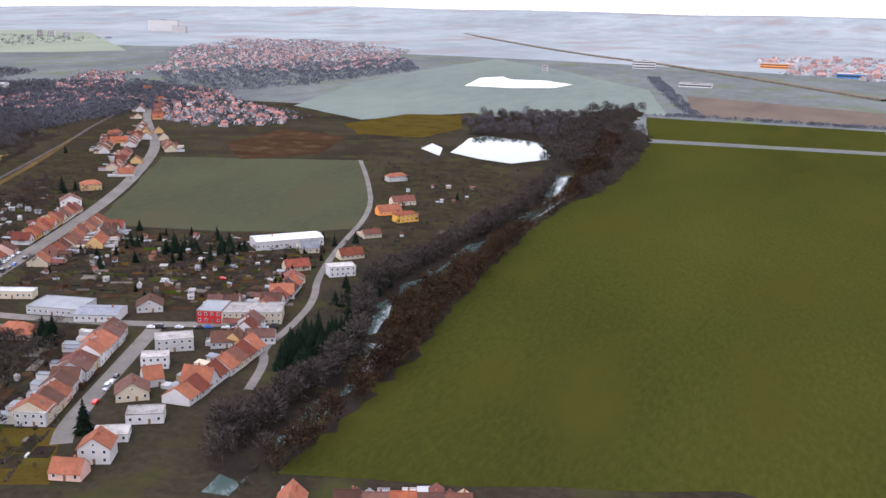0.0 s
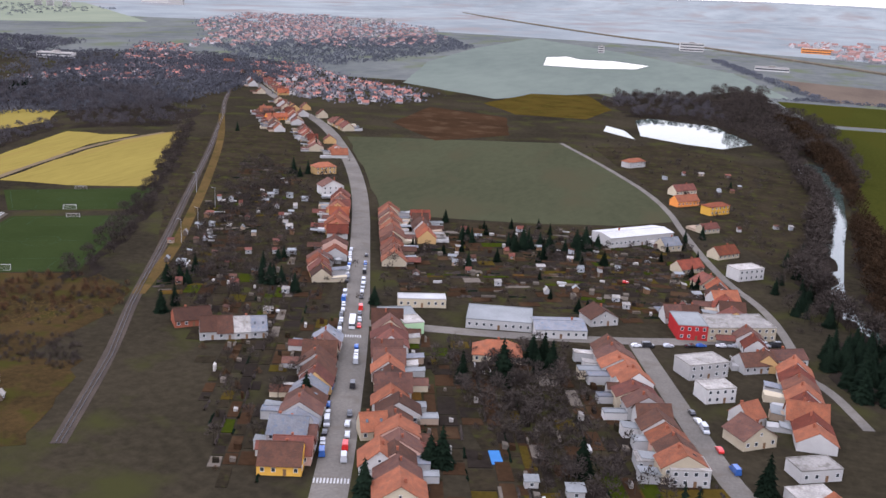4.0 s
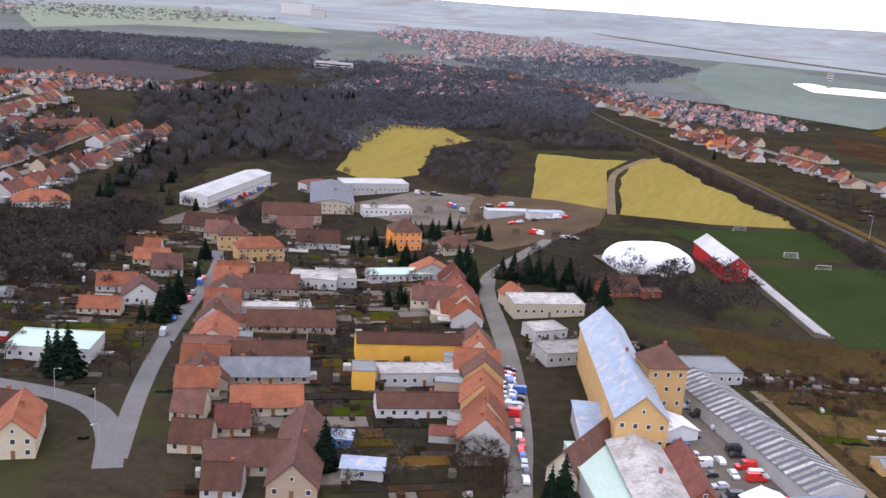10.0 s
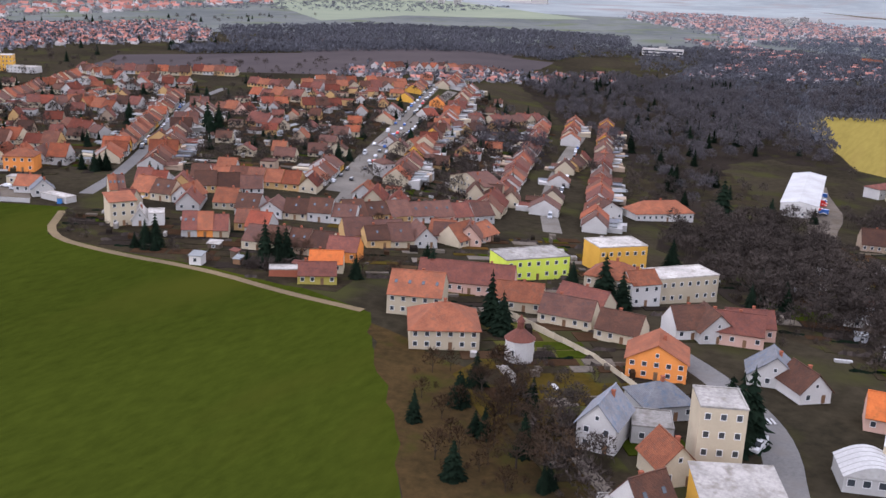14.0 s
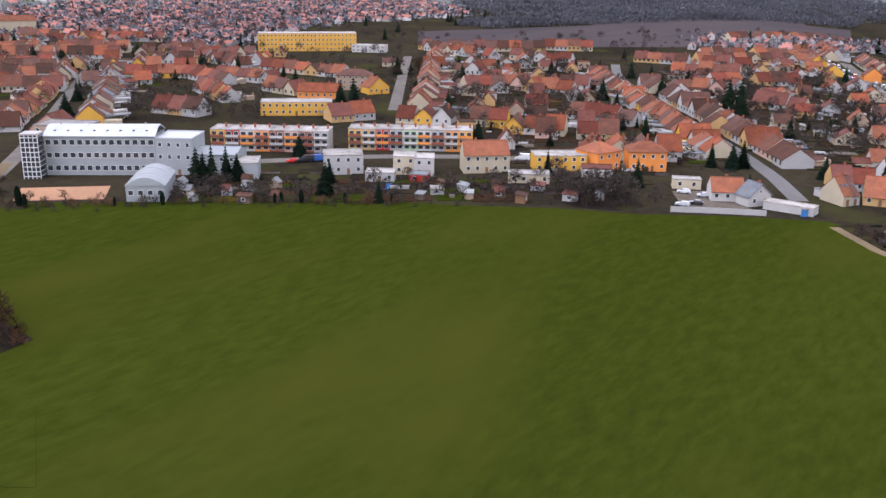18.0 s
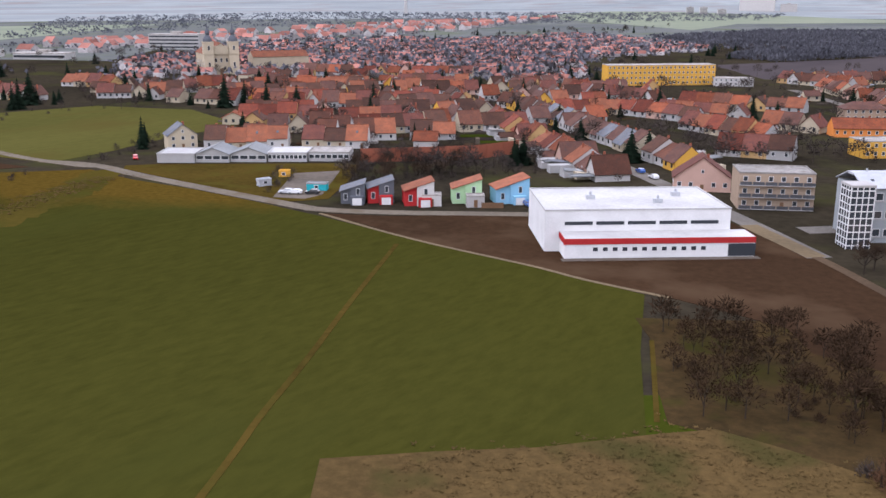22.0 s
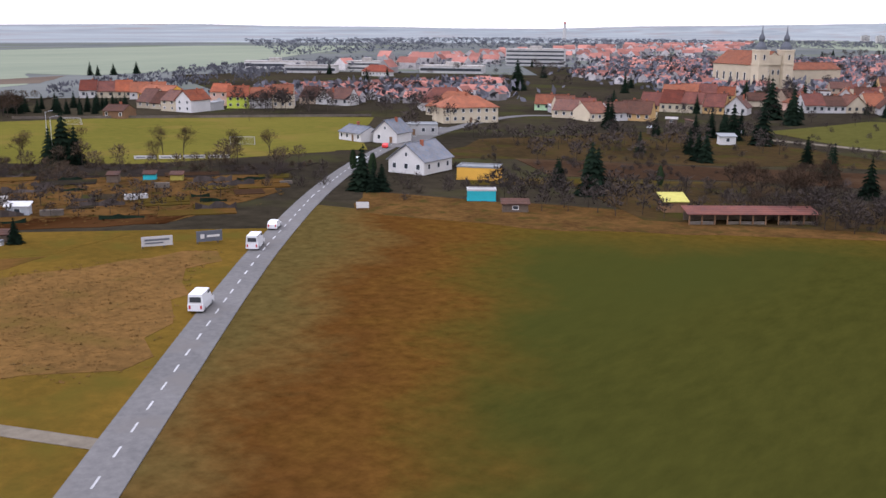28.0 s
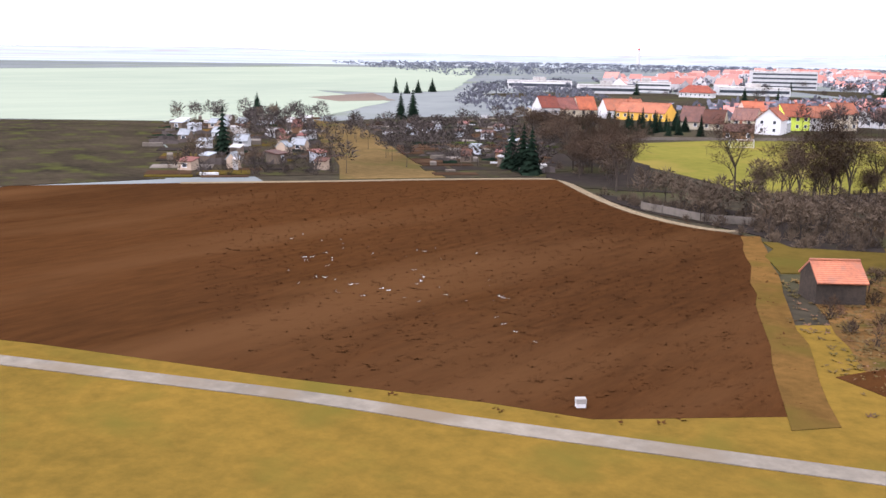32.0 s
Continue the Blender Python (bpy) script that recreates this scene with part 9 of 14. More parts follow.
house(-395.3, 102.8, 28, 10.9, 30.7, 5, 'flat', 0, 'greywall', 'sheet_green', 1, name='workshop', label='low grey-green roofed workshop')
house(-388.1, 100.9, 24, 13.0, 38.0, 6, 'gable', 2.5, 'cream', 'membrane', 1, name='workshop', label='works hall with a pale gable roof')
house(-385.1, 107.9, 20, 6.4, 25.9, 6, 'gable', 3, 'brick', 'tile_red', 1, name='workshop', label='red-roofed brick works wing')
house(-402.5, 121.4, 20, 7.3, 22.7, 4, 'shed', 1.5, 'greywall', 'sheet_blue', 1, name='workshop', label='lean-to with a blue sheet roof')
house(-392.9, 133.0, 29, 7.6, 6, 3, 'gable', 1.5, 'fabric', 'fabric', 1, name='tent', sides='', chimneys=0, label='white fabric marquee tent with peaked roof')
house(-404.9, 109.4, -12, 8.3, 25.1, 5, 'gable', 4.5, 'cream', 'tile_old', 1, sides='fr')
house(-430.2, 122.0, 30, 28.7, 9.1, 4.5, 'eaves', 2, 'white', 'tile_brown', 1, name='stables', sides='f', label='long white stable range with a brown roof')
house(-443.5, 146.6, 29, 35.4, 9.2, 6.1, 'eaves', 2, 'yolk', 'tile_brown', 1, name='works_range', sides='', label='long yellow works range')
house(-444.6, 127.9, 27, 6.7, 8.1, 6.1, 'flat', 0, 'yolk', 'bitumen', 1, name='works_range', sides='', label='yellow plastered works building with sheet roof')
house(-436.9, 134.8, 33, 24.2, 9.1, 4.1, 'flat', 0, 'white', 'membrane', 1, name='works_range', label='white flat works range')
row((-414.3, 114.5), (-430.6, 159.5), 8, depth=11, h=5.5, roofs='tile tile_old tile', walls='cream ochre white', sides='fl', seed=21, rise=4.5)
row((-437.6, 174.1), (-454.6, 210.4), 6, depth=10, h=4.5, roofs='tile tile_red', walls='cream white', sides='fl', seed=22, rise=4, detail=0)
house(-481.5, 190.8, 29, 16.9, 15.1, 4.3, 'flat', 0, 'white', 'membrane', 1, name='workshop', label='white flat-roofed store in a yard')
house(-469.4, 205.0, 39, 29.8, 9.7, 4.8, 'eaves', 1.2, 'white', 'sheet_green', 1, name='workshop', label='long shed with a pale green roof')
house(-427.0, 187.9, 32, 27.8, 14.3, 5.1, 'flat', 0, 'cream', 'membrane', 1, name='store', label='cream flat-roofed store by the road')
house(-435.2, 193.0, 43, 9.7, 10.3, 5.1, 'gable', 3, 'cream', 'tile', 1)
house(-484.2, 242.2, 37, 15.0, 13.3, 10.0, 'hip', 5, 'orange', 'tile_old', 3, name='manor_house', sides='fr', label='ochre brick manor with a steep old roof')
house(-467.3, 241.0, 37, 14.9, 12.9, 4.8, 'hip', 4, 'cream', 'tile_brown', 1)
house(-573.3, 294.3, 97, 92.6, 17.8, 8.3, 'eaves', 1.6, 'white', 'sheet', 1, name='long_hall', sides='fl', chimneys=0, label='long white hall with a pale roof')
house(-531.9, 287.9, 28, 25.9, 64.6, 6.4, 'gable', 2.5, 'cream', 'tile_grey', 2, name='workshop', label='cream workshop with a dark grey roof')
house(-512.8, 294.0, 37, 29.5, 11.5, 4.1, 'flat', 0, 'white', 'membrane', 1, name='workshop', label='low white workshop with a window band')
house(-533.9, 329.8, 39, 45.3, 18.6, 7.0, 'flat', 0, 'greywall', 'sheet', 1, name='long_hall', label='grey hall with a white roof')
house(-555.6, 322.9, 60, 19.3, 10.7, 5.9, 'hip', 2, 'white', 'tile_red', 1, detail=0)
house(-469.1, 294.4, 34, 25.0, 7.4, 3.2, 'flat', 0, 'metal', 'sheet', 1, name='garage_row', sides='', label='pale metal storage shed')
house(-711.9, 113.3, 38, 1.8, 0.6, 2.1, 'flat', 0, 'blue', 'membrane', 1, name='garage_box', sides='', chimneys=0, label='blue garage box at the row end')
house(-726.4, 115.5, 29, 10.1, 9, 3.2, 'eaves', 3.4, 'white', 'tile', 1, sides='f', bays=3)
house(-736.1, 120.3, 27, 9.0, 5, 3, 'flat', 0, 'cream', 'membrane', 1, name='garage', sides='f', bays=2, label='low cream garage beside a parking yard')
fence([(-731.8, 102.0), (-727.0, 104.8), (-717.4, 109.6)], 1.8, 'greywall', label='grey concrete panel fence along the field')
tree('spruce', -723.6, 118.3, 0.8)
house(-455.4, 293.5, 33, 20.9, 7.2, 3.1, 'flat', 0, 'white', 'sheet_blue', 1, name='container_shed', sides='', label='white storage shed with pale roof')
parked((-569.2, 274.2), (-576.1, 314.9), 10, 65, across=True)
parked((-500.2, 315.8), (-487.2, 301.4), 5, 66, kinds='van van car')
parked((-521.5, 335.6), (-506.4, 329.5), 6, 67)
house(-524.9, 212.8, 35, 13.7, 13.4, 7.8, 'hip', 4.5, 'ochre', 'tile_old', 2, sides='fl')
house(-511.7, 206.0, 44, 21.4, 11.0, 6.6, 'hip', 4, 'ochre', 'tile', 2, sides='fr')
house(-534.1, 263.0, 32, 32.9, 14.0, 5.8, 'eaves', 5, 'brownwall', 'tile_brown', 1, name='barn', label='long old barn with a brown tile roof')
house(-545.2, 229.9, 15, 26.2, 13.6, 4.5, 'eaves', 4.5, 'brownwall', 'tile_brown', 1, name='barn', label='old barn with a sagging brown roof')
house(-537.3, 222.9, 25, 11.5, 11.3, 5.1, 'eaves', 4, 'cream', 'tile_old', 1)
house(-523.8, 246.4, 29, 19.1, 12.6, 5.2, 'eaves', 4.5, 'brownwall', 'tile_old', 1, name='barn', label='old barn with a weathered tile roof')
house(-508.1, 231.7, 27, 21.9, 11.3, 5.1, 'eaves', 4, 'greywall', 'tile_brown', 1)
row((-509.4, 181.3), (-471.5, 111.2), 12, depth=11, h=4.5, roofs='tile tile_old tile_brown tile', walls='cream ochre greywall', sides='f', seed=23, rise=4)
house(-517.2, 153.6, 33, 15.1, 9.4, 4.2, 'eaves', 3, 'white', 'tile', 1)
house(-507.0, 149.1, 38, 13.3, 11.5, 4.7, 'gable', 4, 'white', 'tile_old', 1, sides='fr')
house(-508.6, 137.3, 28, 14.5, 8.2, 3.6, 'eaves', 2.5, 'cream', 'tile', 1)
house(-528.7, 181.1, 28, 15.1, 9.7, 3.9, 'eaves', 3, 'cream', 'tile', 1)
house(-518.8, 174.0, 34, 12.5, 10.7, 4.8, 'eaves', 4, 'white', 'tile_old', 1)
house(-512.1, 141.6, 21, 5.8, 6.2, 3.1, 'flat', 0, 'white', 'membrane', 1)
house(-497.3, 110.4, 23, 24.6, 15.7, 4.2, 'flat', 0, 'white', 'sheet_green', 1, name='shop', sides='f', label='flat-roofed village shop with a grey-green roof')
house(-494.0, 85.8, 13, 15.5, 10, 4.5, 'eaves', 4, 'ochre', 'tile', 1, lights=3, sides='f')
house(-485.0, 87.3, 13, 11.2, 9, 4.5, 'eaves', 3, 'cream', 'tile_brown', 1)
house(-474.9, 79.3, 35, 9.6, 18.4, 5.5, 'gable', 4.5, 'cream', 'tile', 2, sides='fr', lights=1)
house(-484.1, 77.1, 23, 13.7, 9, 3.5, 'eaves', 3.5, 'brownwall', 'tile_old', 1)
house(-485.7, 186.3, 21, 19.6, 12.9, 4.3, 'flat', 0, 'white', 'membrane', 1, name='workshop', label='low white workshop with flat roof')
house(-493.3, 176.4, 29, 20.5, 9.6, 4.3, 'eaves', 2.5, 'cream', 'tile_brown', 1)
house(-481.0, 159.9, 32, 27.4, 6.3, 3.1, 'flat', 0, 'white', 'membrane', 1, name='garage_row', label='low white garage row')
house(-463.7, 209.5, 28, 16.8, 10.7, 4.8, 'gable', 3.5, 'white', 'tile', 1)
house(-453.2, 183.9, 24, 17.6, 9.4, 4.7, 'eaves', 3.5, 'cream', 'tile_old', 1)
house(-444.2, 176.8, 32, 15.1, 9.3, 4.1, 'eaves', 3.5, 'cream', 'tile', 1)
shed(-543.2, 144.5, 20, 7, 3, 2.4, wall='white')
shed(-535.1, 127.9, 20, 5, 4, 2.4, wall='greywall')
shed(-510.5, 113.4, 20, 3, 2, 2.2, wall='red')
house(-471.0, 149.7, 31, 30.4, 8.3, 4.1, 'eaves', 3.4, 'brownwall', 'tile_brown', 1, sides='f')
house(-474.5, 125.2, 22, 13.4, 9.2, 4.1, 'eaves', 3.4, 'brownwall', 'tile_old', 1, sides='f')
house(-464.3, 129.2, 34, 24.0, 8.2, 4.1, 'eaves', 3.4, 'cream', 'tile_brown', 1, sides='f')
house(-460.2, 121.2, 31, 26.0, 7.1, 4.1, 'eaves', 3.4, 'brownwall', 'tile_grey', 1, sides='f')
house(-467.0, 110.8, 27, 12.3, 9.1, 4.0, 'eaves', 3.4, 'cream', 'tile', 1, sides='f')
house(-452.9, 109.6, 32, 19.7, 9.1, 4.0, 'eaves', 3.4, 'cream', 'tile', 1, sides='f')
house(-453.3, 100.1, 30, 9.0, 9, 4, 'eaves', 3.4, 'cream', 'tile_red', 1, sides='f')
house(-462.2, 101.3, 21, 8.8, 9, 4, 'eaves', 3.4, 'cream', 'tile_old', 1, sides='f')
house(-444.7, 90.7, 29, 21.3, 9, 4, 'eaves', 3.4, 'cream', 'tile_old', 1, sides='f')
house(-455.5, 92.4, 23, 10.3, 9, 4, 'eaves', 3.4, 'cream', 'tile_brown', 1, sides='f')
house(-444.2, 83.1, 24, 9.0, 9, 4, 'eaves', 3.4, 'greywall', 'tile_brown', 1, sides='f')
house(-496.7, 186.2, 35, 14.0, 9.7, 4.3, 'eaves', 3.4, 'cream', 'tile_brown', 1, sides='f')
house(-490.1, 174.5, 31, 22.5, 9.6, 4.3, 'eaves', 3.4, 'brownwall', 'tile_old', 1, sides='f')
house(-436.3, 87.8, 23, 11.4, 34.0, 4.5, 'gable', 4.5, 'brownwall', 'tile_old', 1, sides='f', name='barn', label='long old barn with a weathered tile roof')
shed(-437.8, 104.9, 20, 6, 4, 2.5, wall='blue', roof='sheet_blue')
shed(-430.4, 97.1, 20, 10, 5, 3, wall='greywall', roof='sheet_blue')
tree('spruce', -436.5, 97.5, 1)
tree('spruce', -436.4, 98.5, 0.8)
for px, py in spots([(-466.7, 148.5), (-459.4, 153.9), (-452.1, 133.9), (-457.9, 132.0)], 14, 270, 2.5):
    grove('bush', px, py, 0.8)
for px, py in spots([(-442.5, 106.7), (-430.1, 114.9), (-424.2, 98.6), (-431.7, 92.7)], 12, 271, 2.5):
    grove('fruit', px, py, 0.9)
fence([(-466.7, 148.5), (-448.7, 112.8), (-444.2, 109.1)], 1.8, 'greywall', label='grey garden wall between farmyards')


# ---------- the old town slope ----------
works = house(-525.9, 83.1, 3, 22.8, 11.4, 7.0, 'eaves', 1.3, 'cream', 'sheet', 2, name='workshop', sides='f', chimneys=0, bays=7, label='cream two-storey works with an orange end wall')
child('end_wall', Shape().box(11.4 * K + 0.01, 11.4 * K + 0.07, 0.05, 11.4 * K - 0.05, -0.2, 7.0 * K).mesh('end_wall', 'orange'), works, 'orange end wall')
barrel_hall(-532.6, 77.6, 20, 11.5, 9.5, 3.4, 'greywall', 'sheet', 'low grey store with a curved pale roof')
house(-522.6, 66.6, 20, 8.4, 7, 3.0, 'eaves', 1.0, 'white', 'tile_brown', 1, sides='f', chimneys=0)
house(-523.9, 75.4, 5, 15.0, 12.6, 3.3, 'flat', 0, 'cream', 'yard', 1, name='workshop', sides='', label='cream annexe with a beige flat roof')
for u in (-0.3, 0.0, 0.28):
    shed(-523.9 + u * 9, 79.0 + u, 5, 1.2, 1.0, 3.9, wall='metal', label='metal air unit on the annexe')
house(-506.6, 84.4, 20, 11.4, 9, 4.6, 'hip', 4.2, 'white', 'tile_bright', 1, sides='fr', lights=1)
house(-531.9, 96.2, 8, 14.0, 9, 4.6, 'eaves', 3.5, 'pink', 'tile_bright', 1, sides='f')
house(-523.7, 97.4, 8, 13.2, 9, 4.4, 'eaves', 3.3, 'cream', 'tile', 1, sides='f')
house(-542.9, 100.8, 44, 8.2, 10, 4, 'gable', 3.5, 'white', 'tile_brown', 1)
house(-560.7, 117.5, 39, 10.3, 11.2, 4.6, 'gable', 4, 'white', 'tile_brown', 1, sides='fr')
house(-556.8, 123.2, 26, 13.6, 9.2, 5.1, 'eaves', 3, 'pink', 'tile_red', 1)
patch('pool_round', 'teal', [(-517.3, 87.9), (-516.4, 89.1), (-514.8, 89.2), (-514.1, 87.9), (-515.1, 86.7), (-516.6, 86.6)], 'round blue garden pool', 'pool', wobble=0, step=2)
fence([(-520.2, 100.7), (-513.2, 102.4), (-508.5, 106.6)], 1.8, 'blue', label='bright blue board fence')
parked((-517.3, 99.9), (-511.1, 101.9), 4, 68, across=True, skip=0)
chapel(-583.2, 90.5)
house(-548.6, 70.9, 25, 9.0, 10, 15, 'flat', 0, 'cream', 'membrane', 4, name='apartment_tower', sides='fr', label='narrow cream four-storey block')
house(-543.3, 61.0, 28, 14.9, 11, 6, 'shed', 1.5, 'yolk', 'membrane', 2, sides='fr')
house(-551.8, 66.7, 45, 8.4, 9, 5.5, 'gable', 3.5, 'cream', 'tile', 1, sides='fr')
house(-550.5, 56.3, 61, 8.8, 9, 5, 'eaves', 4.5, 'white', 'tile_brown', 1, lights=2)
house(-553.2, 53.2, 33, 6.9, 8, 4, 'flat', 0, 'white', 'membrane', 1)
house(-562.8, 69.2, 4, 8.3, 11.9, 6, 'gable', 4.5, 'white', 'tile_grey', 2, sides='f', lights=3)
house(-557.9, 82.9, 44, 11.8, 11, 5, 'hip', 3, 'greywall', 'tile_grey', 1)
house(-557.6, 74.9, 22, 8.6, 9, 4, 'flat', 0, 'greywall', 'membrane', 1)
house(-563.9, 95.4, 16, 14.5, 12, 5, 'gable', 4, 'orange', 'tile', 2, sides='fr')
house(-599.9, 133.5, 51, 23.0, 13.4, 7.2, 'flat', 0, 'lime', 'membrane', 2, name='nursery_school', sides='fr', label='lime green two-storey school building')
house(-583.5, 128.2, 4, 16.0, 12.3, 7.7, 'hip', 4, 'cream', 'tile', 2, sides='fr', name='school_building', label='old school with an orange hipped roof')
house(-577.1, 130.3, 50, 10.0, 9.2, 7.2, 'eaves', 3, 'white', 'tile', 2)
house(-589.3, 151.8, 47, 18.4, 12.6, 9.4, 'flat', 0, 'yolk', 'membrane', 2, name='school_building', label='yellow flat-roofed school wing')
house(-571.7, 138.7, 50, 21.2, 11.4, 8.3, 'flat', 0, 'cream', 'membrane', 2, name='school_building', label='cream flat-roofed school wing')
house(-564.6, 116.7, 41, 10.0, 10.1, 4.6, 'eaves', 4, 'white', 'tile_brown', 1, sides='fr')
house(-557.7, 118.3, 14, 13.3, 10.2, 5.1, 'eaves', 3.5, 'pink', 'tile_red', 1, sides='f')
house(-549.0, 103.2, 16, 12.2, 9, 4, 'gable', 4, 'white', 'tile_grey', 1)
house(-594.2, 87.4, 33, 18.0, 17.0, 5.4, 'hip', 4.8, 'cream', 'tile', 2, sides='f', name='parish_house', label='large cream parish house with a broad tile roof')
house(-605.7, 114.4, 20, 29.9, 11.1, 5.1, 'eaves', 4, 'pink', 'tile_red', 1, sides='f')
house(-593.6, 111.4, 18, 14.3, 9.1, 4.6, 'eaves', 3.5, 'cream', 'tile', 1)
house(-583.9, 109.0, 6, 15.6, 9.1, 4.5, 'eaves', 3.5, 'cream', 'tile_old', 1)
house(-584.7, 116.3, -8, 16.0, 9.1, 4.6, 'eaves', 3.5, 'cream', 'tile_red', 1)
house(-574.1, 106.8, 1, 12.5, 9.1, 4.5, 'eaves', 3.5, 'cream', 'tile_brown', 1)
patch('chapel_hill', 'meadow', [(-588.4, 79.9), (-587.7, 92.8), (-572.0, 91.5), (-566.3, 81.8), (-575.0, 78.3), (-576.4, 67.7)], 'grassy slope below the chapel', 'ground')
fence([(-595.9, 109.1), (-574.0, 97.7), (-564.1, 89.9)], 2.2, 'cream', label='pale plastered boundary wall')
house(-602.8, 224.0, 44, 29.4, 13.7, 5.1, 'hip', 4, 'white', 'tile', 1, sides='f')
house(-613.1, 209.1, 50, 12.0, 11.2, 5.6, 'gable', 3.5, 'white', 'tile_old', 1)
row((-617.3, 182.1), (-695.5, 396.1), 32, depth=10, h=4.8, roofs='tile_old tile tile_red tile_brown', walls='white cream pink', sides='fl', seed=31, detail=-1)
row((-692.3, 405.6), (-613.2, 188.0), 33, depth=10, h=4.8, roofs='tile_old tile tile_red', walls='white cream yolk', sides='f', seed=32, detail=-1)
row((-669.9, 167.9), (-783.9, 421.7), 50, depth=10, h=5, roofs='tile_old tile tile_red', walls='white cream ochre', sides='', detail=-1, seed=33)
row((-777.5, 425.8), (-676.6, 193.9), 45, depth=10, h=5, roofs='tile_old tile tile_red', walls='white cream yolk', sides='f', seed=34, detail=-1)
row((-653.7, 145.1), (-631.7, 177.4), 7, depth=10, h=5, roofs='tile_old tile_brown tile_red', sides='f', seed=35)
row((-637.3, 129.6), (-626.8, 141.1), 3, depth=11, h=4.5, roofs='tile_brown tile_old', sides='f', seed=36)
row((-623.6, 145.1), (-621.6, 160.1), 2, depth=10, h=4.5, sides='f', seed=37)
row((-650.8, 197.3), (-633.0, 205.9), 4, depth=10, h=5, roofs='tile_old tile_brown', sides='f', seed=38, detail=0)
row((-698.6, 223.1), (-701.5, 261.6), 5, depth=10, h=5, sides='', detail=-1, seed=39)
row((-723.2, 326.1), (-713.0, 387.2), 8, depth=10, h=5, roofs='tile_red tile_old', sides='', detail=-1, seed=40)
row((-840.6, 446.0), (-801.1, 525.0), 14, depth=10, h=5, detail=-1, seed=41)
row((-821.4, 353.6), (-789.2, 386.9), 9, depth=10, h=5, detail=-1, seed=42)
house(-680.0, 203.4, 66, 7.1, 9.6, 7.5, 'hip', 2, 'white', 'tile_old', 2, sides='f')
house(-655.1, 205.6, -29, 31.2, 11.0, 7.7, 'gable', 4, 'cream', 'tile_old', 2)
far_houses('houses_far_ridge', [(-847.0, 395.7), (-859.3, 458.0), (-823.1, 492.2), (-784.2, 670.4), (-759.7, 609.3), (-787.9, 492.9), (-806.8, 377.5)], 45, 36)
far_houses('houses_far_ridge_b', [(-740.0, 660.7), (-713.2, 761.2), (-619.0, 784.5), (-563.9, 760.3), (-587.5, 677.8), (-682.8, 691.7)], 60, 37)
block(-783.7, 781.0, 15, 34, 10, 5, 'white', 2, 'long white two-storey hall')


# ---------- the town beyond the field ----------
row((-708.6, 125.0), (-706.3, 128.2), 2, depth=9, h=5, sides='fr', seed=43)
row((-705.8, 128.6), (-689.1, 132.5), 3, depth=10, h=4.6, roofs='tile tile_old tile_brown', walls='cream white ochre', sides='f', seed=44)
house(-685.9, 108.8, 64, 9.4, 8, 9, 'shed', 2, 'cream', 'tile', 3, sides='fr')
row((-684.3, 109.5), (-679.5, 114.2), 2, depth=8, h=4, form='flat', roofs='membrane bitumen', walls='greywall white', sides='f', seed=45)
row((-707.4, 151.3), (-677.5, 165.2), 7, depth=10, h=4.8, roofs='tile tile_red tile_old', walls='pink white cream ochre', sides='f', seed=46, detail=0)
row((-676.2, 132.5), (-650.4, 144.0), 5, depth=10, h=4.6, roofs='tile tile_old tile_brown', walls='pink cream white', sides='f', seed=47)
row((-671.4, 158.0), (-646.6, 169.5), 5, depth=10, h=4.6, roofs='tile_red tile_old tile_brown', sides='f', seed=48, detail=0)
row((-655.3, 111.4), (-638.2, 117.5), 4, depth=12, h=4.5, roofs='tile_old tile_brown', walls='cream brownwall', sides='f', seed=49)
row((-643.6, 130.6), (-634.4, 140.3), 2, depth=11, h=4.5, roofs='tile_brown tile_old', sides='f', seed=50)
row((-670.5, 110.0), (-662.9, 115.9), 3, depth=9, h=4.5, roofs='tile tile_red', walls='yolk cream orange', sides='f', seed=51)
house(-628.9, 101.6, 36, 11.9, 9, 4.0, 'eaves', 2.4, 'olive', 'tile_red', 1, sides='fl')
house(-632.4, 108.8, 32, 11.0, 8, 4.2, 'eaves', 2.6, 'cream', 'tile_bright', 1, sides='f')
house(-634.6, 116.8, 22, 10.6, 10.1, 5.1, 'eaves', 3, 'orange', 'tile_red', 1)
house(-636.4, 101.6, 36, 9.5, 5, 2.3, 'flat', 0, 'brick', 'membrane', 1, name='garage_row', sides='', label='low brick garage row with a pale roof')
house(-606.2, 98.0, 22, 15.6, 14, 6, 'eaves', 5, 'cream', 'tile', 2, sides='f', lights=4)
house(-629.9, 147.6, 18, 10.0, 10.4, 4.7, 'eaves', 3, 'white', 'tile', 1)
row((-630.6, 144.9), (-620.9, 149.6), 2, depth=9, h=4.5, roofs='tile_old tile_brown', sides='f', seed=52)
shed(-653.9, 96.8, 20, 4, 4, 3, wall='white', label='small white garden shed')
house(-715.1, 114.2, -1, 14.9, 5, 2.2, 'flat', 0, 'white', 'membrane', 1, name='garage_row', sides='', chimneys=0, label='row of white and grey garage boxes')
house(-720.6, 115.8, 57, 8.3, 6, 3.2, 'gable', 3.6, 'white', 'tile_grey', 1, sides='f')
row((-680.4, 171.2), (-796.9, 425.6), 52, depth=10, h=4.8, roofs='tile_old tile tile_red', walls='cream white yolk', sides='fl', seed=53, detail=-1)
row((-802.1, 453.2), (-684.9, 198.6), 52, depth=10, h=4.8, roofs='tile_old tile tile_red', walls='cream white orange', sides='fr', seed=54, detail=-1)
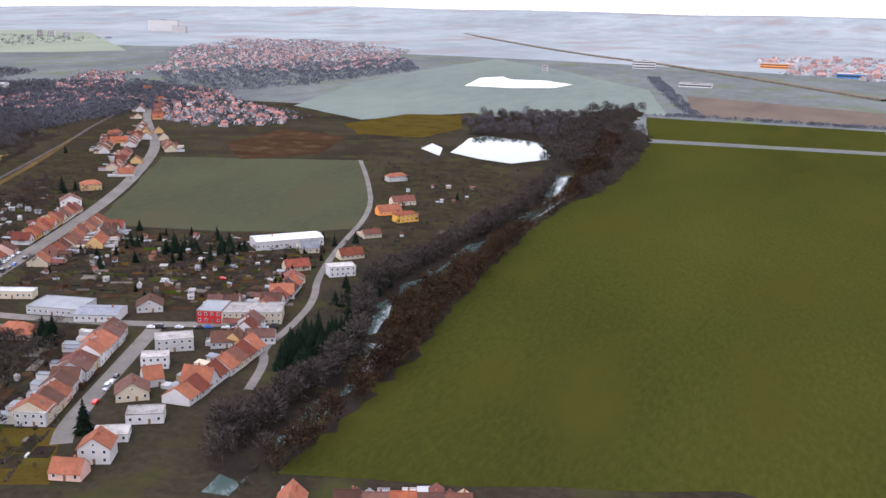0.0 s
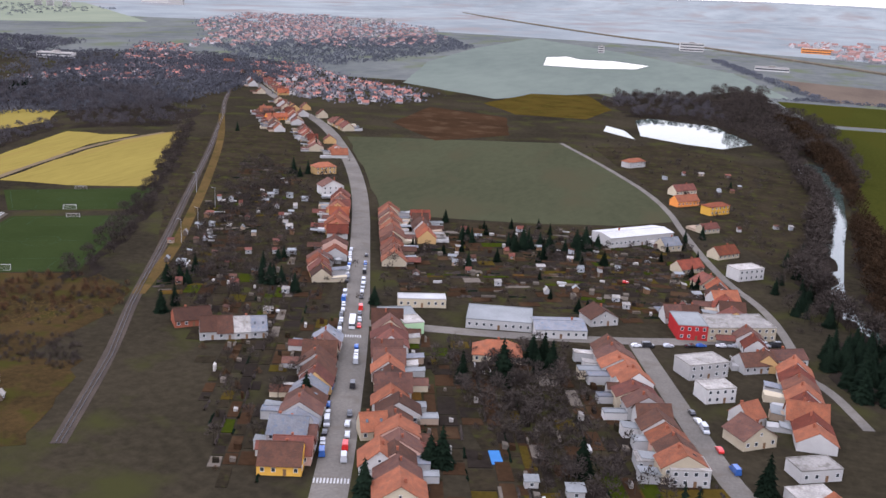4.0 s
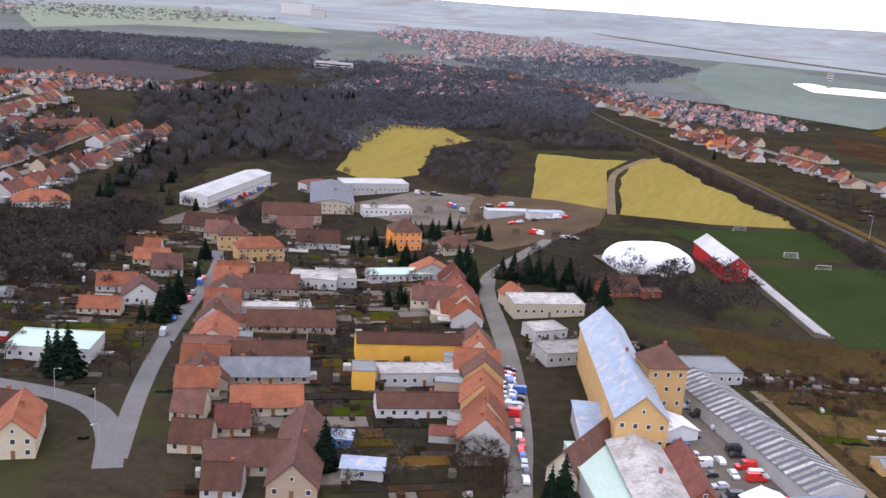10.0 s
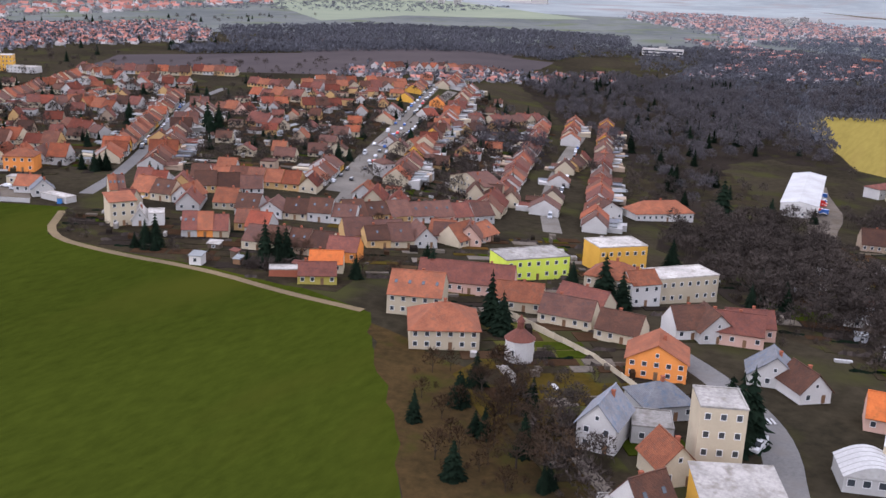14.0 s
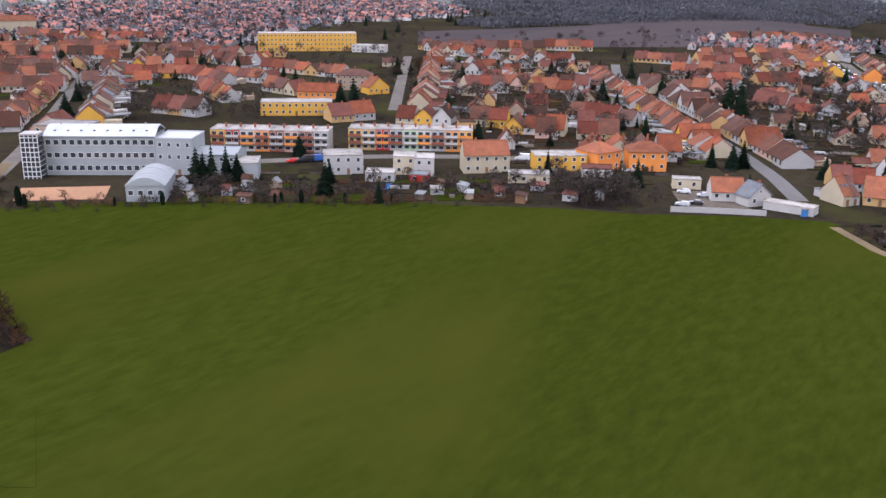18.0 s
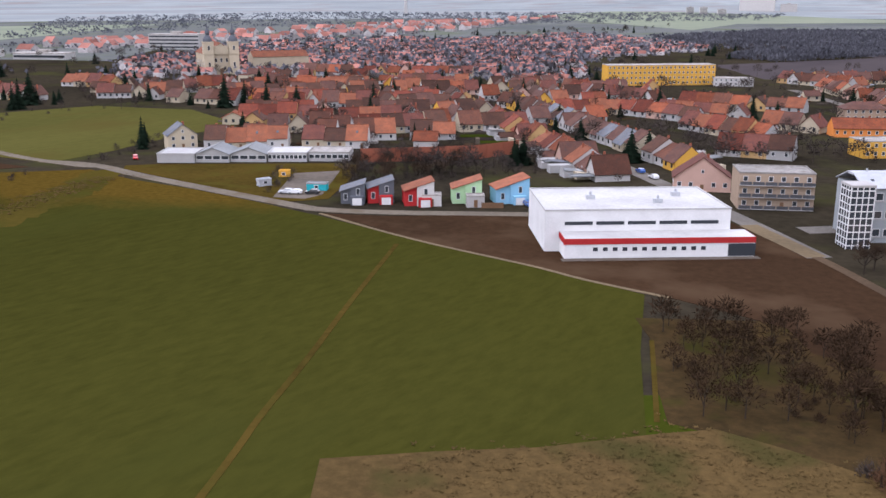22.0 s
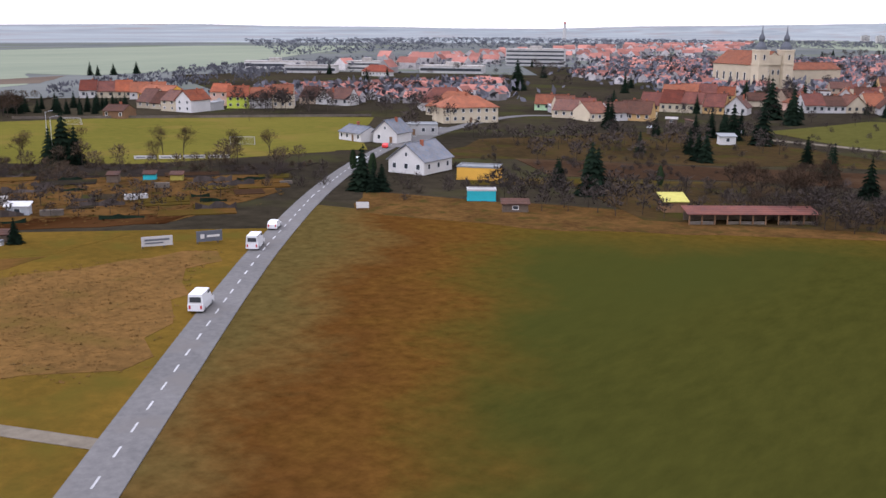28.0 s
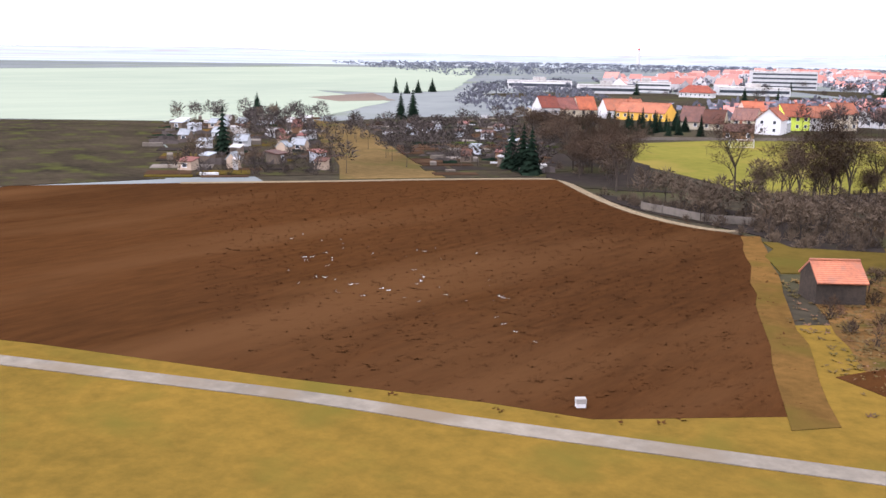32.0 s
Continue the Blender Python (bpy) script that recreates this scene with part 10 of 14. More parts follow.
row((-738.6, 155.0), (-826.2, 270.8), 27, depth=10, h=4.8, roofs='tile_old tile', walls='white yolk cream', sides='fl', seed=55, detail=-1)
row((-822.6, 274.3), (-726.9, 150.7), 29, depth=10, h=4.8, roofs='tile_old tile tile_brown', sides='fr', seed=56, detail=-1)
row((-631.0, 177.9), (-707.6, 383.7), 31, depth=10, h=4.8, roofs='tile_old tile tile_red', walls='white cream pink', sides='f', seed=57, detail=-1)
row((-706.6, 399.9), (-638.1, 215.8), 28, depth=10, h=4.8, roofs='tile_old tile', walls='yolk white cream', sides='fr', seed=58, detail=-1)
row((-820.1, 289.5), (-786.2, 297.1), 7, depth=10, h=5, detail=-1, seed=59)
row((-735.5, 317.1), (-715.7, 363.5), 8, depth=10, h=5, roofs='tile_red tile_old', detail=-1, seed=60)
row((-923.9, 311.1), (-888.8, 337.1), 8, depth=10, h=5, detail=-1, seed=61)
row((-893.9, 343.5), (-873.4, 353.6), 4, depth=10, h=5, detail=-1, seed=62)
row((-816.2, 336.3), (-777.8, 376.7), 10, depth=10, h=5, detail=-1, seed=63)
row((-765.3, 132.9), (-746.5, 143.8), 4, depth=10, h=5, roofs='tile tile_old', walls='cream yolk', sides='f', seed=64, detail=0)
house(-755.1, 125.4, 70, 11.2, 11, 7, 'hip', 3, 'orange', 'tile', 2, sides='f')
parked((-681.9, 177.0), (-791.4, 415.1), 26, 71)
parked((-795.4, 431.6), (-681.1, 184.3), 26, 72)
parked((-749.1, 172.6), (-814.8, 258.0), 14, 73)
vehicle('car', -735.2, 116.5, 20, 'white')
vehicle('car', -731.1, 116.0, 25, 'silver')
vehicle('car', -730.1, 109.6, 15, 'black')
vehicle('car', -731.7, 107.2, 10, 'silver')
glass_tower(-841.0, 49.4, 38)
school(-833.4, 59.7, 38, 36.2, 15, 13)
house(-821.8, 68.2, 31, 12.5, 14, 12.5, 'flat', 0, 'school', 'metal', 3, name='school_wing', label='pale grey school stair wing')
house(-816.6, 73.1, 31, 17.2, 13, 7, 'eaves', 1.5, 'school', 'school', 2, name='school_wing', label='pale blue-grey school wing')
house(-807.8, 73.7, 41, 8.3, 12, 5.5, 'flat', 0, 'school', 'membrane', 1, name='school_wing', label='low pale grey school annexe')
barrel_hall(-809.4, 51.1, 41, 11.5, 20, 5)
patch('sand_court', 'sand', [(-835.7, 43.5), (-824.2, 54.7), (-816.7, 47.7), (-828.3, 37.2)], 'orange sand court', 'sports court', wobble=0.1)
terrace((-835.5, 89.9), (-813.1, 104.0), 'yolk red white orange brick pink brick greywall')
terrace((-812.1, 109.6), (-788.5, 124.8), 'yolk ochre red greywall mint white greywall orange yolk')
house(-796.2, 89.4, 42, 13.4, 11, 6.5, 'flat', 0, 'greywall', 'membrane', 2, sides='fr')
house(-786.5, 97.0, 36, 7.9, 10, 6, 'flat', 0, 'cream', 'membrane', 2, sides='f')
house(-782.5, 98.1, 35, 6.8, 9, 6, 'flat', 0, 'white', 'membrane', 2, sides='f')
house(-774.1, 108.3, 42, 16.0, 10, 6.5, 'eaves', 4, 'cream', 'tile', 2, sides='fr')
house(-762.7, 118.8, 39, 18.3, 10, 5.5, 'flat', 0, 'yolk', 'membrane', 2, sides='fr')
house(-748.6, 130.3, 35, 13.2, 11, 7, 'hip', 3, 'orange', 'tile', 2, sides='f')
house(-786.3, 88.6, 32, 9.5, 7, 3, 'flat', 0, 'white', 'membrane', 1)
house(-780.1, 92.9, 27, 6.0, 6, 2.5, 'flat', 0, 'red', 'bitumen', 1, name='garage')
house(-762.4, 105.3, 32, 13.6, 7, 3, 'flat', 0, 'cream', 'membrane', 1, name='garage_row', label='low cream garages with a pale roof')
house(-754.2, 118.3, 29, 10.3, 8, 3, 'flat', 0, 'white', 'tile_red', 1)
patch('pool_garden', 'blue', [(-785.7, 87.5), (-783.9, 89.5), (-781.0, 84.4), (-782.7, 82.4)], 'blue garden pool', 'pool', wobble=0)
row((-767.7, 143.6), (-754.3, 140.7), 3, depth=10, h=4.8, roofs='tile_brown tile_old', walls='cream yolk', sides='f', seed=75, detail=0)
row((-795.0, 148.3), (-780.8, 153.9), 3, depth=10, h=4.8, roofs='tile tile_old', walls='yolk cream pink', sides='f', seed=76, detail=0)
row((-825.1, 143.7), (-798.1, 155.3), 6, depth=10, h=4.8, roofs='tile_old tile_red tile_brown', walls='cream pink yolk', sides='f', seed=77, detail=0)
row((-918.3, 286.8), (-835.9, 163.5), 28, depth=10, h=5, roofs='tile_old tile', walls='pink cream', sides='', detail=-1, seed=78)
row((-793.1, 242.8), (-755.0, 193.7), 12, depth=10, h=5, roofs='tile_old tile', walls='white yolk', sides='f', seed=80, detail=-1)
row((-837.4, 224.5), (-809.8, 234.6), 6, depth=10, h=5, walls='yolk cream white', sides='', detail=-1, seed=81)
row((-838.7, 134.1), (-832.3, 144.8), 2, depth=10, h=5, sides='', detail=0, seed=82)
house(-853.6, 136.8, 41, 32.6, 12, 6, 'flat', 0, 'yolk', 'membrane', 2, name='hotel', label='yellow two-storey inn with a flat roof')
house(-869.9, 163.7, 30, 22.2, 10, 5, 'eaves', 3, 'orange', 'tile', 1, detail=0)
house(-874.2, 185.2, 33, 19.2, 11, 8, 'hip', 3, 'brownwall', 'tile_old', 3, sides='f')
house(-862.3, 183.5, 64, 12.1, 10, 5, 'gable', 4, 'yolk', 'tile', 1)
house(-970.6, 268.4, 44, 73.1, 14, 13, 'flat', 0, 'yolk', 'membrane', 4, name='apartment_block', sides='fr', label='long bright yellow four-storey block')
house(-946.8, 281.4, 25, 24.9, 12, 5, 'flat', 0, 'white', 'membrane', 2, detail=0)
house(-858.5, 67.7, 29, 20.1, 13, 10, 'flat', 0, 'brownwall', 'membrane', 3, name='apartment_block', sides='f', label='brown three-storey block with long white balconies')
long_balconies(-863.7, 64.8, -853.4, 70.6)
house(-874.0, 75.1, 25, 16.6, 11, 5.5, 'gable', 5, 'pink', 'tile_red', 1, sides='fl')
row((-885.0, 73.0), (-990.2, 168.9), 27, depth=10, h=4.8, roofs='tile_old tile tile_red', walls='ochre pink white cream', sides='f', seed=83, detail=-1)
row((-978.3, 167.8), (-885.9, 90.8), 23, depth=10, h=4.8, roofs='tile_old tile_brown tile_grey', walls='cream white yolk', sides='f', seed=84, detail=-1)
sports_hall(-864.7, 30.4, 40, 42.9, 26)
wedge_house(-916.1, 30.0, 40, 6.8, 7.4, 3.6, 'slate', 'slate')
wedge_house(-912.7, 33.2, 45, 7.3, 7.4, 4.3, 'red', 'slate')
wedge_house(-906.3, 35.4, 45, 8.2, 7.4, 4.3, 'red', 'white')
house(-904.3, 36.2, 40, 5.3, 4, 3, 'flat', 0, 'white', 'membrane', 1, name='garage')
wedge_house(-901.1, 41.6, 40, 8.3, 7.4, 4.3, 'mint', 'mint')
wedge_house(-895.0, 46.1, 48, 9.5, 7.4, 4.3, 'sky_blue', 'sky_blue')
house(-898.1, 39.9, 40, 4.9, 4, 3, 'flat', 0, 'white', 'membrane', 1, name='garage')
fence([(-896.9, 39.9), (-894.2, 42.2)], 1.6, 'plank', label='brown board garden fence')
house(-972.9, 38.4, 36, 13.2, 14, 3.0, 'flat', 1.8, 'greywall', 'sheet', 1, name='greenhouse_hall', label='low grey nursery hall with a pale roof', sides='', bays=0, pane=6, chimneys=0)
house(-967.2, 43.3, 35, 11.8, 14, 3.8, 'gable', 1.8, 'greywall', 'bitumen', 1, name='greenhouse_hall', label='low grey nursery hall with wide panes and a pale roof', sides='f', bays=4, pane=6, chimneys=0)
house(-961.6, 48.1, 36, 12.5, 14, 3.8, 'gable', 1.8, 'greywall', 'bitumen', 1, name='greenhouse_hall', label='low grey nursery hall with wide panes and a pale roof', sides='f', bays=4, pane=6, chimneys=0)
house(-955.5, 53.3, 36, 13.8, 14, 3.0, 'flat', 1.8, 'greywall', 'sheet', 1, name='greenhouse_hall', label='low grey nursery hall with wide panes and a pale roof', sides='f', bays=9, pane=6, chimneys=0)
house(-949.0, 59.0, 36, 14.4, 14, 3.0, 'flat', 1.8, 'greywall', 'membrane', 1, name='greenhouse_hall', label='low grey nursery hall with wide panes and a pale roof', sides='f', bays=7, pane=6, chimneys=0)
fence([(-942.4, 61.6), (-925.8, 80.3), (-923.2, 92.0)], 5, 'brick', label='long red brick boundary wall')
house(-986.2, 51.0, 63, 10.9, 9, 5.5, 'gable', 4, 'cream', 'tile_grey', 2, sides='f')
row((-981.8, 53.2), (-967.8, 65.4), 4, depth=10, h=5, roofs='tile_old tile tile_red tile_brown', walls='cream white pink yolk', sides='f', detail=1, seed=100)
row((-966.6, 68.6), (-954.3, 77.2), 3, depth=10, h=5, roofs='tile_old tile tile_red tile_brown', walls='cream white pink yolk', sides='f', detail=1, seed=101)
row((-971.4, 76.7), (-956.9, 90.6), 4, depth=10, h=5, roofs='tile_old tile tile_red tile_brown', walls='cream white pink yolk', sides='f', detail=0, seed=102)
row((-955.1, 93.4), (-946.2, 100.0), 2, depth=10, h=5, roofs='tile_old tile tile_red tile_brown', walls='cream white pink yolk', sides='f', detail=0, seed=103)
row((-991.8, 81.4), (-975.3, 94.7), 4, depth=10, h=5, roofs='tile_old tile tile_red tile_brown', walls='cream white pink yolk', sides='', detail=0, seed=104)
row((-970.6, 93.5), (-956.8, 111.1), 4, depth=10, h=5, roofs='tile_old tile tile_red tile_brown', walls='cream white pink yolk', sides='', detail=0, seed=105)
row((-953.3, 111.5), (-941.1, 125.0), 3, depth=10, h=5, roofs='tile_old tile tile_red tile_brown', walls='cream white pink yolk', sides='', detail=-1, seed=106)
row((-987.8, 103.6), (-970.9, 118.8), 4, depth=10, h=5, roofs='tile_old tile tile_red tile_brown', walls='cream white pink yolk', sides='', detail=-1, seed=107)
row((-965.4, 116.2), (-951.0, 136.6), 5, depth=10, h=5, roofs='tile_old tile tile_red tile_brown', walls='cream white pink yolk', sides='', detail=-1, seed=108)
row((-946.9, 135.7), (-933.1, 152.7), 4, depth=10, h=5, roofs='tile_old tile tile_red tile_brown', walls='cream white pink yolk', sides='', detail=-1, seed=109)
row((-1016.6, 97.1), (-1000.7, 115.0), 5, depth=10, h=5, roofs='tile_old tile tile_red tile_brown', walls='cream white pink yolk', sides='', detail=-1, seed=110)
row((-997.9, 117.5), (-979.9, 133.8), 5, depth=10, h=5, roofs='tile_old tile tile_red tile_brown', walls='cream white pink yolk', sides='', detail=-1, seed=111)
row((-973.8, 130.7), (-958.8, 153.0), 5, depth=10, h=5, roofs='tile_old tile tile_red tile_brown', walls='cream white pink yolk', sides='', detail=-1, seed=112)
row((-954.2, 151.8), (-937.2, 172.5), 5, depth=10, h=5, roofs='tile_old tile tile_red tile_brown', walls='cream white pink yolk', sides='', detail=-1, seed=113)
row((-933.8, 173.8), (-933.6, 175.8), 1, depth=10, h=5, roofs='tile_old tile tile_red tile_brown', walls='cream white pink yolk', sides='', detail=-1, seed=114)
row((-1025.0, 121.1), (-1005.0, 137.4), 5, depth=10, h=5, roofs='tile_old tile tile_red tile_brown', walls='cream white pink yolk', sides='', detail=-1, seed=115)
row((-998.8, 135.2), (-982.8, 157.9), 5, depth=10, h=5, roofs='tile_old tile tile_red tile_brown', walls='cream white pink yolk', sides='', detail=-1, seed=116)
row((-978.3, 157.9), (-960.0, 178.8), 5, depth=10, h=5, roofs='tile_old tile tile_red tile_brown', walls='cream white pink yolk', sides='', detail=-1, seed=117)
row((-956.9, 181.6), (-951.0, 187.0), 2, depth=10, h=5, roofs='tile_old tile tile_red tile_brown', walls='cream white pink yolk', sides='', detail=-1, seed=118)
row((-1056.3, 120.4), (-1035.2, 137.7), 5, depth=10, h=5, roofs='tile_old tile tile_red tile_brown', walls='cream white pink yolk', sides='', detail=-1, seed=119)
row((-1028.0, 135.4), (-1011.8, 159.5), 5, depth=10, h=5, roofs='tile_old tile tile_red tile_brown', walls='cream white pink yolk', sides='', detail=-1, seed=120)
row((-1006.8, 159.6), (-987.9, 181.8), 5, depth=10, h=5, roofs='tile_old tile tile_red tile_brown', walls='cream white pink yolk', sides='', detail=-1, seed=121)
row((-984.7, 184.8), (-967.6, 200.7), 4, depth=10, h=5, roofs='tile_old tile tile_red tile_brown', walls='cream white pink yolk', sides='', detail=-1, seed=122)
row((-1100.7, 106.0), (-1080.1, 125.4), 5, depth=10, h=5, roofs='tile_old tile tile_red tile_brown', walls='cream white pink yolk', sides='', detail=-1, seed=123)
row((-1070.2, 121.9), (-1055.9, 148.2), 6, depth=10, h=5, roofs='tile_old tile tile_red tile_brown', walls='cream white pink yolk', sides='', detail=-1, seed=124)
row((-1049.0, 146.9), (-1031.2, 171.6), 6, depth=10, h=5, roofs='tile_old tile tile_red tile_brown', walls='cream white pink yolk', sides='', detail=-1, seed=125)
row((-1026.7, 173.2), (-1005.9, 195.6), 6, depth=10, h=5, roofs='tile_old tile tile_red tile_brown', walls='cream white pink yolk', sides='', detail=-1, seed=126)
row((-1003.4, 200.6), (-985.8, 214.6), 4, depth=10, h=5, roofs='tile_old tile tile_red tile_brown', walls='cream white pink yolk', sides='', detail=-1, seed=127)
row((-1092.7, 135.7), (-1075.3, 161.4), 6, depth=10, h=5, roofs='tile_old tile tile_red tile_brown', walls='cream white pink yolk', sides='', detail=-1, seed=128)
row((-1070.4, 163.0), (-1049.1, 186.5), 6, depth=10, h=5, roofs='tile_old tile tile_red tile_brown', walls='cream white pink yolk', sides='', detail=-1, seed=129)
row((-1046.9, 191.8), (-1022.2, 212.2), 6, depth=10, h=5, roofs='tile_old tile tile_red tile_brown', walls='cream white pink yolk', sides='', detail=-1, seed=130)
row((-1014.1, 207.8), (-994.7, 238.6), 7, depth=10, h=5, roofs='tile_old tile tile_red tile_brown', walls='cream white pink yolk', sides='', detail=-1, seed=131)
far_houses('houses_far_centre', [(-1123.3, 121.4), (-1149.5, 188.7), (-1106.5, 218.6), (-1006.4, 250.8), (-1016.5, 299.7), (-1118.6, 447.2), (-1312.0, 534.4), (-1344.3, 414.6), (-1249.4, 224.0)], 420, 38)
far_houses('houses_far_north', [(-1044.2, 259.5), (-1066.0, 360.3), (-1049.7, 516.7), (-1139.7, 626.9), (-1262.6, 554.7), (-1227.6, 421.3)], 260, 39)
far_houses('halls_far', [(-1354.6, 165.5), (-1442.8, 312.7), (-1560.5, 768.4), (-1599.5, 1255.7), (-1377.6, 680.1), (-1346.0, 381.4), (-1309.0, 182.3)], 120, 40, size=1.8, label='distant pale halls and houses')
church(-1147.1, 200.2, 60)
house(-1143.9, 233.0, 62, 44.8, 16, 11, 'eaves', 4, 'cream', 'tile', 3, name='monastery', sides='', label='long cream monastery with an orange roof')
smokestack(-2030, 1415, 34)
row((-345.3, 429.1), (-386.5, 495.5), 15, depth=9, h=4.2, walls='cream white pink', roofs='tile tile_red tile_old', seed=301, detail=-1)
row((-397.1, 513.0), (-453.8, 601.2), 20, depth=9, h=4.2, walls='cream white pink', roofs='tile tile_red tile_old', seed=302, detail=-1)
row((-395.4, 483.8), (-443.7, 559.2), 17, depth=9, h=4, walls='cream white', roofs='tile_old tile tile_brown', seed=303, detail=-1)
grove('spruce', -239.9, 303.5, 0.9)
grove('spruce', -236.4, 302.8, 1)
grove('spruce', -221.4, 300.8, 0.9)
grove('spruce', -218.2, 301.0, 1)
grove('spruce', -216.3, 303.9, 0.8)
grove('spruce', -212.8, 303.3, 1)
grove('spruce', -210.1, 303.2, 0.9)
grove('spruce', -228.6, 271.6, 0.8)
grove('spruce', -199.3, 296.8, 0.7)


# ---------- last fields ----------
board((-986.8, -25.6), (-975.4, -19.6), 4.0, 'slate', [(0.02, 0.12, 0.2, 0.85), (0.14, 0.22, 0.2, 0.8), (0.24, 0.32, 0.2, 0.8), (0.34, 0.42, 0.2, 0.8), (0.44, 0.5, 0.2, 0.8), (0.53, 0.6, 0.2, 0.8), (0.65, 0.68, 0.2, 0.35), (0.72, 0.82, 0.2, 0.8), (0.86, 0.97, 0.2, 0.8)], 'long black hoarding with bold white lettering bars')
board((-997.5, -29.8), (-987.1, -25.5), 2.4, 'slate', [(0.05, 0.28, 0.5, 0.85), (0.35, 0.9, 0.2, 0.5)], 'black hoarding with white lettering bars')
house(-984.6, -20.7, 33, 13.7, 8, 3.4, 'eaves', 1, 'white', 'tile_red', 1, name='store_shed', sides='', chimneys=0, label='red-roofed shed behind the hoarding')
shed(-978.3, -13.8, 40, 9, 4, 3, wall='metal', roof='bitumen')
shed(-973.5, -16.5, 40, 5, 3, 2.2, wall='wood', roof='tile_brown')
shed(-969.3, -14.0, 40, 7, 3, 2.2, wall='plank')
shed(-961.8, -10.6, 40, 3, 3, 3.5, wall='white')
open_shed((-1055.0, -52.6), (-1044.4, -43.2), 4.4, 2.0)
house(-1059.4, -47.2, 41, 4.6, 5, 2.2, 'shed', 1.0, 'plank', 'sheet_yellow', 1, name='garden_shed', sides='', label='brown shed with a faded yellow roof')
shed(-1028.9, -40.7, 38, 5, 4, 2.6, wall='greywall', roof='tile_brown')
shed(-1000.4, -35.5, 40, 8, 3, 2.0, wall='plank', roof='tile_brown')
shed(-995.7, -34.0, 40, 7, 3, 2.4, wall='metal')
shed(-1084.4, 23.0, 38, 5, 4, 2.6, wall='white')
house(-1103.6, -45.4, 8, 10.7, 13, 3.4, 'gable', 3.9, 'white', 'tile_grey', 1, sides='fr', bays=3, label='white gabled house with a dark grey roof')
house(-1091.9, -43.4, 28, 10.0, 6, 3, 'flat', 0, 'yolk', 'bitumen', 1, name='garage_row', sides='', label='low yellow garages with a flat roof')
house(-1081.0, -56.4, 40, 6.0, 3, 2.2, 'flat', 0, 'teal', 'sheet', 1, name='site_wagon', sides='', label='teal site wagon with a pale roof')
shed(-1073.5, -59.6, 40, 5, 2.6, 1.6, wall='wood', roof='tile_brown')
house(-1132.4, -19.5, 12, 8.7, 9, 4.5, 'gable', 3, 'white', 'tile_grey', 1)
house(-1137.3, -6.0, 45, 16.2, 9, 3.5, 'flat', 0, 'greywall', 'bitumen', 1)
row((-1215.5, 8.5), (-1203.5, 20.9), 3, depth=10, h=6, storeys=2, walls='yolk lime white cream', roofs='tile_red tile', sides='f', seed=91, detail=0)
house(-1160.7, 32.6, 8, 21.6, 14, 5, 'hip', 5, 'cream', 'tile', 1, sides='f')
row((-1145.7, 49.0), (-1134.8, 60.1), 3, depth=10, h=4.5, walls='mint cream white', roofs='tile_red tile_old', sides='f', seed=92, detail=-1)
row((-1127.5, 44.4), (-1120.4, 59.6), 3, depth=10, h=4.5, roofs='tile_old tile_brown', walls='white cream', sides='f', seed=93, detail=0)
row((-1135.4, 81.2), (-1108.3, 87.1), 5, depth=10, h=5, detail=-1, seed=94)
row((-1151.6, 124.6), (-1131.3, 132.5), 4, depth=10, h=5, detail=-1, seed=95)
row((-1107.4, 151.1), (-1094.4, 155.3), 3, depth=10, h=5, sides='f', seed=96, detail=-1)
house(-1102.0, 113.2, 71, 14.5, 9, 5, 'hip', 3, 'pink', 'tile', 1)
row((-1140.5, 47.9), (-1117.8, 55.2), 4, depth=10, h=4.5, roofs='tile_old tile_brown', detail=0, seed=97)
row((-1072.2, 112.4), (-1018.9, 125.1), 10, depth=10, h=5, roofs='tile tile_old tile_red', detail=-1, seed=98)
row((-1100.6, 144.5), (-1057.2, 173.6), 10, depth=10, h=5, detail=-1, seed=99)
row((-1115.1, 218.7), (-1050.0, 253.4), 14, depth=10, h=5, detail=-1, seed=101)
house(-1145.5, 22.6, 58, 22.2, 14, 6, 'hip', 4, 'cream', 'tile', 2, sides='f')
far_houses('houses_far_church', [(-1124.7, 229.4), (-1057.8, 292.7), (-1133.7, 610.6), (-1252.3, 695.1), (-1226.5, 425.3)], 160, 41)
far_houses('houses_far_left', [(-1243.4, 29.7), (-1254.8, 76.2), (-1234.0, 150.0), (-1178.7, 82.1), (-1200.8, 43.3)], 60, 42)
block(-1337, 323, 30, 34, 12, 9, 'greywall', 4, 'long grey four-storey factory')
block(-1353, 199, 30, 22, 10, 4, 'white', 2, 'white hall on the edge of town')
block(-1306, 209, 30, 30, 12, 3, 'greywall', 1, 'long grey hall on the town edge')
block(-1589, 1742, 30, 14, 9, 13, 'white', 9)
block(-1565, 1750, 30, 14, 9, 13, 'white', 9)
block(-1532, 1760, 30, 16, 9, 9, 'white', 9)
row((-1274.8, 0.9), (-1265.6, 12.8), 3, depth=10, h=4.5, roofs='tile tile_red', walls='cream white', sides='f', seed=102, detail=-1)
house(-1257.2, 12.5, 52, 17.3, 10, 5, 'eaves', 3.5, 'white', 'tile', 1, sides='f')
row((-1225.5, 10.5), (-1213.8, 19.1), 3, depth=10, h=6, storeys=2, walls='white pink yolk white', roofs='tile_red tile', sides='f', seed=103, detail=0)
house(-1170.8, 44.7, 50, 22.7, 14, 5, 'hip', 5, 'white', 'tile_red', 1, sides='f')
house(-1210.4, -27.6, 22, 9.6, 8, 3, 'eaves', 2, 'plank', 'tile_brown', 1)
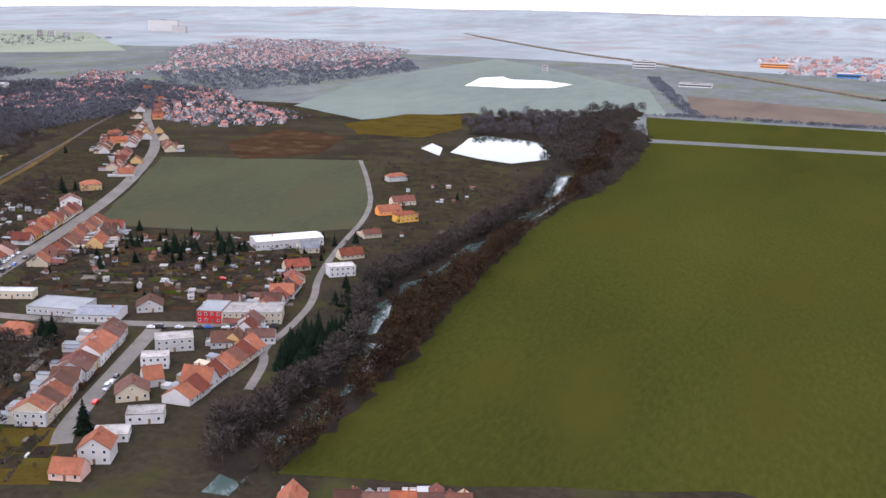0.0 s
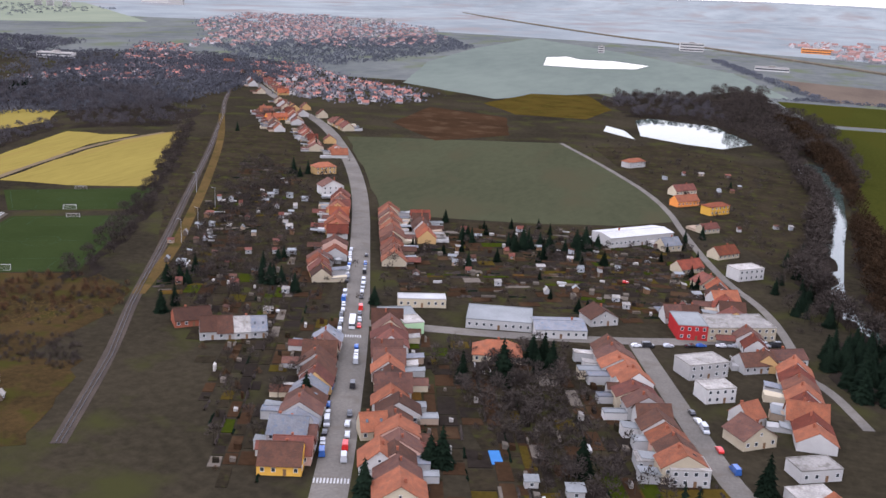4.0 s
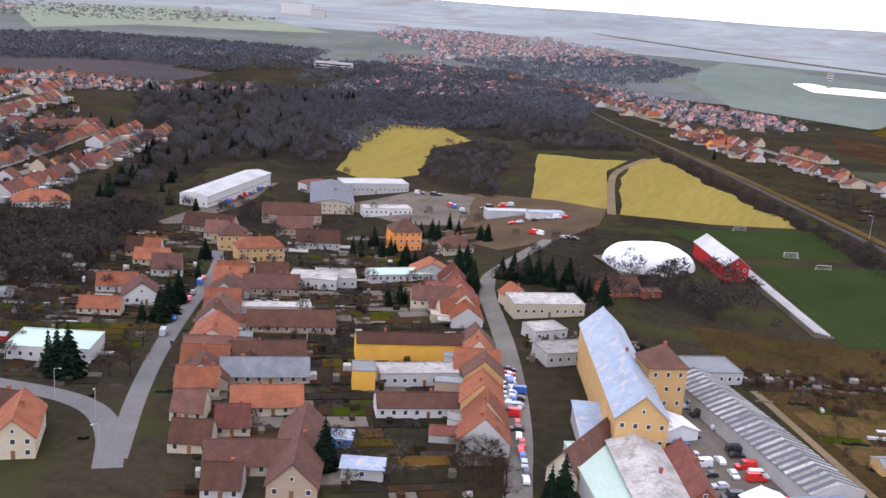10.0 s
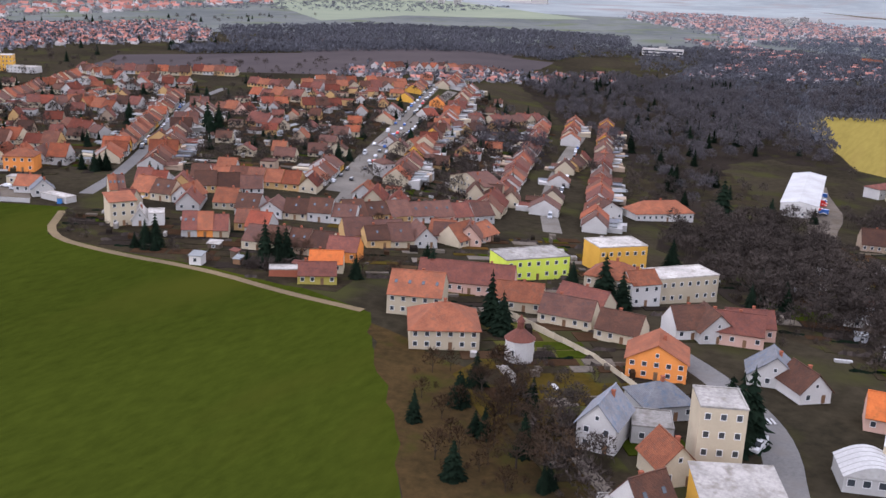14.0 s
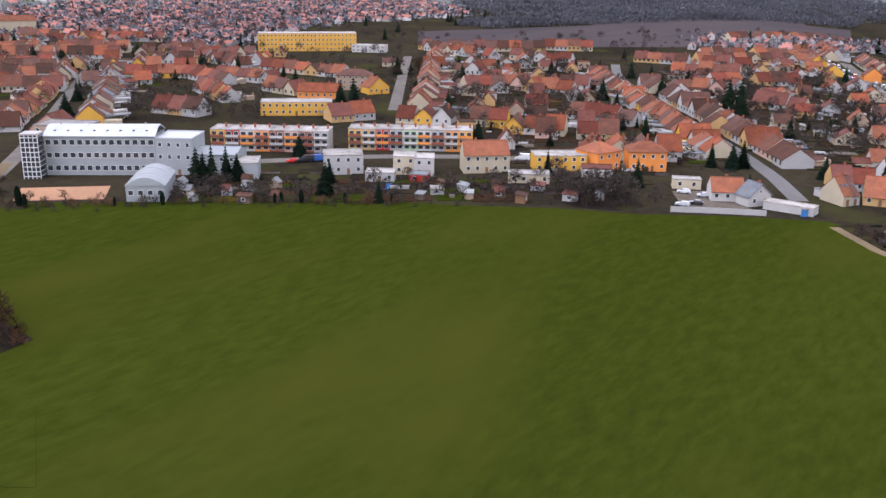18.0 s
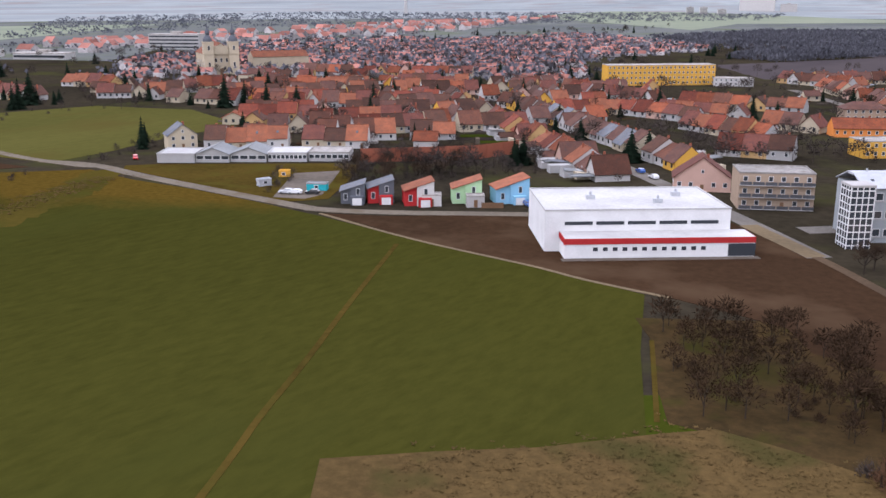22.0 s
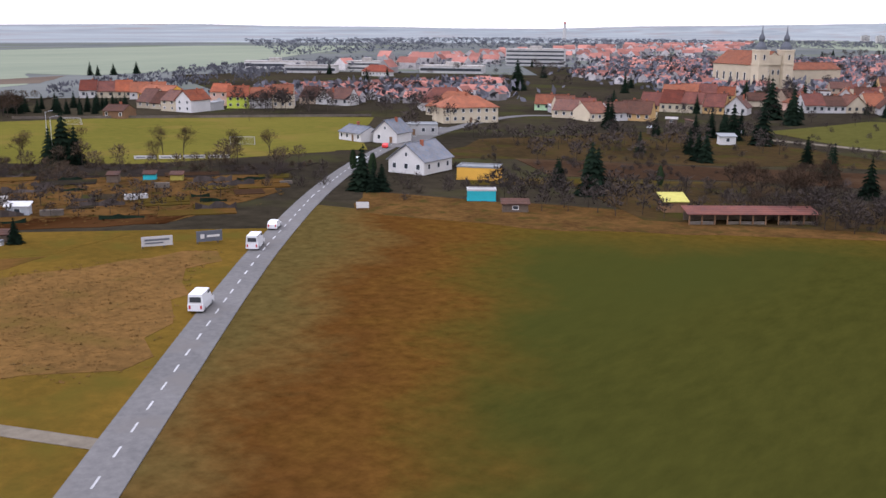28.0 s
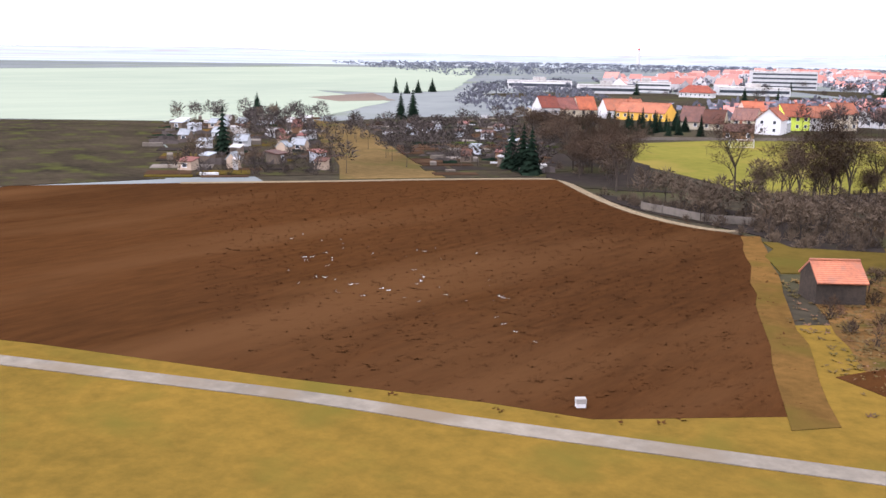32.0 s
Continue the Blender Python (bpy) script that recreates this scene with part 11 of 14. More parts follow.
house(-1139.7, -21.4, -8, 11.7, 8, 3.5, 'eaves', 1.5, 'white', 'tile_grey', 1, name='changing_room', label='white changing room with a low grey roof')
house(-1152.2, 64.6, 28, 14.4, 9, 4, 'eaves', 3, 'mint', 'tile', 1)
house(-1310.8, 161.8, 8, 22.3, 10, 4.5, 'hip', 4, 'white', 'tile_red', 1, detail=0)
row((-1214.9, 32.7), (-1199.3, 37.0), 3, depth=9, h=5, walls='white cream brownwall', roofs='tile_old', sides='f', seed=104, detail=-1)
block(-1397, 178, 38, 30, 10, 3.2, 'white', 1, 'long white factory hall on the town edge')
block(-1350, 160, 38, 24, 10, 3.0, 'white', 1, 'white factory hall on the town edge')
house(-1253.4, 10.7, 5, 25.7, 12, 4.5, 'eaves', 3, 'yolk', 'tile', 1, sides='f')
row((-1220.7, -8.3), (-1210.6, -6.4), 2, depth=10, h=6, storeys=2, walls='white lime cream', roofs='tile tile_old', sides='f', seed=105, detail=0)
row((-1233.0, -7.2), (-1223.6, -4.7), 2, depth=10, h=4, walls='cream white', roofs='tile_old', sides='f', seed=106, detail=0)
house(-1153.5, -142.9, 39, 5.3, 5, 2.6, 'eaves', 1.6, 'bark', 'tile', 1, name='field_hut', sides='', chimneys=0, label='dark timber hut with a bright orange tile roof')
shed(-1125.8, -121.4, 45, 1.5, 1.2, 1.4, wall='white', label='small white hut on rough grass')
shed(-1141.8, -95.5, 45, 4.0, 2.6, 1.9, wall='white', roof='tile_brown')
shed(-1126.7, -79.3, 45, 2.6, 2.2, 1.7, wall='wood', roof='tile_brown')
shed(-1125.3, -74.5, 45, 2.8, 2, 1.3, wall='teal', roof='tile_brown')
shed(-1122.1, -72.3, 45, 2.8, 2, 1.3, wall='olive', roof='tile_brown')
shed(-1113.5, -99.3, 45, 4.2, 2, 1.7, wall='metal', roof='sheet', label='grey caravan used as a garden shed')
shed(-1102.8, -116.4, 45, 1.6, 1.6, 1.6, wall='greywall', roof='tile_brown')
shed(-1103.9, -109.9, 45, 5.0, 2, 1.2, wall='wood', roof='tile_brown')
shed(-1101.2, -107.3, 45, 3, 2, 1.3, wall='wood', roof='tile_brown')
shed(-1125.5, -152.5, 45, 1.4, 1.2, 1.9, wall='plank', roof='tile_brown')
shed(-1126.7, -153.0, 30, 0.5, 0.5, 1.3, wall='white')
shed(-1129.0, -152.5, 60, 0.8, 0.5, 0.5, wall='white')
shed(-1132.2, -154.4, 20, 0.9, 0.6, 0.6, wall='metal')
shed(-1132.2, -152.1, 60, 0.8, 0.5, 0.4, wall='white')
heap = random.Random(125)
for px, py in spots([(-1106.5, -117.5), (-1098.5, -107.5), (-1101.5, -106.0), (-1109.0, -116.0)], 16, 126, 0.9):
    shed(px, py, heap.uniform(0, 90), heap.uniform(0.5, 1.5), heap.uniform(0.4, 0.9), heap.uniform(0.2, 0.7), wall=heap.choice(('wood', 'metal', 'plank', 'white')), roof=heap.choice(('tile_brown', 'bitumen')), form='flat', name='junk_pile', label='low pile of boards and scrap in a garden')
for px, py in spots([(-1135.0, -157.0), (-1126.0, -149.0), (-1123.5, -151.0), (-1131.0, -158.0)], 14, 127, 0.8):
    shed(px, py, heap.uniform(0, 90), heap.uniform(0.4, 1.0), heap.uniform(0.3, 0.7), heap.uniform(0.1, 0.3), wall=heap.choice(('white', 'metal', 'plank')), roof=heap.choice(('sheet', 'tile_brown')), form='flat', name='junk_pile', label='pale scrap lying in dry grass')
board((-1088.6, -99.6), (-1087.3, -97.0), 1.6, 'white', [(0.1, 0.9, 0.55, 0.75), (0.1, 0.7, 0.25, 0.4)], 'white roadside board with lettering bars')
board((-1086.5, -94.8), (-1085.5, -92.5), 1.8, 'slate', [(0.15, 0.3, 0.3, 0.7), (0.4, 0.9, 0.4, 0.6)], 'black roadside board with lettering bars')
board((-1088.2, -71.1), (-1087.1, -70.1), 1.2, 'white', [], 'small white roadside board')
for px, py, size in ((-1175.0, -102.7, 0.8), (-1171.0, -98.8, 0.9), (-1169.4, -97.4, 0.85), (-1163.1, -97.4, 1.0), (-1162.3, -89.9, 0.85), (-1166.2, -95.0, 0.6), (-1136.0, -66.0, 0.7)):
    tree('poplar', px, py, size * 0.62)
for px, py, size in ((-1149.6, -73.6, 0.95), (-1151.2, -75.0, 0.75), (-1098.0, -60.4, 0.8), (-1099.4, -58.6, 0.7), (-1089.8, 41.0, 0.8), (-1096.5, 34.3, 0.7), (-1087.0, 31.0, 0.85), (-1091.5, 36.5, 0.75), (-1084.6, 7.5, 0.6),
                     (-1083.2, 5.0, 0.5), (-1062.5, 3.3, 0.6), (-1056.0, -3.7, 0.55), (-1090.7, 0.9, 0.5), (-1083.3, -35.6, 0.4)):
    tree('spruce', px, py, size)
for px, py, size in ((-1077.3, -36.9, 1.0), (-1076.6, -37.6, 0.9), (-1078.1, -36.4, 0.85), (-1070.5, -30.0, 0.6), (-1112.3, -47.7, 0.7), (-1106.2, -49.8, 0.8)):
    tree('thuja', px, py, size)
fence([(-1225.0, -44.1), (-1198.6, -13.4), (-1172.9, 18.5)], 1.0, 'yard', label='pale low wall along the football ground')
board((-1144.4, -64.6), (-1142.2, -62.0), 0.9, 'white', [(0.1, 0.5, 0.3, 0.6), (0.6, 0.9, 0.3, 0.7)], 'white pitch-side board with lettering bars')
board((-1141.9, -61.7), (-1139.7, -59.1), 0.9, 'white', [(0.1, 0.5, 0.3, 0.6), (0.6, 0.9, 0.3, 0.7)], 'white pitch-side board with lettering bars')
board((-1139.5, -58.8), (-1137.3, -56.2), 0.9, 'white', [(0.1, 0.5, 0.3, 0.6), (0.6, 0.9, 0.3, 0.7)], 'white pitch-side board with lettering bars')
board((-1137.0, -55.9), (-1134.8, -53.3), 0.9, 'white', [(0.1, 0.5, 0.3, 0.6), (0.6, 0.9, 0.3, 0.7)], 'white pitch-side board with lettering bars')
goal(-1148.5, -39.8, 45)
goal(-1203.4, -42.1, 45)
vehicle('van', -1067.8, -108.0, 309, 'white', True)
vehicle('van', -1081.1, -91.9, 309, 'white', True)
vehicle('car', -1086.9, -84.6, 308, 'white', True)
vehicle('car', -1116.8, -42.0, 307, 'silver')
vehicle('car', -1127.0, -25.0, 307, 'red')
house(-1155.6, -169.7, 45, 0.6, 0.4, 0.4, 'flat', 0, 'white', 'membrane', 1, name='marker_box', sides='', chimneys=0, label='small white marker box in the grass')
house(-1076.6, -130.6, 45, 0.6, 0.4, 0.4, 'flat', 0, 'white', 'membrane', 1, name='marker_box', sides='', chimneys=0, label='small white marker box in the grass')
fence([(-1181.4, -117.4), (-1173.3, -119.9), (-1168.8, -118.2)], 1.4, 'yard', label='pale grey concrete panel wall')
for px, py in spots([(-1237.2, -134.5), (-1303.8, -88.7), (-1294.9, -60.2), (-1224.2, -119.1)], 34, 51, 5):
    garden_hut(px, py)
for px, py in spots([(-1259.0, -73.1), (-1264.9, -30.5), (-1208.3, -95.6), (-1212.4, -109.8)], 14, 52, 5):
    garden_hut(px, py)
for px, py in spots([(-340.8, 281.2), (-327.0, 344.4), (-268.5, 241.8), (-262.3, 201.2), (-296.1, 215.9)], 26, 53, 5):
    garden_hut(px, py)
for px, py in spots([(-261.5, 306.3), (-218.4, 329.8), (-175.4, 343.8), (-153.1, 263.5), (-178.1, 251.5), (-236.2, 245.6)], 34, 54, 5):
    garden_hut(px, py)
for px, py in spots([(-345.2, 325.4), (-318.1, 353.6), (-294.1, 306.3), (-273.2, 225.6), (-293.9, 215.1)], 26, 55, 5):
    garden_hut(px, py)
for px, py in spots([(-364.4, 139.9), (-337.4, 153.9), (-327.1, 118.5), (-347.0, 107.1)], 16, 56, 5):
    garden_hut(px, py)
for px, py in spots([(-317.4, 133.8), (-284.0, 154.3), (-275.3, 129.9), (-304.0, 115.4)], 8, 57, 5):
    garden_hut(px, py)
for px, py in spots([(-778.4, 231.9), (-740.1, 282.8), (-696.9, 196.4), (-735.6, 172.9)], 22, 58, 5):
    garden_hut(px, py)
for px, py in spots([(-720.9, 287.6), (-708.3, 352.8), (-661.6, 234.7), (-684.4, 208.9)], 16, 59, 5):
    garden_hut(px, py)
for px, py in spots([(-197.5, 466.8), (-168.3, 501.4), (-127.9, 423.7), (-125.1, 354.2), (-145.3, 344.3)], 14, 60, 5):
    garden_hut(px, py)
for px, py in spots([(-813.7, 64.0), (-796.3, 79.2), (-787.8, 66.1), (-804.2, 52.8)], 9, 61, 5):
    garden_hut(px, py)
for px, py in spots([(-776.6, 91.0), (-747.0, 114.1), (-743.7, 101.7), (-771.1, 79.5)], 16, 62, 5):
    garden_hut(px, py)
for px, py in spots([(-1109.1, 72.3), (-1122.6, 32.0), (-1081.0, 11.8), (-1085.5, 40.2)], 4, 63, 5):
    garden_hut(px, py)
for px, py in spots([(-665.1, 104.9), (-652.8, 109.8), (-636.3, 106.2), (-647.7, 99.6)], 5, 64, 5):
    garden_hut(px, py)
for px, py in spots([(-568.8, 173.8), (-549.6, 193.9), (-519.6, 131.3), (-531.9, 114.2)], 10, 65, 5):
    garden_hut(px, py)
for px, py in spots([(-716.7, 289.6), (-707.4, 331.3), (-667.4, 272.5), (-672.8, 228.9)], 10, 66, 5):
    garden_hut(px, py)
row((-683.3, 132.8), (-663.2, 142.5), 4, depth=9, h=4.6, roofs='tile tile_red tile_old tile_brown tile_red', walls='cream white greywall ochre pink white', sides='f', seed=500, detail=0)
row((-662.8, 120.6), (-642.7, 126.7), 4, depth=9, h=4.6, roofs='tile tile_red tile_old tile_brown tile_red', walls='cream white greywall ochre pink white', sides='f', seed=501, detail=0)
row((-705.6, 148.6), (-681.0, 164.9), 6, depth=9, h=4.6, roofs='tile tile_red tile_old tile_brown tile_red', walls='cream white greywall ochre pink white', sides='f', seed=502, detail=0)
row((-672.8, 164.9), (-657.4, 171.5), 3, depth=9, h=4.6, roofs='tile tile_red tile_old tile_brown tile_red', walls='cream white greywall ochre pink white', sides='f', seed=503, detail=0)
row((-651.9, 157.4), (-640.1, 166.6), 3, depth=9, h=4.6, roofs='tile tile_red tile_old tile_brown tile_red', walls='cream white greywall ochre pink white', sides='f', seed=504, detail=0)
row((-688.8, 195.8), (-679.1, 198.6), 2, depth=9, h=4.6, roofs='tile tile_red tile_old tile_brown tile_red', walls='cream white greywall ochre pink white', sides='f', seed=505, detail=-1)
row((-799.4, 238.9), (-751.7, 177.3), 15, depth=9, h=4.6, roofs='tile tile_red tile_old tile_brown tile_red', walls='cream white greywall ochre pink white', sides='f', seed=506, detail=-1)
row((-785.7, 148.1), (-767.9, 157.8), 4, depth=9, h=4.6, roofs='tile tile_red tile_old tile_brown tile_red', walls='cream white greywall ochre pink white', sides='f', seed=507, detail=0)
row((-844.4, 206.4), (-830.1, 225.9), 5, depth=9, h=4.6, roofs='tile tile_red tile_old tile_brown tile_red', walls='cream white greywall ochre pink white', sides='f', seed=508, detail=-1)
row((-786.3, 271.7), (-763.1, 295.0), 6, depth=9, h=4.6, roofs='tile tile_red tile_old tile_brown tile_red', walls='cream white greywall ochre pink white', sides='f', seed=509, detail=-1)
row((-718.3, 301.0), (-708.6, 319.5), 3, depth=9, h=4.6, roofs='tile tile_red tile_old tile_brown tile_red', walls='cream white greywall ochre pink white', sides='f', seed=510, detail=-1)
row((-971.6, 78.5), (-955.5, 88.5), 4, depth=9, h=4.6, roofs='tile tile_red tile_old tile_brown tile_red', walls='cream white greywall ochre pink white', sides='f', seed=511, detail=0)
row((-978.4, 121.0), (-949.5, 128.1), 6, depth=9, h=4.6, roofs='tile tile_red tile_old tile_brown tile_red', walls='cream white greywall ochre pink white', sides='f', seed=512, detail=-1)
row((-978.3, 165.6), (-943.8, 164.1), 7, depth=9, h=4.6, roofs='tile tile_red tile_old tile_brown tile_red', walls='cream white greywall ochre pink white', sides='f', seed=513, detail=-1)
row((-1017.2, 146.0), (-989.5, 157.1), 6, depth=9, h=4.6, roofs='tile tile_red tile_old tile_brown tile_red', walls='cream white greywall ochre pink white', sides='f', seed=514, detail=-1)
row((-1006.5, 215.1), (-965.4, 220.3), 8, depth=9, h=4.6, roofs='tile tile_red tile_old tile_brown tile_red', walls='cream white greywall ochre pink white', sides='f', seed=515, detail=-1)
row((-1062.4, 172.1), (-1026.2, 186.4), 7, depth=9, h=4.6, roofs='tile tile_red tile_old tile_brown tile_red', walls='cream white greywall ochre pink white', sides='f', seed=516, detail=-1)
row((-929.5, 175.1), (-903.9, 178.1), 5, depth=9, h=4.6, roofs='tile tile_red tile_old tile_brown tile_red', walls='cream white greywall ochre pink white', sides='f', seed=517, detail=-1)
row((-1015.4, 92.6), (-998.2, 105.9), 4, depth=9, h=4.6, roofs='tile tile_red tile_old tile_brown tile_red', walls='cream white greywall ochre pink white', sides='f', seed=518, detail=-1)
row((-1042.9, 126.3), (-1017.3, 135.6), 5, depth=9, h=4.6, roofs='tile tile_red tile_old tile_brown tile_red', walls='cream white greywall ochre pink white', sides='f', seed=519, detail=-1)
row((-540.2, 185.5), (-532.2, 189.5), 2, depth=9, h=4.6, roofs='tile tile_red tile_old tile_brown tile_red', walls='cream white greywall ochre pink white', sides='f', seed=520, detail=0)
row((-512.5, 151.0), (-506.4, 151.1), 1, depth=9, h=4.6, roofs='tile tile_red tile_old tile_brown tile_red', walls='cream white greywall ochre pink white', sides='f', seed=521, detail=0)
row((-504.8, 185.1), (-495.1, 189.8), 2, depth=9, h=4.6, roofs='tile tile_red tile_old tile_brown tile_red', walls='cream white greywall ochre pink white', sides='f', seed=522, detail=0)
row((-655.0, 291.3), (-663.8, 336.7), 7, depth=9, h=4.6, roofs='tile tile_red tile_old tile_brown tile_red', walls='cream white greywall ochre pink white', sides='f', seed=523, detail=-1)
row((-980.9, 212.9), (-941.2, 198.6), 8, depth=9, h=4.6, roofs='tile tile_red tile_old tile_brown tile_red', walls='cream white greywall ochre pink white', sides='f', seed=524, detail=-1)
row((-939.9, 169.9), (-913.6, 165.5), 5, depth=9, h=4.6, roofs='tile tile_red tile_old tile_brown tile_red', walls='cream white greywall ochre pink white', sides='f', seed=525, detail=-1)
row((-912.4, 151.1), (-885.7, 139.3), 6, depth=9, h=4.6, roofs='tile tile_red tile_old tile_brown tile_red', walls='cream white greywall ochre pink white', sides='f', seed=526, detail=-1)
row((-935.4, 203.3), (-896.7, 205.3), 7, depth=9, h=4.6, roofs='tile tile_red tile_old tile_brown tile_red', walls='cream white greywall ochre pink white', sides='f', seed=527, detail=-1)
row((-939.3, 307.9), (-889.2, 289.7), 10, depth=9, h=4.6, roofs='tile tile_red tile_old tile_brown tile_red', walls='cream white greywall ochre pink white', sides='f', seed=528, detail=-1)
row((-887.7, 115.2), (-871.7, 117.8), 3, depth=9, h=4.6, roofs='tile tile_red tile_old tile_brown tile_red', walls='cream white greywall ochre pink white', sides='f', seed=529, detail=0)
row((-895.5, 164.8), (-879.9, 163.3), 3, depth=9, h=4.6, roofs='tile tile_red tile_old tile_brown tile_red', walls='cream white greywall ochre pink white', sides='f', seed=530, detail=-1)
row((-880.3, 239.0), (-862.9, 242.8), 3, depth=9, h=4.6, roofs='tile tile_red tile_old tile_brown tile_red', walls='cream white greywall ochre pink white', sides='f', seed=531, detail=-1)
row((-889.0, 296.2), (-858.1, 303.4), 6, depth=9, h=4.6, roofs='tile tile_red tile_old tile_brown tile_red', walls='cream white greywall ochre pink white', sides='f', seed=532, detail=-1)
row((-800.7, 246.5), (-775.4, 250.7), 5, depth=9, h=4.6, roofs='tile tile_red tile_old tile_brown tile_red', walls='cream white greywall ochre pink white', sides='f', seed=533, detail=-1)
row((-794.0, 179.1), (-773.7, 178.4), 4, depth=9, h=4.6, roofs='tile tile_red tile_old tile_brown tile_red', walls='cream white greywall ochre pink white', sides='f', seed=534, detail=-1)
row((-760.4, 232.7), (-745.2, 231.6), 3, depth=9, h=4.6, roofs='tile tile_red tile_old tile_brown tile_red', walls='cream white greywall ochre pink white', sides='f', seed=535, detail=-1)
row((-835.4, 217.4), (-813.4, 219.0), 4, depth=9, h=4.6, roofs='tile tile_red tile_old tile_brown tile_red', walls='cream white greywall ochre pink white', sides='f', seed=536, detail=-1)
row((-840.3, 324.7), (-801.8, 331.2), 7, depth=9, h=4.6, roofs='tile tile_red tile_old tile_brown tile_red', walls='cream white greywall ochre pink white', sides='f', seed=537, detail=-1)
row((-703.0, 139.0), (-685.1, 153.1), 4, depth=9, h=4.6, roofs='tile tile_red tile_old tile_brown tile_red', walls='cream white greywall ochre pink white', sides='f', seed=538, detail=0)
row((-688.1, 126.1), (-670.7, 138.3), 4, depth=9, h=4.6, roofs='tile tile_red tile_old tile_brown tile_red', walls='cream white greywall ochre pink white', sides='f', seed=539, detail=0)
row((-695.9, 115.0), (-688.5, 117.9), 2, depth=9, h=4.6, roofs='tile tile_red tile_old tile_brown tile_red', walls='cream white greywall ochre pink white', sides='f', seed=540, detail=0)
row((-674.9, 115.7), (-661.7, 123.8), 3, depth=9, h=4.6, roofs='tile tile_red tile_old tile_brown tile_red', walls='cream white greywall ochre pink white', sides='f', seed=541, detail=0)
row((-713.4, 137.1), (-706.2, 140.9), 2, depth=9, h=4.6, roofs='tile tile_red tile_old tile_brown tile_red', walls='cream white greywall ochre pink white', sides='f', seed=542, detail=0)
row((-687.5, 168.3), (-674.9, 177.3), 3, depth=9, h=4.6, roofs='tile tile_red tile_old tile_brown tile_red', walls='cream white greywall ochre pink white', sides='f', seed=543, detail=0)
row((-754.0, 174.9), (-735.9, 177.7), 3, depth=9, h=4.6, roofs='tile tile_red tile_old tile_brown tile_red', walls='cream white greywall ochre pink white', sides='f', seed=544, detail=-1)
row((-167.6, 246.3), (-158.6, 250.0), 2, depth=9, h=4.6, roofs='tile tile_red tile_old tile_brown tile_red', walls='cream white greywall ochre pink white', sides='f', seed=545, detail=-1)
row((-146.1, 218.0), (-140.3, 221.0), 1, depth=9, h=4.6, roofs='tile tile_red tile_old tile_brown tile_red', walls='cream white greywall ochre pink white', sides='f', seed=546, detail=0)
row((-139.4, 221.4), (-152.7, 282.2), 12, depth=9, h=4.6, roofs='tile tile_red tile_old tile_brown tile_red', walls='cream white greywall ochre pink white', sides='f', seed=547, detail=-1)
row((-163.2, 279.7), (-145.7, 236.8), 9, depth=9, h=4.6, roofs='tile tile_red tile_old tile_brown tile_red', walls='cream white greywall ochre pink white', sides='f', seed=548, detail=-1)
row((-277.8, 261.2), (-265.1, 238.2), 5, depth=9, h=4.6, roofs='tile tile_red tile_old tile_brown tile_red', walls='cream white greywall ochre pink white', sides='f', seed=549, detail=-1)
row((-265.6, 322.2), (-252.0, 292.0), 6, depth=9, h=4.6, roofs='tile tile_red tile_old tile_brown tile_red', walls='cream white greywall ochre pink white', sides='f', seed=550, detail=-1)
zebra('street_main', -239.1, 203.0, 109, 11)
zebra('street_main', -214.3, 136.7, 109, 11)
zebra('road_school', -547.9, 90.0, -57, 7)
zebra('road_front', -809.1, 100.8, 60, 6)
shed(-943.0, 40.2, 30, 3.2, 2.2, 1.9, wall='yolk', roof='yolk', form='flat', name='skip', label='yellow steel skip in a yard')
shed(-928.7, 34.3, 30, 6, 3, 2, wall='teal', roof='bitumen', form='flat', name='skip', label='green steel container in a yard')
shed(-939.0, 31.8, 70, 4, 2.4, 2, wall='metal', roof='metal', form='flat', name='skip', label='grey steel container in a yard')


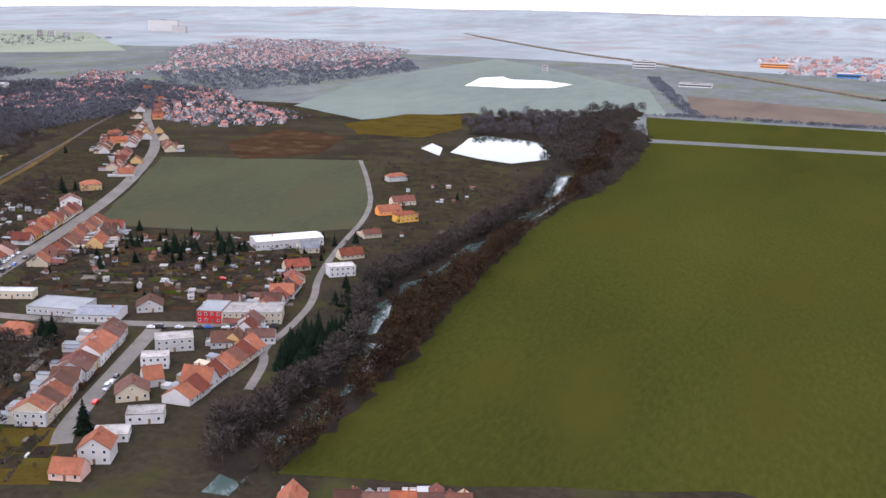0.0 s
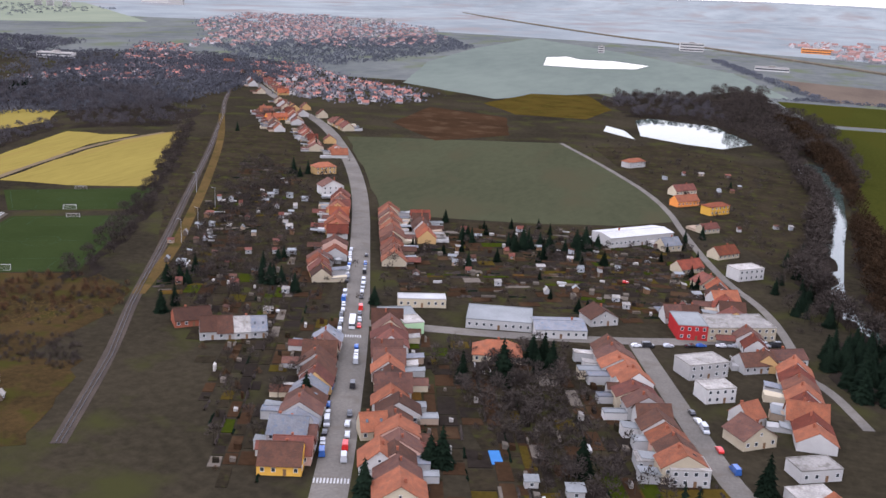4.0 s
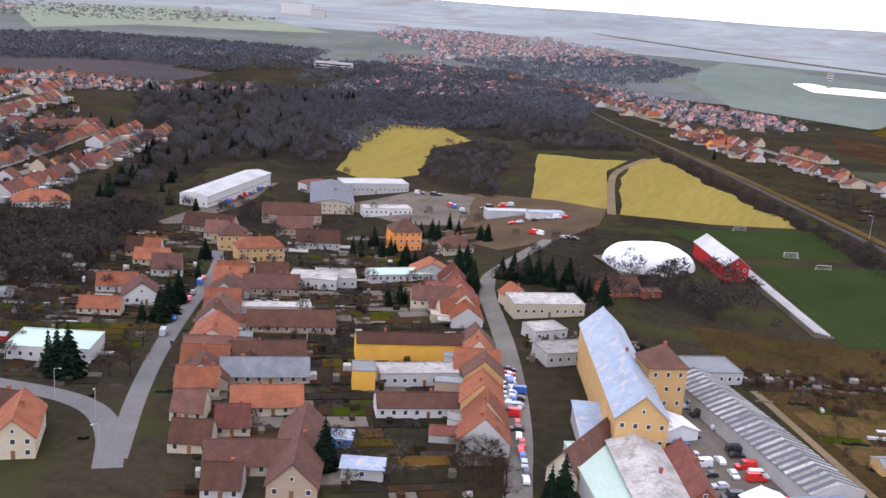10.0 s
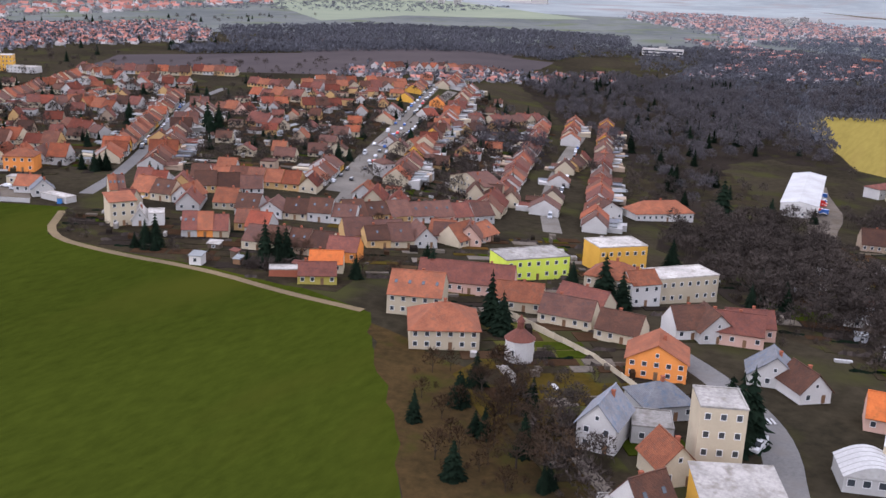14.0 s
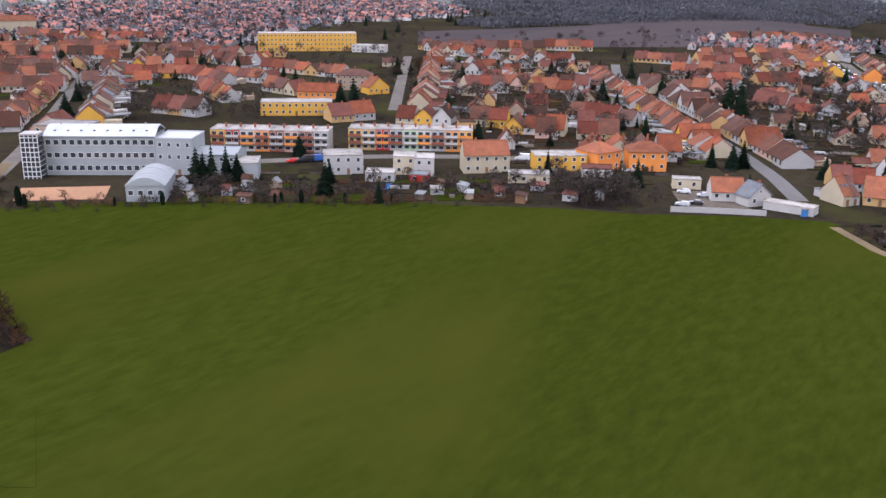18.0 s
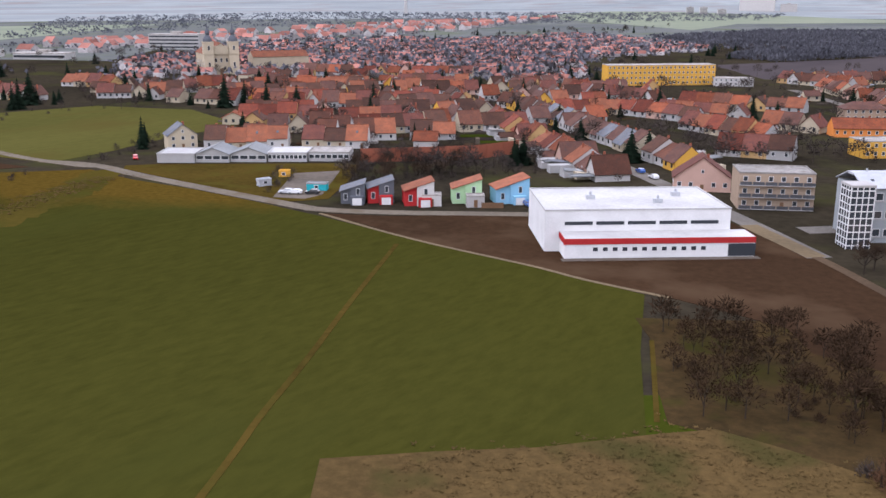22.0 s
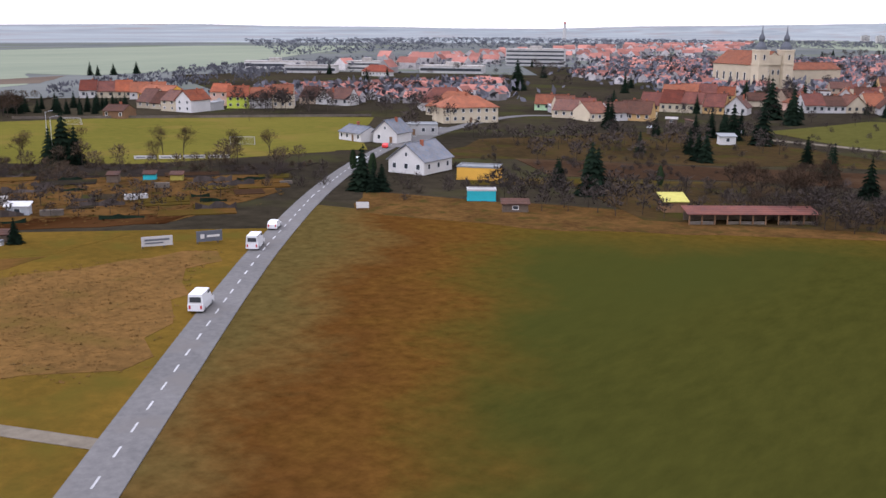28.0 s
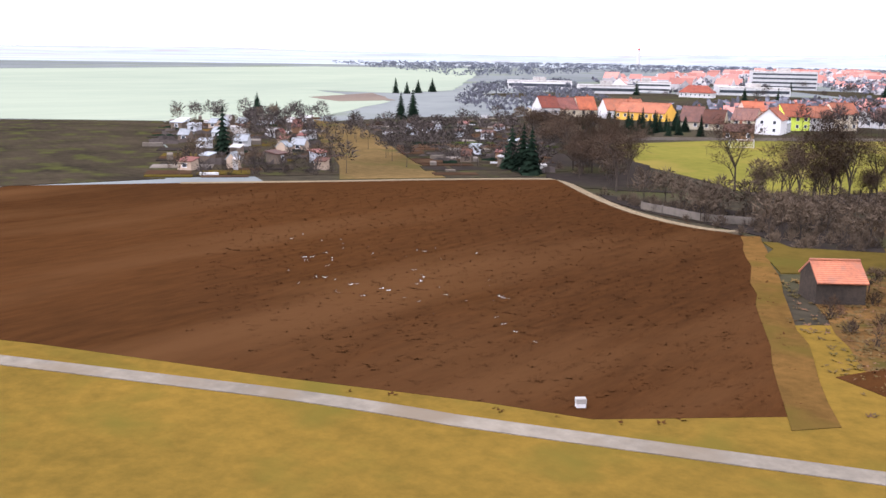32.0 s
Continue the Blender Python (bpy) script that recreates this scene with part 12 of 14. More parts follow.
# ---------- cars on the streets ----------
house(-414.5, 211.6, 36, 15.5, 13, 3.8, 'eaves', 3.4, 'brick', 'tile_brown', 1, name='barn', sides='f', chimneys=0, label='old brick barn with a brown tile roof')
shed(-408.2, 213.6, 36, 8, 4, 2.6, wall='brick', roof='tile_old', name='barn', label='low red lean-to beside the old barn')
for px, py, size in ((-453.2, 202.5, 0.8), (-447.4, 217.7, 0.75), (-440.7, 219.6, 0.8), (-435.7, 218.9, 0.7), (-430.0, 213.5, 0.75), (-424.6, 208.4, 0.65), (-487.5, 261.6, 0.7), (-493.9, 268.0, 0.7), (-497.3, 238.4, 0.75), (-495.8, 229.9, 0.7),
                     (-496.7, 246.6, 0.8), (-468.4, 263.4, 0.6), (-475.7, 221.3, 0.7), (-462.6, 234.1, 0.8), (-417.9, 202.3, 0.5), (-466.6, 188.0, 0.5), (-509.2, 174.5, 0.75), (-513.1, 178.8, 0.6), (-517.5, 211.2, 0.6), (-523.7, 195.4, 0.6),
                     (-482.8, 274.7, 0.8), (-476.9, 266.8, 0.75), (-464.7, 259.4, 0.8), (-468.4, 217.4, 0.7), (-457.9, 222.2, 0.7), (-487.2, 231.2, 0.55), (-492.6, 228.7, 0.5), (-485.5, 236.3, 0.6), (-574.2, 268.0, 0.7), (-461.1, 185.6, 0.5),
                     (-463.4, 181.7, 0.55), (-646.2, 102.8, 0.45), (-643.2, 103.5, 0.5), (-640.5, 104.7, 0.5), (-626.0, 109.6, 0.7), (-671.4, 98.3, 0.45), (-668.8, 98.5, 0.5), (-666.9, 99.3, 0.45), (-739.8, 143.3, 0.7), (-736.2, 146.3, 0.65),
                     (-706.7, 149.5, 0.6), (-716.5, 148.3, 0.55), (-252.8, 325.8, 0.6), (-239.9, 310.2, 0.6), (-237.5, 322.7, 0.55), (-228.7, 327.6, 0.6), (-219.9, 332.6, 0.6), (-214.1, 324.5, 0.65), (-220.0, 298.0, 0.7), (-209.0, 303.0, 0.7), (-201.0, 309.0, 0.65)):
    if is_free(px, py):
        tree('spruce', px, py, size)
for px, py in spots([(-648.0, 102.5), (-637.0, 107.5), (-640.0, 103.0), (-646.0, 100.5)], 26, 117, 0.6):
    grove('bush', px, py, 1.3)
parked((-457.0, 272.0), (-438.0, 265.0), 9, 308, kinds='car van car', skip=0.3)
parked((-484.5, 303.7), (-472.9, 311.9), 6, 305, kinds='van van car')
parked((-465.5, 282.4), (-448.8, 296.7), 8, 306, kinds='van car car')
grove('bare', -402.8, 212.7, 1)
grove('bare', -395.8, 211.3, 1.1)
grove('bare', -393.1, 216.0, 1)
grove('bare', -408.2, 210.8, 0.9)
grove('bare', -386.1, 206.2, 1)
grove('bare', -394.4, 200.9, 1.1)
grove('bare', -420.8, 223.5, 0.9)
grove('bare', -415.8, 207.1, 0.9)
grove('bare', -379.2, 199.9, 0.8)
parked((-393.3, 136.5), (-372.3, 100.6), 12, 301, across=True)
parked((-392.1, 150.2), (-367.5, 103.0), 14, 302, across=True)
parked((-392.5, 143.2), (-369.6, 101.9), 10, 303)
row((-84.6, 144.0), (-50.0, 158.0), 7, depth=9, h=4.6, roofs='tile tile_old tile_brown', walls='white cream greywall', detail=0, seed=304)
parked((-219.0, 142.9), (-269.1, 276.8), 34, 75)
parked((-214.4, 142.5), (-262.2, 272.7), 30, 76)
parked((-157.8, 192.3), (-147.3, 165.3), 7, 77)
parked((-173.7, 224.6), (-139.0, 240.2), 14, 78)
vehicle('bus', -241.1, 210.4, 110, 'white')
parked((-405.7, 97.7), (-424.5, 148.6), 22, 79)
parked((-418.1, 128.8), (-425.5, 151.7), 10, 80, across=True)
parked((-489.6, 132.1), (-512.0, 180.5), 10, 81)
vehicle('car', -502.0, 100.6, 10, 'white')
parked((-512.2, 98.7), (-508.8, 100.8), 3, 82, across=True, skip=0)
vehicle('van', -546.2, 81.5, 80, 'white', True)
parked((-624.8, 195.5), (-680.3, 350.2), 20, 83)
parked((-689.2, 203.4), (-753.3, 356.4), 24, 84)
parked((-813.4, 89.1), (-808.1, 97.3), 6, 85)
parked((-784.0, 119.1), (-757.3, 132.4), 10, 86)
parked((-873.9, 71.0), (-898.2, 91.9), 5, 87)
parked((-892.0, 45.5), (-888.7, 49.8), 5, 88, across=True)
parked((-932.8, 27.9), (-925.1, 32.6), 6, 89)
parked((-989.7, 40.8), (-981.9, 35.1), 3, 90)
parked((-187.1, 275.5), (-181.1, 278.4), 3, 91)
dashes(bpy.data.objects['road_country'], [(-1143.5, 10.0), (-1130.0, -20.0), (-1115.6, -44.5), (-1098.9, -68.2), (-1080.3, -91.4), (-1068.6, -105.0), (-1060.3, -114.4), (-1047.9, -128.4), (-990.0, -193.0)], 2.2, 3.0, 0.22, bpy.data.objects['road_country'].data.vertices[0].co.z + 0.012)


# ---------- trees ----------
for px, py in spots([(-807.8, 273.4), (-771.5, 348.2), (-697.3, 192.8), (-727.4, 157.1)], 190, 401, 2.5):
    grove('fruit', px, py, 0.9)
for px, py in spots([(-807.8, 273.4), (-771.5, 348.2), (-697.3, 192.8), (-727.4, 157.1)], 46, 402, 2.5):
    grove('bare', px, py, 0.65)
for px, py in spots([(-737.5, 307.3), (-708.6, 382.3), (-642.8, 196.5), (-679.5, 186.5)], 170, 403, 2.5):
    grove('fruit', px, py, 0.9)
for px, py in spots([(-737.5, 307.3), (-708.6, 382.3), (-642.8, 196.5), (-679.5, 186.5)], 40, 404, 2.5):
    grove('bare', px, py, 0.65)
for px, py in spots([(-898.9, 233.6), (-840.3, 292.4), (-737.2, 149.0), (-765.5, 108.8)], 170, 405, 2.5):
    grove('fruit', px, py, 0.9)
for px, py in spots([(-898.9, 233.6), (-840.3, 292.4), (-737.2, 149.0), (-765.5, 108.8)], 70, 406, 2.5):
    grove('bare', px, py, 0.7)
for px, py in spots([(-898.9, 233.6), (-840.3, 292.4), (-755.3, 174.2), (-797.0, 138.3)], 16, 407, 2.5):
    grove('spruce', px, py, 0.8)
for px, py in spots([(-804.6, 276.5), (-722.9, 446.4), (-667.1, 258.1), (-729.1, 165.1)], 22, 408, 2.5):
    grove('spruce', px, py, 0.75)
for px, py in spots([(-736.8, 229.6), (-767.2, 429.2), (-636.4, 176.9), (-653.3, 140.3)], 170, 409, 2.5):
    grove('fruit', px, py, 0.9)
for px, py in spots([(-736.8, 229.6), (-767.2, 429.2), (-636.4, 176.9), (-653.3, 140.3)], 70, 410, 2.5):
    grove('bare', px, py, 0.75)
for px, py in spots([(-574.9, 263.3), (-473.8, 288.7), (-462.9, 173.9), (-515.5, 134.4)], 40, 411, 2.5):
    grove('bare', px, py, 0.6)
for px, py in spots([(-1099.2, 172.1), (-1097.1, 417.5), (-884.6, 102.7), (-979.8, 82.2)], 90, 412, 2.5):
    grove('bare', px, py, 0.7)
for px, py in spots([(-1099.2, 172.1), (-1097.1, 417.5), (-884.6, 102.7), (-979.8, 82.2)], 26, 413, 2.5):
    grove('spruce', px, py, 0.8)
for px, py in spots([(-1301.2, 340.2), (-1017.1, 560.4), (-938.2, 268.2), (-1082.5, 131.2)], 110, 414, 2.5):
    grove('bare', px, py, 0.7)
for px, py in spots([(-1275.6, 272.3), (-1017.1, 560.4), (-910.7, 166.5), (-1035.9, 86.6)], 36, 415, 2.5):
    grove('spruce', px, py, 0.8)
for px, py in spots([(-1011.2, 296.0), (-836.2, 534.9), (-759.9, 211.4), (-864.3, 123.5)], 90, 416, 2.5):
    grove('bare', px, py, 0.7)
for px, py in spots([(-1011.2, 296.0), (-836.2, 534.9), (-759.9, 211.4), (-864.3, 123.5)], 120, 417, 2.5):
    grove('fruit', px, py, 0.9)
for px, py in spots([(-218.7, 198.7), (-179.4, 219.2), (-138.6, 142.3), (-163.3, 127.1)], 40, 418, 2.5):
    grove('bare', px, py, 0.7)
for px, py in spots([(-225.8, 317.0), (-139.3, 350.2), (-123.2, 270.0), (-187.3, 235.7)], 90, 419, 2.5):
    grove('fruit', px, py, 0.8)
for px, py in spots([(-372.8, 404.6), (-338.4, 383.7), (-286.3, 226.8), (-298.9, 210.7)], 120, 420, 2.5):
    grove('fruit', px, py, 0.85)
for px, py in spots([(-372.8, 404.6), (-338.4, 383.7), (-286.3, 226.8), (-298.9, 210.7)], 36, 421, 2.5):
    grove('bare', px, py, 0.7)
for px, py in spots([(-366.8, 139.0), (-318.1, 151.5), (-309.0, 119.3), (-339.4, 105.0)], 60, 422, 2.5):
    grove('bush', px, py, 0.7)
for px, py in spots([(-293.3, 305.2), (-271.1, 281.0), (-233.3, 255.4), (-235.9, 226.9), (-281.1, 215.8)], 60, 423, 2.5):
    grove('fruit', px, py, 0.8)
for px, py in spots([(-603.8, 288.7), (-553.2, 323.1), (-444.2, 268.6), (-412.8, 196.0), (-506.6, 161.6)], 70, 424, 2.5):
    grove('bare', px, py, 0.7)
for px, py in spots([(-1353.4, 158.2), (-1287.4, 1003.5), (-1072.0, 221.0), (-1171.0, 14.6)], 130, 425, 2.5):
    grove('bare', px, py, 0.7)
for px, py in spots([(-1353.4, 158.2), (-1287.4, 1003.5), (-1064.1, 192.5), (-1159.8, 5.8)], 30, 426, 2.5):
    grove('spruce', px, py, 0.8)
for px, py in spots([(-1310.5, -84.1), (-1300.4, -51.9), (-1206.3, -93.1), (-1220.8, -121.4)], 70, 427, 2.5):
    grove('bare', px, py, 0.6)
grove('spruce', -218.9, 302.4, 1)
grove('spruce', -218.0, 307.5, 0.9)
grove('spruce', -213.7, 305.5, 0.9)
grove('spruce', -201.9, 308.1, 1)
grove('spruce', -199.3, 309.6, 1.1)
grove('spruce', -195.8, 314.4, 0.9)
grove('spruce', -249.8, 297.4, 0.7)
grove('spruce', -253.1, 295.4, 0.7)
grove('spruce', -224.0, 303.8, 0.8)
tree('spruce', -142.6, 160.7, 1.1)
tree('spruce', -155.9, 138.9, 1.3)
tree('spruce', -153.6, 141.0, 1.1)
tree('spruce', -145.9, 134.8, 1)
tree('spruce', -191.5, 199.3, 0.9)
tree('spruce', -188.8, 201.5, 1)
tree('spruce', -174.2, 155.5, 1)
grove('spruce', -168.7, 337.3, 0.8)
grove('spruce', -163.2, 345.4, 0.8)
grove('spruce', -156.2, 448.1, 0.6)
grove('spruce', -160.8, 437.4, 0.5)
grove('spruce', -205.3, 306.0, 0.8)
tree('spruce', -198.3, 149.3, 0.9)
tree('spruce', -200.4, 148.9, 0.9)
tree('spruce', -207.2, 134.2, 0.8)
grove('spruce', -242.3, 228.4, 0.9)
tree('spruce', -231.1, 162.4, 1)
grove('spruce', -265.5, 228.2, 0.9)
grove('spruce', -275.0, 232.3, 0.9)
grove('spruce', -277.7, 232.2, 0.8)
grove('spruce', -339.0, 378.8, 0.9)
grove('spruce', -333.9, 374.5, 0.8)
grove('spruce', -333.7, 382.1, 0.8)
tree('spruce', -205.6, 186.8, 1.2)
tree('spruce', -197.5, 190.4, 1.2)
tree('spruce', -194.1, 205.1, 1.1)
tree('spruce', -191.6, 206.2, 1)
for px, py in spots([(-265.0, 304.4), (-174.7, 353.6), (-151.6, 264.3), (-177.2, 246.7), (-239.1, 244.2)], 96, 201, 2.5):
    grove('fruit', px, py, 0.9)
for px, py in spots([(-351.0, 295.6), (-334.1, 367.1), (-261.9, 232.9), (-260.1, 197.7), (-284.7, 200.1)], 96, 202, 2.5):
    grove('fruit', px, py, 0.9)
for px, py in spots([(-216.4, 195.3), (-189.1, 209.4), (-153.6, 159.6), (-167.2, 129.5)], 96, 203, 2.5):
    grove('fruit', px, py, 1.1)
for px, py in spots([(-215.3, 191.4), (-200.0, 208.5), (-165.6, 154.0), (-176.0, 139.0)], 16, 204, 2.5):
    grove('bare', px, py, 0.7)
for px, py in spots([(-221.3, 514.3), (-143.8, 495.4), (-118.8, 378.6), (-138.5, 328.3)], 57, 205, 2.5):
    grove('fruit', px, py, 1.0)
for px, py in spots([(-348.6, 334.8), (-320.5, 391.4), (-273.2, 225.6), (-296.4, 213.9)], 96, 206, 2.5):
    grove('fruit', px, py, 1.0)
for px, py in spots([(-304.8, 230.3), (-296.7, 234.6), (-285.6, 197.1), (-292.6, 197.7)], 6, 207, 2.5):
    tree('spruce', px, py, 0.8)
for px, py in spots([(-289.5, 262.9), (-276.6, 257.0), (-268.4, 223.2), (-278.4, 223.0)], 5, 208, 2.5):
    grove('spruce', px, py, 0.7)
for px, py in spots([(-363.2, 137.6), (-336.5, 151.4), (-327.1, 118.5), (-347.7, 106.8)], 48, 209, 2.5):
    grove('fruit', px, py, 1.0)
for px, py in spots([(-371.8, 151.5), (-339.0, 165.7), (-336.5, 151.4), (-364.1, 137.2)], 20, 210, 2.5):
    grove('bush', px, py, 1.0)
grove('bare', -417.2, 224.7, 0.9)
grove('bare', -414.8, 229.4, 0.8)
grove('bare', -408.7, 228.0, 0.9)
grove('bare', -404.0, 228.1, 1)
grove('bare', -396.8, 229.9, 1)
grove('bare', -392.2, 230.0, 1)
grove('bare', -389.6, 228.7, 1)
grove('bare', -387.1, 227.4, 0.9)
grove('bare', -441.2, 249.4, 0.7)
grove('bare', -440.1, 242.2, 0.7)
grove('bare', -457.0, 261.9, 0.7)
grove('bare', -385.1, 228.7, 0.8)
grove('bare', -406.9, 250.5, 0.7)
grove('bare', -411.8, 246.9, 0.7)
tree('spruce', -444.2, 217.0, 1)
tree('spruce', -440.1, 215.1, 1)
tree('spruce', -437.5, 216.2, 1.1)
tree('spruce', -433.7, 214.6, 1)
tree('spruce', -428.4, 210.7, 1)
tree('spruce', -422.1, 204.7, 1)
tree('spruce', -418.2, 203.7, 0.9)
tree('spruce', -449.5, 199.6, 1.1)
tree('spruce', -450.8, 205.1, 1)
grove('spruce', -480.9, 259.4, 0.9)
grove('spruce', -484.3, 263.0, 0.8)
tree('spruce', -473.6, 222.4, 0.6)
grove('spruce', -465.5, 260.7, 0.6)
grove('spruce', -468.0, 260.6, 0.6)
tree('spruce', -461.9, 184.5, 0.8)
tree('spruce', -405.1, 103.8, 0.9)
tree('spruce', -403.7, 105.6, 0.8)
grove('spruce', -490.1, 237.6, 0.7)
grove('spruce', -486.0, 234.3, 0.7)
for px, py in spots([(-422.6, 104.9), (-417.6, 114.6), (-408.3, 102.1), (-411.0, 93.1)], 12, 211, 2.5):
    tree('bare', px, py, 0.75)
for px, py in spots([(-460.0, 237.6), (-437.0, 266.9), (-391.4, 240.2), (-400.2, 204.3), (-440.5, 208.8)], 22, 212, 2.5):
    grove('bare', px, py, 0.75)
for px, py in spots([(-474.9, 166.1), (-442.3, 176.9), (-437.2, 167.1), (-464.6, 150.9)], 14, 213, 2.5):
    grove('bush', px, py, 1.0)
tree('spruce', -491.8, 106.9, 1.3)
tree('spruce', -489.5, 107.0, 1.3)
tree('spruce', -492.6, 105.7, 1)
tree('spruce', -499.1, 147.6, 1.2)
tree('spruce', -502.4, 155.7, 1.1)
tree('spruce', -496.9, 141.9, 1)
tree('spruce', -498.6, 138.2, 0.7)
tree('spruce', -522.5, 215.4, 0.9)
tree('spruce', -524.3, 198.4, 0.8)
grove('spruce', -569.4, 259.6, 0.8)
grove('spruce', -599.3, 281.5, 0.9)
grove('spruce', -487.3, 256.1, 0.9)
tree('spruce', -476.1, 221.8, 0.9)
grove('spruce', -462.1, 225.4, 1.1)
tree('spruce', -458.0, 214.5, 1)
grove('spruce', -598.3, 392.5, 0.8)
grove('spruce', -634.7, 414.6, 0.9)
grove('spruce', -632.7, 421.7, 0.8)
grove('spruce', -418.7, 472.9, 0.7)
tree('bare', -484.1, 110.5, 1.1)
tree('bare', -481.3, 112.3, 1.1)
grove('bare', -560.5, 261.9, 0.6)
grove('bare', -549.2, 273.3, 0.7)
grove('bare', -558.6, 353.7, 0.7)
grove('bare', -571.7, 351.4, 0.6)
grove('bare', -535.1, 202.1, 0.7)
grove('bare', -445.5, 241.2, 0.8)
grove('bare', -451.2, 227.9, 0.9)
grove('bare', -441.7, 235.8, 0.8)
for px, py in spots([(-590.7, 217.3), (-580.0, 258.1), (-548.7, 205.1), (-524.2, 136.5), (-535.0, 128.0), (-564.2, 147.0)], 34, 214, 2.5):
    grove('bare', px, py, 0.75)
for px, py in spots([(-566.2, 159.5), (-542.9, 182.7), (-516.9, 125.2), (-533.5, 113.1)], 57, 215, 2.5):
    grove('fruit', px, py, 1.0)
for px, py in spots([(-567.0, 151.4), (-562.6, 163.1), (-551.9, 142.2), (-556.7, 135.3)], 6, 216, 2.5):
    tree('spruce', px, py, 0.7)
for px, py in spots([(-681.3, 316.4), (-612.3, 329.6), (-573.5, 237.3), (-596.8, 210.0)], 60, 217, 2.5):
    grove('bare', px, py, 0.7)
tree('spruce', -549.9, 79.0, 1.5)
tree('spruce', -548.8, 80.9, 1.5)
tree('spruce', -547.9, 82.6, 1.3)
tree('spruce', -550.3, 82.0, 1.3)
tree('spruce', -583.9, 127.1, 1.2)
tree('spruce', -579.9, 125.5, 1)
tree('spruce', -591.8, 131.3, 0.8)
tree('spruce', -594.1, 102.4, 1.2)
tree('spruce', -590.5, 99.5, 1)
grove('spruce', -592.1, 243.1, 1.4)
grove('spruce', -582.2, 262.6, 0.9)
grove('spruce', -642.9, 400.4, 0.8)
grove('spruce', -648.8, 405.6, 0.8)
tree('spruce', -583.2, 166.1, 0.9)
tree('bare', -575.7, 72.8, 1)
tree('bare', -581.8, 76.2, 0.9)
tree('bare', -575.8, 68.1, 1)
tree('bare', -570.8, 69.2, 1)
tree('bare', -579.9, 83.1, 0.8)
grove('bare', -565.6, 191.8, 0.9)
grove('bare', -560.1, 171.7, 0.9)
grove('bare', -572.8, 183.0, 0.8)
grove('bare', -573.5, 172.9, 0.7)
grove('bare', -549.9, 161.0, 0.8)
grove('bare', -544.0, 148.7, 0.8)
tree('bare', -568.8, 60.1, 1)
tree('bare', -565.4, 60.5, 1)
for px, py in spots([(-725.3, 293.4), (-711.3, 355.2), (-663.4, 259.1), (-661.8, 212.8)], 48, 218, 2.5):
    grove('fruit', px, py, 1.0)
for px, py in spots([(-598.2, 206.4), (-586.3, 250.6), (-540.3, 141.6), (-556.9, 126.5)], 73, 219, 2.5):
    grove('fruit', px, py, 1.0)
for px, py in spots([(-589.9, 218.1), (-579.2, 245.6), (-539.2, 153.5), (-553.8, 139.2)], 26, 220, 2.5):
    grove('bare', px, py, 0.8)
for px, py in spots([(-577.0, 74.4), (-573.7, 79.3), (-555.0, 55.1), (-558.3, 53.0)], 25, 221, 2.5):
    grove('fruit', px, py, 1.0)
for px, py in spots([(-574.8, 95.5), (-566.2, 95.6), (-561.8, 82.4), (-566.3, 81.8)], 8, 222, 2.5):
    grove('bush', px, py, 1.0)
for px, py in spots([(-789.4, 240.2), (-744.8, 301.4), (-691.9, 192.4), (-732.1, 165.5)], 112, 223, 2.5):
    grove('fruit', px, py, 1.0)
for px, py in spots([(-730.0, 303.8), (-713.1, 386.1), (-656.5, 227.4), (-685.1, 207.0)], 96, 224, 2.5):
    grove('fruit', px, py, 1.0)
grove('spruce', -761.3, 214.5, 1.2)
grove('spruce', -758.6, 217.0, 1.2)
grove('spruce', -756.7, 211.1, 1.1)
grove('spruce', -777.4, 251.3, 0.8)
tree('spruce', -706.0, 146.8, 0.8)
tree('spruce', -669.2, 101.8, 0.9)
tree('spruce', -717.0, 146.0, 0.7)
tree('spruce', -614.7, 116.2, 1.2)
tree('spruce', -613.1, 115.6, 1)
tree('spruce', -645.5, 107.0, 1.1)
tree('spruce', -643.5, 108.5, 1.1)
tree('spruce', -641.3, 108.2, 1)
tree('spruce', -670.8, 100.6, 0.8)
grove('spruce', -699.9, 205.5, 0.8)
grove('spruce', -700.7, 212.4, 0.8)
grove('spruce', -699.2, 225.9, 0.7)
grove('spruce', -824.5, 327.9, 0.8)
tree('spruce', -619.4, 122.8, 0.7)
tree('spruce', -735.4, 143.8, 0.8)
tree('spruce', -734.1, 146.6, 0.8)
for px, py in spots([(-703.2, 108.6), (-682.0, 106.2), (-656.1, 103.2), (-645.3, 103.3), (-654.5, 100.3), (-685.8, 93.7)], 16, 225, 2.5):
    grove('bush', px, py, 1.0)
tree('bare', -626.3, 112.3, 0.9)
tree('bare', -620.2, 113.4, 0.8)
tree('bare', -648.1, 109.2, 0.9)
tree('bare', -648.0, 113.1, 0.9)
tree('bare', -641.1, 112.2, 0.8)
tree('spruce', -812.2, 65.3, 0.9)
tree('spruce', -810.0, 67.2, 0.9)
tree('spruce', -810.6, 65.6, 0.8)
tree('spruce', -815.9, 97.6, 0.8)
grove('spruce', -855.8, 157.6, 1.1)
tree('spruce', -787.2, 73.9, 0.9)
tree('spruce', -793.3, 81.9, 0.6)
tree('spruce', -776.4, 75.9, 0.6)
tree('spruce', -789.8, 129.2, 0.8)
tree('spruce', -744.6, 116.2, 0.9)
tree('spruce', -768.5, 140.5, 0.6)
tree('spruce', -766.3, 141.0, 0.6)
grove('spruce', -904.4, 184.6, 0.8)
grove('spruce', -896.9, 182.4, 0.8)
grove('spruce', -785.5, 212.5, 0.8)
grove('spruce', -788.3, 256.2, 0.8)
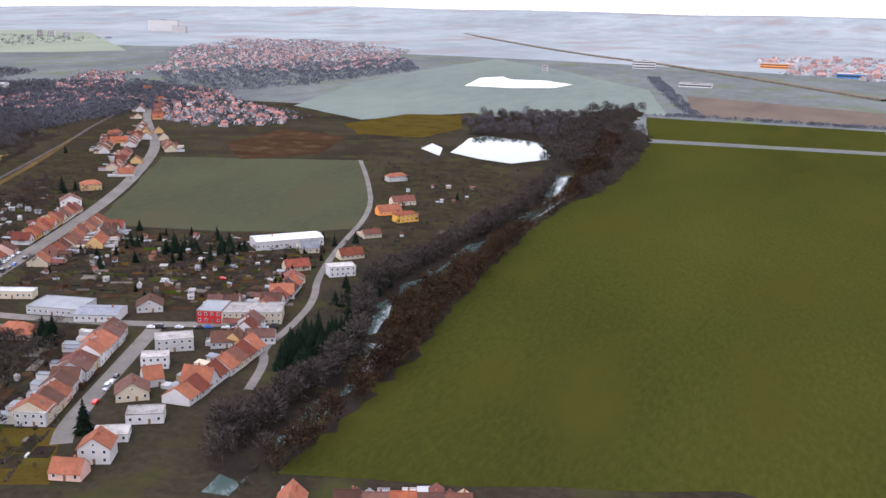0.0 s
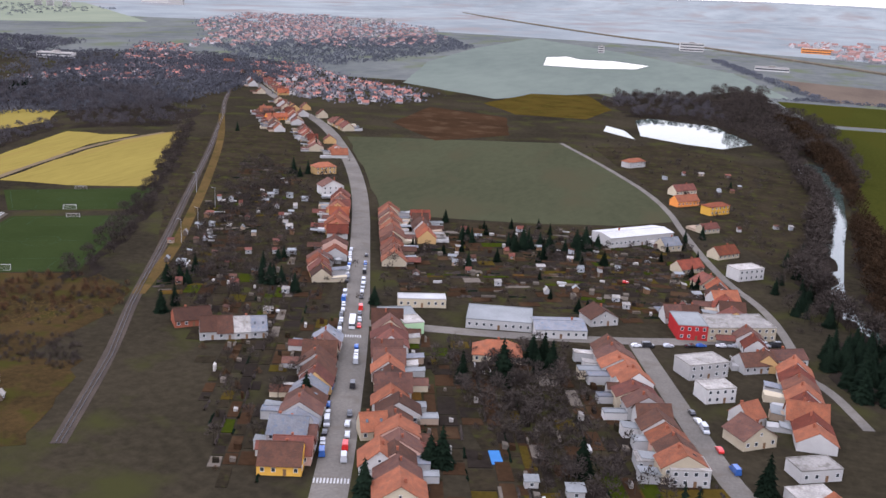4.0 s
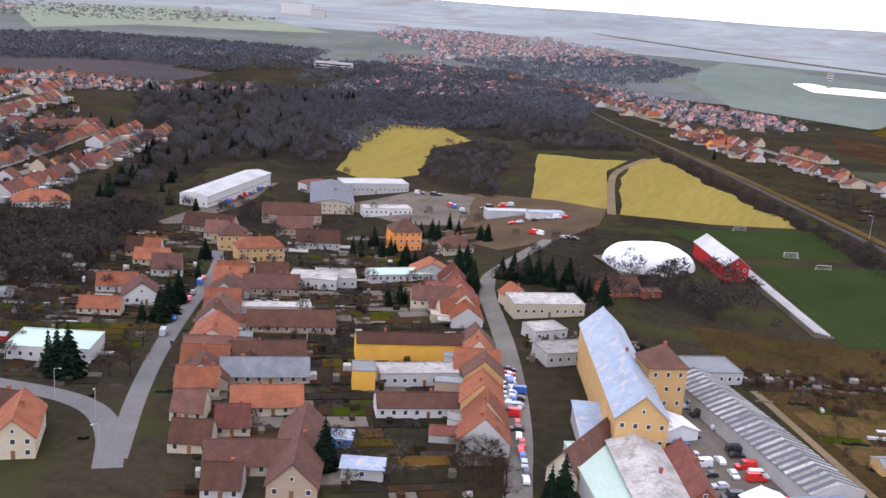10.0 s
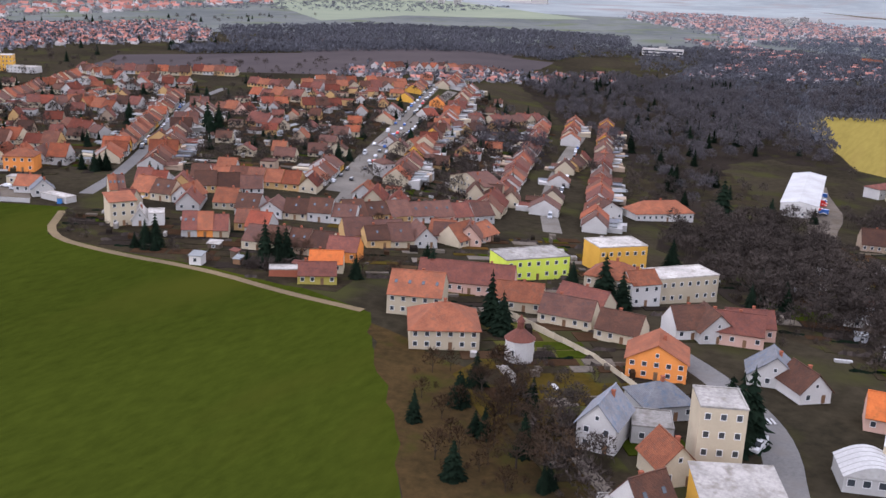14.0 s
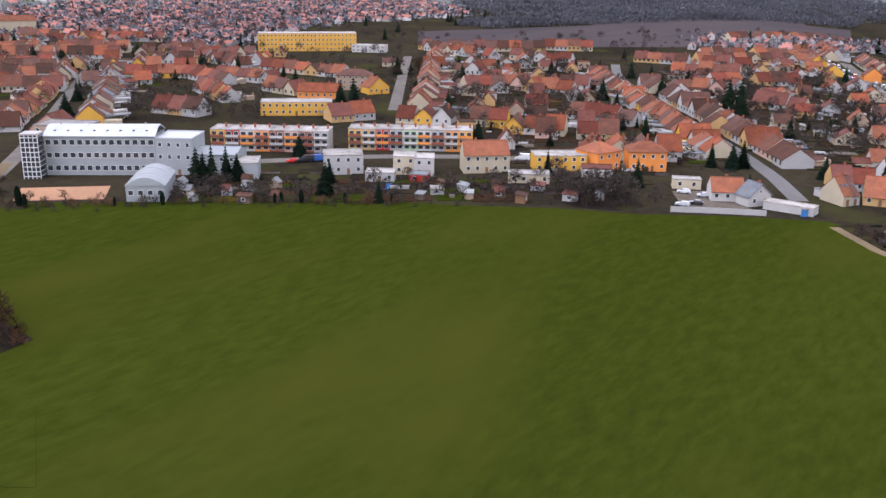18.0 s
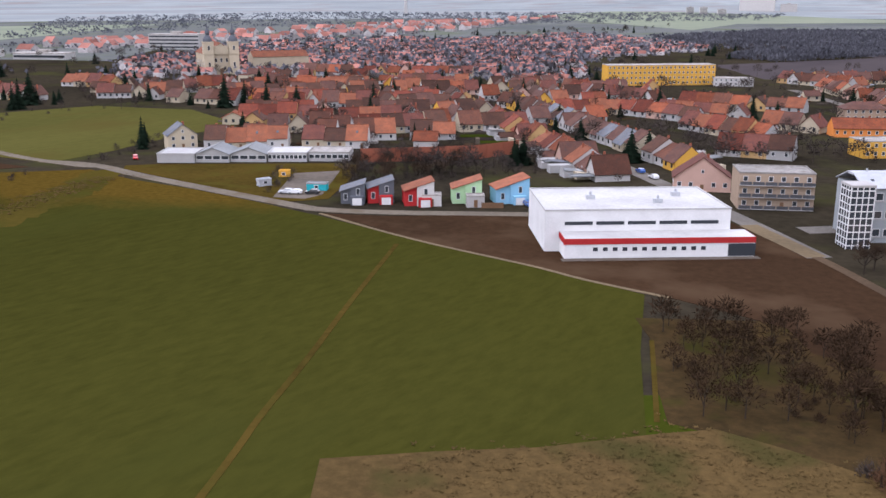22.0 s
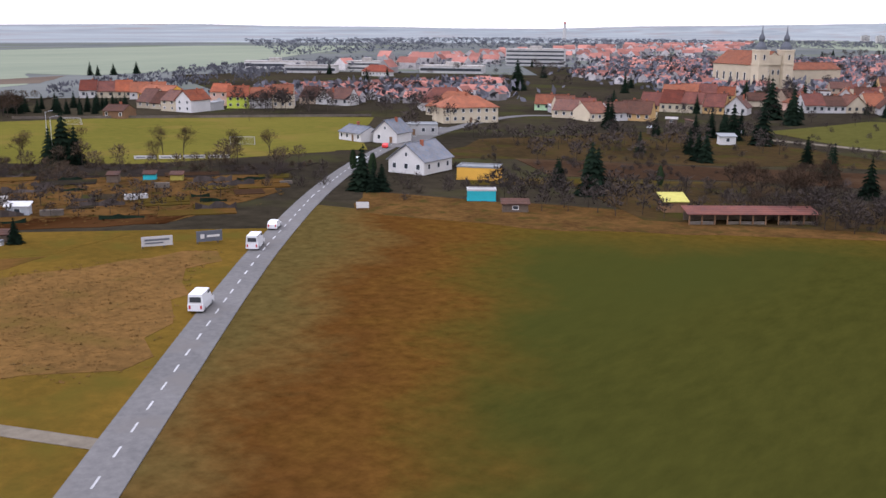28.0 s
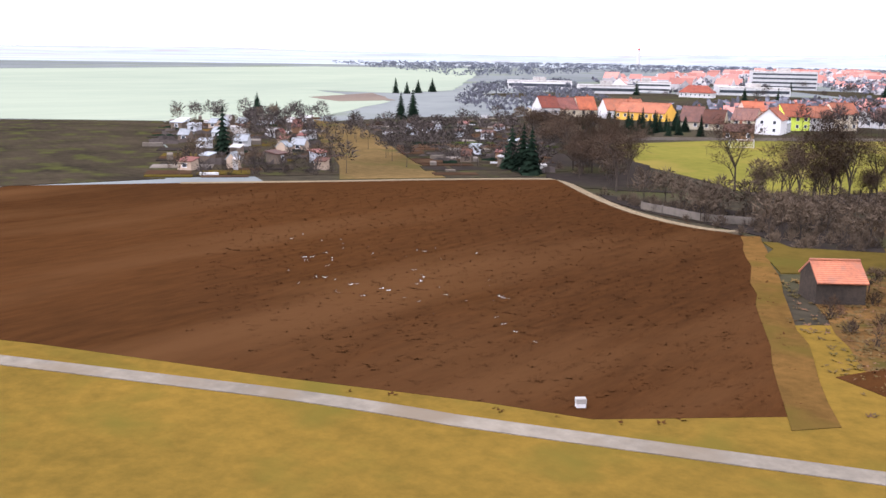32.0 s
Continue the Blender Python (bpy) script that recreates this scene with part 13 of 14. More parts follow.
grove('spruce', -857.2, 223.5, 0.8)
grove('spruce', -831.9, 221.0, 0.9)
grove('spruce', -848.3, 333.3, 0.7)
for px, py in spots([(-812.4, 62.4), (-746.2, 114.8), (-743.0, 102.4), (-803.8, 52.3)], 88, 226, 2.5):
    grove('fruit', px, py, 0.8)
for px, py in spots([(-926.0, 134.2), (-890.6, 170.2), (-855.5, 126.1), (-888.5, 100.2)], 48, 227, 2.5):
    grove('fruit', px, py, 1.0)
for px, py in spots([(-906.1, 122.3), (-877.3, 151.0), (-856.5, 125.1), (-882.5, 100.2)], 16, 228, 2.5):
    grove('bare', px, py, 0.7)
for px, py in spots([(-815.8, 46.6), (-742.6, 101.2), (-742.2, 99.4), (-812.3, 43.1)], 40, 229, 2.5):
    grove('bush', px, py, 0.6)
for px, py in spots([(-753.4, 105.8), (-738.2, 116.4), (-736.0, 106.1), (-750.0, 94.9)], 26, 230, 2.5):
    grove('bush', px, py, 0.9)
for px, py in spots([(-850.2, 275.5), (-788.7, 341.3), (-762.2, 221.6), (-810.3, 188.4)], 64, 231, 2.5):
    grove('fruit', px, py, 1.0)
for px, py in spots([(-831.6, 28.7), (-810.3, 43.7), (-809.7, 41.9), (-827.9, 27.8)], 30, 232, 2.5):
    grove('bush', px, py, 0.6)
tree('bare', -829.0, 35.7, 0.6)
tree('bare', -836.3, 39.0, 0.7)
tree('bare', -836.9, 36.7, 0.7)
tree('bare', -823.2, 36.9, 0.5)
tree('bare', -820.4, 42.4, 0.4)
grove('bare', -881.2, 105.5, 0.8)
grove('bare', -878.8, 107.4, 0.8)
grove('bare', -875.9, 109.7, 0.8)
grove('spruce', -997.3, 122.6, 1)
grove('spruce', -990.3, 119.5, 0.9)
tree('spruce', -917.0, 81.6, 0.7)
tree('spruce', -898.4, 96.5, 0.9)
grove('spruce', -849.9, 156.4, 1.2)
tree('spruce', -811.9, 72.6, 0.8)
tree('spruce', -809.0, 72.7, 0.8)
grove('spruce', -1062.5, 144.6, 0.9)
grove('spruce', -1009.5, 265.6, 0.8)
grove('spruce', -982.9, 288.2, 0.6)
grove('spruce', -1026.3, 124.0, 1.2)
grove('spruce', -1024.5, 125.7, 1.1)
grove('spruce', -998.2, 130.0, 1.2)
grove('spruce', -983.9, 119.9, 1)
tree('spruce', -915.3, 78.0, 0.9)
tree('spruce', -914.6, 80.3, 0.8)
grove('spruce', -1013.1, 262.4, 0.7)
tree('spruce', -1001.8, 52.3, 0.8)
grove('spruce', -1031.8, 118.9, 1.1)
grove('spruce', -1053.2, 121.0, 0.9)
grove('spruce', -1071.0, 156.4, 0.9)
grove('spruce', -1133.2, 144.9, 0.8)
grove('spruce', -1050.0, 123.9, 0.7)
grove('spruce', -1025.7, 135.3, 0.8)
grove('spruce', -1093.6, 245.0, 0.8)
for px, py in spots([(-941.3, 59.9), (-922.4, 72.0), (-915.4, 55.4), (-922.0, 31.2)], 36, 233, 2.5):
    grove('bush', px, py, 0.9)
for px, py in spots([(-939.2, 57.6), (-923.2, 71.3), (-917.4, 57.2), (-925.3, 37.3)], 14, 234, 2.5):
    tree('bare', px, py, 0.6)
for px, py in spots([(-949.1, 45.0), (-944.2, 45.3), (-931.5, 26.1), (-932.9, 24.9)], 10, 235, 2.5):
    grove('bush', px, py, 0.8)
for px, py in spots([(-989.5, 27.2), (-1011.1, 62.9), (-1000.3, 59.6), (-986.2, 34.6)], 16, 236, 2.5):
    grove('bush', px, py, 0.8)
for px, py in spots([(-988.5, 58.2), (-913.8, 112.5), (-941.7, 191.5), (-1043.7, 129.9)], 112, 237, 2.5):
    grove('fruit', px, py, 0.8)
for px, py in spots([(-988.5, 58.2), (-913.8, 112.5), (-941.7, 191.5), (-1043.7, 129.9)], 14, 238, 2.5):
    grove('spruce', px, py, 0.7)
tree('spruce', -964.6, -11.4, 0.65)
tree('spruce', -963.3, -11.1, 0.7)
tree('spruce', -962.7, -10.1, 0.6)
tree('spruce', -965.5, -9.0, 0.65)
tree('spruce', -963.7, -7.3, 0.5)
tree('spruce', -994.4, 46.1, 1)
grove('spruce', -1099.9, 81.5, 1.2)
grove('spruce', -1044.9, 113.7, 1.3)
grove('spruce', -1020.0, 120.1, 1)
grove('spruce', -997.6, 131.1, 1.2)
grove('spruce', -1106.6, 121.9, 1)
for px, py in spots([(-1073.2, 26.8), (-1051.8, 28.0), (-1019.8, 25.5), (-1015.0, 20.3), (-1043.6, 12.0)], 18, 239, 2.5):
    grove('bush', px, py, 0.9)
for px, py in spots([(-1012.3, -13.9), (-984.1, 13.5), (-979.7, 7.6), (-1005.1, -19.9)], 30, 240, 2.5):
    grove('bush', px, py, 0.7)
tree('spruce', -1034.2, -37.3, 0.6)
tree('spruce', -1034.4, -31.6, 0.55)
tree('spruce', -1055.3, -7.1, 0.6)
tree('spruce', -1045.5, -21.1, 0.6)
grove('spruce', -1090.9, 72.5, 1.3)
tree('spruce', -1115.2, 32.8, 0.8)
grove('spruce', -1213.0, 134.3, 1.2)
tree('spruce', -1079.6, 27.3, 1)
tree('spruce', -1089.6, 33.3, 0.8)
tree('spruce', -1092.3, 32.7, 0.8)
tree('spruce', -1076.6, -2.9, 0.7)
tree('spruce', -1076.5, -36.5, 0.7)
grove('spruce', -1044.5, 121.4, 0.9)
grove('spruce', -1072.6, 161.9, 0.8)
grove('spruce', -1080.4, 112.0, 0.8)
tree('bare', -1051.1, -32.1, 0.7)
tree('bare', -1051.2, -28.4, 0.7)
tree('bare', -1055.9, -30.6, 0.7)
tree('bare', -1052.9, -38.2, 0.6)
tree('bare', -1016.9, 18.8, 0.4)
tree('bare', -1022.0, 15.7, 0.4)
tree('bare', -1033.5, 17.7, 0.5)
tree('bare', -1065.1, -15.6, 0.5)
tree('bare', -1047.6, -27.6, 0.6)
for px, py in spots([(-1034.9, -25.8), (-1006.9, -28.2), (-1004.1, -35.7), (-1027.9, -38.0)], 54, 241, 2.5):
    grove('fruit', px, py, 1.0)
for px, py in spots([(-1070.3, -37.3), (-1048.7, -21.1), (-1037.3, -35.2), (-1047.1, -44.1), (-1061.2, -45.2)], 34, 242, 2.5):
    grove('bush', px, py, 0.9)
for px, py in spots([(-1131.5, 2.7), (-1088.9, 44.8), (-1068.1, 16.6), (-1094.8, -23.8)], 70, 243, 2.5):
    grove('fruit', px, py, 0.9)
for px, py in spots([(-1060.3, 28.5), (-1019.5, 26.6), (-1018.1, 20.8), (-1054.9, 19.9)], 14, 244, 2.5):
    grove('bush', px, py, 0.7)
for px, py in spots([(-1005.3, -33.0), (-990.3, -22.3), (-989.9, -25.8), (-1003.4, -36.9)], 16, 245, 2.5):
    grove('bush', px, py, 0.6)
tree('spruce', -1095.7, -60.5, 0.7)
tree('spruce', -1098.1, -59.7, 0.55)
tree('spruce', -1095.5, -59.1, 0.6)
grove('spruce', -1208.4, 127.5, 1.3)
grove('spruce', -1174.6, 142.4, 1)
grove('spruce', -1090.4, 70.2, 1.2)
tree('spruce', -1073.6, -42.9, 0.9)
tree('spruce', -1118.4, 36.7, 0.8)
tree('spruce', -1078.4, -2.0, 0.7)
tree('spruce', -1102.3, 28.5, 0.6)
tree('spruce', -1080.7, -40.1, 0.6)
for px, py in spots([(-1218.6, 10.6), (-1181.3, 49.6), (-1154.6, 39.9), (-1137.5, 17.7), (-1168.7, 14.7), (-1187.0, -13.8)], 30, 246, 2.5):
    grove('bare', px, py, 0.7)
for px, py in spots([(-1087.8, -46.7), (-1068.4, -35.1), (-1058.1, -51.8), (-1075.0, -58.9)], 48, 247, 2.5):
    grove('fruit', px, py, 0.8)
for px, py in spots([(-1100.7, -52.0), (-1082.6, -35.0), (-1073.7, -48.8), (-1089.2, -63.2)], 26, 248, 2.5):
    grove('bush', px, py, 0.9)
for px, py in spots([(-1068.4, -28.6), (-1046.0, -14.1), (-1038.9, -38.6), (-1055.4, -39.8)], 34, 249, 2.5):
    grove('bush', px, py, 0.9)
for px, py in spots([(-1065.0, -25.4), (-1052.8, -7.0), (-1046.5, -26.3), (-1058.1, -37.0)], 12, 250, 2.5):
    tree('bare', px, py, 0.6)
for px, py in spots([(-1124.2, -59.0), (-1116.1, -47.0), (-1102.3, -60.3), (-1108.0, -72.0)], 16, 251, 2.5):
    grove('bush', px, py, 0.8)
tree('spruce', -1149.3, -74.1, 0.8)
tree('spruce', -1146.5, -73.4, 0.9)
tree('spruce', -1104.2, -121.5, 0.18)
tree('spruce', -1099.7, -106.5, 0.32)
tree('spruce', -1160.5, -80.3, 0.5)
tree('poplar', -1162.3, -97.3, 0.9)
tree('poplar', -1157.7, -94.5, 0.6)
tree('poplar', -1168.9, -100.8, 0.7)
tree('poplar', -1152.0, -79.2, 0.55)
tree('poplar', -1142.4, -56.7, 0.6)
tree('poplar', -1144.6, -59.1, 0.5)
tree('poplar', -1132.9, -46.6, 0.5)
tree('poplar', -1131.1, -54.6, 0.5)
tree('poplar', -1160.4, -95.3, 0.5)
tree('poplar', -1160.3, -97.2, 0.5)
tree('poplar', -1166.0, -99.1, 0.5)
for px, py in spots([(-1117.3, -143.5), (-1104.5, -124.6), (-1103.8, -125.7), (-1115.7, -144.2)], 16, 252, 2.5):
    tree('bush', px, py, 0.6)
for px, py in spots([(-1118.4, -134.4), (-1112.3, -126.5), (-1108.3, -132.5), (-1113.3, -138.1)], 19, 253, 2.5):
    tree('fruit', px, py, 0.6)
for px, py in spots([(-1127.0, -100.8), (-1107.6, -72.1), (-1101.7, -88.5), (-1117.7, -109.4)], 41, 254, 2.5):
    grove('fruit', px, py, 0.6)
for px, py in spots([(-1129.8, -90.0), (-1125.9, -86.0), (-1118.8, -96.6), (-1120.8, -102.3)], 9, 255, 2.5):
    grove('bush', px, py, 0.8)
for px, py in spots([(-1109.4, -112.3), (-1103.7, -106.8), (-1100.6, -115.1), (-1105.6, -117.9)], 8, 256, 2.5):
    tree('bush', px, py, 0.6)
for px, py in spots([(-1252.4, -28.6), (-1234.8, -6.8), (-1218.6, -24.5), (-1240.0, -38.8)], 26, 257, 2.5):
    tree('spruce', px, py, 0.55)
for px, py in spots([(-1213.8, 19.1), (-1195.4, 27.9), (-1187.5, 12.7), (-1201.7, 2.6)], 14, 258, 2.5):
    grove('bare', px, py, 0.8)
for px, py in spots([(-1167.0, 49.4), (-1141.7, 16.9), (-1126.8, -25.7), (-1132.6, -26.7)], 12, 259, 2.5):
    grove('bare', px, py, 0.8)
for px, py in spots([(-1142.1, -162.5), (-1134.9, -150.9), (-1121.4, -135.1), (-1118.4, -143.5), (-1128.2, -159.1), (-1138.0, -164.9)], 120, 260, 2.5):
    tree('bush', px, py, 0.5)
for px, py in spots([(-1142.1, -162.5), (-1134.9, -150.9), (-1121.4, -135.1), (-1118.4, -143.5), (-1128.2, -159.1), (-1138.0, -164.9)], 50, 268, 2.5):
    tree('redbush', px, py, 0.3)
for px, py in spots([(-1130.5, -147.7), (-1130.3, -144.6), (-1128.1, -147.7), (-1128.6, -149.5)], 3, 261, 2.5):
    tree('redbush', px, py, 0.5)
for px, py in spots([(-1155.5, -138.2), (-1139.0, -112.5), (-1133.3, -124.3), (-1147.6, -145.0)], 28, 262, 2.5):
    tree('fruit', px, py, 0.7)
for px, py in spots([(-1154.7, -145.7), (-1129.4, -104.9), (-1124.9, -118.7), (-1140.6, -141.6), (-1147.3, -154.7)], 110, 263, 2.5):
    tree('bush', px, py, 0.45)
for px, py in spots([(-1154.7, -145.7), (-1129.4, -104.9), (-1124.9, -118.7), (-1140.6, -141.6), (-1147.3, -154.7)], 40, 264, 2.5):
    tree('redbush', px, py, 0.28)
tree('poplar', -1173.1, -107.4, 0.55)
tree('poplar', -1170.8, -106.3, 0.65)
tree('poplar', -1170.6, -104.0, 0.7)
tree('poplar', -1169.1, -102.2, 0.6)
tree('poplar', -1167.7, -100.4, 0.7)
tree('poplar', -1165.1, -99.1, 0.5)
tree('poplar', -1161.4, -99.0, 0.7)
tree('poplar', -1162.0, -96.4, 0.7)
tree('poplar', -1159.3, -93.0, 0.5)
tree('poplar', -1157.2, -67.0, 0.6)
tree('spruce', -1152.0, -72.8, 0.8)
tree('spruce', -1150.7, -73.4, 0.7)
tree('spruce', -1288.9, -36.0, 0.8)
grove('spruce', -1290.9, -29.6, 0.9)
grove('spruce', -1323.4, -50.2, 0.8)
grove('spruce', -1312.7, -53.1, 0.5)
tree('spruce', -1249.1, -117.2, 0.8)
tree('spruce', -1211.1, -98.9, 0.8)
tree('spruce', -1208.2, -100.3, 0.8)
tree('spruce', -1206.4, -101.0, 0.7)
grove('spruce', -1391.6, 73.0, 0.7)
grove('spruce', -1386.2, 73.4, 0.7)
grove('spruce', -1388.0, 81.9, 0.7)
grove('spruce', -1393.2, 96.4, 0.7)
for px, py in spots([(-1249.7, -124.0), (-1242.2, -101.9), (-1221.2, -121.9), (-1231.3, -136.1)], 46, 265, 2.5):
    grove('bush', px, py, 0.9)
for px, py in spots([(-1270.3, -66.0), (-1275.2, -12.3), (-1205.5, -97.1), (-1212.1, -111.2)], 80, 266, 2.5):
    grove('fruit', px, py, 0.9)
for px, py in spots([(-1261.9, -26.1), (-1232.6, -36.7), (-1188.7, -106.1), (-1202.8, -98.6)], 46, 267, 2.5):
    tree('bare', px, py, 0.75)
tree('poplar', -1190.0, -107.6, 0.7)
tree('poplar', -1190.3, -104.5, 0.8)
tree('poplar', -1178.6, -101.5, 0.8)
tree('poplar', -1173.3, -101.9, 0.7)
tree('poplar', -1170.0, -101.1, 0.9)
tree('poplar', -1168.7, -99.7, 0.9)
tree('poplar', -1166.7, -100.4, 0.8)
tree('poplar', -1164.6, -98.1, 0.8)
lamp_post(-484.3, 97.8, 9)
lamp_post(-474.1, 95.0, 300)
lamp_post(-465.2, 85.1, 255)
lamp_post(-500.7, 101.6, 130)
lamp_post(-1159.5, -70.8, 90, 12)
lamp_post(-1150.2, -75.0, 90, 12)
lamp_post(-323.3, 274.4, 180, 13)
lamp_post(-334.2, 304.1, 180, 13)
lamp_post(-354.7, 325.2, 180, 13)
lamp_post(-319.5, 258.2, 180, 13)

# rails and sleepers on the railway bed
bed = bpy.data.objects["railway_bank"]
line = [(-547.2, 701.0), (-493.1, 589.4), (-455.5, 521.7), (-395.4, 402.5), (-356.2, 321.1), (-327.8, 262.9), (-311.7, 229.0), (-299.1, 202.0), (-282.3, 169.8), (-265.0, 130.4)]
zz = bed.data.vertices[0].co.z
for side in (-0.72, 0.72):
    s = Shape()
    for a, b in zip(line, line[1:]):
        a, b = Vector(a), Vector(b)
        d = (b - a).normalized()
        o = Vector((-d.y, d.x)) * side * K
        s.tube((*(a + o), zz + 0.14), (*(b + o), zz + 0.14), 0.07, 0.07, 4)
    child("rail", s.mesh("rail", "dark"), bed)
s = Shape()
for a, b in zip(line, line[1:]):
    a, b = Vector(a), Vector(b)
    d, n = (b - a).normalized(), int((b - a).length / (0.9 * K))
    o = Vector((-d.y, d.x)) * 1.25 * K
    for i in range(n):
        p = a.lerp(b, i / n)
        q = d * 0.12 * K
        s.add([(*(p - o - q), zz + 0.07), (*(p + o - q), zz + 0.07), (*(p + o + q), zz + 0.07), (*(p - o + q), zz + 0.07)], [(0, 3, 2, 1)])
child("sleepers", s.mesh("sleepers", "wood"), bed)

for px, py in spots([(-266.6, 308.1), (-174.1, 349.1), (-148.0, 258.1), (-176.3, 242.1), (-244.9, 241.3)], 150, 300, 2.5):
    grove('bush', px, py, 0.7)
for px, py in spots([(-370.0, 318.7), (-367.7, 429.5), (-275.5, 281.4), (-249.7, 207.2), (-279.6, 193.0)], 150, 301, 2.5):
    grove('bush', px, py, 0.7)
for px, py in spots([(-220.0, 198.1), (-178.9, 214.7), (-138.6, 142.3), (-167.8, 127.1)], 130, 302, 2.5):
    grove('bush', px, py, 0.8)
for px, py in spots([(-359.7, 366.0), (-330.3, 432.3), (-271.9, 226.3), (-293.8, 205.8)], 130, 303, 2.5):
    grove('bush', px, py, 0.7)
for px, py in spots([(-587.4, 173.4), (-558.8, 227.8), (-509.5, 113.3), (-526.3, 100.8)], 130, 304, 2.5):
    grove('bush', px, py, 0.7)
for px, py in spots([(-793.7, 246.0), (-748.0, 310.0), (-691.4, 193.2), (-733.2, 164.5)], 90, 305, 2.5):
    grove('bush', px, py, 0.7)
for px, py in spots([(-730.6, 301.0), (-715.2, 398.6), (-655.5, 229.1), (-685.8, 205.1)], 90, 306, 2.5):
    grove('bush', px, py, 0.7)
for px, py in spots([(-606.5, 223.2), (-583.0, 254.8), (-536.4, 135.9), (-554.0, 120.2)], 110, 307, 2.5):
    grove('bush', px, py, 0.8)
for px, py in spots([(-977.7, 46.7), (-911.0, 104.5), (-953.8, 226.0), (-1068.9, 144.1)], 150, 308, 2.5):
    grove('bush', px, py, 0.7)
for px, py in spots([(-962.8, 155.0), (-794.1, 367.9), (-755.0, 193.7), (-887.2, 90.2)], 170, 309, 2.5):
    grove('bush', px, py, 0.7)
for px, py in spots([(-657.6, 144.9), (-680.5, 294.4), (-756.7, 411.8), (-707.6, 202.2)], 120, 310, 2.5):
    grove('bush', px, py, 0.7)
for px, py in spots([(-1145.5, 28.1), (-1074.0, 81.2), (-1049.1, -3.5), (-1090.8, -42.7)], 90, 311, 2.5):
    grove('bush', px, py, 0.6)
for px, py in spots([(-270.3, 589.5), (-141.5, 558.1), (-111.5, 371.2), (-139.7, 310.2)], 90, 312, 2.5):
    grove('bush', px, py, 0.8)
for px, py in spots([(-469.5, 158.2), (-441.3, 174.8), (-437.2, 167.1), (-461.1, 146.0)], 40, 313, 2.5):
    grove('bush', px, py, 0.8)
for px, py in spots([(-543.1, 166.0), (-531.0, 178.1), (-500.5, 116.9), (-511.7, 116.2)], 50, 314, 2.5):
    grove('bush', px, py, 0.7)
fill = random.Random(118)
for poly, turns, count in (([(-737.9, 227.7), (-767.2, 429.2), (-709.5, 361.3), (-627.9, 164.6), (-649.5, 136.2)], (24, 114), 44), ([(-913.4, 247.1), (-852.6, 309.5), (-732.2, 144.4), (-757.0, 100.8)], (34, 124), 46),
                           ([(-988.5, 58.2), (-913.8, 112.5), (-961.0, 246.5), (-1076.2, 166.7)], (36, 126), 60), ([(-817.6, 288.2), (-788.7, 387.5), (-693.6, 187.4), (-723.7, 151.4)], (30, 120), 40),
                           ([(-1060.0, 110.0), (-1020.0, 170.0), (-1060.0, 250.0), (-1125.0, 215.0), (-1120.0, 120.0)], (30, 120), 40)):
    for px, py in spots(poly, count * 3, 119 + count, 6.5):
        if all(is_free(px + i, py + j) for i in (-4, 0, 4) for j in (-4, 0, 4)):
            house(px, py, fill.choice(turns) + fill.uniform(-6, 6), fill.uniform(7, 12), fill.uniform(6, 9), fill.uniform(3.0, 4.6), fill.choice(("eaves", "eaves", "gable", "flat")), fill.uniform(2.2, 3.6),
                  fill.choice(("white", "cream", "greywall", "brownwall", "ochre")), fill.choice(("tile", "tile_old", "tile_red", "tile_brown", "tile_red")), 1, detail=-1)
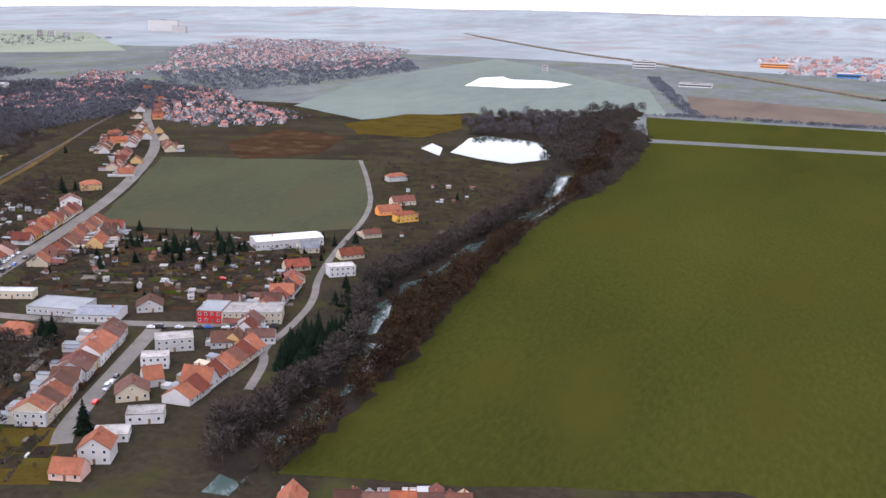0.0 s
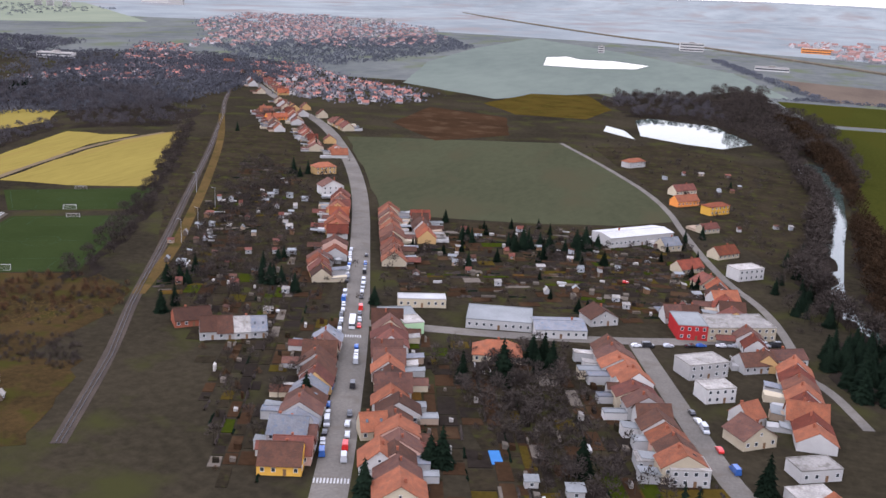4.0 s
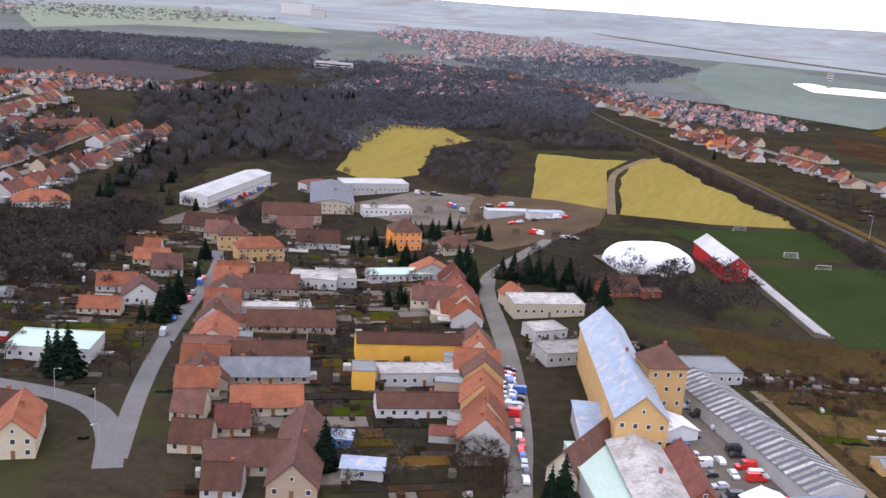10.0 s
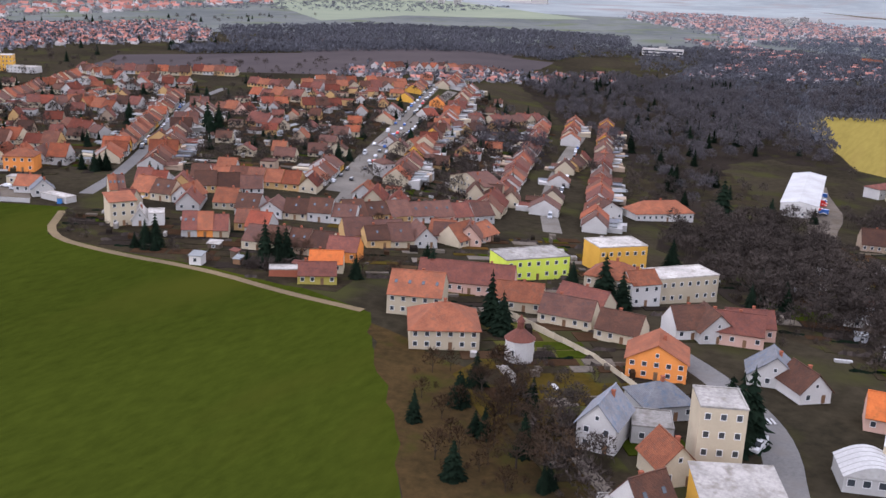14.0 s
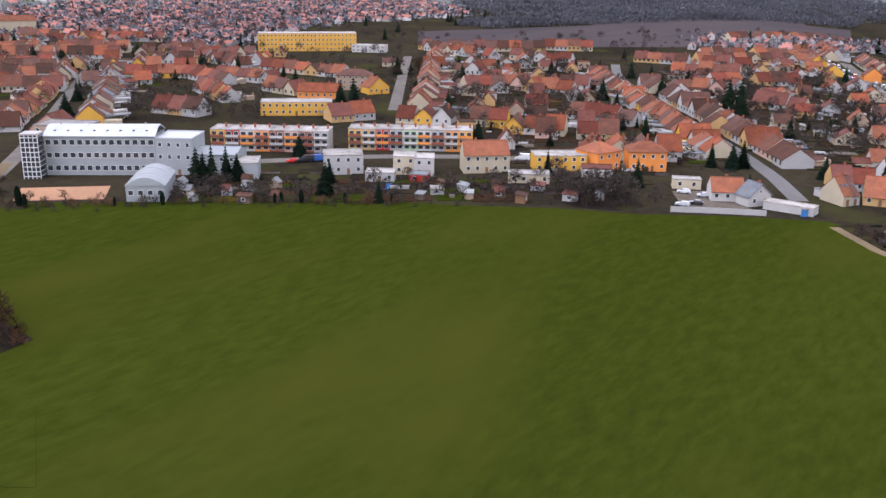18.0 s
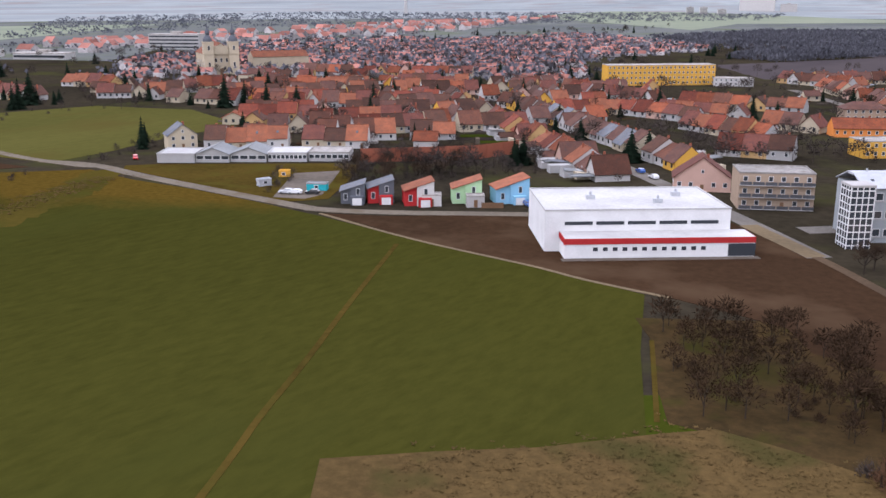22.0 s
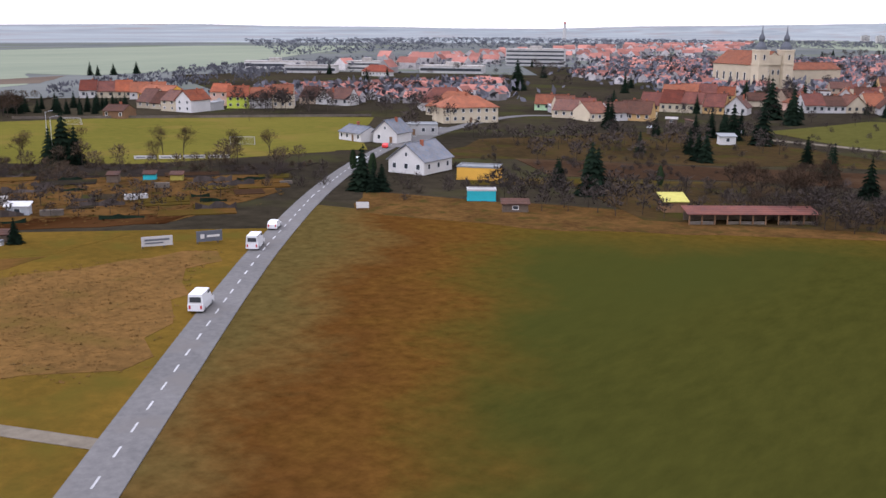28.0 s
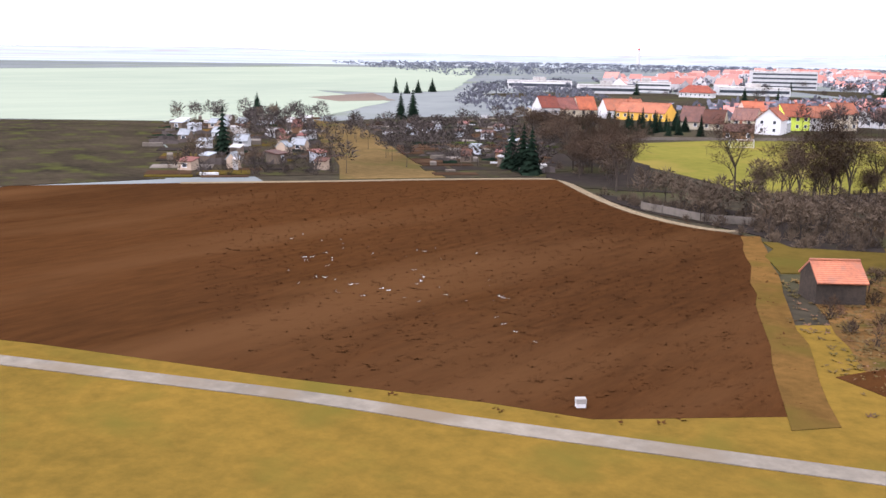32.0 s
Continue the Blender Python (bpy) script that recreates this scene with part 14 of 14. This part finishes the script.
for a, b in zip([(-831.2, 29.5), (-812.3, 46.1), (-789.5, 65.6), (-769.4, 79.8)], [(-831.2, 29.5), (-812.3, 46.1), (-789.5, 65.6), (-769.4, 79.8)][1:]):
    for i in range(26):
        u = (i + fill.uniform(-0.4, 0.4)) / 26
        grove(fill.choice(('bush', 'bush', 'thuja', 'redbush', 'fruit')), a[0] + (b[0] - a[0]) * u + fill.gauss(0, 0.7), a[1] + (b[1] - a[1]) * u + fill.gauss(0, 0.7), fill.uniform(0.45, 0.85))
wood('trees_old_town', [(-737.9, 227.7), (-767.2, 429.2), (-709.5, 361.3), (-627.9, 164.6), (-649.5, 136.2)], 190, 'spruce bush bush fruit mass', 0.55, 121, floor='', cheap=True, crown='twig_brown')
wood('trees_town_gardens', [(-817.6, 288.2), (-788.7, 387.5), (-693.6, 187.4), (-723.7, 151.4)], 130, 'spruce bush bush fruit mass', 0.55, 122, floor='', cheap=True, crown='twig_brown')
wood('trees_town_backs', [(-913.4, 247.1), (-852.6, 309.5), (-732.2, 144.4), (-757.0, 100.8)], 170, 'spruce bush bush mass', 0.55, 123, floor='', cheap=True, crown='twig_brown')
wood('trees_street_gardens', [(-266.6, 308.1), (-218.4, 329.8), (-173.1, 349.7), (-146.5, 258.8), (-174.9, 242.8), (-240.6, 243.5)], 150, 'spruce bush bush fruit', 0.55, 124, floor='', cheap=True, crown='twig_brown')
wood('trees_slope', [(-594.2, 78.9), (-582.4, 87.8), (-575.4, 78.4), (-563.6, 63.8), (-561.1, 54.7), (-571.9, 51.2), (-586.0, 64.0)], 70, 'spruce bush bush mass', 0.62, 129, floor='', cheap=True, crown='twig_brown')
wood('trees_village', [(-988.5, 58.2), (-913.8, 112.5), (-961.0, 246.5), (-1076.2, 166.7)], 170, 'spruce bush mass fruit mass', 0.55, 115, floor='', cheap=True)
wood('trees_church', [(-1092.0, 58.0), (-1040.0, 108.0), (-1060.0, 180.0), (-1130.0, 140.0), (-1150.0, 70.0)], 90, 'spruce bush mass mass', 0.6, 116, floor='', cheap=True)
finish_town()
join_trees('garden_trees', GROVE, 'leafless garden trees and bushes among the houses', 9)
